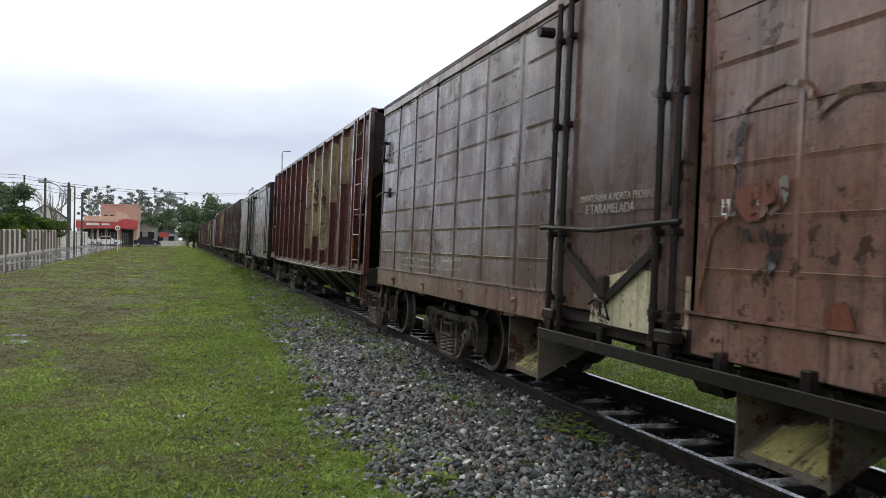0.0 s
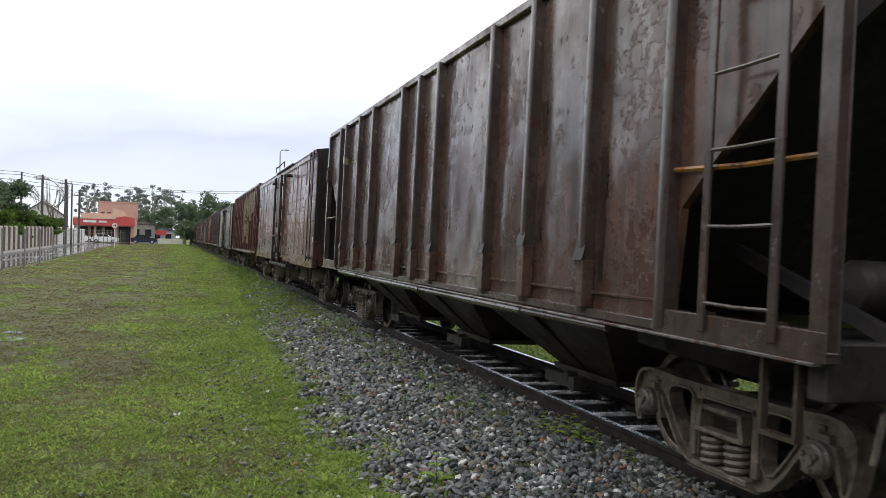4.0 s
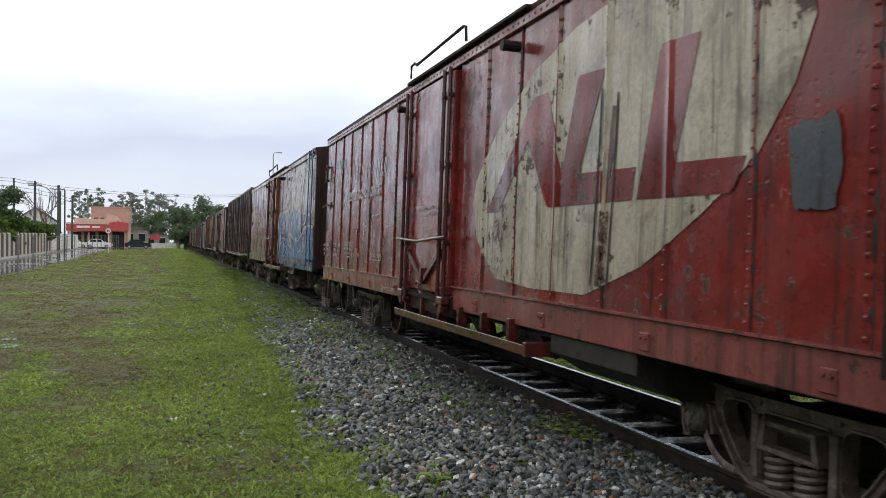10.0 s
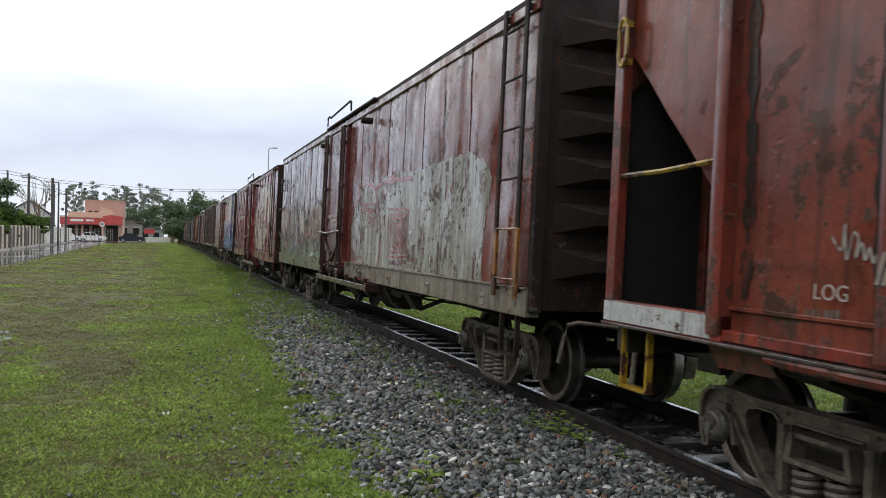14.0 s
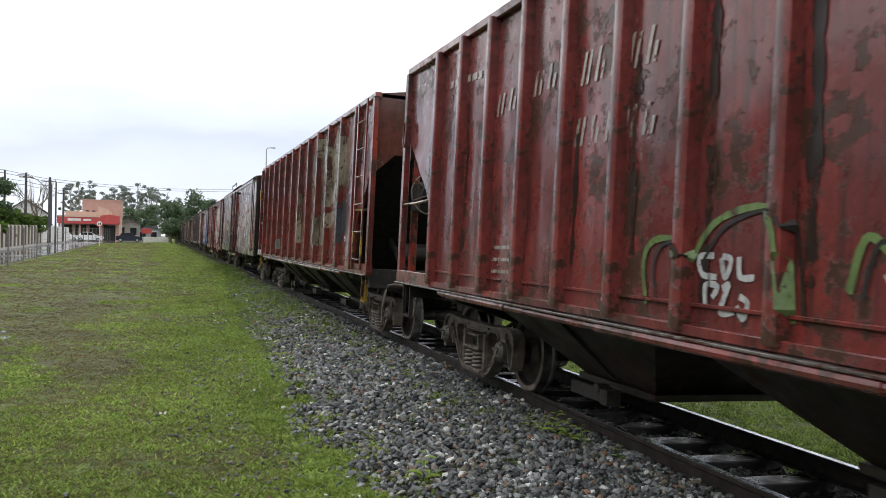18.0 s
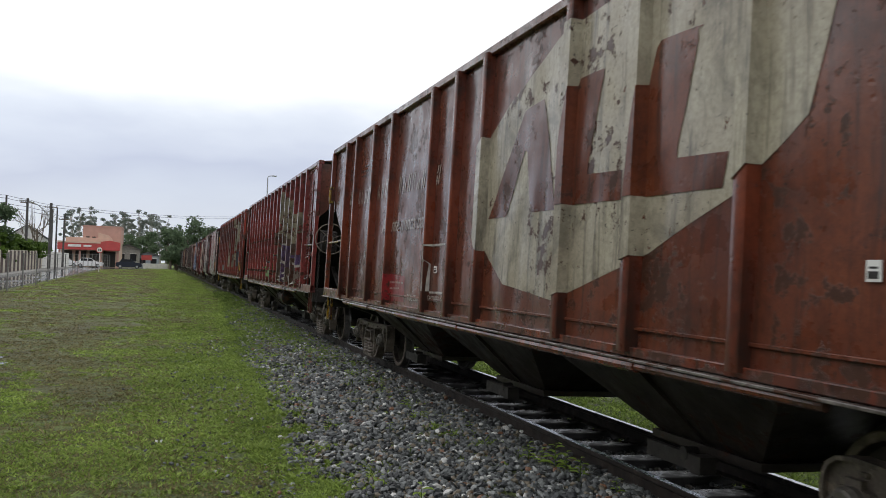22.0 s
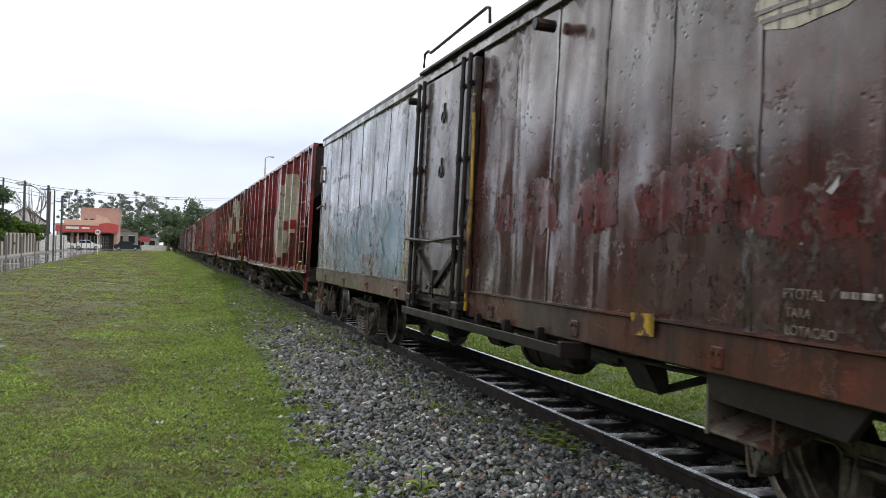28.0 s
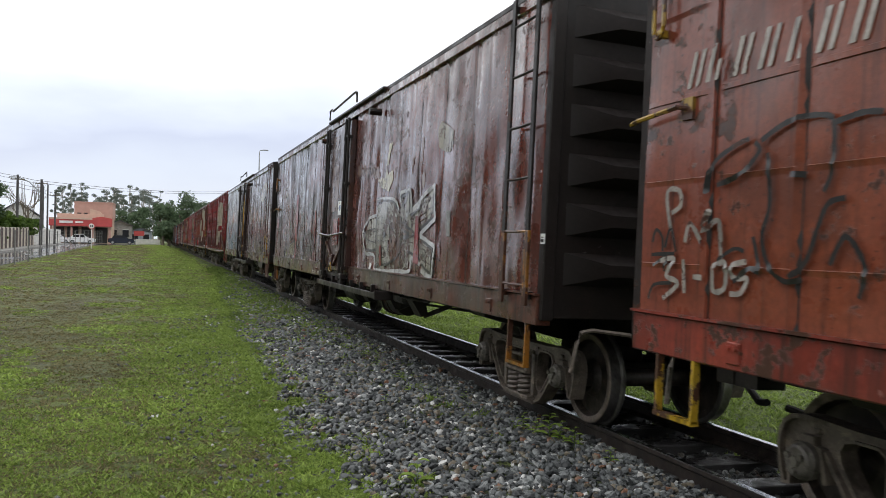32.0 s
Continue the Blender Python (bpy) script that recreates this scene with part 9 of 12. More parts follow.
for stroke in [[(-1.11, 0.92), (-1.55, 0.88), (-1.94, 0.88), (-2.29, 0.9)], [(-1.59, 0.93), (-1.58, 0.84)], [(-1.75, 0.93), (-1.74, 0.84)], [(-1.9, 0.93), (-1.89, 0.84)], [(-2.05, 0.93), (-2.04, 0.85)], [(-2.61, 1), (-2.53, 0.88)], [(-3.07, 1), (-3.07, 0.84)]]:
    part("sprayed_line", strokes(FLAT, HALF + 0.024, [stroke], 0.022, 0.003), G_RED, car_e, "thin red sprayed line on the sill")
sticker(car_e, en, HALF, -4.09, 1.52, 0.06, 0.075, M_STICKER)
part("painted_patch", fill(fs_, HS, [(-4.65, 3.26), (-5.02, 3.09), (-5.14, 2.81), (-5.1, 2.39), (-4.84, 2.12), (-4.55, 1.94), (-4.52, 2.2), (-4.64, 2.55), (-4.63, 3)], 0.003, fray=0.045), G_CREAM, car_f, "flaking cream paint patch")
part("painted_patch", fill(fs_, HS, [(-3.69, 2.94), (-4.25, 3.41), (-4.37, 2.96), (-4.3, 2.17), (-3.7, 1.97), (-3.6, 2.44)], 0.003, fray=0.045), G_CREAM, car_f, "flaking cream paint patch")
part("painted_patch", fill(fs_, HS, [(-2.73, 3.34), (-3.33, 3.33), (-3.52, 2.03), (-2.81, 1.96)], 0.003, fray=0.045), G_CREAM, car_f, "flaking cream paint patch")
part("painted_patch", fill(fs_, HS, [(-1.8, 3.09), (-2.38, 3.08), (-2.67, 1.33), (-1.92, 1.25)], 0.003, fray=0.045), G_CREAM, car_f, "flaking cream paint patch")
part("painted_patch", fill(fs_, HS, [(-3.68, 1.92), (-4.33, 1.93), (-4.29, 1.77), (-3.75, 1.61)], 0.003, fray=0.045), G_CREAM, car_f, "flaking cream paint patch")
part("painted_patch", fill(fs_, HS, [(-0.95, 2.05), (-1.41, 2.09), (-1.58, 1.56), (-1.17, 1.43)], 0.003, fray=0.045), G_CREAM, car_f, "flaking cream paint patch")
part("painted_patch", fill(fs_, HS, [(-2.7, 1.9), (-3.51, 1.92), (-3.51, 1.35), (-2.75, 1.3)], 0.003, fray=0.045), G_CREAM, car_f, "flaking cream paint patch")
part("painted_patch", fill(fs_, HS, [(-0.25, 2.59), (-0.58, 2.6), (-0.67, 1.35), (-0.35, 1.34)], 0.003, fray=0.045), G_CREAM, car_f, "flaking cream paint patch")
part("painted_patch", fill(fs_, HS, [(-4.76, 2), (-5.13, 2.14), (-5.21, 1.64), (-4.74, 1.29), (-4.54, 1.19), (-4.6, 1.56)], 0.005, fray=0.045), G_GREY, car_f, "faded blue-grey smear")
part("painted_patch", fill(fs_, HS, [(1.41, 1.48), (0.7, 1.5), (0.65, 1.13), (1.33, 1.15)], 0.003, fray=0.045), G_OLDW, car_f, "")
sticker(car_f, fs_, HS, -5.25, 1.46, 0.06, 0.075, M_STICKER)
lettering_bars(car_f, fs_, HS, 4.98, 1.28, 4.45, 1.41, 6, 0.13, 0.25, M_FADED, "worn white lettering, too faint to read")
lettering_bars(car_f, fs_, HS, 4, 1.45, 3.77, 1.49, 4, 0.14, 0.25, M_FADED, "worn white lettering, too faint to read")
part("painted_patch", fill(fs_, HS, [(2.73, 1.39), (2.57, 1.44), (2.57, 1.18), (2.71, 1.17)], 0.01, fray=0.045), G_OLDW, car_f, "")
lettering("LOG", 0.10, M_STENCIL, car_f, (-(HS + 0.024), 5.3, 1.22), 1, 0)
part("sill_gusset", Mesh().prism([(6.11, 0.94), (5.65, 0.97), (5.55, 0.82), (5.99, 0.81)], "x", -HS + 0.02, -HS + 0.035), P_F, car_f, "red gusset plate under the sill")
for stroke in [[(5.22, 1.5), (5.16, 1.44), (5.15, 1.55), (5.13, 1.4), (5.1, 1.51), (5.07, 1.49), (5.08, 1.41), (5.05, 1.47), (5.03, 1.4), (5.01, 1.45), (4.99, 1.39), (4.97, 1.42), (4.96, 1.34), (4.93, 1.38)]]:
    part("sprayed_line", strokes(fs_, HS, [stroke], 0.013, 0.008), G_LINE, car_f, "thin white scribbled tag")
lettering_bars(car_f, fs_, HS, 5.35, 1.12, 5.14, 1.13, 6, 0.07, 0, M_DULL, "worn white lettering, too faint to read")
lettering("CURSO DO CILINDRO", 0.062, M_SHADE_INK, car_f, (-(HS + 0.02), 6.86, 1.04), 1.01, 0)
part("sill_panel", Mesh().box(-HS - 0.0745, -HS - 0.06, 5.95, 7.04, 0.965, 1.085), G_WHITE, car_f, "dirty white sill panel")
part("painted_patch", fill(gs, HS, [(-2.26, 3.08), (-2.76, 3.11), (-2.86, 2.25), (-2.46, 2.13), (-2.24, 2.45)], 0.003, fray=0.045), G_CREAM, car_g, "flaking cream paint patch")
part("painted_patch", fill(gs, HS, [(-2.99, 3.09), (-3.62, 2.92), (-3.61, 2.09), (-3.06, 2.07)], 0.003, fray=0.045), G_CREAM, car_g, "flaking cream paint patch")
part("painted_patch", fill(gs, HS, [(-4.01, 2.39), (-4.35, 2.73), (-4.36, 2.01), (-3.94, 2.05), (-3.87, 2.22)], 0.003, fray=0.045), G_CREAM, car_g, "flaking cream paint patch")
part("painted_patch", fill(gs, HS, [(-4.61, 2.65), (-5.08, 2.53), (-5.03, 2.3), (-4.88, 2.08), (-4.69, 1.87), (-4.57, 1.9)], 0.003, fray=0.045), G_CREAM, car_g, "flaking cream paint patch")
part("painted_patch", fill(gs, HS, [(-1.52, 2.92), (-2.03, 3.04), (-2.07, 2.34), (-1.57, 2.07)], 0.003, fray=0.045), G_CREAM, car_g, "flaking cream paint patch")
part("painted_patch", fill(gs, HS, [(-1.12, 2.31), (-2.44, 2.28), (-3.76, 2.23), (-4.39, 2.18), (-4.69, 1.84), (-4.82, 1.07), (-4.13, 1.05), (-2.5, 1.05), (-1.35, 1.08)], 0.0025, fray=0.045), G_MUD, car_g, "mottled brown stain over red paint")
part("painted_patch", fill(gs, HS, [(-1.37, 3.42), (-2, 3.33), (-2.06, 2.56), (-1.57, 2.54), (-1.5, 1.94), (-1.76, 1.92), (-1.97, 2.31), (-2.07, 2.73)], 0.005, fray=0.045), G_CREAM, car_g, "flaking cream paint patch")
part("painted_patch", fill(gs, HS, [(-2.27, 3.03), (-2.8, 3.02), (-2.87, 2.09), (-2.42, 2.09), (-2.44, 2.5)], 0.005, fray=0.045), G_CREAM, car_g, "flaking cream paint patch")
part("painted_patch", fill(gs, HS, [(-2.93, 3.11), (-3.61, 2.99), (-3.65, 2.15), (-3.5, 1.96), (-3, 1.97), (-3.01, 2.53)], 0.005, fray=0.045), G_CREAM, car_g, "flaking cream paint patch")
part("painted_patch", fill(gs, HS, [(-3.95, 2.55), (-4.41, 2.74), (-4.42, 2.03), (-4.19, 1.95), (-3.86, 2), (-3.9, 2.25)], 0.005, fray=0.045), G_CREAM, car_g, "flaking cream paint patch")
part("painted_patch", fill(gs, HS, [(-4.57, 2.66), (-5.09, 2.57), (-5.08, 2.43), (-5, 2.23), (-4.82, 2.04), (-4.59, 1.98), (-4.58, 2.34)], 0.005, fray=0.045), G_CREAM, car_g, "flaking cream paint patch")
part("graffiti", fill(gs, HS, [(-2.24, 2.07), (-2.89, 1.94), (-2.94, 1.07), (-2.32, 1.06)], 0.004, fray=0.025), G_VIOLET, car_g, "faded violet spray")
part("graffiti", fill(gs, HS, [(-3.83, 1.75), (-3.87, 1.89), (-4.02, 1.94), (-4.12, 1.82), (-4.11, 1.65), (-4.01, 1.57), (-3.84, 1.58)], 0.006, fray=0.025), G_VIOLET, car_g, "faded violet spray")
part("graffiti", fill(gs, HS, [(-2.85, 1.71), (-3.15, 1.63), (-3.27, 1.34), (-3.15, 1.23), (-2.9, 1.29)], 0.006, fray=0.025), G_VIOLET, car_g, "faded violet spray")
part("graffiti", fill(gs, HS, [(-4.82, 1.32), (-4.91, 1.38), (-5.05, 1.41), (-5.08, 1.1), (-4.99, 1.05), (-4.85, 1.06), (-4.79, 1.17)], 0.005, fray=0.025), G_THIN, car_g, "worn ochre brush marks")
part("graffiti", fill(gs, HS, [(-3.12, 1.85), (-3.62, 1.96), (-4.1, 1.89), (-4.22, 1.64), (-3.98, 1.52), (-3.55, 1.45), (-3.17, 1.34)], 0.004, fray=0.025), G_VIOLET, car_g, "faded violet spray")
part("graffiti", fill(gs, HS, [(-4.7, 1.68), (-5.03, 1.72), (-5.05, 1.5), (-4.83, 1.45), (-4.68, 1.53)], 0.004, fray=0.025), G_VIOLET, car_g, "faded violet spray")
for stroke in [[(-3.3, 1.95), (-3.16, 1.87), (-3.13, 1.78), (-3.17, 1.65), (-3.24, 1.52), (-3.27, 1.38), (-3.38, 1.24), (-3.51, 1.17)], [(-3.07, 2.01), (-3.1, 1.86)], [(-3.12, 1.45), (-3.25, 1.56), (-3.36, 1.59)], [(-3.55, 1.78), (-3.58, 1.66), (-3.57, 1.56), (-3.53, 1.45)], [(-3.81, 1.89), (-3.85, 1.82), (-3.81, 1.75), (-3.79, 1.64), (-3.82, 1.56), (-3.91, 1.55)], [(-4.08, 1.58), (-4.14, 1.67), (-4.15, 1.79), (-4.11, 1.93)], [(-3.64, 1.46), (-3.83, 1.49), (-4.08, 1.51), (-4.29, 1.49), (-4.37, 1.43)], [(-4.53, 1.43), (-4.63, 1.37), (-4.71, 1.3), (-4.76, 1.2), (-4.8, 1.09), (-4.81, 1.05)], [(-3.59, 1.34), (-3.84, 1.33), (-4.06, 1.28), (-4.15, 1.15), (-4.21, 1.05)], [(-3.8, 1.05), (-3.79, 1.14), (-3.83, 1.23), (-3.93, 1.26), (-4.01, 1.19), (-3.98, 1.09), (-3.91, 1.05)], [(-4.86, 1.68), (-4.76, 1.63), (-4.71, 1.57), (-4.68, 1.51)], [(-4.71, 1.53), (-4.79, 1.49), (-4.85, 1.45), (-4.93, 1.45), (-4.99, 1.48), (-5.03, 1.54)]]:
    part("sprayed_line", strokes(gs, HS, [stroke], 0.055, 0.008), G_LINE, car_g, "worn white sprayed line")
for stroke in [[(-2.38, 2.06), (-2.65, 1.97), (-2.88, 2)], [(-2.27, 1.85), (-2.35, 1.52), (-2.09, 1.3)], [(-2.56, 1.28), (-2.65, 1.58), (-2.82, 1.33), (-2.56, 1.26)], [(-2.67, 1.05), (-2.77, 1.25), (-2.91, 1.05)], [(-1.66, 1.35), (-1.96, 1.16), (-1.88, 1.05)]]:
    part("sprayed_line", strokes(gs, HS, [stroke], 0.05, 0.008), G_LINE, car_g, "worn white sprayed line")
for stroke in [[(1.53, 1.1), (1.58, 1.32), (1.51, 1.46), (1.32, 1.49), (1.14, 1.39)], [(1.09, 1.37), (0.92, 1.57), (0.62, 1.65), (0.41, 1.59), (0.34, 1.39), (0.3, 1.1)], [(-0.01, 1.26), (-0.06, 1.45), (-0.12, 1.5), (-0.25, 1.4), (-0.35, 1.27), (-0.42, 1.1)], [(-0.63, 1.39), (-0.82, 1.39), (-0.85, 1.57), (-1.02, 1.62), (-1.08, 1.71), (-1.26, 1.74)], [(-1.05, 1.1), (-1.06, 1.29), (-1.06, 1.53)], [(-1.51, 1.34), (-1.71, 1.26), (-1.81, 1.29)]]:
    part("sprayed_line", strokes(gs, HS, [stroke], 0.04, 0.008), G_LIME, car_g, "pale green sprayed line")
for stroke in [[(1.42, 1.1), (1.47, 1.3), (1.41, 1.44), (1.22, 1.47), (1.05, 1.37)], [(1, 1.35), (0.83, 1.55), (0.54, 1.63), (0.33, 1.57), (0.27, 1.37), (0.23, 1.1)], [(-0.08, 1.24), (-0.13, 1.43), (-0.19, 1.48), (-0.32, 1.38), (-0.42, 1.25), (-0.48, 1.1)], [(-0.69, 1.37), (-0.88, 1.37), (-0.9, 1.55), (-1.07, 1.6), (-1.13, 1.7), (-1.3, 1.72)]]:
    part("sprayed_line", strokes(gs, HS, [stroke], 0.024, 0.0085), G_BLACK, car_g, "thin black sprayed shadow")
for stroke in [[(-1.02, 1.1), (-1.02, 1.25), (-1.01, 1.51)], [(-0.19, 1.35), (-0.29, 1.22), (-0.34, 1.1)], [(1.22, 1.46), (1.14, 1.38)]]:
    part("sprayed_line", strokes(gs, HS, [stroke], 0.024, 0.009), G_WHITE, car_g, "thin white sprayed line")
for stroke in [[(0.9, 1.4), (1.02, 1.39), (0.99, 1.3), (0.87, 1.29)], [(0.83, 1.4), (0.76, 1.38), (0.8, 1.29), (0.84, 1.39)], [(0.7, 1.4), (0.68, 1.3), (0.58, 1.3)], [(0.95, 1.12), (0.96, 1.24), (0.86, 1.24), (0.9, 1.18)], [(0.82, 1.23), (0.77, 1.25), (0.83, 1.11), (0.72, 1.12)], [(0.68, 1.2), (0.62, 1.17), (0.65, 1.09), (0.7, 1.15)]]:
    part("sprayed_line", strokes(gs, HS, [stroke], 0.035, 0.008), G_WHITE, car_g, "white sprayed tag")
lettering_bars(car_g, gs, HS, 4.05, 2.56, 2.8, 2.66, 5, 0.19, 0.25, M_FADED, "worn white lettering, too faint to read")
lettering_bars(car_g, gs, HS, 2.5, 2.57, 1.47, 2.56, 5, 0.23, 0.25, M_FADED, "worn white lettering, too faint to read")
lettering_bars(car_g, gs, HS, 2.56, 2.14, 1.45, 2.12, 5, 0.2, 0.25, M_FADED, "worn white lettering, too faint to read")
lettering_bars(car_g, gs, HS, 5.4, 3.02, 4.38, 2.96, 6, 0.12, 0, M_FADED, "worn white lettering, too faint to read")
lettering_bars(car_g, gs, HS, 4.03, 1.17, 3.56, 1.18, 12, 0.052, 0, M_FADED, "worn white lettering, too faint to read")
lettering_bars(car_g, gs, HS, 4.03, 1.274, 3.56, 1.284, 12, 0.052, 0, M_FADED, "worn white lettering, too faint to read")
lettering_bars(car_g, gs, HS, 4.03, 1.378, 3.56, 1.388, 12, 0.052, 0, M_FADED, "worn white lettering, too faint to read")
sticker(car_g, gs, HS, -5.12, 1.55, 0.068, 0.083, M_STICKER)
part("emblem", fill(hs, HS, [(-0.35, 2.11), (-0.41, 2.53), (-1.03, 2.9), (-2.02, 3.28), (-3.17, 3.35), (-4.24, 3.23), (-4.68, 2.97), (-4.77, 2.73), (-4.61, 2.22), (-4.11, 1.89), (-3.32, 1.59), (-2.09, 1.25), (-1.11, 1.35), (-0.59, 1.68)], 0.004), G_LOGO, car_h, "large cream oval emblem")
part("emblem_mark", fill(hs, HS, [(-0.71, 1.93), (-1.4, 2.8), (-1.77, 2.83), (-2.08, 1.93), (-1.62, 1.94), (-1.46, 2.5), (-1.11, 1.93)], 0.009), P_H, car_h, "")
part("emblem_mark", fill(hs, HS, [(-2.35, 2.86), (-2.71, 2.86), (-2.53, 2.15), (-3.11, 2.13), (-3.07, 1.94), (-2.21, 1.95), (-2.23, 2.45)], 0.009), P_H, car_h, "")
part("emblem_mark", fill(hs, HS, [(-3.35, 2.88), (-3.78, 2.86), (-3.57, 2.14), (-4.05, 2.12), (-4.02, 1.93), (-3.17, 1.94), (-3.22, 2.49)], 0.009), P_H, car_h, "")
lettering_bars(car_h, hs, HS, 5.31, 2.45, 3.96, 2.4, 7, 0.21, 0.25, M_FADED, "worn white lettering, too faint to read")
lettering_bars(car_h, hs, HS, 3.7, 2.41, 2.57, 2.41, 6, 0.2, 0.25, M_FADED, "worn white lettering, too faint to read")
lettering_bars(car_h, hs, HS, 2.42, 2.41, 0.7, 2.38, 9, 0.21, 0.25, M_FADED, "worn white lettering, too faint to read")
lettering("A gente nunca para", 0.268, M_STENCIL, car_h, (-(HS + 0.02), 3.12, 1.93), 1, 0.3)
part("notice_board", fill(hs, HS, [(2.64, 1.39), (1.92, 1.37), (1.88, 1.06), (2.64, 1.05)], 0.004), G_RED, car_h, "red stencilled notice")
lettering_bars(car_h, hs, HS, 2.58, 1.27, 1.96, 1.27, 14, 0.04, 0, M_FADED, "worn white lettering, too faint to read")
lettering_bars(car_h, hs, HS, 2.57, 1.19, 2.1, 1.2, 10, 0.04, 0, M_FADED, "worn white lettering, too faint to read")
lettering_bars(car_h, hs, HS, 2.54, 1.1, 1.98, 1.11, 12, 0.03, 0, M_FADED, "worn white lettering, too faint to read")
lettering("VOL. 75m", 0.102, M_STENCIL, car_h, (-(HS + 0.02), 1.7, 1.09), 1, 0)
lettering("CARTAZES AQUI", 0.083, M_STENCIL, car_h, (-(HS + 0.02), 0.93, 1.12), 1, 0)
for stroke in [[(0.93, 1.72), (0.38, 1.73)], [(0.93, 1.72), (0.92, 1.22)], [(0.91, 1.21), (0.36, 1.22)]]:
    part("sprayed_line", strokes(hs, HS, [stroke], 0.022, 0.008, False), M_STENCIL, car_h, "thin white frame line")
lettering_bars(car_h, hs, HS, 5.49, 2.85, 3.41, 2.79, 20, 0.036, 0, G_BLACK, "worn white lettering, too faint to read")
lettering_bars(car_h, hs, HS, 5.49, 2.922, 3.41, 2.862, 20, 0.036, 0, G_BLACK, "worn white lettering, too faint to read")
lettering_bars(car_h, hs, HS, 5.49, 2.994, 3.41, 2.934, 20, 0.036, 0, G_BLACK, "worn white lettering, too faint to read")
sticker(car_h, hs, HS, 0.74, 1.46, 0.09, 0.075, M_STICKER)
sticker(car_h, hs, HS, -5.02, 1.5, 0.075, 0.09, M_STICKER)
lettering("LOG", 0.1, M_STENCIL, car_h, (-(HS + 0.02), 5.08, 1.26), 1, 0)
part("emblem", fill(is_, HS, [(-0.77, 1.71), (-0.8, 2.13), (-1.11, 2.46), (-1.7, 2.77), (-2.24, 2.98), (-2.81, 3.14), (-3.27, 3.17), (-3.83, 3.18), (-4.56, 3.03), (-5.06, 2.75), (-5.15, 2.53), (-5.14, 2.35), (-5.06, 2.17), (-4.82, 2), (-4.42, 1.83), (-3.94, 1.58), (-3.35, 1.33), (-2.57, 1.2), (-1.77, 1.18), (-1.12, 1.35)], 0.004), G_LOGO, car_i, "large cream oval emblem")
part("emblem_mark", fill(is_, HS, [(-1.12, 1.89), (-1.85, 2.79), (-2.17, 2.78), (-2.22, 1.89), (-1.9, 1.9), (-1.95, 2.34), (-1.45, 1.9)], 0.009), P_I, car_i, "")
part("emblem_mark", fill(is_, HS, [(-2.74, 2.77), (-3.14, 2.77), (-2.99, 2.07), (-3.34, 2.06), (-3.3, 1.84), (-2.55, 1.88), (-2.56, 2.33)], 0.009), P_I, car_i, "")
part("emblem_mark", fill(is_, HS, [(-3.79, 2.78), (-4.18, 2.77), (-4.06, 2.08), (-4.56, 2.05), (-4.52, 1.86), (-3.5, 1.85), (-3.6, 2.27)], 0.009), P_I, car_i, "")
part("painted_patch", fill(is_, HS, [(1.92, 1.37), (1.23, 1.38), (1.25, 1.05), (1.92, 1.05)], 0.004, fray=0.045), G_BLACK, car_i, "black painted square")
part("painted_patch", fill(is_, HS, [(2.33, 2.8), (1.97, 2.79), (1.8, 2.5), (2.21, 2.48)], 0.004, fray=0.045), G_TEAL, car_i, "teal painted patch")
part("painted_patch", fill(is_, HS, [(-4.67, 1.19), (-5.04, 1.2), (-5.03, 1.05), (-4.66, 1.05)], 0.004, fray=0.045), G_GREY, car_i, "")
lettering_bars(car_i, is_, HS, 6.68, 2.81, 5.66, 2.79, 14, 0.04, 0, M_FADED, "worn white lettering, too faint to read")
lettering_bars(car_i, is_, HS, 6.68, 2.89, 5.66, 2.87, 14, 0.04, 0, M_FADED, "worn white lettering, too faint to read")
lettering_bars(car_i, is_, HS, 6.68, 2.97, 5.66, 2.95, 14, 0.04, 0, M_FADED, "worn white lettering, too faint to read")
lettering_bars(car_i, is_, HS, 5.08, 2.56, 3.55, 2.56, 16, 0.04, 0, M_FADED, "worn white lettering, too faint to read")
lettering_bars(car_i, is_, HS, 5.08, 2.64, 3.55, 2.64, 16, 0.04, 0, M_FADED, "worn white lettering, too faint to read")
lettering_bars(car_i, is_, HS, 5.08, 2.72, 3.55, 2.72, 16, 0.04, 0, M_FADED, "worn white lettering, too faint to read")
lettering_bars(car_i, is_, HS, 4.98, 2.07, 2.66, 2.1, 8, 0.23, 0.25, M_FADED, "worn white lettering, too faint to read")
lettering_bars(car_i, is_, HS, 2.33, 2.08, 0.82, 2.07, 8, 0.26, 0.25, M_FADED, "worn white lettering, too faint to read")
lettering_bars(car_i, is_, HS, 2.77, 1.78, 0.79, 1.76, 10, 0.17, 0.25, M_FADED, "worn white lettering, too faint to read")
lettering_bars(car_i, is_, HS, 2.29, 1.6, 1.68, 1.61, 8, 0.06, 0, M_FADED, "worn white lettering, too faint to read")
lettering_bars(car_i, is_, HS, 2.28, 1.52, 1.68, 1.52, 8, 0.05, 0, M_FADED, "worn white lettering, too faint to read")
lettering_bars(car_i, is_, HS, 2.28, 1.45, 1.67, 1.45, 8, 0.05, 0, M_FADED, "worn white lettering, too faint to read")
sticker(car_i, is_, HS, 1.47, 1.56, 0.053, 0.068, M_STICKER)
sticker(car_i, is_, HS, -5.17, 1.74, 0.075, 0.098, M_STICKER)
part("painted_field", fill(jf, HALF, [(5.79, 1.47), (5.69, 1.99), (3.64, 2.05), (1.84, 2.18), (1.43, 2.13), (1.22, 1.1), (5.41, 1.1)], 0.004, fray=0.045), G_SKYB, car_j, "faded blue sprayed field")
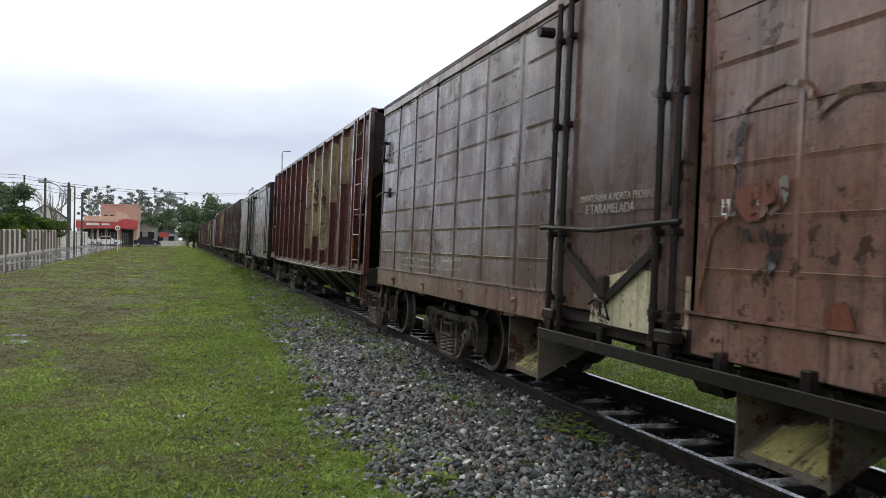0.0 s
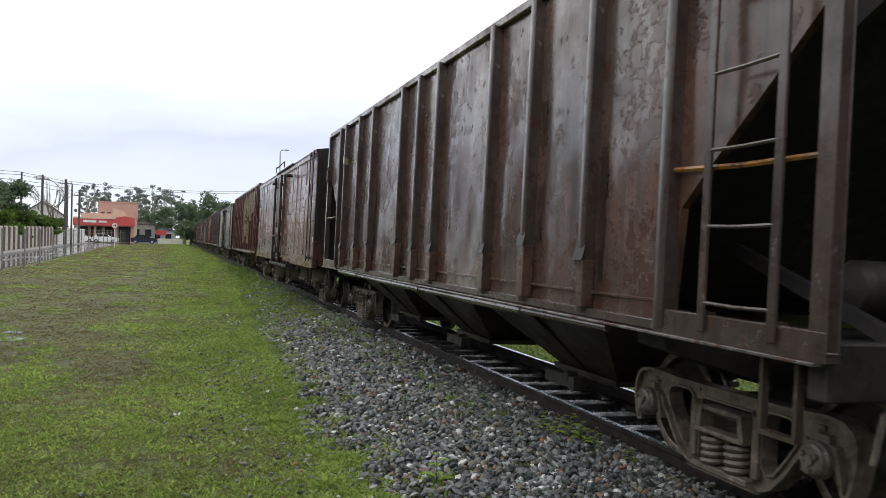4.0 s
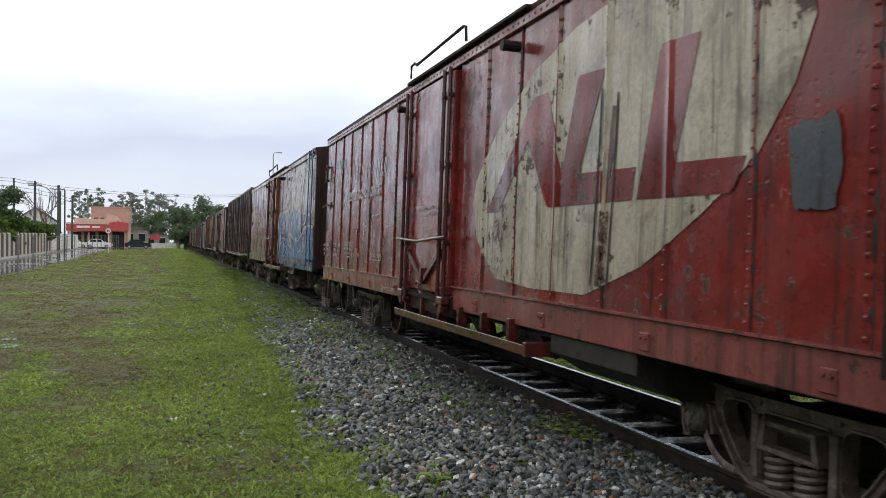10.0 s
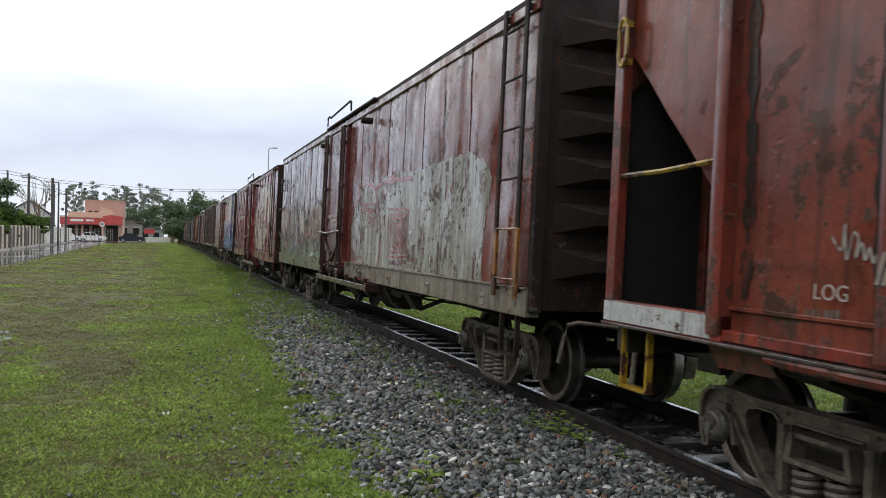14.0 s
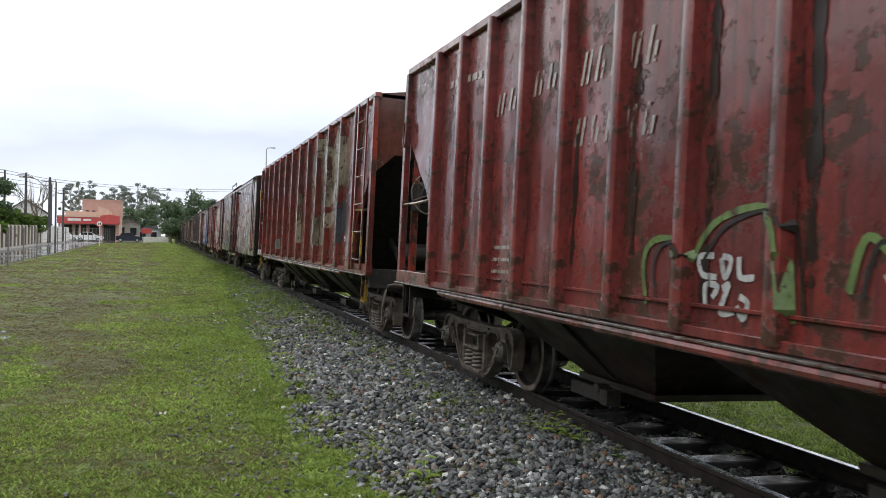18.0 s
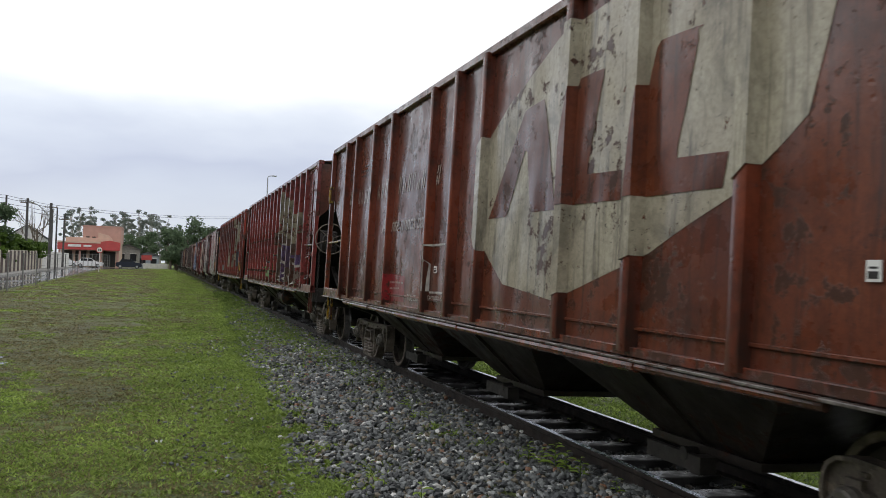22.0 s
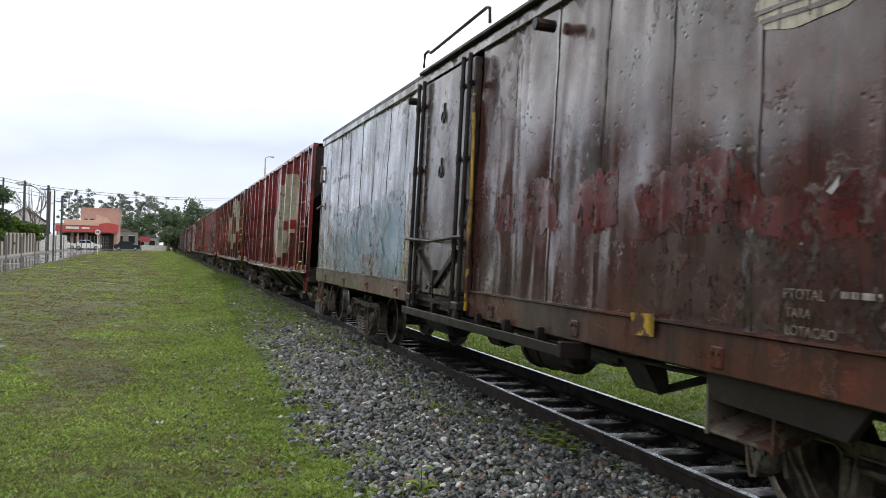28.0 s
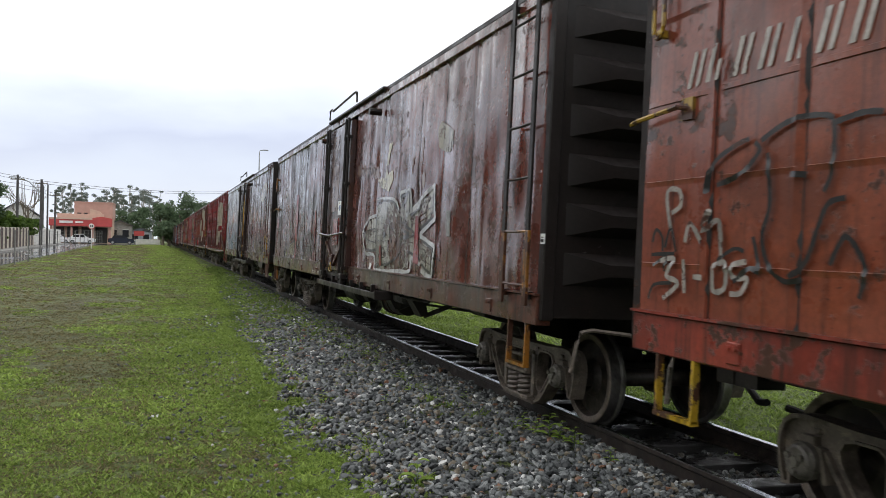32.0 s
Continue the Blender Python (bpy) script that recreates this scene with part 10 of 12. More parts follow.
for stroke in [[(4.38, 1.99), (4.68, 1.56), (3.82, 1.31)], [(2.38, 2.14), (2.04, 1.84), (2.4, 1.56), (1.92, 1.28)], [(3.28, 1.99), (3, 1.48)]]:
    part("sprayed_line", strokes(jf, HALF, [stroke], 0.04, 0.008), G_TEAL, car_j, "teal sprayed line")
part("notice_board", fill(jf, HALF, [(3.47, 1.36), (2.81, 1.39), (2.79, 1.1), (3.39, 1.1)], 0.007), G_ORANGE, car_j, "")
lettering_bars(car_j, jf, HALF, 5.71, 2.55, 4.64, 2.55, 7, 0.1, 0, M_FADED, "worn white lettering, too faint to read")
part("emblem", fill(jn, HALF, [(-4.63, 2.66), (-4.67, 2.77), (-4.88, 2.88), (-5.17, 2.97), (-5.49, 2.99), (-5.72, 2.95), (-5.77, 2.85), (-5.68, 2.71), (-5.48, 2.61), (-5.2, 2.52), (-4.9, 2.5), (-4.71, 2.54)], 0.006), G_EMB, car_j, "cream oval emblem")
part("emblem_mark", fill(jn, HALF, [(-4.88, 2.68), (-4.99, 2.89), (-5.11, 2.89), (-5.11, 2.68)], 0.01), P_J2, car_j, "slanted bar in the oval")
part("emblem_mark", fill(jn, HALF, [(-5.15, 2.68), (-5.22, 2.9), (-5.32, 2.9), (-5.3, 2.71), (-5.43, 2.71), (-5.42, 2.66)], 0.01), P_J2, car_j, "slanted bar in the oval")
part("emblem_mark", fill(jn, HALF, [(-5.43, 2.7), (-5.48, 2.92), (-5.57, 2.92), (-5.54, 2.74), (-5.68, 2.74), (-5.66, 2.69)], 0.01), P_J2, car_j, "slanted bar in the oval")
for stroke in [[(-4.63, 2.63), (-5.13, 2.63), (-5.57, 2.62)], [(-4.69, 2.58), (-5.09, 2.57), (-5.44, 2.57)]]:
    part("emblem_mark", strokes(jn, HALF, [stroke], 0.022, 0.011), P_J2, car_j, "")
part("painted_patch", fill(jn, HALF, [(-1.43, 1.92), (-2, 2), (-2.48, 2), (-2.63, 1.65), (-2.16, 1.56), (-1.51, 1.63)], 0.0045, fray=0.045), G_DKRED, car_j, "dark red paint bared where the grey has peeled")
part("painted_patch", fill(jn, HALF, [(-2.86, 1.88), (-3.13, 2), (-3.43, 1.96), (-3.44, 1.64), (-3.07, 1.57), (-2.85, 1.69)], 0.0045, fray=0.045), G_DKRED, car_j, "dark red paint bared where the grey has peeled")
part("painted_patch", fill(jn, HALF, [(-3.64, 1.85), (-3.98, 1.94), (-4.55, 2), (-4.64, 1.7), (-4.31, 1.56), (-3.76, 1.59)], 0.0045, fray=0.045), G_DKRED, car_j, "dark red paint bared where the grey has peeled")
part("painted_patch", fill(jn, HALF, [(-4.82, 1.62), (-5.13, 1.77), (-5.51, 1.81), (-5.7, 1.73), (-5.66, 1.56), (-4.88, 1.52)], 0.0045, fray=0.045), G_DKRED, car_j, "dark red paint bared where the grey has peeled")
lettering("PTOTAL", 0.067, M_DULL, car_j, (-(HALF + 0.024), -4.94, 1.27), 1, 0)
lettering("TARA", 0.06, M_DULL, car_j, (-(HALF + 0.024), -4.96, 1.19), 1, 0)
lettering("LOTACAO", 0.063, M_DULL, car_j, (-(HALF + 0.024), -4.96, 1.11), 1, 0)
lettering_bars(car_j, jn, HALF, -5.26, 1.28, -5.47, 1.28, 8, 0.05, 0, M_FADED, "worn white lettering, too faint to read")
part("painted_patch", fill(jn, HALF, [(-3.7, 1.51), (-4.09, 1.56), (-4.39, 1.65), (-4.69, 1.57), (-5.02, 1.56), (-5.24, 1.58), (-5.46, 1.56), (-5.49, 1.1), (-4.98, 1.1), (-4.42, 1.13), (-3.73, 1.16)], 0.003, fray=0.045), G_MUD2, car_j, "mottled brown stain over red paint")
part("painted_patch", fill(jn, HALF, [(-4.26, 1.7), (-4.36, 1.93), (-4.5, 1.83), (-4.66, 1.9), (-4.75, 1.73), (-4.93, 1.8), (-5.01, 1.62), (-4.77, 1.55), (-4.51, 1.63)], 0.004, fray=0.045), G_DKRED, car_j, "dark red flaking patch")
part("yellow_plate", fill(jn, HALF, [(-3.72, 1.11), (-3.97, 1.12), (-3.97, 0.99), (-3.73, 0.98)], 0.052), M_YELLOW, car_j, "yellow plate")
for stroke in [[(-0.9, 2.84), (-0.94, 2.22), (-0.94, 1.6), (-0.89, 1.1), (-0.87, 1.1)]]:
    part("edge_strip", strokes(jn, HALF, [stroke], 0.075, 0.05), M_YELLOW, car_j, "flaking yellow edge strip")
for stroke in [[(1.07, 2.33), (1.04, 1.56), (1.14, 1.1)]]:
    part("edge_strip", strokes(jf, HALF, [stroke], 0.075, 0.05), M_YELLOW, car_j, "flaking yellow edge strip")
part("painted_patch", fill(jn, HALF, [(-5.14, 1.74), (-5.23, 1.82), (-5.2, 1.75), (-5.16, 1.71)], 0.006, fray=0.045), G_WHITE, car_j, "")
part("repair_patch", fill(kf, HALF, [(6.92, 1.75), (6.91, 1.97), (6.65, 1.98), (6.6, 1.74)], 0.006, fray=0.03), G_RED, car_k, "red repair patch")
part("painted_patch", Mesh().prism([(0.41, 3.1), (-0.13, 3.1), (-0.14, 1.93), (0.34, 1.91)], "x", -HALF - 0.066, -HALF - 0.068), G_TANPANEL, car_k, "flaking tan paint on the door")
patch_k = part("repair_patch", Mesh().prism([(0.09, 1.80), (-0.27, 1.81), (-0.32, 1.76), (-0.29, 1.43), (-0.27, 1.40), (-0.05, 1.39), (0.08, 1.38), (0.12, 1.43), (0.10, 1.72)], "x", -HALF - 0.066, -HALF - 0.075), G_PATCH, car_k, "red brushed patch on the door")
part("patch_plate", Mesh().box(-HALF - 0.082, -HALF - 0.074, -0.27, 0.05, 1.47, 1.785, 0.003), G_PATCH, patch_k)
part("plate_edge", Mesh().box(-HALF - 0.0835, -HALF - 0.074, -0.275, 0.055, 1.462, 1.472).box(-HALF - 0.0835, -HALF - 0.074, -0.277, -0.269, 1.465, 1.787), M_DARK, patch_k)
part("door_pipe", Mesh().tube([(-HALF - 0.125, -1.10, 2.85), (-HALF - 0.125, -1.13, 2.3), (-HALF - 0.125, -1.16, 1.8), (-HALF - 0.125, -1.15, 0.92)], 0.017, 8), M_YELLOW, car_j, "worn yellow pipe beside the door")
part("painted_patch", Mesh().box(-HALF - 0.026, -HALF - 0.0222, -1.62, -0.80, 0.87, 1.072), P_C2, car_c, "rusty red stretch of sill")
notice_k = part("notice", Mesh().box(-HALF - 0.075, -HALF - 0.066, -0.43, -0.22, 1.855, 2.065), M_STICKER, car_k, "white and blue paper notice")
part("notice_print", Mesh().box(-HALF - 0.077, -HALF - 0.075, -0.40, -0.30, 1.92, 2.00), G_BLUE, notice_k)
part("notice_print", Mesh().prism([(-0.265, 1.945), (-0.235, 1.945), (-0.25, 1.975)], "x", -HALF - 0.0765, -HALF - 0.075).prism([(-0.33, 2.02), (-0.29, 2.02), (-0.31, 2.05)], "x", -HALF - 0.0765, -HALF - 0.075), M_YELLOW, notice_k)
part("lever", Mesh().tube([(-HALF - 0.05, 0.79, 1.92), (-HALF - 0.07, 0.89, 1.85), (-HALF - 0.07, 0.89, 1.64)], 0.016, 8), M_YELLOW, car_k, "yellow bent pipe beside the door")
part("lever", Mesh().box(-HALF - 0.075, -HALF - 0.055, 0.825, 0.885, 0.91, 1.24, 0.006), M_YELLOW, car_k, "yellow flat bar beside the door")
part("latch_loop", Mesh().tube([(-HALF - 0.13, -0.08, 1.10), (-HALF - 0.14, -0.08, 1.04), (-HALF - 0.14, -0.14, 0.98), (-HALF - 0.14, -0.24, 1.00), (-HALF - 0.14, -0.23, 1.04), (-HALF - 0.13, -0.10, 1.12)], 0.011, 6), M_YELLOW, car_k, "yellow latch loop")
lettering_bars(car_k, kf, HALF, 6.36, 2.38, 5.52, 2.4, 9, 0.12, 0, M_FADED, "worn white lettering, too faint to read")
sticker(car_k, kf, HALF, 1.12, 1.71, 0.06, 0.075, M_STICKER)
lettering("CURSO DO CILINDRO", 0.067, M_STENCIL, car_k, (-(HALF + 0.024), 2.03, 0.89), 1, 0)
part("graffiti", fill(kn, HALF, [(-1.76, 1.56), (-2.04, 1.74), (-2.39, 1.76), (-2.4, 1.93), (-2.88, 1.97), (-3.31, 1.9), (-3.44, 1.76), (-3.47, 1.98), (-3.83, 2), (-3.87, 1.78), (-4.06, 1.82), (-4.25, 1.87), (-4.28, 1.29), (-4.09, 1.31), (-3.88, 1.34), (-3.89, 1.17), (-2.44, 1.1), (-2.39, 1.32), (-1.86, 1.36)], 0.005, fray=0.025), G_FIELD, car_k, "grey-white sprayed arrow with rust showing through")
part("rust_patch", fill(kn, HALF, [(-3.03, 1.79), (-3.49, 1.77), (-3.76, 1.54), (-3.9, 1.42), (-3.85, 1.18), (-3.19, 1.12), (-3.03, 1.31)], 0.0075, fray=0.045), G_RUST, car_k, "rust-brown blot")
part("rust_patch", fill(kn, HALF, [(-3.49, 1.73), (-3.82, 1.71), (-3.87, 1.49), (-3.78, 1.24), (-3.53, 1.17)], 0.0085, fray=0.045), G_RUST, car_k, "rust-brown blot")
for stroke in [[(-1.66, 1.57), (-1.75, 1.66), (-2.04, 1.76), (-2.38, 1.8)], [(-2.38, 1.8), (-2.38, 1.95), (-2.48, 2), (-2.88, 1.99), (-3.17, 1.97), (-3.31, 1.93), (-3.41, 1.84)], [(-3.47, 1.92), (-3.47, 2.02), (-3.54, 2.04), (-3.73, 2.04), (-3.86, 2.04), (-3.89, 1.95), (-3.9, 1.78)], [(-3.9, 1.78), (-4, 1.8), (-4.12, 1.84), (-4.25, 1.9)], [(-1.66, 1.57), (-1.73, 1.41), (-1.9, 1.3), (-2.33, 1.28), (-2.36, 1.1)], [(-2.38, 1.1), (-2.95, 1.1), (-3.41, 1.12), (-3.88, 1.13), (-3.95, 1.19), (-3.95, 1.29)], [(-3.95, 1.29), (-4.1, 1.26), (-4.29, 1.22)]]:
    part("sprayed_line", strokes(kn, HALF, [stroke], 0.042, 0.012), G_WHITE, car_k, "white sprayed outline")
for stroke in [[(-2.38, 1.9), (-2.39, 1.98), (-2.77, 1.97), (-3.17, 1.94), (-3.36, 1.85)], [(-3.47, 1.98), (-3.66, 2), (-3.84, 2.01), (-3.85, 1.79)], [(-3.49, 1.76), (-3.5, 1.44), (-3.54, 1.28), (-3.53, 1.16)], [(-3.74, 1.64), (-4.02, 1.55), (-3.69, 1.5)], [(-2.43, 1.17), (-2.94, 1.18), (-3.31, 1.26), (-3.51, 1.36)], [(-3.88, 1.35), (-4.09, 1.31), (-4.28, 1.28)], [(-3.88, 1.76), (-4.06, 1.8), (-4.25, 1.84)], [(-1.86, 1.36), (-2.15, 1.34), (-2.4, 1.36)], [(-2.39, 1.8), (-2.45, 1.1)]]:
    part("sprayed_line", strokes(kn, HALF, [stroke], 0.03, 0.0135), G_BLACK, car_k, "black sprayed line")
for stroke in [[(-1.72, 1.58), (-2.06, 1.61), (-2.36, 1.63)], [(-1.76, 1.53), (-2.07, 1.47), (-2.38, 1.45)], [(-3.02, 1.76), (-3.06, 1.55), (-3.17, 1.43)], [(-2.68, 1.78), (-2.67, 1.49), (-2.74, 1.23)], [(-2.27, 1.59), (-2.36, 1.59)], [(-3.53, 1.68), (-3.64, 1.69), (-3.75, 1.66)]]:
    part("sprayed_line", strokes(kn, HALF, [stroke], 0.016, 0.0135), G_BLACK, car_k, "thin black sprayed line")
for stroke in [[(-2.44, 1.76), (-2.68, 1.76), (-2.95, 1.74)], [(-2.45, 1.68), (-2.69, 1.69), (-2.95, 1.67)], [(-2.46, 1.61), (-2.69, 1.61), (-2.96, 1.61)], [(-2.46, 1.54), (-2.7, 1.54), (-2.97, 1.54)], [(-2.47, 1.46), (-2.7, 1.47), (-2.97, 1.47)], [(-2.48, 1.39), (-2.71, 1.4), (-2.98, 1.4)], [(-2.48, 1.31), (-2.72, 1.33), (-2.98, 1.34)], [(-2.49, 1.24), (-2.72, 1.26), (-2.99, 1.27)], [(-2.5, 1.17), (-2.73, 1.19), (-2.99, 1.21)]]:
    part("sprayed_line", strokes(kn, HALF, [stroke], 0.012, 0.009), G_OLDW, car_k, "pale sprayed stripe")
part("graffiti", fill(kn, HALF, [(-2.85, 2.67), (-3, 2.68), (-2.82, 2.4), (-2.68, 2.41)], 0.006, fray=0.025), G_PALEY, car_k, "pale yellow paint splash")
part("graffiti", fill(kn, HALF, [(-2.33, 2.26), (-2.66, 2.28), (-2.74, 2.37), (-2.85, 2.3), (-3.05, 2.33), (-3.1, 2.2), (-2.9, 2.07), (-2.72, 2.11), (-2.42, 2.18)], 0.006, fray=0.025), G_PALEY, car_k, "pale yellow paint splash")
part("repair_patch", fill(kn, HALF, [(-2.6, 1.41), (-2.72, 1.41), (-2.73, 1.16), (-2.6, 1.16)], 0.016), G_PATCH, car_k, "red repair plate")
part("foil_scrap", fill(kn, HALF, [(-2.13, 1.2), (-2.24, 1.16), (-2.22, 1.1), (-2.12, 1.1)], 0.014), M_STICKER, car_k, "torn silver foil")
part("graffiti", fill(kn, HALF, [(-2.81, 1.58), (-2.89, 1.58), (-2.91, 1.54), (-2.87, 1.5), (-2.81, 1.51)], 0.014, fray=0.025), G_BLACK, car_k, "")
part("repair_patch", fill(kn, HALF, [(-4.05, 1.75), (-4.22, 1.73), (-4.24, 1.22), (-4.03, 1.23)], 0.016), G_RED, car_k, "red repair plate")
part("graffiti", fill(kn, HALF, [(-5.11, 1.77), (-5.24, 1.77), (-5.26, 1.52), (-5.16, 1.52)], 0.006, fray=0.025), G_OLDW, car_k, "")
part("emblem", fill(kn, HALF, [(-4.69, 2.62), (-4.73, 2.43), (-4.96, 2.36), (-5.19, 2.35), (-5.19, 2.55), (-4.77, 2.7)], 0.006), G_CREAM, car_k, "cream oval emblem remains")
part("graffiti", fill(kn, HALF, [(-3.71, 1.74), (-4.01, 1.84), (-4.35, 1.94), (-4.68, 2.04), (-4.73, 1.77), (-4.29, 1.59), (-3.91, 1.55)], 0.0055, fray=0.025), G_FIELD, car_k, "grey-white sprayed arrow wing")
part("graffiti", fill(kn, HALF, [(-4.27, 1.53), (-4.8, 1.42), (-4.74, 1.1), (-4.34, 1.15), (-4.36, 1.22), (-3.83, 1.24), (-3.77, 1.33), (-3.91, 1.55)], 0.0055, fray=0.025), G_FIELD, car_k, "grey-white sprayed arrow wing")
for stroke in [[(-3.73, 1.75), (-4.01, 1.85), (-4.34, 1.95), (-4.68, 2.05)], [(-4.68, 2.05), (-4.71, 1.9), (-4.74, 1.77), (-4.77, 1.7)], [(-4.77, 1.7), (-4.57, 1.64), (-4.27, 1.55)], [(-4.26, 1.53), (-4.5, 1.48), (-4.81, 1.42)], [(-4.81, 1.42), (-4.78, 1.26), (-4.74, 1.1)], [(-4.74, 1.1), (-4.53, 1.12), (-4.34, 1.16)]]:
    part("sprayed_line", strokes(kn, HALF, [stroke], 0.05, 0.0125), G_WHITE, car_k, "white sprayed outline")
for stroke in [[(-4.68, 1.97), (-4.7, 1.75)], [(-4.71, 1.72), (-4.53, 1.67), (-4.26, 1.6)], [(-4.32, 1.48), (-4.54, 1.44), (-4.77, 1.39)], [(-4.75, 1.37), (-4.71, 1.15)], [(-4.36, 1.23), (-4.52, 1.18), (-4.7, 1.14)], [(-3.51, 1.6), (-3.86, 1.55), (-3.46, 1.49)], [(-3.55, 1.88), (-3.72, 1.95), (-3.72, 2.06)]]:
    part("sprayed_line", strokes(kn, HALF, [stroke], 0.03, 0.014), G_BLACK, car_k, "black sprayed line")
for stroke in [[(-4.37, 1.36), (-4.5, 1.28)], [(-4.49, 1.39), (-4.39, 1.27)], [(-4.34, 1.31), (-4.53, 1.33)], [(-4.77, 1.29), (-4.87, 1.32), (-4.83, 1.24), (-4.91, 1.22), (-4.94, 1.29)], [(-4.78, 1.14), (-4.87, 1.18), (-4.85, 1.1)]]:
    part("sprayed_line", strokes(kn, HALF, [stroke], 0.012, 0.014), G_BLACK, car_k, "thin black sprayed scribble")
for stroke in [[(-3.87, 1.71), (-4.09, 1.74), (-4.32, 1.76), (-4.68, 1.84)], [(-3.9, 1.66), (-4.32, 1.7), (-4.7, 1.78)], [(-4.15, 1.84), (-4.43, 1.89), (-4.68, 1.93)], [(-3.86, 1.46), (-3.99, 1.45)], [(-4.36, 1.43), (-4.55, 1.4), (-4.75, 1.36)], [(-4.36, 1.39), (-4.55, 1.36), (-4.74, 1.32)], [(-4.37, 1.27), (-4.56, 1.25), (-4.73, 1.22)]]:
    part("sprayed_line", strokes(kn, HALF, [stroke], 0.012, 0.0085), G_MUD, car_k, "thin brown line between plank-like bands")
part("painted_patch", fill(kn, HALF, [(-3.84, 2.39), (-3.92, 2.41), (-3.91, 2.26), (-3.87, 2.17)], 0.0035, fray=0.045), G_TANPANEL, car_k, "flaked patch of older paint")
part("painted_patch", fill(kn, HALF, [(-4.19, 2.59), (-4.25, 2.6), (-4.25, 2.34), (-4.21, 2.27)], 0.0035, fray=0.045), G_TANPANEL, car_k, "flaked patch of older paint")
part("painted_patch", fill(kn, HALF, [(-4.24, 2.2), (-4.37, 2.24), (-4.34, 2.06), (-4.25, 2.03)], 0.0035, fray=0.045), G_TANPANEL, car_k, "flaked patch of older paint")
part("painted_patch", fill(kn, HALF, [(-3.12, 2.06), (-3.25, 2.12), (-3.23, 1.91), (-3.15, 1.88)], 0.0035, fray=0.045), G_TANPANEL, car_k, "flaked patch of older paint")
part("painted_patch", fill(kn, HALF, [(-1.13, 2.56), (-2.37, 2.4), (-2.39, 2.24), (-1.84, 2.37), (-1.15, 2.4)], 0.0035, fray=0.045), G_TANPANEL, car_k, "flaked patch of older paint")
part("painted_patch", fill(kn, HALF, [(-5.21, 1.18), (-5.26, 1.19), (-5.27, 1.1), (-5.23, 1.09)], 0.0035, fray=0.045), G_DKRED, car_k, "flaked patch of older paint")
part("painted_patch", fill(kn, HALF, [(-4.86, 1.49), (-4.92, 1.64), (-4.99, 1.54), (-4.96, 1.25), (-4.89, 1.3)], 0.0035, fray=0.045), G_DKRED, car_k, "flaked patch of older paint")
part("painted_patch", fill(kn, HALF, [(-5.01, 2.06), (-5.16, 2.05), (-5.14, 1.88), (-5.06, 1.86)], 0.0035, fray=0.045), G_DKRED, car_k, "flaked patch of older paint")
part("painted_patch", fill(kf, HALF, [(4.34, 1.8), (3.78, 1.82), (3.48, 1.74), (3.12, 1.56), (2.83, 1.67), (2.26, 1.61), (2.1, 1.48), (2.13, 1.26), (2.28, 1.18), (3.04, 1.23), (3.97, 1.28), (4.38, 1.43)], 0.003, fray=0.045), G_OILY, car_k, "oily brown-black stain")
part("painted_patch", fill(kf, HALF, [(5.08, 1.77), (4.78, 1.82), (4.39, 1.51), (4.32, 1.19), (4.91, 1.16)], 0.003, fray=0.045), G_OILY, car_k, "oily brown-black stain")
part("painted_patch", fill(kf, HALF, [(2.35, 1.87), (2.26, 1.87), (2.27, 1.79), (2.33, 1.78)], 0.0045, fray=0.045), G_DKRED, car_k, "flaking dark red patch")
part("painted_patch", fill(kf, HALF, [(2.63, 1.98), (2.39, 1.99), (2.37, 1.92), (2.63, 1.93)], 0.0045, fray=0.045), G_DKRED, car_k, "flaking dark red patch")
part("painted_patch", fill(kf, HALF, [(3.02, 1.93), (2.91, 2), (2.9, 1.86), (2.99, 1.84)], 0.0045, fray=0.045), G_DKRED, car_k, "flaking dark red patch")
part("painted_patch", fill(kf, HALF, [(3.86, 1.99), (3.69, 1.99), (3.71, 1.8), (3.84, 1.79)], 0.0045, fray=0.045), G_DKRED, car_k, "flaking dark red patch")
part("painted_patch", fill(kf, HALF, [(1.8, 1.75), (1.72, 1.77), (1.71, 1.61), (1.76, 1.66)], 0.0045, fray=0.045), G_DKRED, car_k, "flaking dark red patch")
part("painted_patch", fill(kf, HALF, [(2.16, 1.45), (2.08, 1.48), (2.09, 1.26), (2.17, 1.28)], 0.0045, fray=0.045), G_DKRED, car_k, "flaking dark red patch")
part("repair_patch", fill(kf, HALF, [(2.11, 1.96), (2, 2.02), (1.97, 1.79), (1.96, 1.5), (1.97, 1.27), (2.06, 1.26), (2.07, 1.6)], 0.008, fray=0.03), G_PATCH, car_k, "red brushed repair stripe")
part("repair_patch", fill(kf, HALF, [(2.16, 1.23), (2.06, 1.27), (1.82, 1.29), (1.8, 1.19), (1.8, 1.09), (1.95, 1.09), (2.14, 1.09)], 0.009, fray=0.03), G_PATCH, car_k, "red brushed patch")
part("repair_patch", fill(kf, HALF, [(2.09, 1.2), (1.91, 1.22), (1.91, 1.09), (2.09, 1.09)], 0.014), G_PATCH, car_k, "red repair plate")
for stroke in [[(1.91, 1.22), (1.91, 1.09), (2.09, 1.09)], [(4, 2.35), (3.96, 1.73), (4.17, 1.72)]]:
    part("sprayed_line", strokes(kf, HALF, [stroke], 0.012, 0.016, False), M_DARK, car_k, "dark plate edge")
part("repair_patch", fill(kf, HALF, [(2.44, 1.12), (2.33, 1.16), (2.22, 1.12), (2.22, 1.09), (2.33, 1.09), (2.44, 1.09)], 0.008, fray=0.03), G_PATCH, car_k, "red brushed patch")
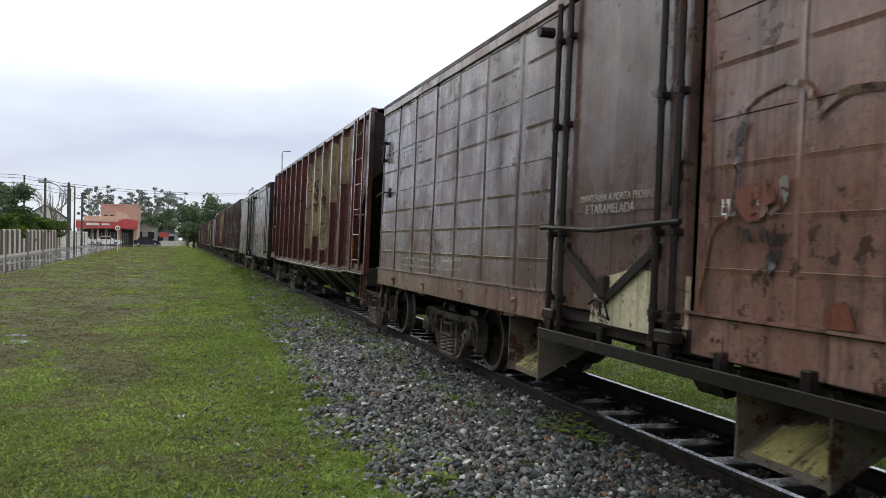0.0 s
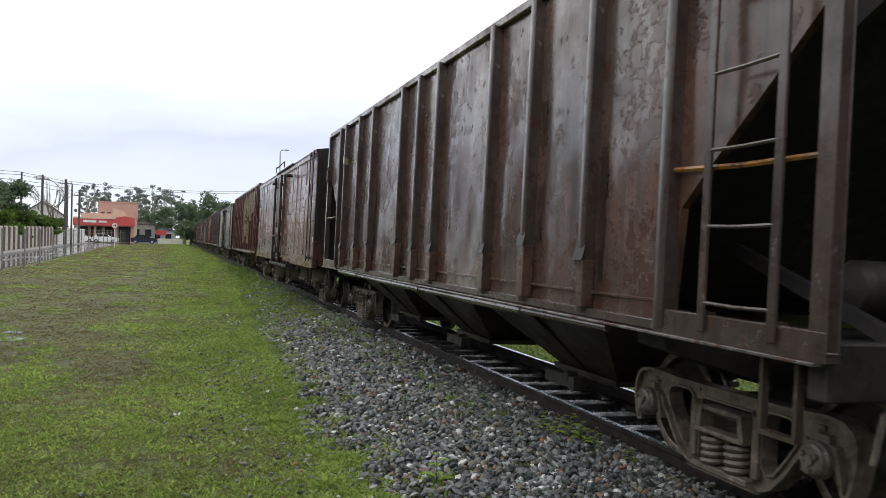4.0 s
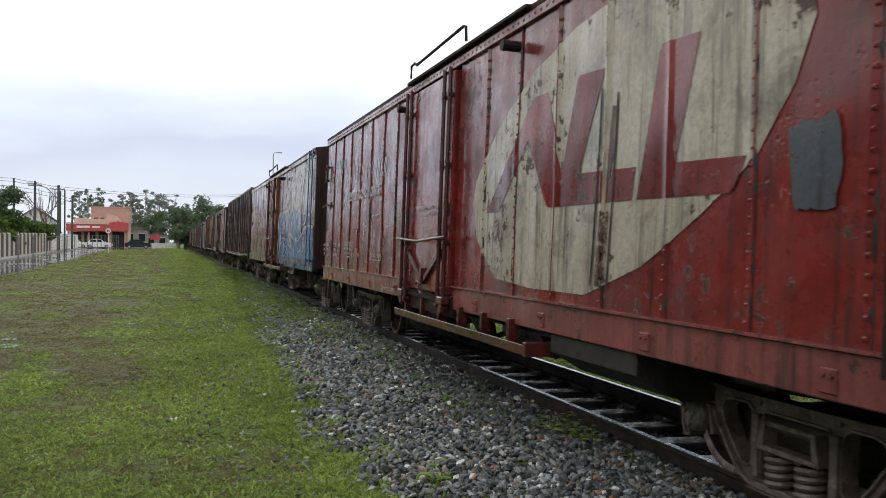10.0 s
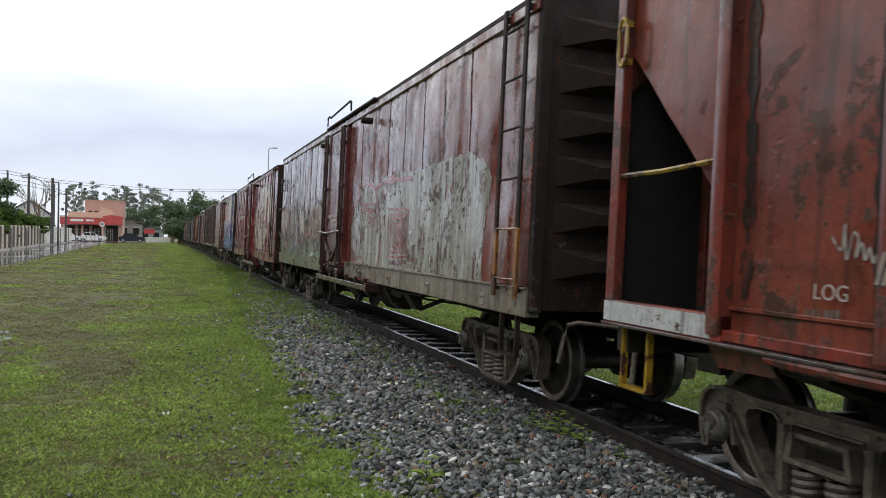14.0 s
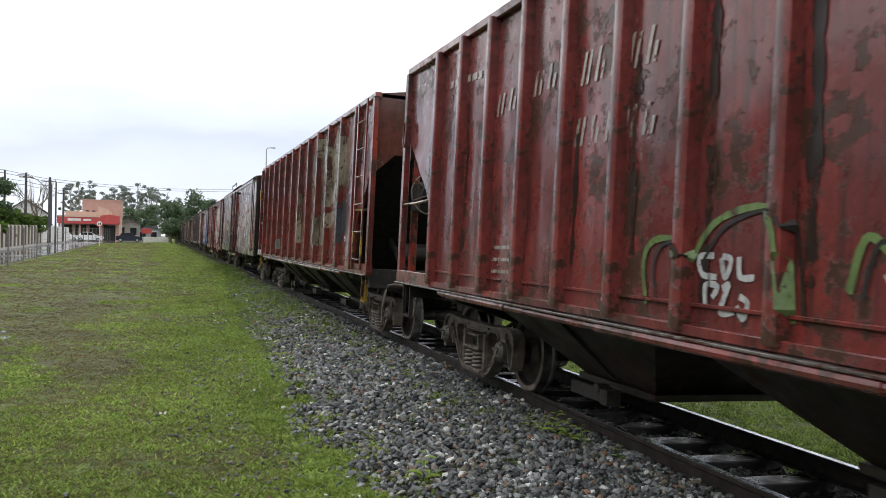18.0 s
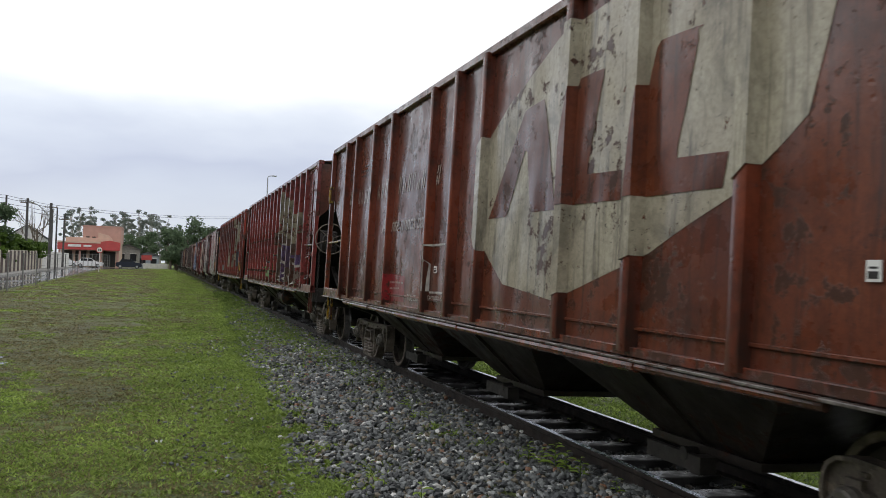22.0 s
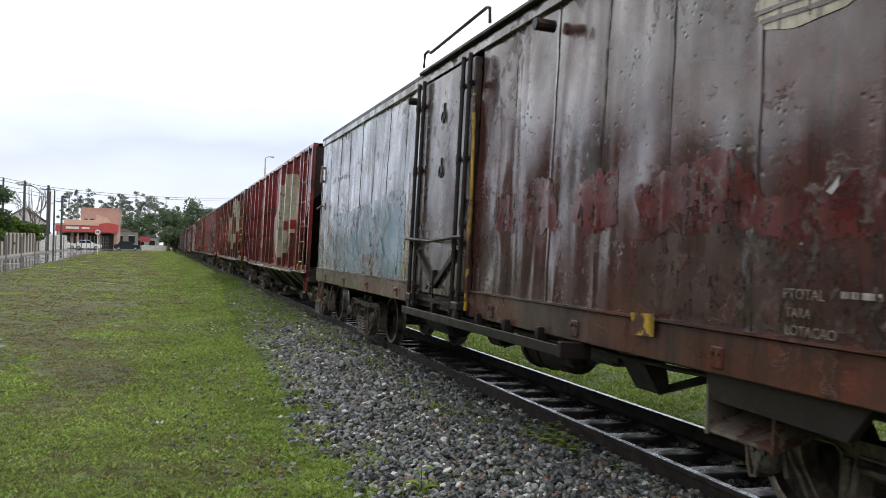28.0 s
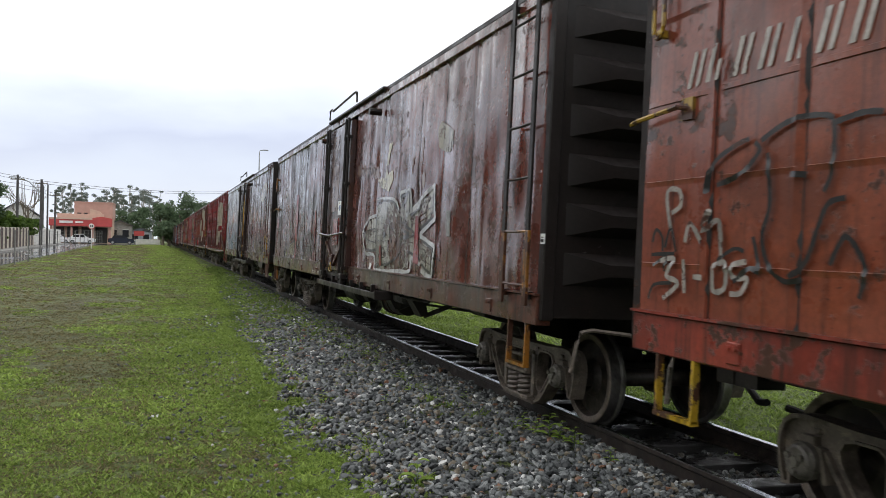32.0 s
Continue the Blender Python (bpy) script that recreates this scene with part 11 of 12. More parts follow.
for stroke in [[(1.96, 1.82), (1.98, 1.77), (2, 1.74), (2.04, 1.73), (2.07, 1.74), (2.11, 1.77), (2.14, 1.81), (2.15, 1.87), (2.15, 1.93), (2.13, 1.98), (2.11, 2.02), (2.07, 2.03), (2.04, 2.02), (2, 1.99), (1.98, 1.94)], [(4.02, 1.5), (3.97, 1.45), (3.94, 1.38), (3.94, 1.31), (3.96, 1.24), (4, 1.19), (4.07, 1.17), (4.13, 1.18), (4.19, 1.23), (4.23, 1.3), (4.24, 1.38), (4.22, 1.45), (4.18, 1.5), (4.12, 1.53), (4.05, 1.52)], [(1.8, 1.9), (1.92, 1.87)], [(1.89, 1.89), (1.92, 1.86), (1.88, 1.85)], [(3.76, 1.42), (3.88, 1.39)], [(3.84, 1.42), (3.89, 1.39), (3.82, 1.37)]]:
    part("sprayed_line", strokes(kf, HALF, [stroke], 0.011, 0.011), G_LINE, car_k, "thin chalk-white line")
for stroke in [[(3.43, 1.21), (3.13, 1.24), (3.14, 1.17), (3.43, 1.16), (3.43, 1.21)]]:
    part("sprayed_line", strokes(kf, HALF, [stroke], 0.014, 0.01, False), M_DULL, car_k, "worn frame line")
for stroke in [[(2.78, 1.75), (2.7, 1.75)], [(2.58, 1.74), (2.46, 1.74)], [(2.39, 1.74), (2.31, 1.74)], [(2.81, 1.72), (2.81, 1.63)], [(2.8, 1.59), (2.8, 1.49)], [(2.8, 1.45), (2.79, 1.36)], [(2.31, 1.72), (2.3, 1.63)], [(2.3, 1.58), (2.29, 1.48)], [(2.3, 1.43), (2.29, 1.3)], [(2.78, 1.24), (2.69, 1.23)], [(2.62, 1.23), (2.46, 1.23)], [(2.4, 1.23), (2.3, 1.22)]]:
    part("sprayed_line", strokes(kf, HALF, [stroke], 0.018, 0.01, False), M_DULL, car_k, "dash of a stencilled frame")
for stroke in [[(4.89, 1.37), (4.35, 1.39), (4.3, 1.17), (4.88, 1.17), (4.89, 1.37)], [(4.88, 1.31), (4.34, 1.34)], [(4.88, 1.25), (4.32, 1.27)], [(4.87, 1.2), (4.32, 1.22)], [(4.78, 1.37), (4.77, 1.17)], [(4.53, 1.38), (4.51, 1.17)]]:
    part("sprayed_line", strokes(kf, HALF, [stroke], 0.016, 0.011, False), G_STRAW, car_k, "straw-yellow stencilled table line")
lettering_bars(car_k, kf, HALF, 4.77, 1.32, 4.37, 1.33, 6, 0.045, 0, G_STRAW, "worn straw-yellow lettering, too faint to read")
lettering_bars(car_k, kf, HALF, 4.76, 1.26, 4.37, 1.28, 6, 0.045, 0, G_STRAW, "worn straw-yellow lettering, too faint to read")
lettering_bars(car_k, kf, HALF, 4.76, 1.21, 4.36, 1.22, 6, 0.045, 0, G_STRAW, "worn straw-yellow lettering, too faint to read")
lettering_bars(car_k, kf, HALF, 4.5, 1.17, 4.33, 1.18, 6, 0.045, 0, G_STRAW, "worn straw-yellow lettering, too faint to read")
lettering("CARTAZES", 0.10, M_DULL, car_k, (-(HALF + 0.024), 2.79, 1.13), 1, 0)
lettering("COMP. 13,40 m", 0.075, M_DULL, car_k, (-(HALF + 0.024), 5.88, 1.31), 1, 0)
lettering("LARG. 2,40 m", 0.075, M_DULL, car_k, (-(HALF + 0.024), 5.85, 1.23), 1, 0)
sticker(car_k, kn, HALF, -7.24, 1.5, 0.06, 0.075, M_STICKER)
part("repair_patch", fill(kf, HALF, [(4.24, 2.38), (4.01, 2.39), (4, 1.78), (4.21, 1.76)], 0.012), G_RED, car_k, "red repair plate")
part("repair_patch", fill(kf, HALF, [(4.28, 1.75), (3.99, 1.77), (4.09, 1.33), (4.12, 1.1), (4.21, 1.1)], 0.01, fray=0.03), G_RED, car_k, "red repair stripe")
part("painted_patch", fill(kf, HALF, [(4.67, 1.61), (4.61, 1.65), (4.55, 1.62), (4.54, 1.53), (4.61, 1.51), (4.67, 1.55)], 0.01, fray=0.045), G_SKYB, car_k, "")
for stroke in [[(6.34, 2.61), (6.35, 2.75), (5.39, 2.75), (5.37, 2.63), (6.34, 2.61)]]:
    part("sprayed_line", strokes(kf, HALF, [stroke], 0.02, 0.008, False), M_FADED, car_k, "worn white plate frame")
lettering_bars(car_l, lf, HALF, 6.13, 2.31, 4.84, 2.31, 7, 0.19, 0.3, M_FADED, "worn white lettering, too faint to read")
for stroke in [[(5.51, 1.96), (5.33, 2.03), (5.13, 2.03), (5.07, 1.98), (5.07, 1.79), (5.11, 1.7)], [(5.06, 1.99), (4.92, 2.01), (4.82, 2)], [(5.55, 1.96), (5.52, 1.91), (5.65, 1.81), (5.82, 1.77)], [(5.89, 1.73), (5.85, 1.88), (5.71, 1.95), (5.59, 1.98)], [(5.46, 1.9), (5.43, 1.66), (5.47, 1.51), (5.42, 1.38), (5.32, 1.31), (5.21, 1.32)], [(5.28, 1.32), (5.19, 1.41), (5.13, 1.56), (5.08, 1.65), (4.99, 1.67)], [(5.31, 1.79), (5.21, 1.78)], [(5.06, 1.39), (4.98, 1.51), (4.88, 1.39), (4.9, 1.26)], [(5.53, 1.51), (5.48, 1.35), (5.54, 1.36), (5.66, 1.29)]]:
    part("sprayed_line", strokes(lf, HALF, [stroke], 0.026, 0.022), G_BLACK, car_l, "black sprayed line")
for stroke in [[(6.36, 1.48), (6.33, 1.55), (6.27, 1.51), (6.26, 1.43)], [(6.24, 1.45), (6.19, 1.56), (6.14, 1.43)], [(6.37, 1.41), (6.15, 1.42)], [(6.34, 1.35), (6.23, 1.4), (6.24, 1.32)], [(6.38, 1.16), (6.33, 1.24), (6.17, 1.26)], [(5.79, 1.39), (5.67, 1.45), (5.59, 1.44)]]:
    part("sprayed_line", strokes(lf, HALF, [stroke], 0.02, 0.022), G_BLACK, car_l, "thin black sprayed scribble")
for stroke in [[(6.19, 1.54), (6.24, 1.75), (6.13, 1.76), (6.11, 1.68), (6.19, 1.64)], [(6.06, 1.48), (6.02, 1.58), (5.92, 1.48)], [(5.86, 1.65), (5.9, 1.54), (5.79, 1.59), (5.76, 1.39)], [(6.28, 1.38), (6.15, 1.39), (6.22, 1.3), (6.11, 1.26), (6.24, 1.17)], [(6.07, 1.39), (6.05, 1.21)], [(5.98, 1.3), (5.88, 1.3)], [(5.82, 1.36), (5.73, 1.38), (5.72, 1.26), (5.81, 1.24), (5.82, 1.36)], [(5.57, 1.39), (5.67, 1.37), (5.66, 1.31), (5.56, 1.31), (5.6, 1.24), (5.68, 1.23)]]:
    part("sprayed_line", strokes(lf, HALF, [stroke], 0.028, 0.022), G_LINE, car_l, "white sprayed tag")


def grime_runs(car, surface, x, seed, much=1.0):
    """Black-brown runs of grime down beside the outside posts."""
    rng = random.Random(seed)
    for p, w in surface.posts:
        for side in (-1, 1):
            if rng.random() > 0.75 * much:
                continue
            wide = rng.uniform(0.035, 0.075)
            y, top = p + side * (w / 2 + 0.03 + 0.9 * wide), rng.uniform(1.7, 3.0)
            low = rng.uniform(1.08, 1.5)
            run_down = [(y, top), (y + side * rng.uniform(0, 0.015), (top + low) / 2), (y + side * rng.uniform(0, 0.015), low)]
            part("grime_run", strokes(surface, x, [run_down], wide, 0.0075, True, 0.6, seed), G_GRIME, car, "black-brown grime run beside a post")


for wagon, sheet, seed, much in ((car_f, fs_, 1, 0.6), (car_g, gs, 2, 0.9), (car_i, is_, 4, 1.1), (car_b, bs, 5, 0.6)):
    grime_runs(wagon, sheet, HS, seed, much)

# ---- verge, road and surroundings ----
rng_env = random.Random(21)


def near_grass(y):
    return ballast_edge(y)


def bare(x, y):
    """Small worn gaps in the turf."""
    return noise.noise((x * 2.4, y * 2.0, 6.0)) + 0.6 * noise.noise((x * 6.5, y * 5.5, 9.0))


def build_blades(name, count, region, heights, width, material, keep, label, seed, blades=7, spread=0.028):
    """Tufts of single blades, one mesh."""
    rng = random.Random(seed)
    v, f = [], []
    made = 0
    while made < count:
        x, y = region(rng)
        if not keep(x, y, rng):
            made += 0.3
            continue
        if bare(x, y) > 0.30 + 0.5 * rng.random():
            made += 0.3
            continue
        z = max(terrain(x, y), ballast_top(x, y) if near_grass(y) < x < 4.7 else -9)
        heap = noise.noise((x * 7.0, y * 6.0, 4.0)) + 0.5 * noise.noise((x * 15.0, y * 13.0, 2.0))
        if heap < -0.12 and rng.random() < 0.75 and y < 40:
            made += 0.3
            continue
        tuft = rng.uniform(0.5, 1.3) * (0.75 + 1.1 * max(0.0, heap))
        for _ in range(blades):
            a, h = rng.uniform(0, 6.283), rng.uniform(*heights) * (1 + y / 60) * tuft
            px, py = x + rng.gauss(0, spread * (1 + y / 25)), y + rng.gauss(0, spread * (1 + y / 25))
            lx, ly = rng.gauss(0, 0.7) * h, rng.gauss(0, 0.7) * h
            w = width * rng.uniform(0.6, 1.3) * (1 + y / 9)
            k = len(v)
            v += [(px - w * math.cos(a), py - w * math.sin(a), z - 0.004), (px + w * math.cos(a), py + w * math.sin(a), z - 0.004), (px + lx + w * 0.7 * math.cos(a), py + ly + w * 0.7 * math.sin(a), z + h * 0.62), (px + lx * 1.7, py + ly * 1.7, z + h)]
            f += [(k, k + 1, k + 2), (k, k + 2, k + 3)]
        made += 1
    me = bpy.data.meshes.new(name)
    me.from_pydata(v, [], f)
    me.materials.append(material)
    tagged(part(name, me, None), label, "grass", kind="stuff")


def verge(rng):
    y = 4.4 * (140 / 4.4) ** rng.random()
    return rng.uniform(max(-8.0 + 5.5 * smooth_step(118, 137, y), -0.225 * y - 0.3), near_grass(y) + 0.15), y


def lush(x, y, rng):
    """Thick near the ballast, thin on the worn strip."""
    n = noise.noise((x * 0.8, y * 0.5, 3.0)) + 0.4 * noise.noise((x * 3, y * 3, 1.0))
    edge = near_grass(y) - x
    n -= 0.55 * smooth_step(-0.9, 1.6, -x) * smooth_step(7.0, 11.5, y)
    return 0.7 * n + 0.45 * (1 - 0.7 * smooth_step(12, 28, y)) * math.exp(-max(edge, 0) * 0.9) > -0.35 + 0.75 * rng.random()


def sparse(x, y, rng):
    return noise.noise((x * 0.8, y * 0.5, 3.0)) + 0.4 * noise.noise((x * 3, y * 3, 1.0)) < 0.30 + 0.5 * rng.random() - 0.3


build_blades("grass_tufts", 56000, verge, (0.009, 0.026), 0.0068, M_BLADE, lush, "lush green grass blades beside the ballast", 5)
build_blades("dry_grass", 34000, verge, (0.006, 0.018), 0.0052, M_DRY, sparse, "thin yellowed grass on worn ground", 6)


def weed_spot(rng):
    y = 4.8 * 10 ** rng.random()
    return rng.uniform(near_grass(y) + 0.1, 3.25), y


def weedy(x, y, rng):
    band = 0.50 * math.exp(-((x - 2.85) / 0.36) ** 2) * smooth_step(5.0, 8.0, y) + 0.55 * smooth_step(10, 19, y) + 0.6 * (1 - 0.6 * smooth_step(12, 25, y)) * math.exp(-((x - near_grass(y)) / 0.28) ** 2)
    return 0.8 * noise.noise((x * 6.0, y * 4.5, 8.0)) + band + 0.25 * smooth_step(16, 26, y) > 0.50 + 0.55 * rng.random()


build_blades("track_weeds", 22000, weed_spot, (0.014, 0.045), 0.0072, M_WEED, weedy, "low green weeds growing through the ballast", 7, 9, 0.035)


def fringe(rng):
    y = 4.5 * 9 ** rng.random()
    return near_grass(y) - 0.15 + 1.35 * rng.random() ** 1.5, y


def creeping(x, y, rng):
    """Grass that creeps out over the stones in tongues."""
    out = x - near_grass(y)
    return 0.95 * noise.noise((x * 3.2, y * 2.2, 12.0)) + 0.5 * noise.noise((x * 9.0, y * 7.0, 5.0)) + 0.42 - 0.95 * out + 0.55 * smooth_step(11, 18, y) > 0.55 * rng.random()


build_blades("grass_fringe", 15000, fringe, (0.012, 0.034), 0.0070, M_BLADE, creeping, "bright grass creeping over the foot of the ballast", 27, 8, 0.032)


def beyond(rng):
    y = 5.0 * 9 ** rng.random()
    return 4.68 + 6.0 * rng.random() ** 1.5, y


build_blades("grass_beyond", 15000, beyond, (0.018, 0.046), 0.0060, M_BLADE, lambda x, y, rng: True, "green grass beyond the far rail", 17, 7, 0.04)


def leafy_weed(x, y, h, n, mat, label, seed):
    rng = random.Random(seed)
    m = Mesh()
    z = ballast_top(x, y) if x > near_grass(y) else terrain(x, y)
    stem = Mesh().tube([(0, 0, -0.02), (0.004, 0.002, h * 0.5), (0.0, 0.006, h)], [0.004, 0.003, 0.001], 5)
    w = thing("weed_plant", label, "weed", pose(x, y, z + 0.01), "weeds in the ballast")
    part("stem", stem, M_LEAF3, w)
    for k in range(n):
        a, t = 2.4 * k + rng.uniform(-0.3, 0.3), (k + 0.6) / n
        l = h * rng.uniform(0.45, 0.7) * (1.1 - 0.5 * t)
        bz = h * t
        c, s = math.cos(a), math.sin(a)
        lf = Mesh()
        pts = [(0, 0, 0), (0.35, 0.24, 0.18), (0.75, 0.17, 0.16), (1, 0, 0.02), (0.75, -0.17, 0.16), (0.35, -0.24, 0.18), (0.5, 0, 0.10)]
        lf.add([(l * (u * c - v_ * s), l * (u * s + v_ * c), bz + l * q) for u, v_, q in pts], [(0, 1, 6), (1, 2, 6), (2, 3, 6), (3, 4, 6), (4, 5, 6), (5, 0, 6)])
        part("leaf", lf, mat, w)


for x, y, h, n in [(3.10, 6.15, 0.19, 11), (3.17, 5.85, 0.14, 9), (3.02, 6.5, 0.13, 9), (3.13, 6.02, 0.15, 9), (3.05, 6.3, 0.12, 9), (1.78, 5.60, 0.19, 7), (1.70, 8.65, 0.13, 7), (2.25, 8.2, 0.09, 6), (3.2, 5.35, 0.10, 6), (2.62, 8.6, 0.10, 8), (2.75, 9.4, 0.10, 8), (2.7, 10.3, 0.11, 8), (2.9, 11.0, 0.09, 8), (1.3, 6.4, 0.08, 6), (3.0, 7.9, 0.08, 6), (2.2, 7.3, 0.06, 5)]:
    leafy_weed(x, y, h * 1.1, n, M_SPROUT, "small bright green weed among the ballast stones", int(x * 100 + y * 10))

# puddle and a pale stone on the worn grass
M_WATER = plain("puddle_water", (0.05, 0.05, 0.048), 0.03, 0.1, 3, 0.0, 0.0003)


def puddle(x, y, rx, ry, seed):
    n, rng = 40, random.Random(seed)
    pts = [(x + rx * math.cos(6.2832 * k / n) * (1 + 0.3 * noise.noise((math.cos(6.2832 * k / n) * 1.4, math.sin(6.2832 * k / n) * 1.4, seed))), y + ry * math.sin(6.2832 * k / n) * (1 + 0.3 * noise.noise((math.sin(6.2832 * k / n) * 1.3, math.cos(6.2832 * k / n), seed + 3)))) for k in range(n)]
    z = max(terrain(px, py) for px, py in pts) + 0.004
    tagged(part("puddle", Mesh().prism(pts, "z", z - 0.05, z), M_WATER), "shallow rain puddle in the grass", "puddle", kind="structure")


puddle(-2.62, 15.4, 0.22, 0.34, 1)
puddle(-2.80, 16.5, 0.20, 0.20, 2)
puddle(-2.35, 14.7, 0.06, 0.07, 3)


def strip(name, left, right, ys, lift, mat, label, category):
    m = Mesh()
    n = 8
    for y in ys:
        a, b = left(y), right(y)
        m.v += [(a + (b - a) * i / n, y, terrain(a + (b - a) * i / n, y) + lift) for i in range(n + 1)]
    m.f += [(j * (n + 1) + i, j * (n + 1) + i + 1, (j + 1) * (n + 1) + i + 1, (j + 1) * (n + 1) + i) for j in range(len(ys) - 1) for i in range(n)]
    return tagged(part(name, m, mat), label, category, kind="structure")


road_y = grid_lines(-20, [(150, 2.5)])
strip("road", lambda y: -12.5, lambda y: -8.35 + 5.5 * smooth_step(118, 137, y), road_y, 0.03, M_ROAD, "wet asphalt street reflecting the sky", "road")
strip("road_crossing", lambda y: -60.0, lambda y: 2.4, grid_lines(137, [(149, 1.5)]), 0.045, M_ROAD, "wet asphalt side street", "road")
kerb = Mesh()
for a, b in zip(road_y, road_y[1:]):
    if b < 136:
        za, zb = terrain(-12.5, a), terrain(-12.5, b)
        kerb.add([(x, y, z + q) for y, z in ((a, za), (b, zb)) for x, q in ((-12.65, 0.0), (-12.65, 0.16), (-12.5, 0.16), (-12.5, 0.0))], [(1, 2, 6, 5), (2, 3, 7, 6), (0, 1, 5, 4)])
tagged(part("kerb", kerb, M_CONCRETE), "concrete kerb along the street", "kerb", kind="structure")
strip("pavement", lambda y: -13.8, lambda y: -12.64, [y for y in road_y if y < 137], 0.15, M_CONCRETE, "concrete pavement beside the wall", "pavement")

# wire fence along the street
M_POST = plain("fence_post_grey", (0.16, 0.16, 0.15), 0.7, 0.3, 5)
fence = thing("wire_fence", "wire fence with thin grey concrete posts", "fence")
FY = [43.0 + 5.4 * k + (0.4 if k % 3 == 1 else 0.0) for k in range(18)]
for k, y in enumerate(FY):
    lean = rng_env.uniform(-2, 2)
    part("post", Mesh().box(-0.035, 0.035, -0.035, 0.035, -0.4, 2.05, 0.006), M_POST, fence, "", pose(-7.85, y, terrain(-7.85, y), 0, lean * 0.5, 0))
for z in (0.35, 0.8, 1.25, 1.7, 2.0):
    part("wire", Mesh().tube([(-7.85, y, terrain(-7.85, y) + z - (0.0 if i % 2 == 0 else 0.02)) for i, y in enumerate(FY)], 0.008, 4), M_POST, fence)

# wall of striped panels, then white palings
M_CREAM = plain("cream_paint", (0.50, 0.46, 0.37), 0.7, 0.2, 2)
M_MAROON = plain("dark_maroon_paint", (0.055, 0.030, 0.026), 0.7, 0.3, 2)
M_WHITE = plain("dirty_white_paint", (0.66, 0.65, 0.62), 0.7, 0.2, 2)
wall = thing("striped_wall", "garden wall with cream and dark upright stripes", "wall")
y, k = 66.0, 0
while y < 108:
    w = 0.95 if k % 2 == 0 else 1.25
    part("panel", Mesh().box(-13.98, -13.84 - 0.01 * (k % 2), y, y + w, -0.3, 2.15 + 0.08 * ((k + 1) % 2), 0.015), M_CREAM if k % 2 == 0 else M_MAROON, wall, "", pose(0, 0, terrain(-13.9, y)))
    y += w
    k += 1
paling = thing("white_fence", "white paling fence on a low wall", "fence")
part("base", Mesh().box(-13.98, -13.86, 108, 138, 0.0, 0.75), M_WHITE, paling)
while y < 138:
    part("pale", Mesh().box(-13.95, -13.88, y, y + 0.62, 0.4, 2.45, 0.02), M_WHITE, paling)
    y += 0.95


def crown(name, clumps, leaf, count, mat, parent, seed, label=""):
    """Leaves scattered round clump centres: (x, y, z, rx, rz)."""
    rng = random.Random(seed)
    v, f = [], []
    for cx, cy, cz, rx, rz in clumps:
        for _ in range(count):
            a, b = rng.uniform(0, 6.283), math.acos(rng.uniform(-1, 1))
            r = rng.random() ** 0.45
            p = Vector((cx + rx * r * math.cos(a) * math.sin(b), cy + rx * r * math.sin(a) * math.sin(b), cz + rz * r * math.cos(b)))
            d = Vector((rng.gauss(0, 1), rng.gauss(0, 1), rng.gauss(0, 0.7))).normalized()
            s = d.cross(Vector((rng.gauss(0, 1), rng.gauss(0, 1), rng.gauss(0, 1)))).normalized()
            l = leaf * rng.uniform(0.6, 1.4)
            k = len(v)
            v += [p - d * l, p + s * l * 0.45, p + d * l, p - s * l * 0.45]
            f.append((k, k + 1, k + 2, k + 3))
    me = bpy.data.meshes.new(name)
    me.from_pydata([q[:] for q in v], [], f)
    me.materials.append(mat)
    return part(name, me, None, parent, label)


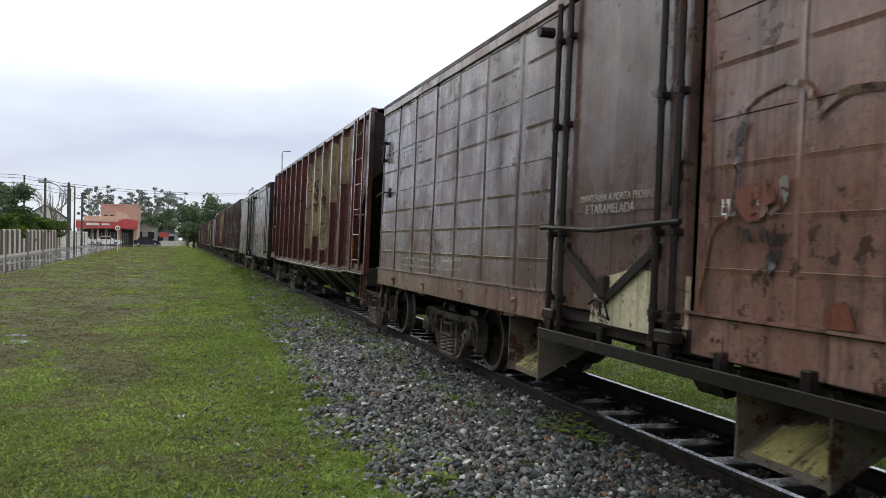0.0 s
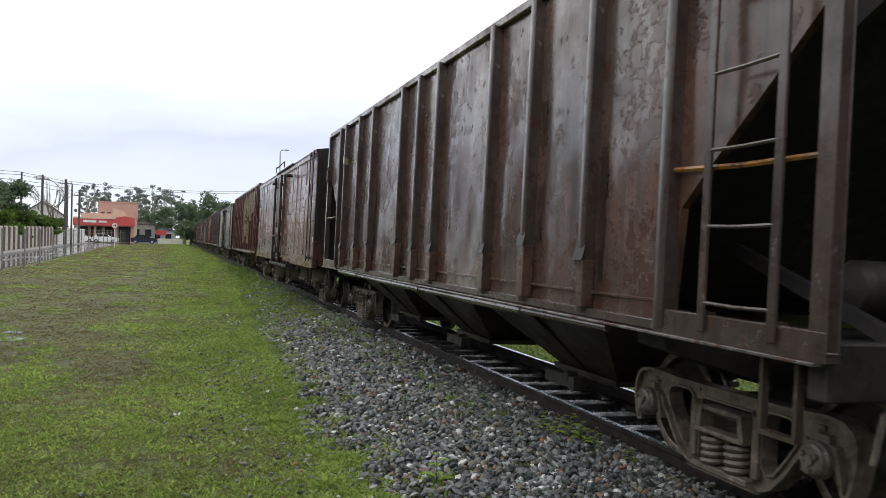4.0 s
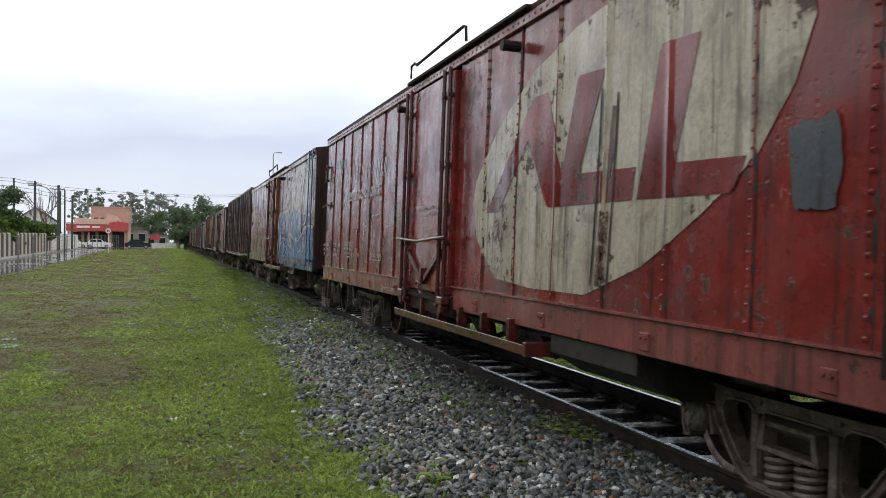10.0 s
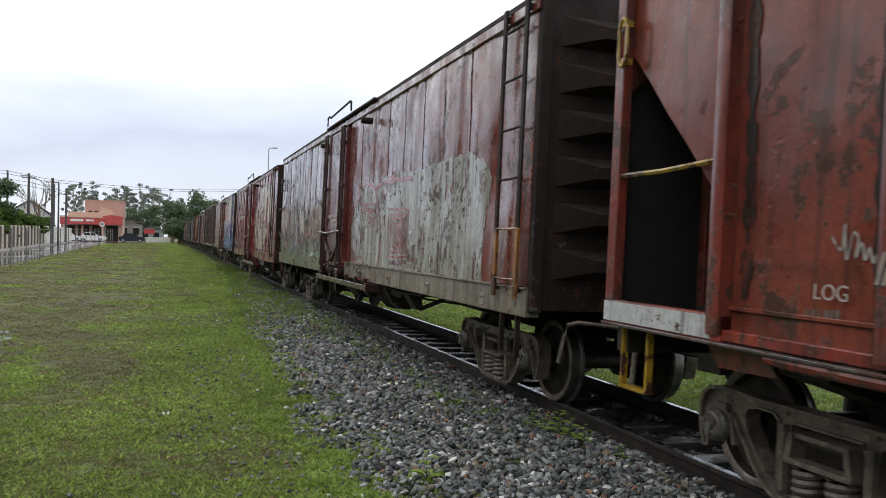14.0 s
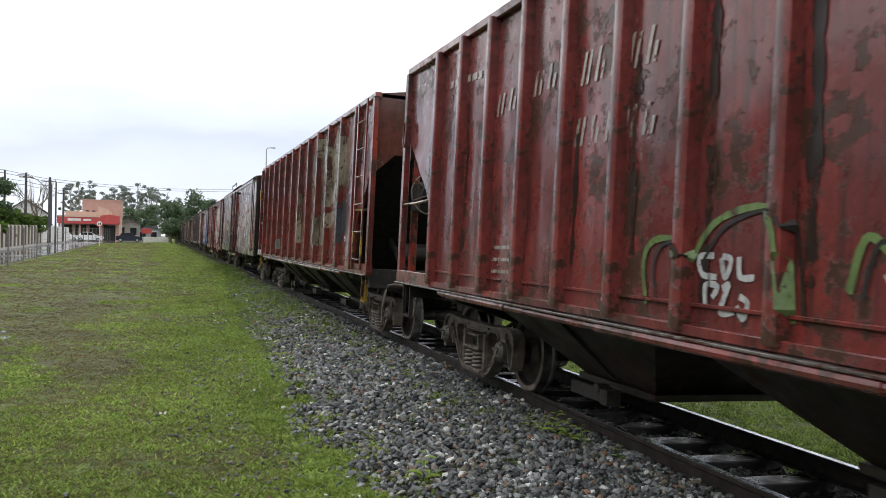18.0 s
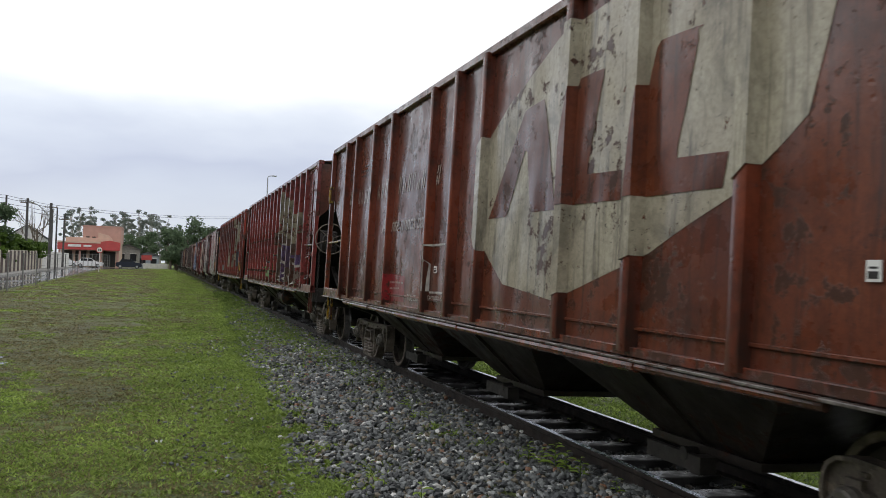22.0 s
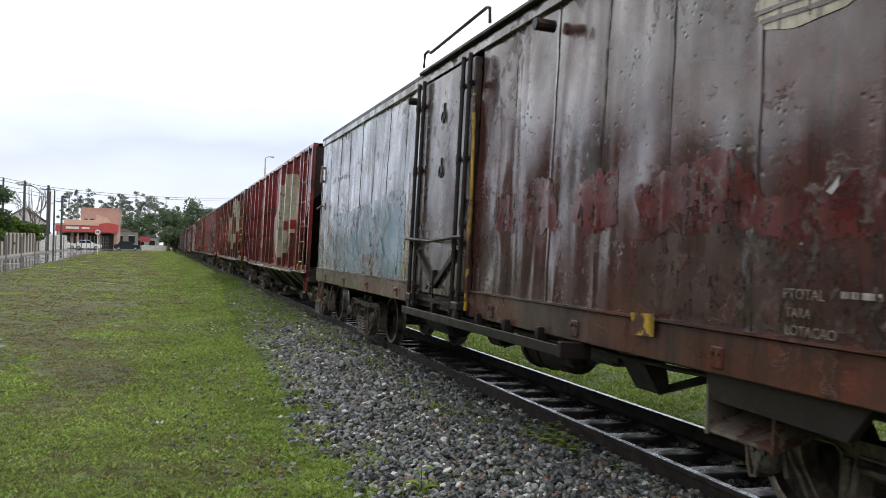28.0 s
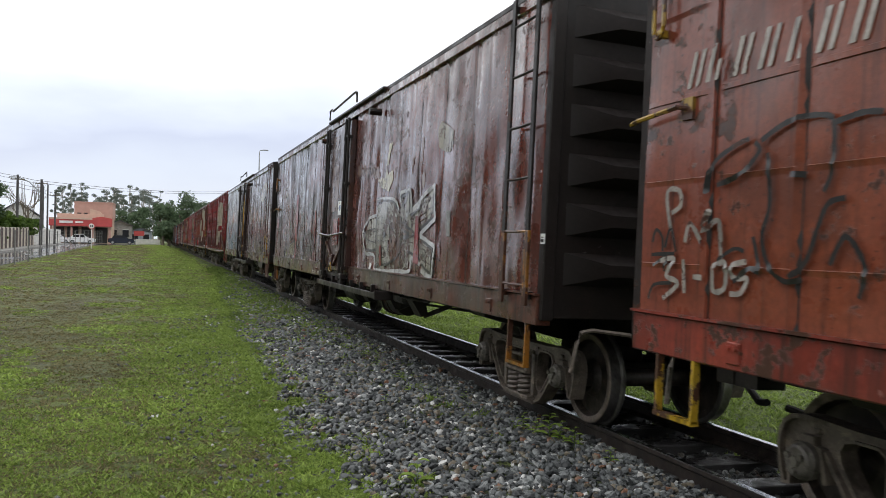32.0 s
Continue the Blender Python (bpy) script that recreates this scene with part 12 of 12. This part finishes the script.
def tree(x, y, h, spread, kind, seed, label, name="tree", group=""):
    rng = random.Random(seed)
    z = terrain(x, y)
    t = thing(name, label, "tree", pose(x, y, z), group)
    if kind == "eucalyptus":
        tr = Mesh().tube([(0, 0, -0.3), (rng.uniform(-0.2, 0.2), 0, h * 0.4), (rng.uniform(-0.5, 0.5), 0, h * 0.75), (rng.uniform(-0.6, 0.6), 0, h * 0.95)], [0.16, 0.12, 0.08, 0.04], 7)
        clumps = []
        for k in range(13):
            a, q = rng.uniform(0, 6.28), rng.uniform(0.45, 1.0)
            r = spread * rng.uniform(0.25, 0.9) * (1.25 - q * 0.6)
            c = (r * math.cos(a), r * math.sin(a), h * q)
            tr.tube([(0, 0, h * q * 0.82), (c[0] * 0.5, c[1] * 0.5, h * q * 0.93), c], [0.05, 0.035, 0.02], 5)
            clumps.append((*c, spread * rng.uniform(0.22, 0.42), spread * rng.uniform(0.16, 0.28)))
        part("trunk", tr, M_PALEBARK, t)
        crown("crown", clumps, 0.17, 110, M_LEAF2, t, seed)
    elif kind == "bare":
        tr = Mesh().tube([(0, 0, -0.3), (0.1, 0, h * 0.35), (0, 0.1, h * 0.6)], [0.2, 0.15, 0.1], 7)
        for k in range(16):
            a, q = rng.uniform(0, 6.28), rng.uniform(0.3, 0.6)
            r = spread * rng.uniform(0.5, 1)
            e = (r * math.cos(a), r * math.sin(a), h * rng.uniform(0.75, 1.0))
            tr.tube([(0, 0, h * q), (e[0] * 0.5, e[1] * 0.5, h * (q + 0.12)), e], [0.06, 0.04, 0.015], 5)
            for _ in range(3):
                tr.tube([(e[0] * 0.6, e[1] * 0.6, h * (q + 0.15)), (e[0] * rng.uniform(0.6, 1.2), e[1] * rng.uniform(0.6, 1.2), e[2] * rng.uniform(0.9, 1.05))], [0.025, 0.01], 4)
        part("trunk", tr, M_BARK, t, "leafless grey branches")
    else:
        tr = Mesh().tube([(0, 0, -0.3), (0.1, 0, h * 0.3), (0.15, 0.1, h * 0.6)], [0.3, 0.22, 0.1], 8)
        clumps = []
        for k in range(14):
            a, q = rng.uniform(0, 6.28), rng.uniform(0.28 if kind == "shrub" else 0.38, 0.92)
            r = spread * rng.uniform(0.2, 0.85) * math.sin(math.pi * min(1, q * 0.85 + 0.1)) ** 0.6
            c = (r * math.cos(a), r * math.sin(a), h * q)
            tr.tube([(0.1, 0, h * q * 0.55), (c[0] * 0.5, c[1] * 0.5, h * q * 0.8), c], [0.09, 0.06, 0.03], 5)
            clumps.append((*c, spread * rng.uniform(0.3, 0.5), h * rng.uniform(0.09, 0.16)))
        part("trunk", tr, M_BARK, t)
        crown("crown", clumps, 0.30 if y > 120 else 0.22, 150, M_LEAF3 if kind == "shrub" else M_LEAF1, t, seed)
    return t


for k in range(34):
    px = -27.0 + 0.82 * k + rng_env.uniform(-0.6, 0.6)
    tree(px, 255 + rng_env.uniform(-15, 20), rng_env.uniform(11.5, 16.5), rng_env.uniform(1.6, 2.6), "eucalyptus", 300 + k, "tall thin eucalyptus tree with clumped crown", "eucalyptus_tree", "row of eucalyptus trees")
for k, (x, y, h, s) in enumerate([(4.5, 190, 12.2, 4.2), (0.4, 172, 8.0, 3.2), (2.6, 200, 10.8, 3.8), (7.4, 190, 11.0, 4.0), (10.5, 188, 10.0, 3.6), (-3.5, 195, 8.0, 3.5), (-7, 200, 7.5, 3.5), (14, 185, 9.5, 4.0), (18, 180, 9, 4), (24, 175, 9, 4.5), (31, 165, 9, 4.5)]):
    tree(x, y, h, s, "broad", 340 + k, "dense dark green broadleaf tree", "broadleaf_tree", "trees at the end of the line")
for k, (x, y, h, s) in enumerate([(0.9, 152, 4.3, 1.7), (2.0, 156, 4.2, 1.8)]):
    tree(x, y, h, s, "broad", 360 + k, "small drooping dark green tree", "small_tree")
for k, (x, y, h, s) in enumerate([(-16.6, 92, 6.9, 2.6), (-18.5, 96, 7.0, 2.8)]):
    tree(x, y, h, s, "broad", 370 + k, "rounded dark green tree behind the wall", "garden_tree")
for k, (x, y, h, s) in enumerate([(-15.2, 84, 3.6, 1.6), (-15.4, 91, 4.2, 1.9), (-15.3, 98, 4.0, 1.8), (-15.0, 105, 3.8, 1.7), (-15.2, 113, 3.4, 1.6), (-15.5, 121, 3.6, 1.6)]):
    tree(x, y, h, s, "shrub", 380 + k, "green garden shrub behind the wall", "shrub", "garden shrubs")
tree(-15.0, 112, 8.2, 3.2, "bare", 391, "leafless tree with fine grey branches", "bare_tree")
tree(13.2, 150, 10.0, 2.2, "bare", 392, "leafless tree with fine grey branches", "bare_tree")
tree(9.2, 112, 7.6, 2.0, "broad", 393, "dark green tree beyond the train", "broadleaf_tree")
for k, (x, y) in enumerate([(19, 30), (22, 27), (26, 34), (24, 40)]):
    tree(x, y, 1.6, 1.4, "shrub", 395 + k, "low green hedge bush", "hedge_bush", "hedge beyond the track")


def pole(x, y, h, r, label, mat):
    p = thing("utility_pole", label, "utility pole", pose(x, y, terrain(x, y)), "street poles")
    part("shaft", Mesh().tube([(0, 0, -0.4), (0, 0, h * 0.5), (0, 0, h)], [r, r * 0.85, r * 0.7], 10), mat, p)
    if r > 0.13:
        part("crossarm", Mesh().box(-0.7, 0.7, -0.05, 0.05, h - 0.55, h - 0.45), M_BARK, p)
        for dx in (-0.6, -0.2, 0.2, 0.6):
            part("insulator", Mesh().lathe([(0, 0.0), (0, 0.04), (0.06, 0.05), (0.12, 0.03), (0.12, 0)], (dx, 0, h - 0.45), 8, "z"), M_CONCRETE, p)
    return p


M_POLE = plain("pole_dark", (0.075, 0.07, 0.068), 0.8, 0.3, 3)
POLES = [(-15.6, 94.5, 7.8, 0.13), (-14.35, 99.5, 7.9, 0.17), (-12.9, 107.0, 7.9, 0.20), (-12.4, 108.5, 7.4, 0.12), (-15.3, 129.0, 8.3, 0.11), (-12.75, 119.5, 7.0, 0.15)]
for x, y, h, r in POLES:
    q = pole(x, y, h, r, "tall dark utility pole with wires", M_POLE)
    if r == 0.20:
        part("lamp_arm", Mesh().tube([(0, 0, 6.2), (-1.2, -1.0, 7.5), (-2.2, -1.8, 7.95), (-2.5, -2.1, 7.95)], 0.05, 6).box(-3.1, -2.4, -2.25, -1.95, 7.86, 7.98, 0.03), M_GALV, q, "curved street lamp arm")
for k, (z, pts) in enumerate([(7.4, [(-40, 60), (-15.6, 94.5), (-14.35, 99.5), (-12.9, 107), (13.5, 150)]), (7.1, [(-40, 60), (-15.6, 94.5), (-14.35, 99.5), (-12.9, 107), (13.5, 150)]), (6.6, [(-40, 60), (-15.6, 94.5), (-14.35, 99.5), (-12.9, 107), (-12.75, 119.5)]), (6.2, [(-40, 60), (-15.6, 94.5), (-14.35, 99.5), (-12.9, 107), (-12.75, 119.5)])]):
    line = []
    for (x0, y0), (x1, y1) in zip(pts, pts[1:]):
        for i in range(8):
            t = i / 8
            line.append((x0 + (x1 - x0) * t, y0 + (y1 - y0) * t, z + 0.5 + (2.2 * t if x1 > 0 else 0) - 0.5 * 4 * t * (1 - t) * math.hypot(x1 - x0, y1 - y0) / 45))
    line.append((*pts[-1], z + 0.5 + (2.2 if pts[-1][0] > 0 else 0)))
    tagged(part("overhead_wire", Mesh().tube(line, 0.022, 4), M_POLE), "black overhead wire between poles", "wire")
pole(14.0, 150.5, 10.2, 0.16, "tall dark utility pole with wires", M_POLE)

lamp = thing("street_lamp", "slender grey street lamp beyond the train", "street lamp", pose(6.75, 59.6, terrain(6.75, 59.6)))
part("post", Mesh().tube([(0, 0, -0.3), (0, 0, 4), (0, 0, 8.0), (0.06, 0, 8.1), (0.3, 0, 8.14)], [0.07, 0.055, 0.04, 0.035, 0.03], 8), M_GALV, lamp)
part("head", Mesh().box(0.28, 0.62, -0.09, 0.09, 8.10, 8.17, 0.02), M_GALV, lamp, "flat lamp head")

# speed sign
sign = thing("traffic_sign", "round white traffic sign with a red rim", "traffic sign", pose(-6.9, 99.5, terrain(-6.9, 99.5)))
part("post", Mesh().tube([(0, 0.03, -0.3), (0, 0.03, 2.8)], 0.035, 8), M_WHITE, sign)
part("disc", Mesh().lathe([(0.0, 0.36), (0.02, 0.36), (0.02, 0)], (0, -0.02, 2.55), 24, "y").lathe([(0.0, 0), (0.0, 0.36)], (0, -0.02, 2.55), 24, "y"), plain("sign_red", (0.45, 0.03, 0.03), 0.5), sign)
part("face", Mesh().lathe([(-0.03, 0), (-0.03, 0.29), (-0.021, 0.29)], (0, -0.02, 2.55), 24, "y"), M_WHITE, sign, "white sign face")
part("bar", Mesh().box(-0.13, -0.03, -0.062, -0.052, 2.44, 2.66).box(0.03, 0.14, -0.062, -0.052, 2.44, 2.66), M_GLASS, sign)

# shop with a red canopy
M_SALMON = plain("salmon_render", (0.46, 0.27, 0.22), 0.75, 0.12, 1.5)
M_PEACH = plain("peach_render", (0.52, 0.38, 0.29), 0.75, 0.12, 1.5)
M_RED = plain("red_canopy", (0.45, 0.060, 0.055), 0.5, 0.15, 1.5)
M_ROOF = plain("grey_roof", (0.10, 0.10, 0.105), 0.8, 0.25, 3)
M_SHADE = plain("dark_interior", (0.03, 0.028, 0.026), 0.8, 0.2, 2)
zb = terrain(-12, 150)
shop = thing("shop_building", "salmon two-storey shop with a red canopy", "building", pose(0, 0, zb))
part("wall", Mesh().box(-16.6, -7.4, 152.0, 162, -0.5, 4.3), M_PEACH, shop)
part("upper_storey", Mesh().box(-13.4, -7.3, 153.5, 163, 4.3, 7.1).box(-13.5, -7.2, 153.4, 163.1, 6.95, 7.15), M_SALMON, shop, "salmon upper storey")
part("parapet", Mesh().box(-15.8, -8.6, 151.2, 152.2, 4.1, 5.0, 0.03).prism([(-10.8, 4.1), (-10.8, 5.9), (-9.2, 5.5), (-8.2, 4.1)], "y", 151.1, 152.0), M_PEACH, shop)
part("canopy", Mesh().prism([(-16.8, 2.9), (-16.8, 4.25), (-10.5, 4.25), (-8.8, 4.55), (-7.2, 4.25), (-7.2, 2.9)], "y", 148.8, 151.2), M_RED, shop, "bright red canopy")
part("canopy_band", Mesh().box(-16.7, -10.2, 148.7, 148.8, 4.0, 4.28), M_PEACH, shop)
part("shop_sign", Mesh().box(-15.2, -13.2, 148.72, 148.8, 3.35, 3.75).box(-12.8, -11.6, 148.72, 148.8, 3.4, 3.7), M_WHITE, shop, "unreadable white shop sign")
for x0, x1 in ((-16.2, -14.8), (-14.3, -12.6), (-12.1, -10.4), (-9.9, -8.0)):
    part("shop_opening", Mesh().box(x0, x1, 151.9, 152.05, 0.1, 2.75), M_SHADE, shop, "dark shop front opening")
for x in (-16.5, -13.4, -10.2, -7.5):
    part("pillar", Mesh().box(x - 0.14, x + 0.14, 149.3, 149.6, -0.4, 2.95), M_SALMON, shop)
for x in (-12.6, -11.6, -10.6, -9.6):
    win = part("window", Mesh().box(x - 0.30, x + 0.30, 153.42, 153.5, 4.75, 5.25), M_GLASS, shop)
    part("sill", Mesh().box(x - 0.36, x + 0.36, 153.36, 153.5, 4.66, 4.75), M_PEACH, win)


def house(x, y, w, d, h, wall_mat, label, turn=0, pitch=1.4, windows=2):
    b = thing("house", label, "house", pose(x, y, terrain(x, y) - 0.1, 0, 0, turn), "houses along the street")
    part("wall", Mesh().box(-w / 2, w / 2, -d / 2, d / 2, -0.3, h), wall_mat, b)
    part("roof", Mesh().prism([(-w / 2 - 0.35, h - 0.05), (0, h + pitch), (w / 2 + 0.35, h - 0.05), (w / 2 + 0.35, h - 0.18), (0, h + pitch - 0.15), (-w / 2 - 0.35, h - 0.18)], "y", -d / 2 - 0.35, d / 2 + 0.35), M_ROOF, b)
    part("gable", Mesh().prism([(-w / 2, h - 0.1), (0, h + pitch - 0.12), (w / 2, h - 0.1)], "y", -d / 2, d / 2), wall_mat, b)
    for k in range(windows):
        xx = -w / 2 + w * (k + 0.5) / windows
        wd = part("window", Mesh().box(xx - 0.55, xx + 0.55, -d / 2 - 0.04, -d / 2 + 0.02, h * 0.35, h * 0.75), M_GLASS, b)
        part("frame", Mesh().box(xx - 0.62, xx + 0.62, -d / 2 - 0.06, -d / 2 - 0.0, h * 0.75, h * 0.75 + 0.07).box(xx - 0.66, xx + 0.66, -d / 2 - 0.09, -d / 2, h * 0.35 - 0.07, h * 0.35), M_WHITE, wd)
    return b


house(-17.8, 124, 5.0, 7, 3.9, M_WHITE, "white house with a grey gabled roof behind the wall", 8, 1.9)
house(-20.5, 115, 6.0, 8, 3.4, M_CONCRETE, "grey house with a dark roof behind the wall", 4, 1.6)
house(-6.6, 168, 4.2, 6, 3.6, M_CONCRETE, "small grey building with a low roof", 0, 0.9)
house(-3.0, 172, 4.0, 6, 2.6, plain("blue_grey_wall", (0.30, 0.34, 0.38), 0.7), "low blue-grey street building", 0, 0.6)
part_red = thing("red_sign_board", "red sign board on posts", "sign", pose(-3.1, 160, terrain(-3.1, 160)))
part("board", Mesh().box(-0.9, 0.9, -0.05, 0.05, 1.5, 2.4, 0.02), M_RED, part_red)
part("post", Mesh().box(-0.8, -0.7, -0.04, 0.04, -0.3, 1.5), M_POLE, part_red)
part("post", Mesh().box(0.7, 0.8, -0.04, 0.04, -0.3, 1.5), M_POLE, part_red)
low_wall = thing("low_white_wall", "low white street wall", "wall", pose(0, 0, terrain(-1.5, 158)))
part("panel", Mesh().box(-3.6, 0.6, 158, 158.2, -0.3, 0.9, 0.02), M_WHITE, low_wall)


def vehicle(x, y, turn, body_mat, label, wagon=True):
    """A small parked car: body, glasshouse, windows, wheels, lights."""
    c = thing("car", label, "car", pose(x, y, terrain(x, y) + 0.05, 0, 0, turn))
    body = Mesh()
    prof = [(-1.95, 0.35), (-1.98, 0.62), (-1.80, 0.86), (-0.95, 0.95), (1.30, 0.98), (1.85, 0.92), (1.95, 0.60), (1.92, 0.32), (1.55, 0.22), (-1.55, 0.22)]
    body.prism(prof, "y", -0.82, 0.82)
    part("body", body, body_mat, c)
    cab = [(-0.95, 0.93), (-0.30, 1.42), (1.05, 1.44), (1.62 if wagon else 1.45, 0.96)]
    part("roof", Mesh().prism(cab, "y", -0.70, 0.70), body_mat, c)
    part("windscreen", Mesh().prism([(-0.93, 0.97), (-0.36, 1.38), (-0.40, 1.40), (-0.98, 0.98)], "y", -0.62, 0.62), M_GLASS, c)
    for s in (-1, 1):
        for a, b in ((-0.62, 0.22), (0.30, 1.20)):
            part("side_window", Mesh().prism([(a, 1.0), (max(a + 0.12, -0.28) if a < 0 else a, 1.36), (b - 0.05, 1.38), (b, 1.0)], "y", s * 0.69, s * 0.715), M_GLASS, c)
        part("headlight", Mesh().box(-1.99, -1.86, s * 0.62 - 0.14, s * 0.62 + 0.14, 0.62, 0.76, 0.02), M_STICKER, c, "clear headlight")
        part("tail_light", Mesh().box(1.84, 1.96, s * 0.66 - 0.10, s * 0.66 + 0.10, 0.66, 0.88, 0.02), M_RED, c, "red tail light")
        for xx in (-1.22, 1.25):
            w = part("wheel", Mesh().lathe([(-0.10, 0), (-0.10, 0.20), (-0.09, 0.29), (0.09, 0.29), (0.10, 0.20), (0.10, 0)], (xx, s * 0.76, 0.29), 20, "y"), M_DARK, c, "black tyre")
            part("rim", Mesh().lathe([(s * 0.105, 0), (s * 0.105, 0.17), (s * 0.09, 0.18)], (xx, s * 0.76, 0.29), 14, "y"), M_GALV, w)
    return c


vehicle(-11.0, 139.0, 180, plain("white_car_paint", (0.72, 0.72, 0.73), 0.25, 0.03), "white hatchback standing at the street corner")
vehicle(-14.6, 141.0, 180, plain("white_van_paint", (0.70, 0.71, 0.73), 0.25, 0.03), "white car parked behind the hatchback")
vehicle(-5.3, 139.5, 180, plain("dark_car_paint", (0.018, 0.022, 0.035), 0.2, 0.1), "dark blue saloon standing in the side street", False)

# beyond the track: hall, and green outdoor exercise frames
hall = thing("hall", "hall with a green and a white wall and red frames", "building", pose(33, 42, terrain(33, 42), 0, 0, -38))
part("wall", Mesh().box(-9, 0.2, -4, 6, -0.3, 3.6), plain("green_wall", (0.05, 0.20, 0.10), 0.7), hall)
part("white_wall", Mesh().box(0.2, 9, -4, 6, -0.3, 3.6), M_WHITE, hall)
part("roof", Mesh().prism([(-9.4, 3.5), (0, 5.2), (9.4, 3.5), (9.4, 3.3), (0, 5.0), (-9.4, 3.3)], "y", -4.6, 6.6), M_ROOF, hall)
for x in (0.2, 2.6, 5.0, 7.4):
    part("red_frame", Mesh().box(x - 0.05, x + 0.05, -4.06, -4.0, -0.3, 3.6), M_RED, hall)
part("red_frame", Mesh().box(0.2, 9, -4.06, -4.0, 2.2, 2.3), M_RED, hall)
M_LIME = plain("lime_green_paint", (0.10, 0.45, 0.05), 0.35, 0.1)
gym = thing("exercise_frame", "bright green steel outdoor exercise frame", "exercise frame", pose(13.9, 18.0, terrain(13.9, 18.0)))
for dx in (-0.25, 0.0, 0.25):
    part("upright", Mesh().tube([(dx, 0, -0.2), (dx, 0, 1.25)], 0.05, 8), M_LIME, gym)
part("loop", Mesh().tube([(-0.5, 0.1, 0.1), (-0.45, 0.1, 0.5), (-0.1, 0.1, 0.7), (0.3, 0.1, 0.5), (0.5, 0.1, 0.15)], 0.03, 8), M_LIME, gym)
part("seat", Mesh().box(0.4, 0.75, -0.05, 0.05, 0.35, 0.75, 0.03), M_LIME, gym)
strip("gym_pad", lambda y: 12.6, lambda y: 15.6, [15.5, 17.5, 19.5, 21.5], 0.02, M_CONCRETE, "pale concrete pad", "pavement")


# plain unseen walls that close the place, added to block sky from wagon reflections
M_CLOSE = plain("weathered_dark_wall", (0.055, 0.058, 0.045), 0.85, 0.4, 0.5)
for k, (x0, x1, y0, y1, z1) in enumerate([(-20.5, -20.0, -110, 58, 8.5), (-20.0, 45, -111, -110.5, 8.0), (45, 45.5, -110, 20, 5.0)]):
    tagged(part("wall_%d" % (k + 1), Mesh().box(x0, x1, y0, y1, -0.6, z1), M_CLOSE), "plain dark weathered wall along the street", "wall", kind="structure")


def motions():
    """The train draws away along the track; its wheels roll."""
    for car, mid in CARS:
        walk(car, [(t, TRACK @ pose(0, mid + run(t), 0)) for t in range(33)])
    for ws, y in WHEELSETS:
        start = run(0)
        walk(ws, [(k / 10, pose(0, y, WHEEL_R, -math.degrees((run(k / 10) - start) / WHEEL_R))) for k in range(321)])


motions()
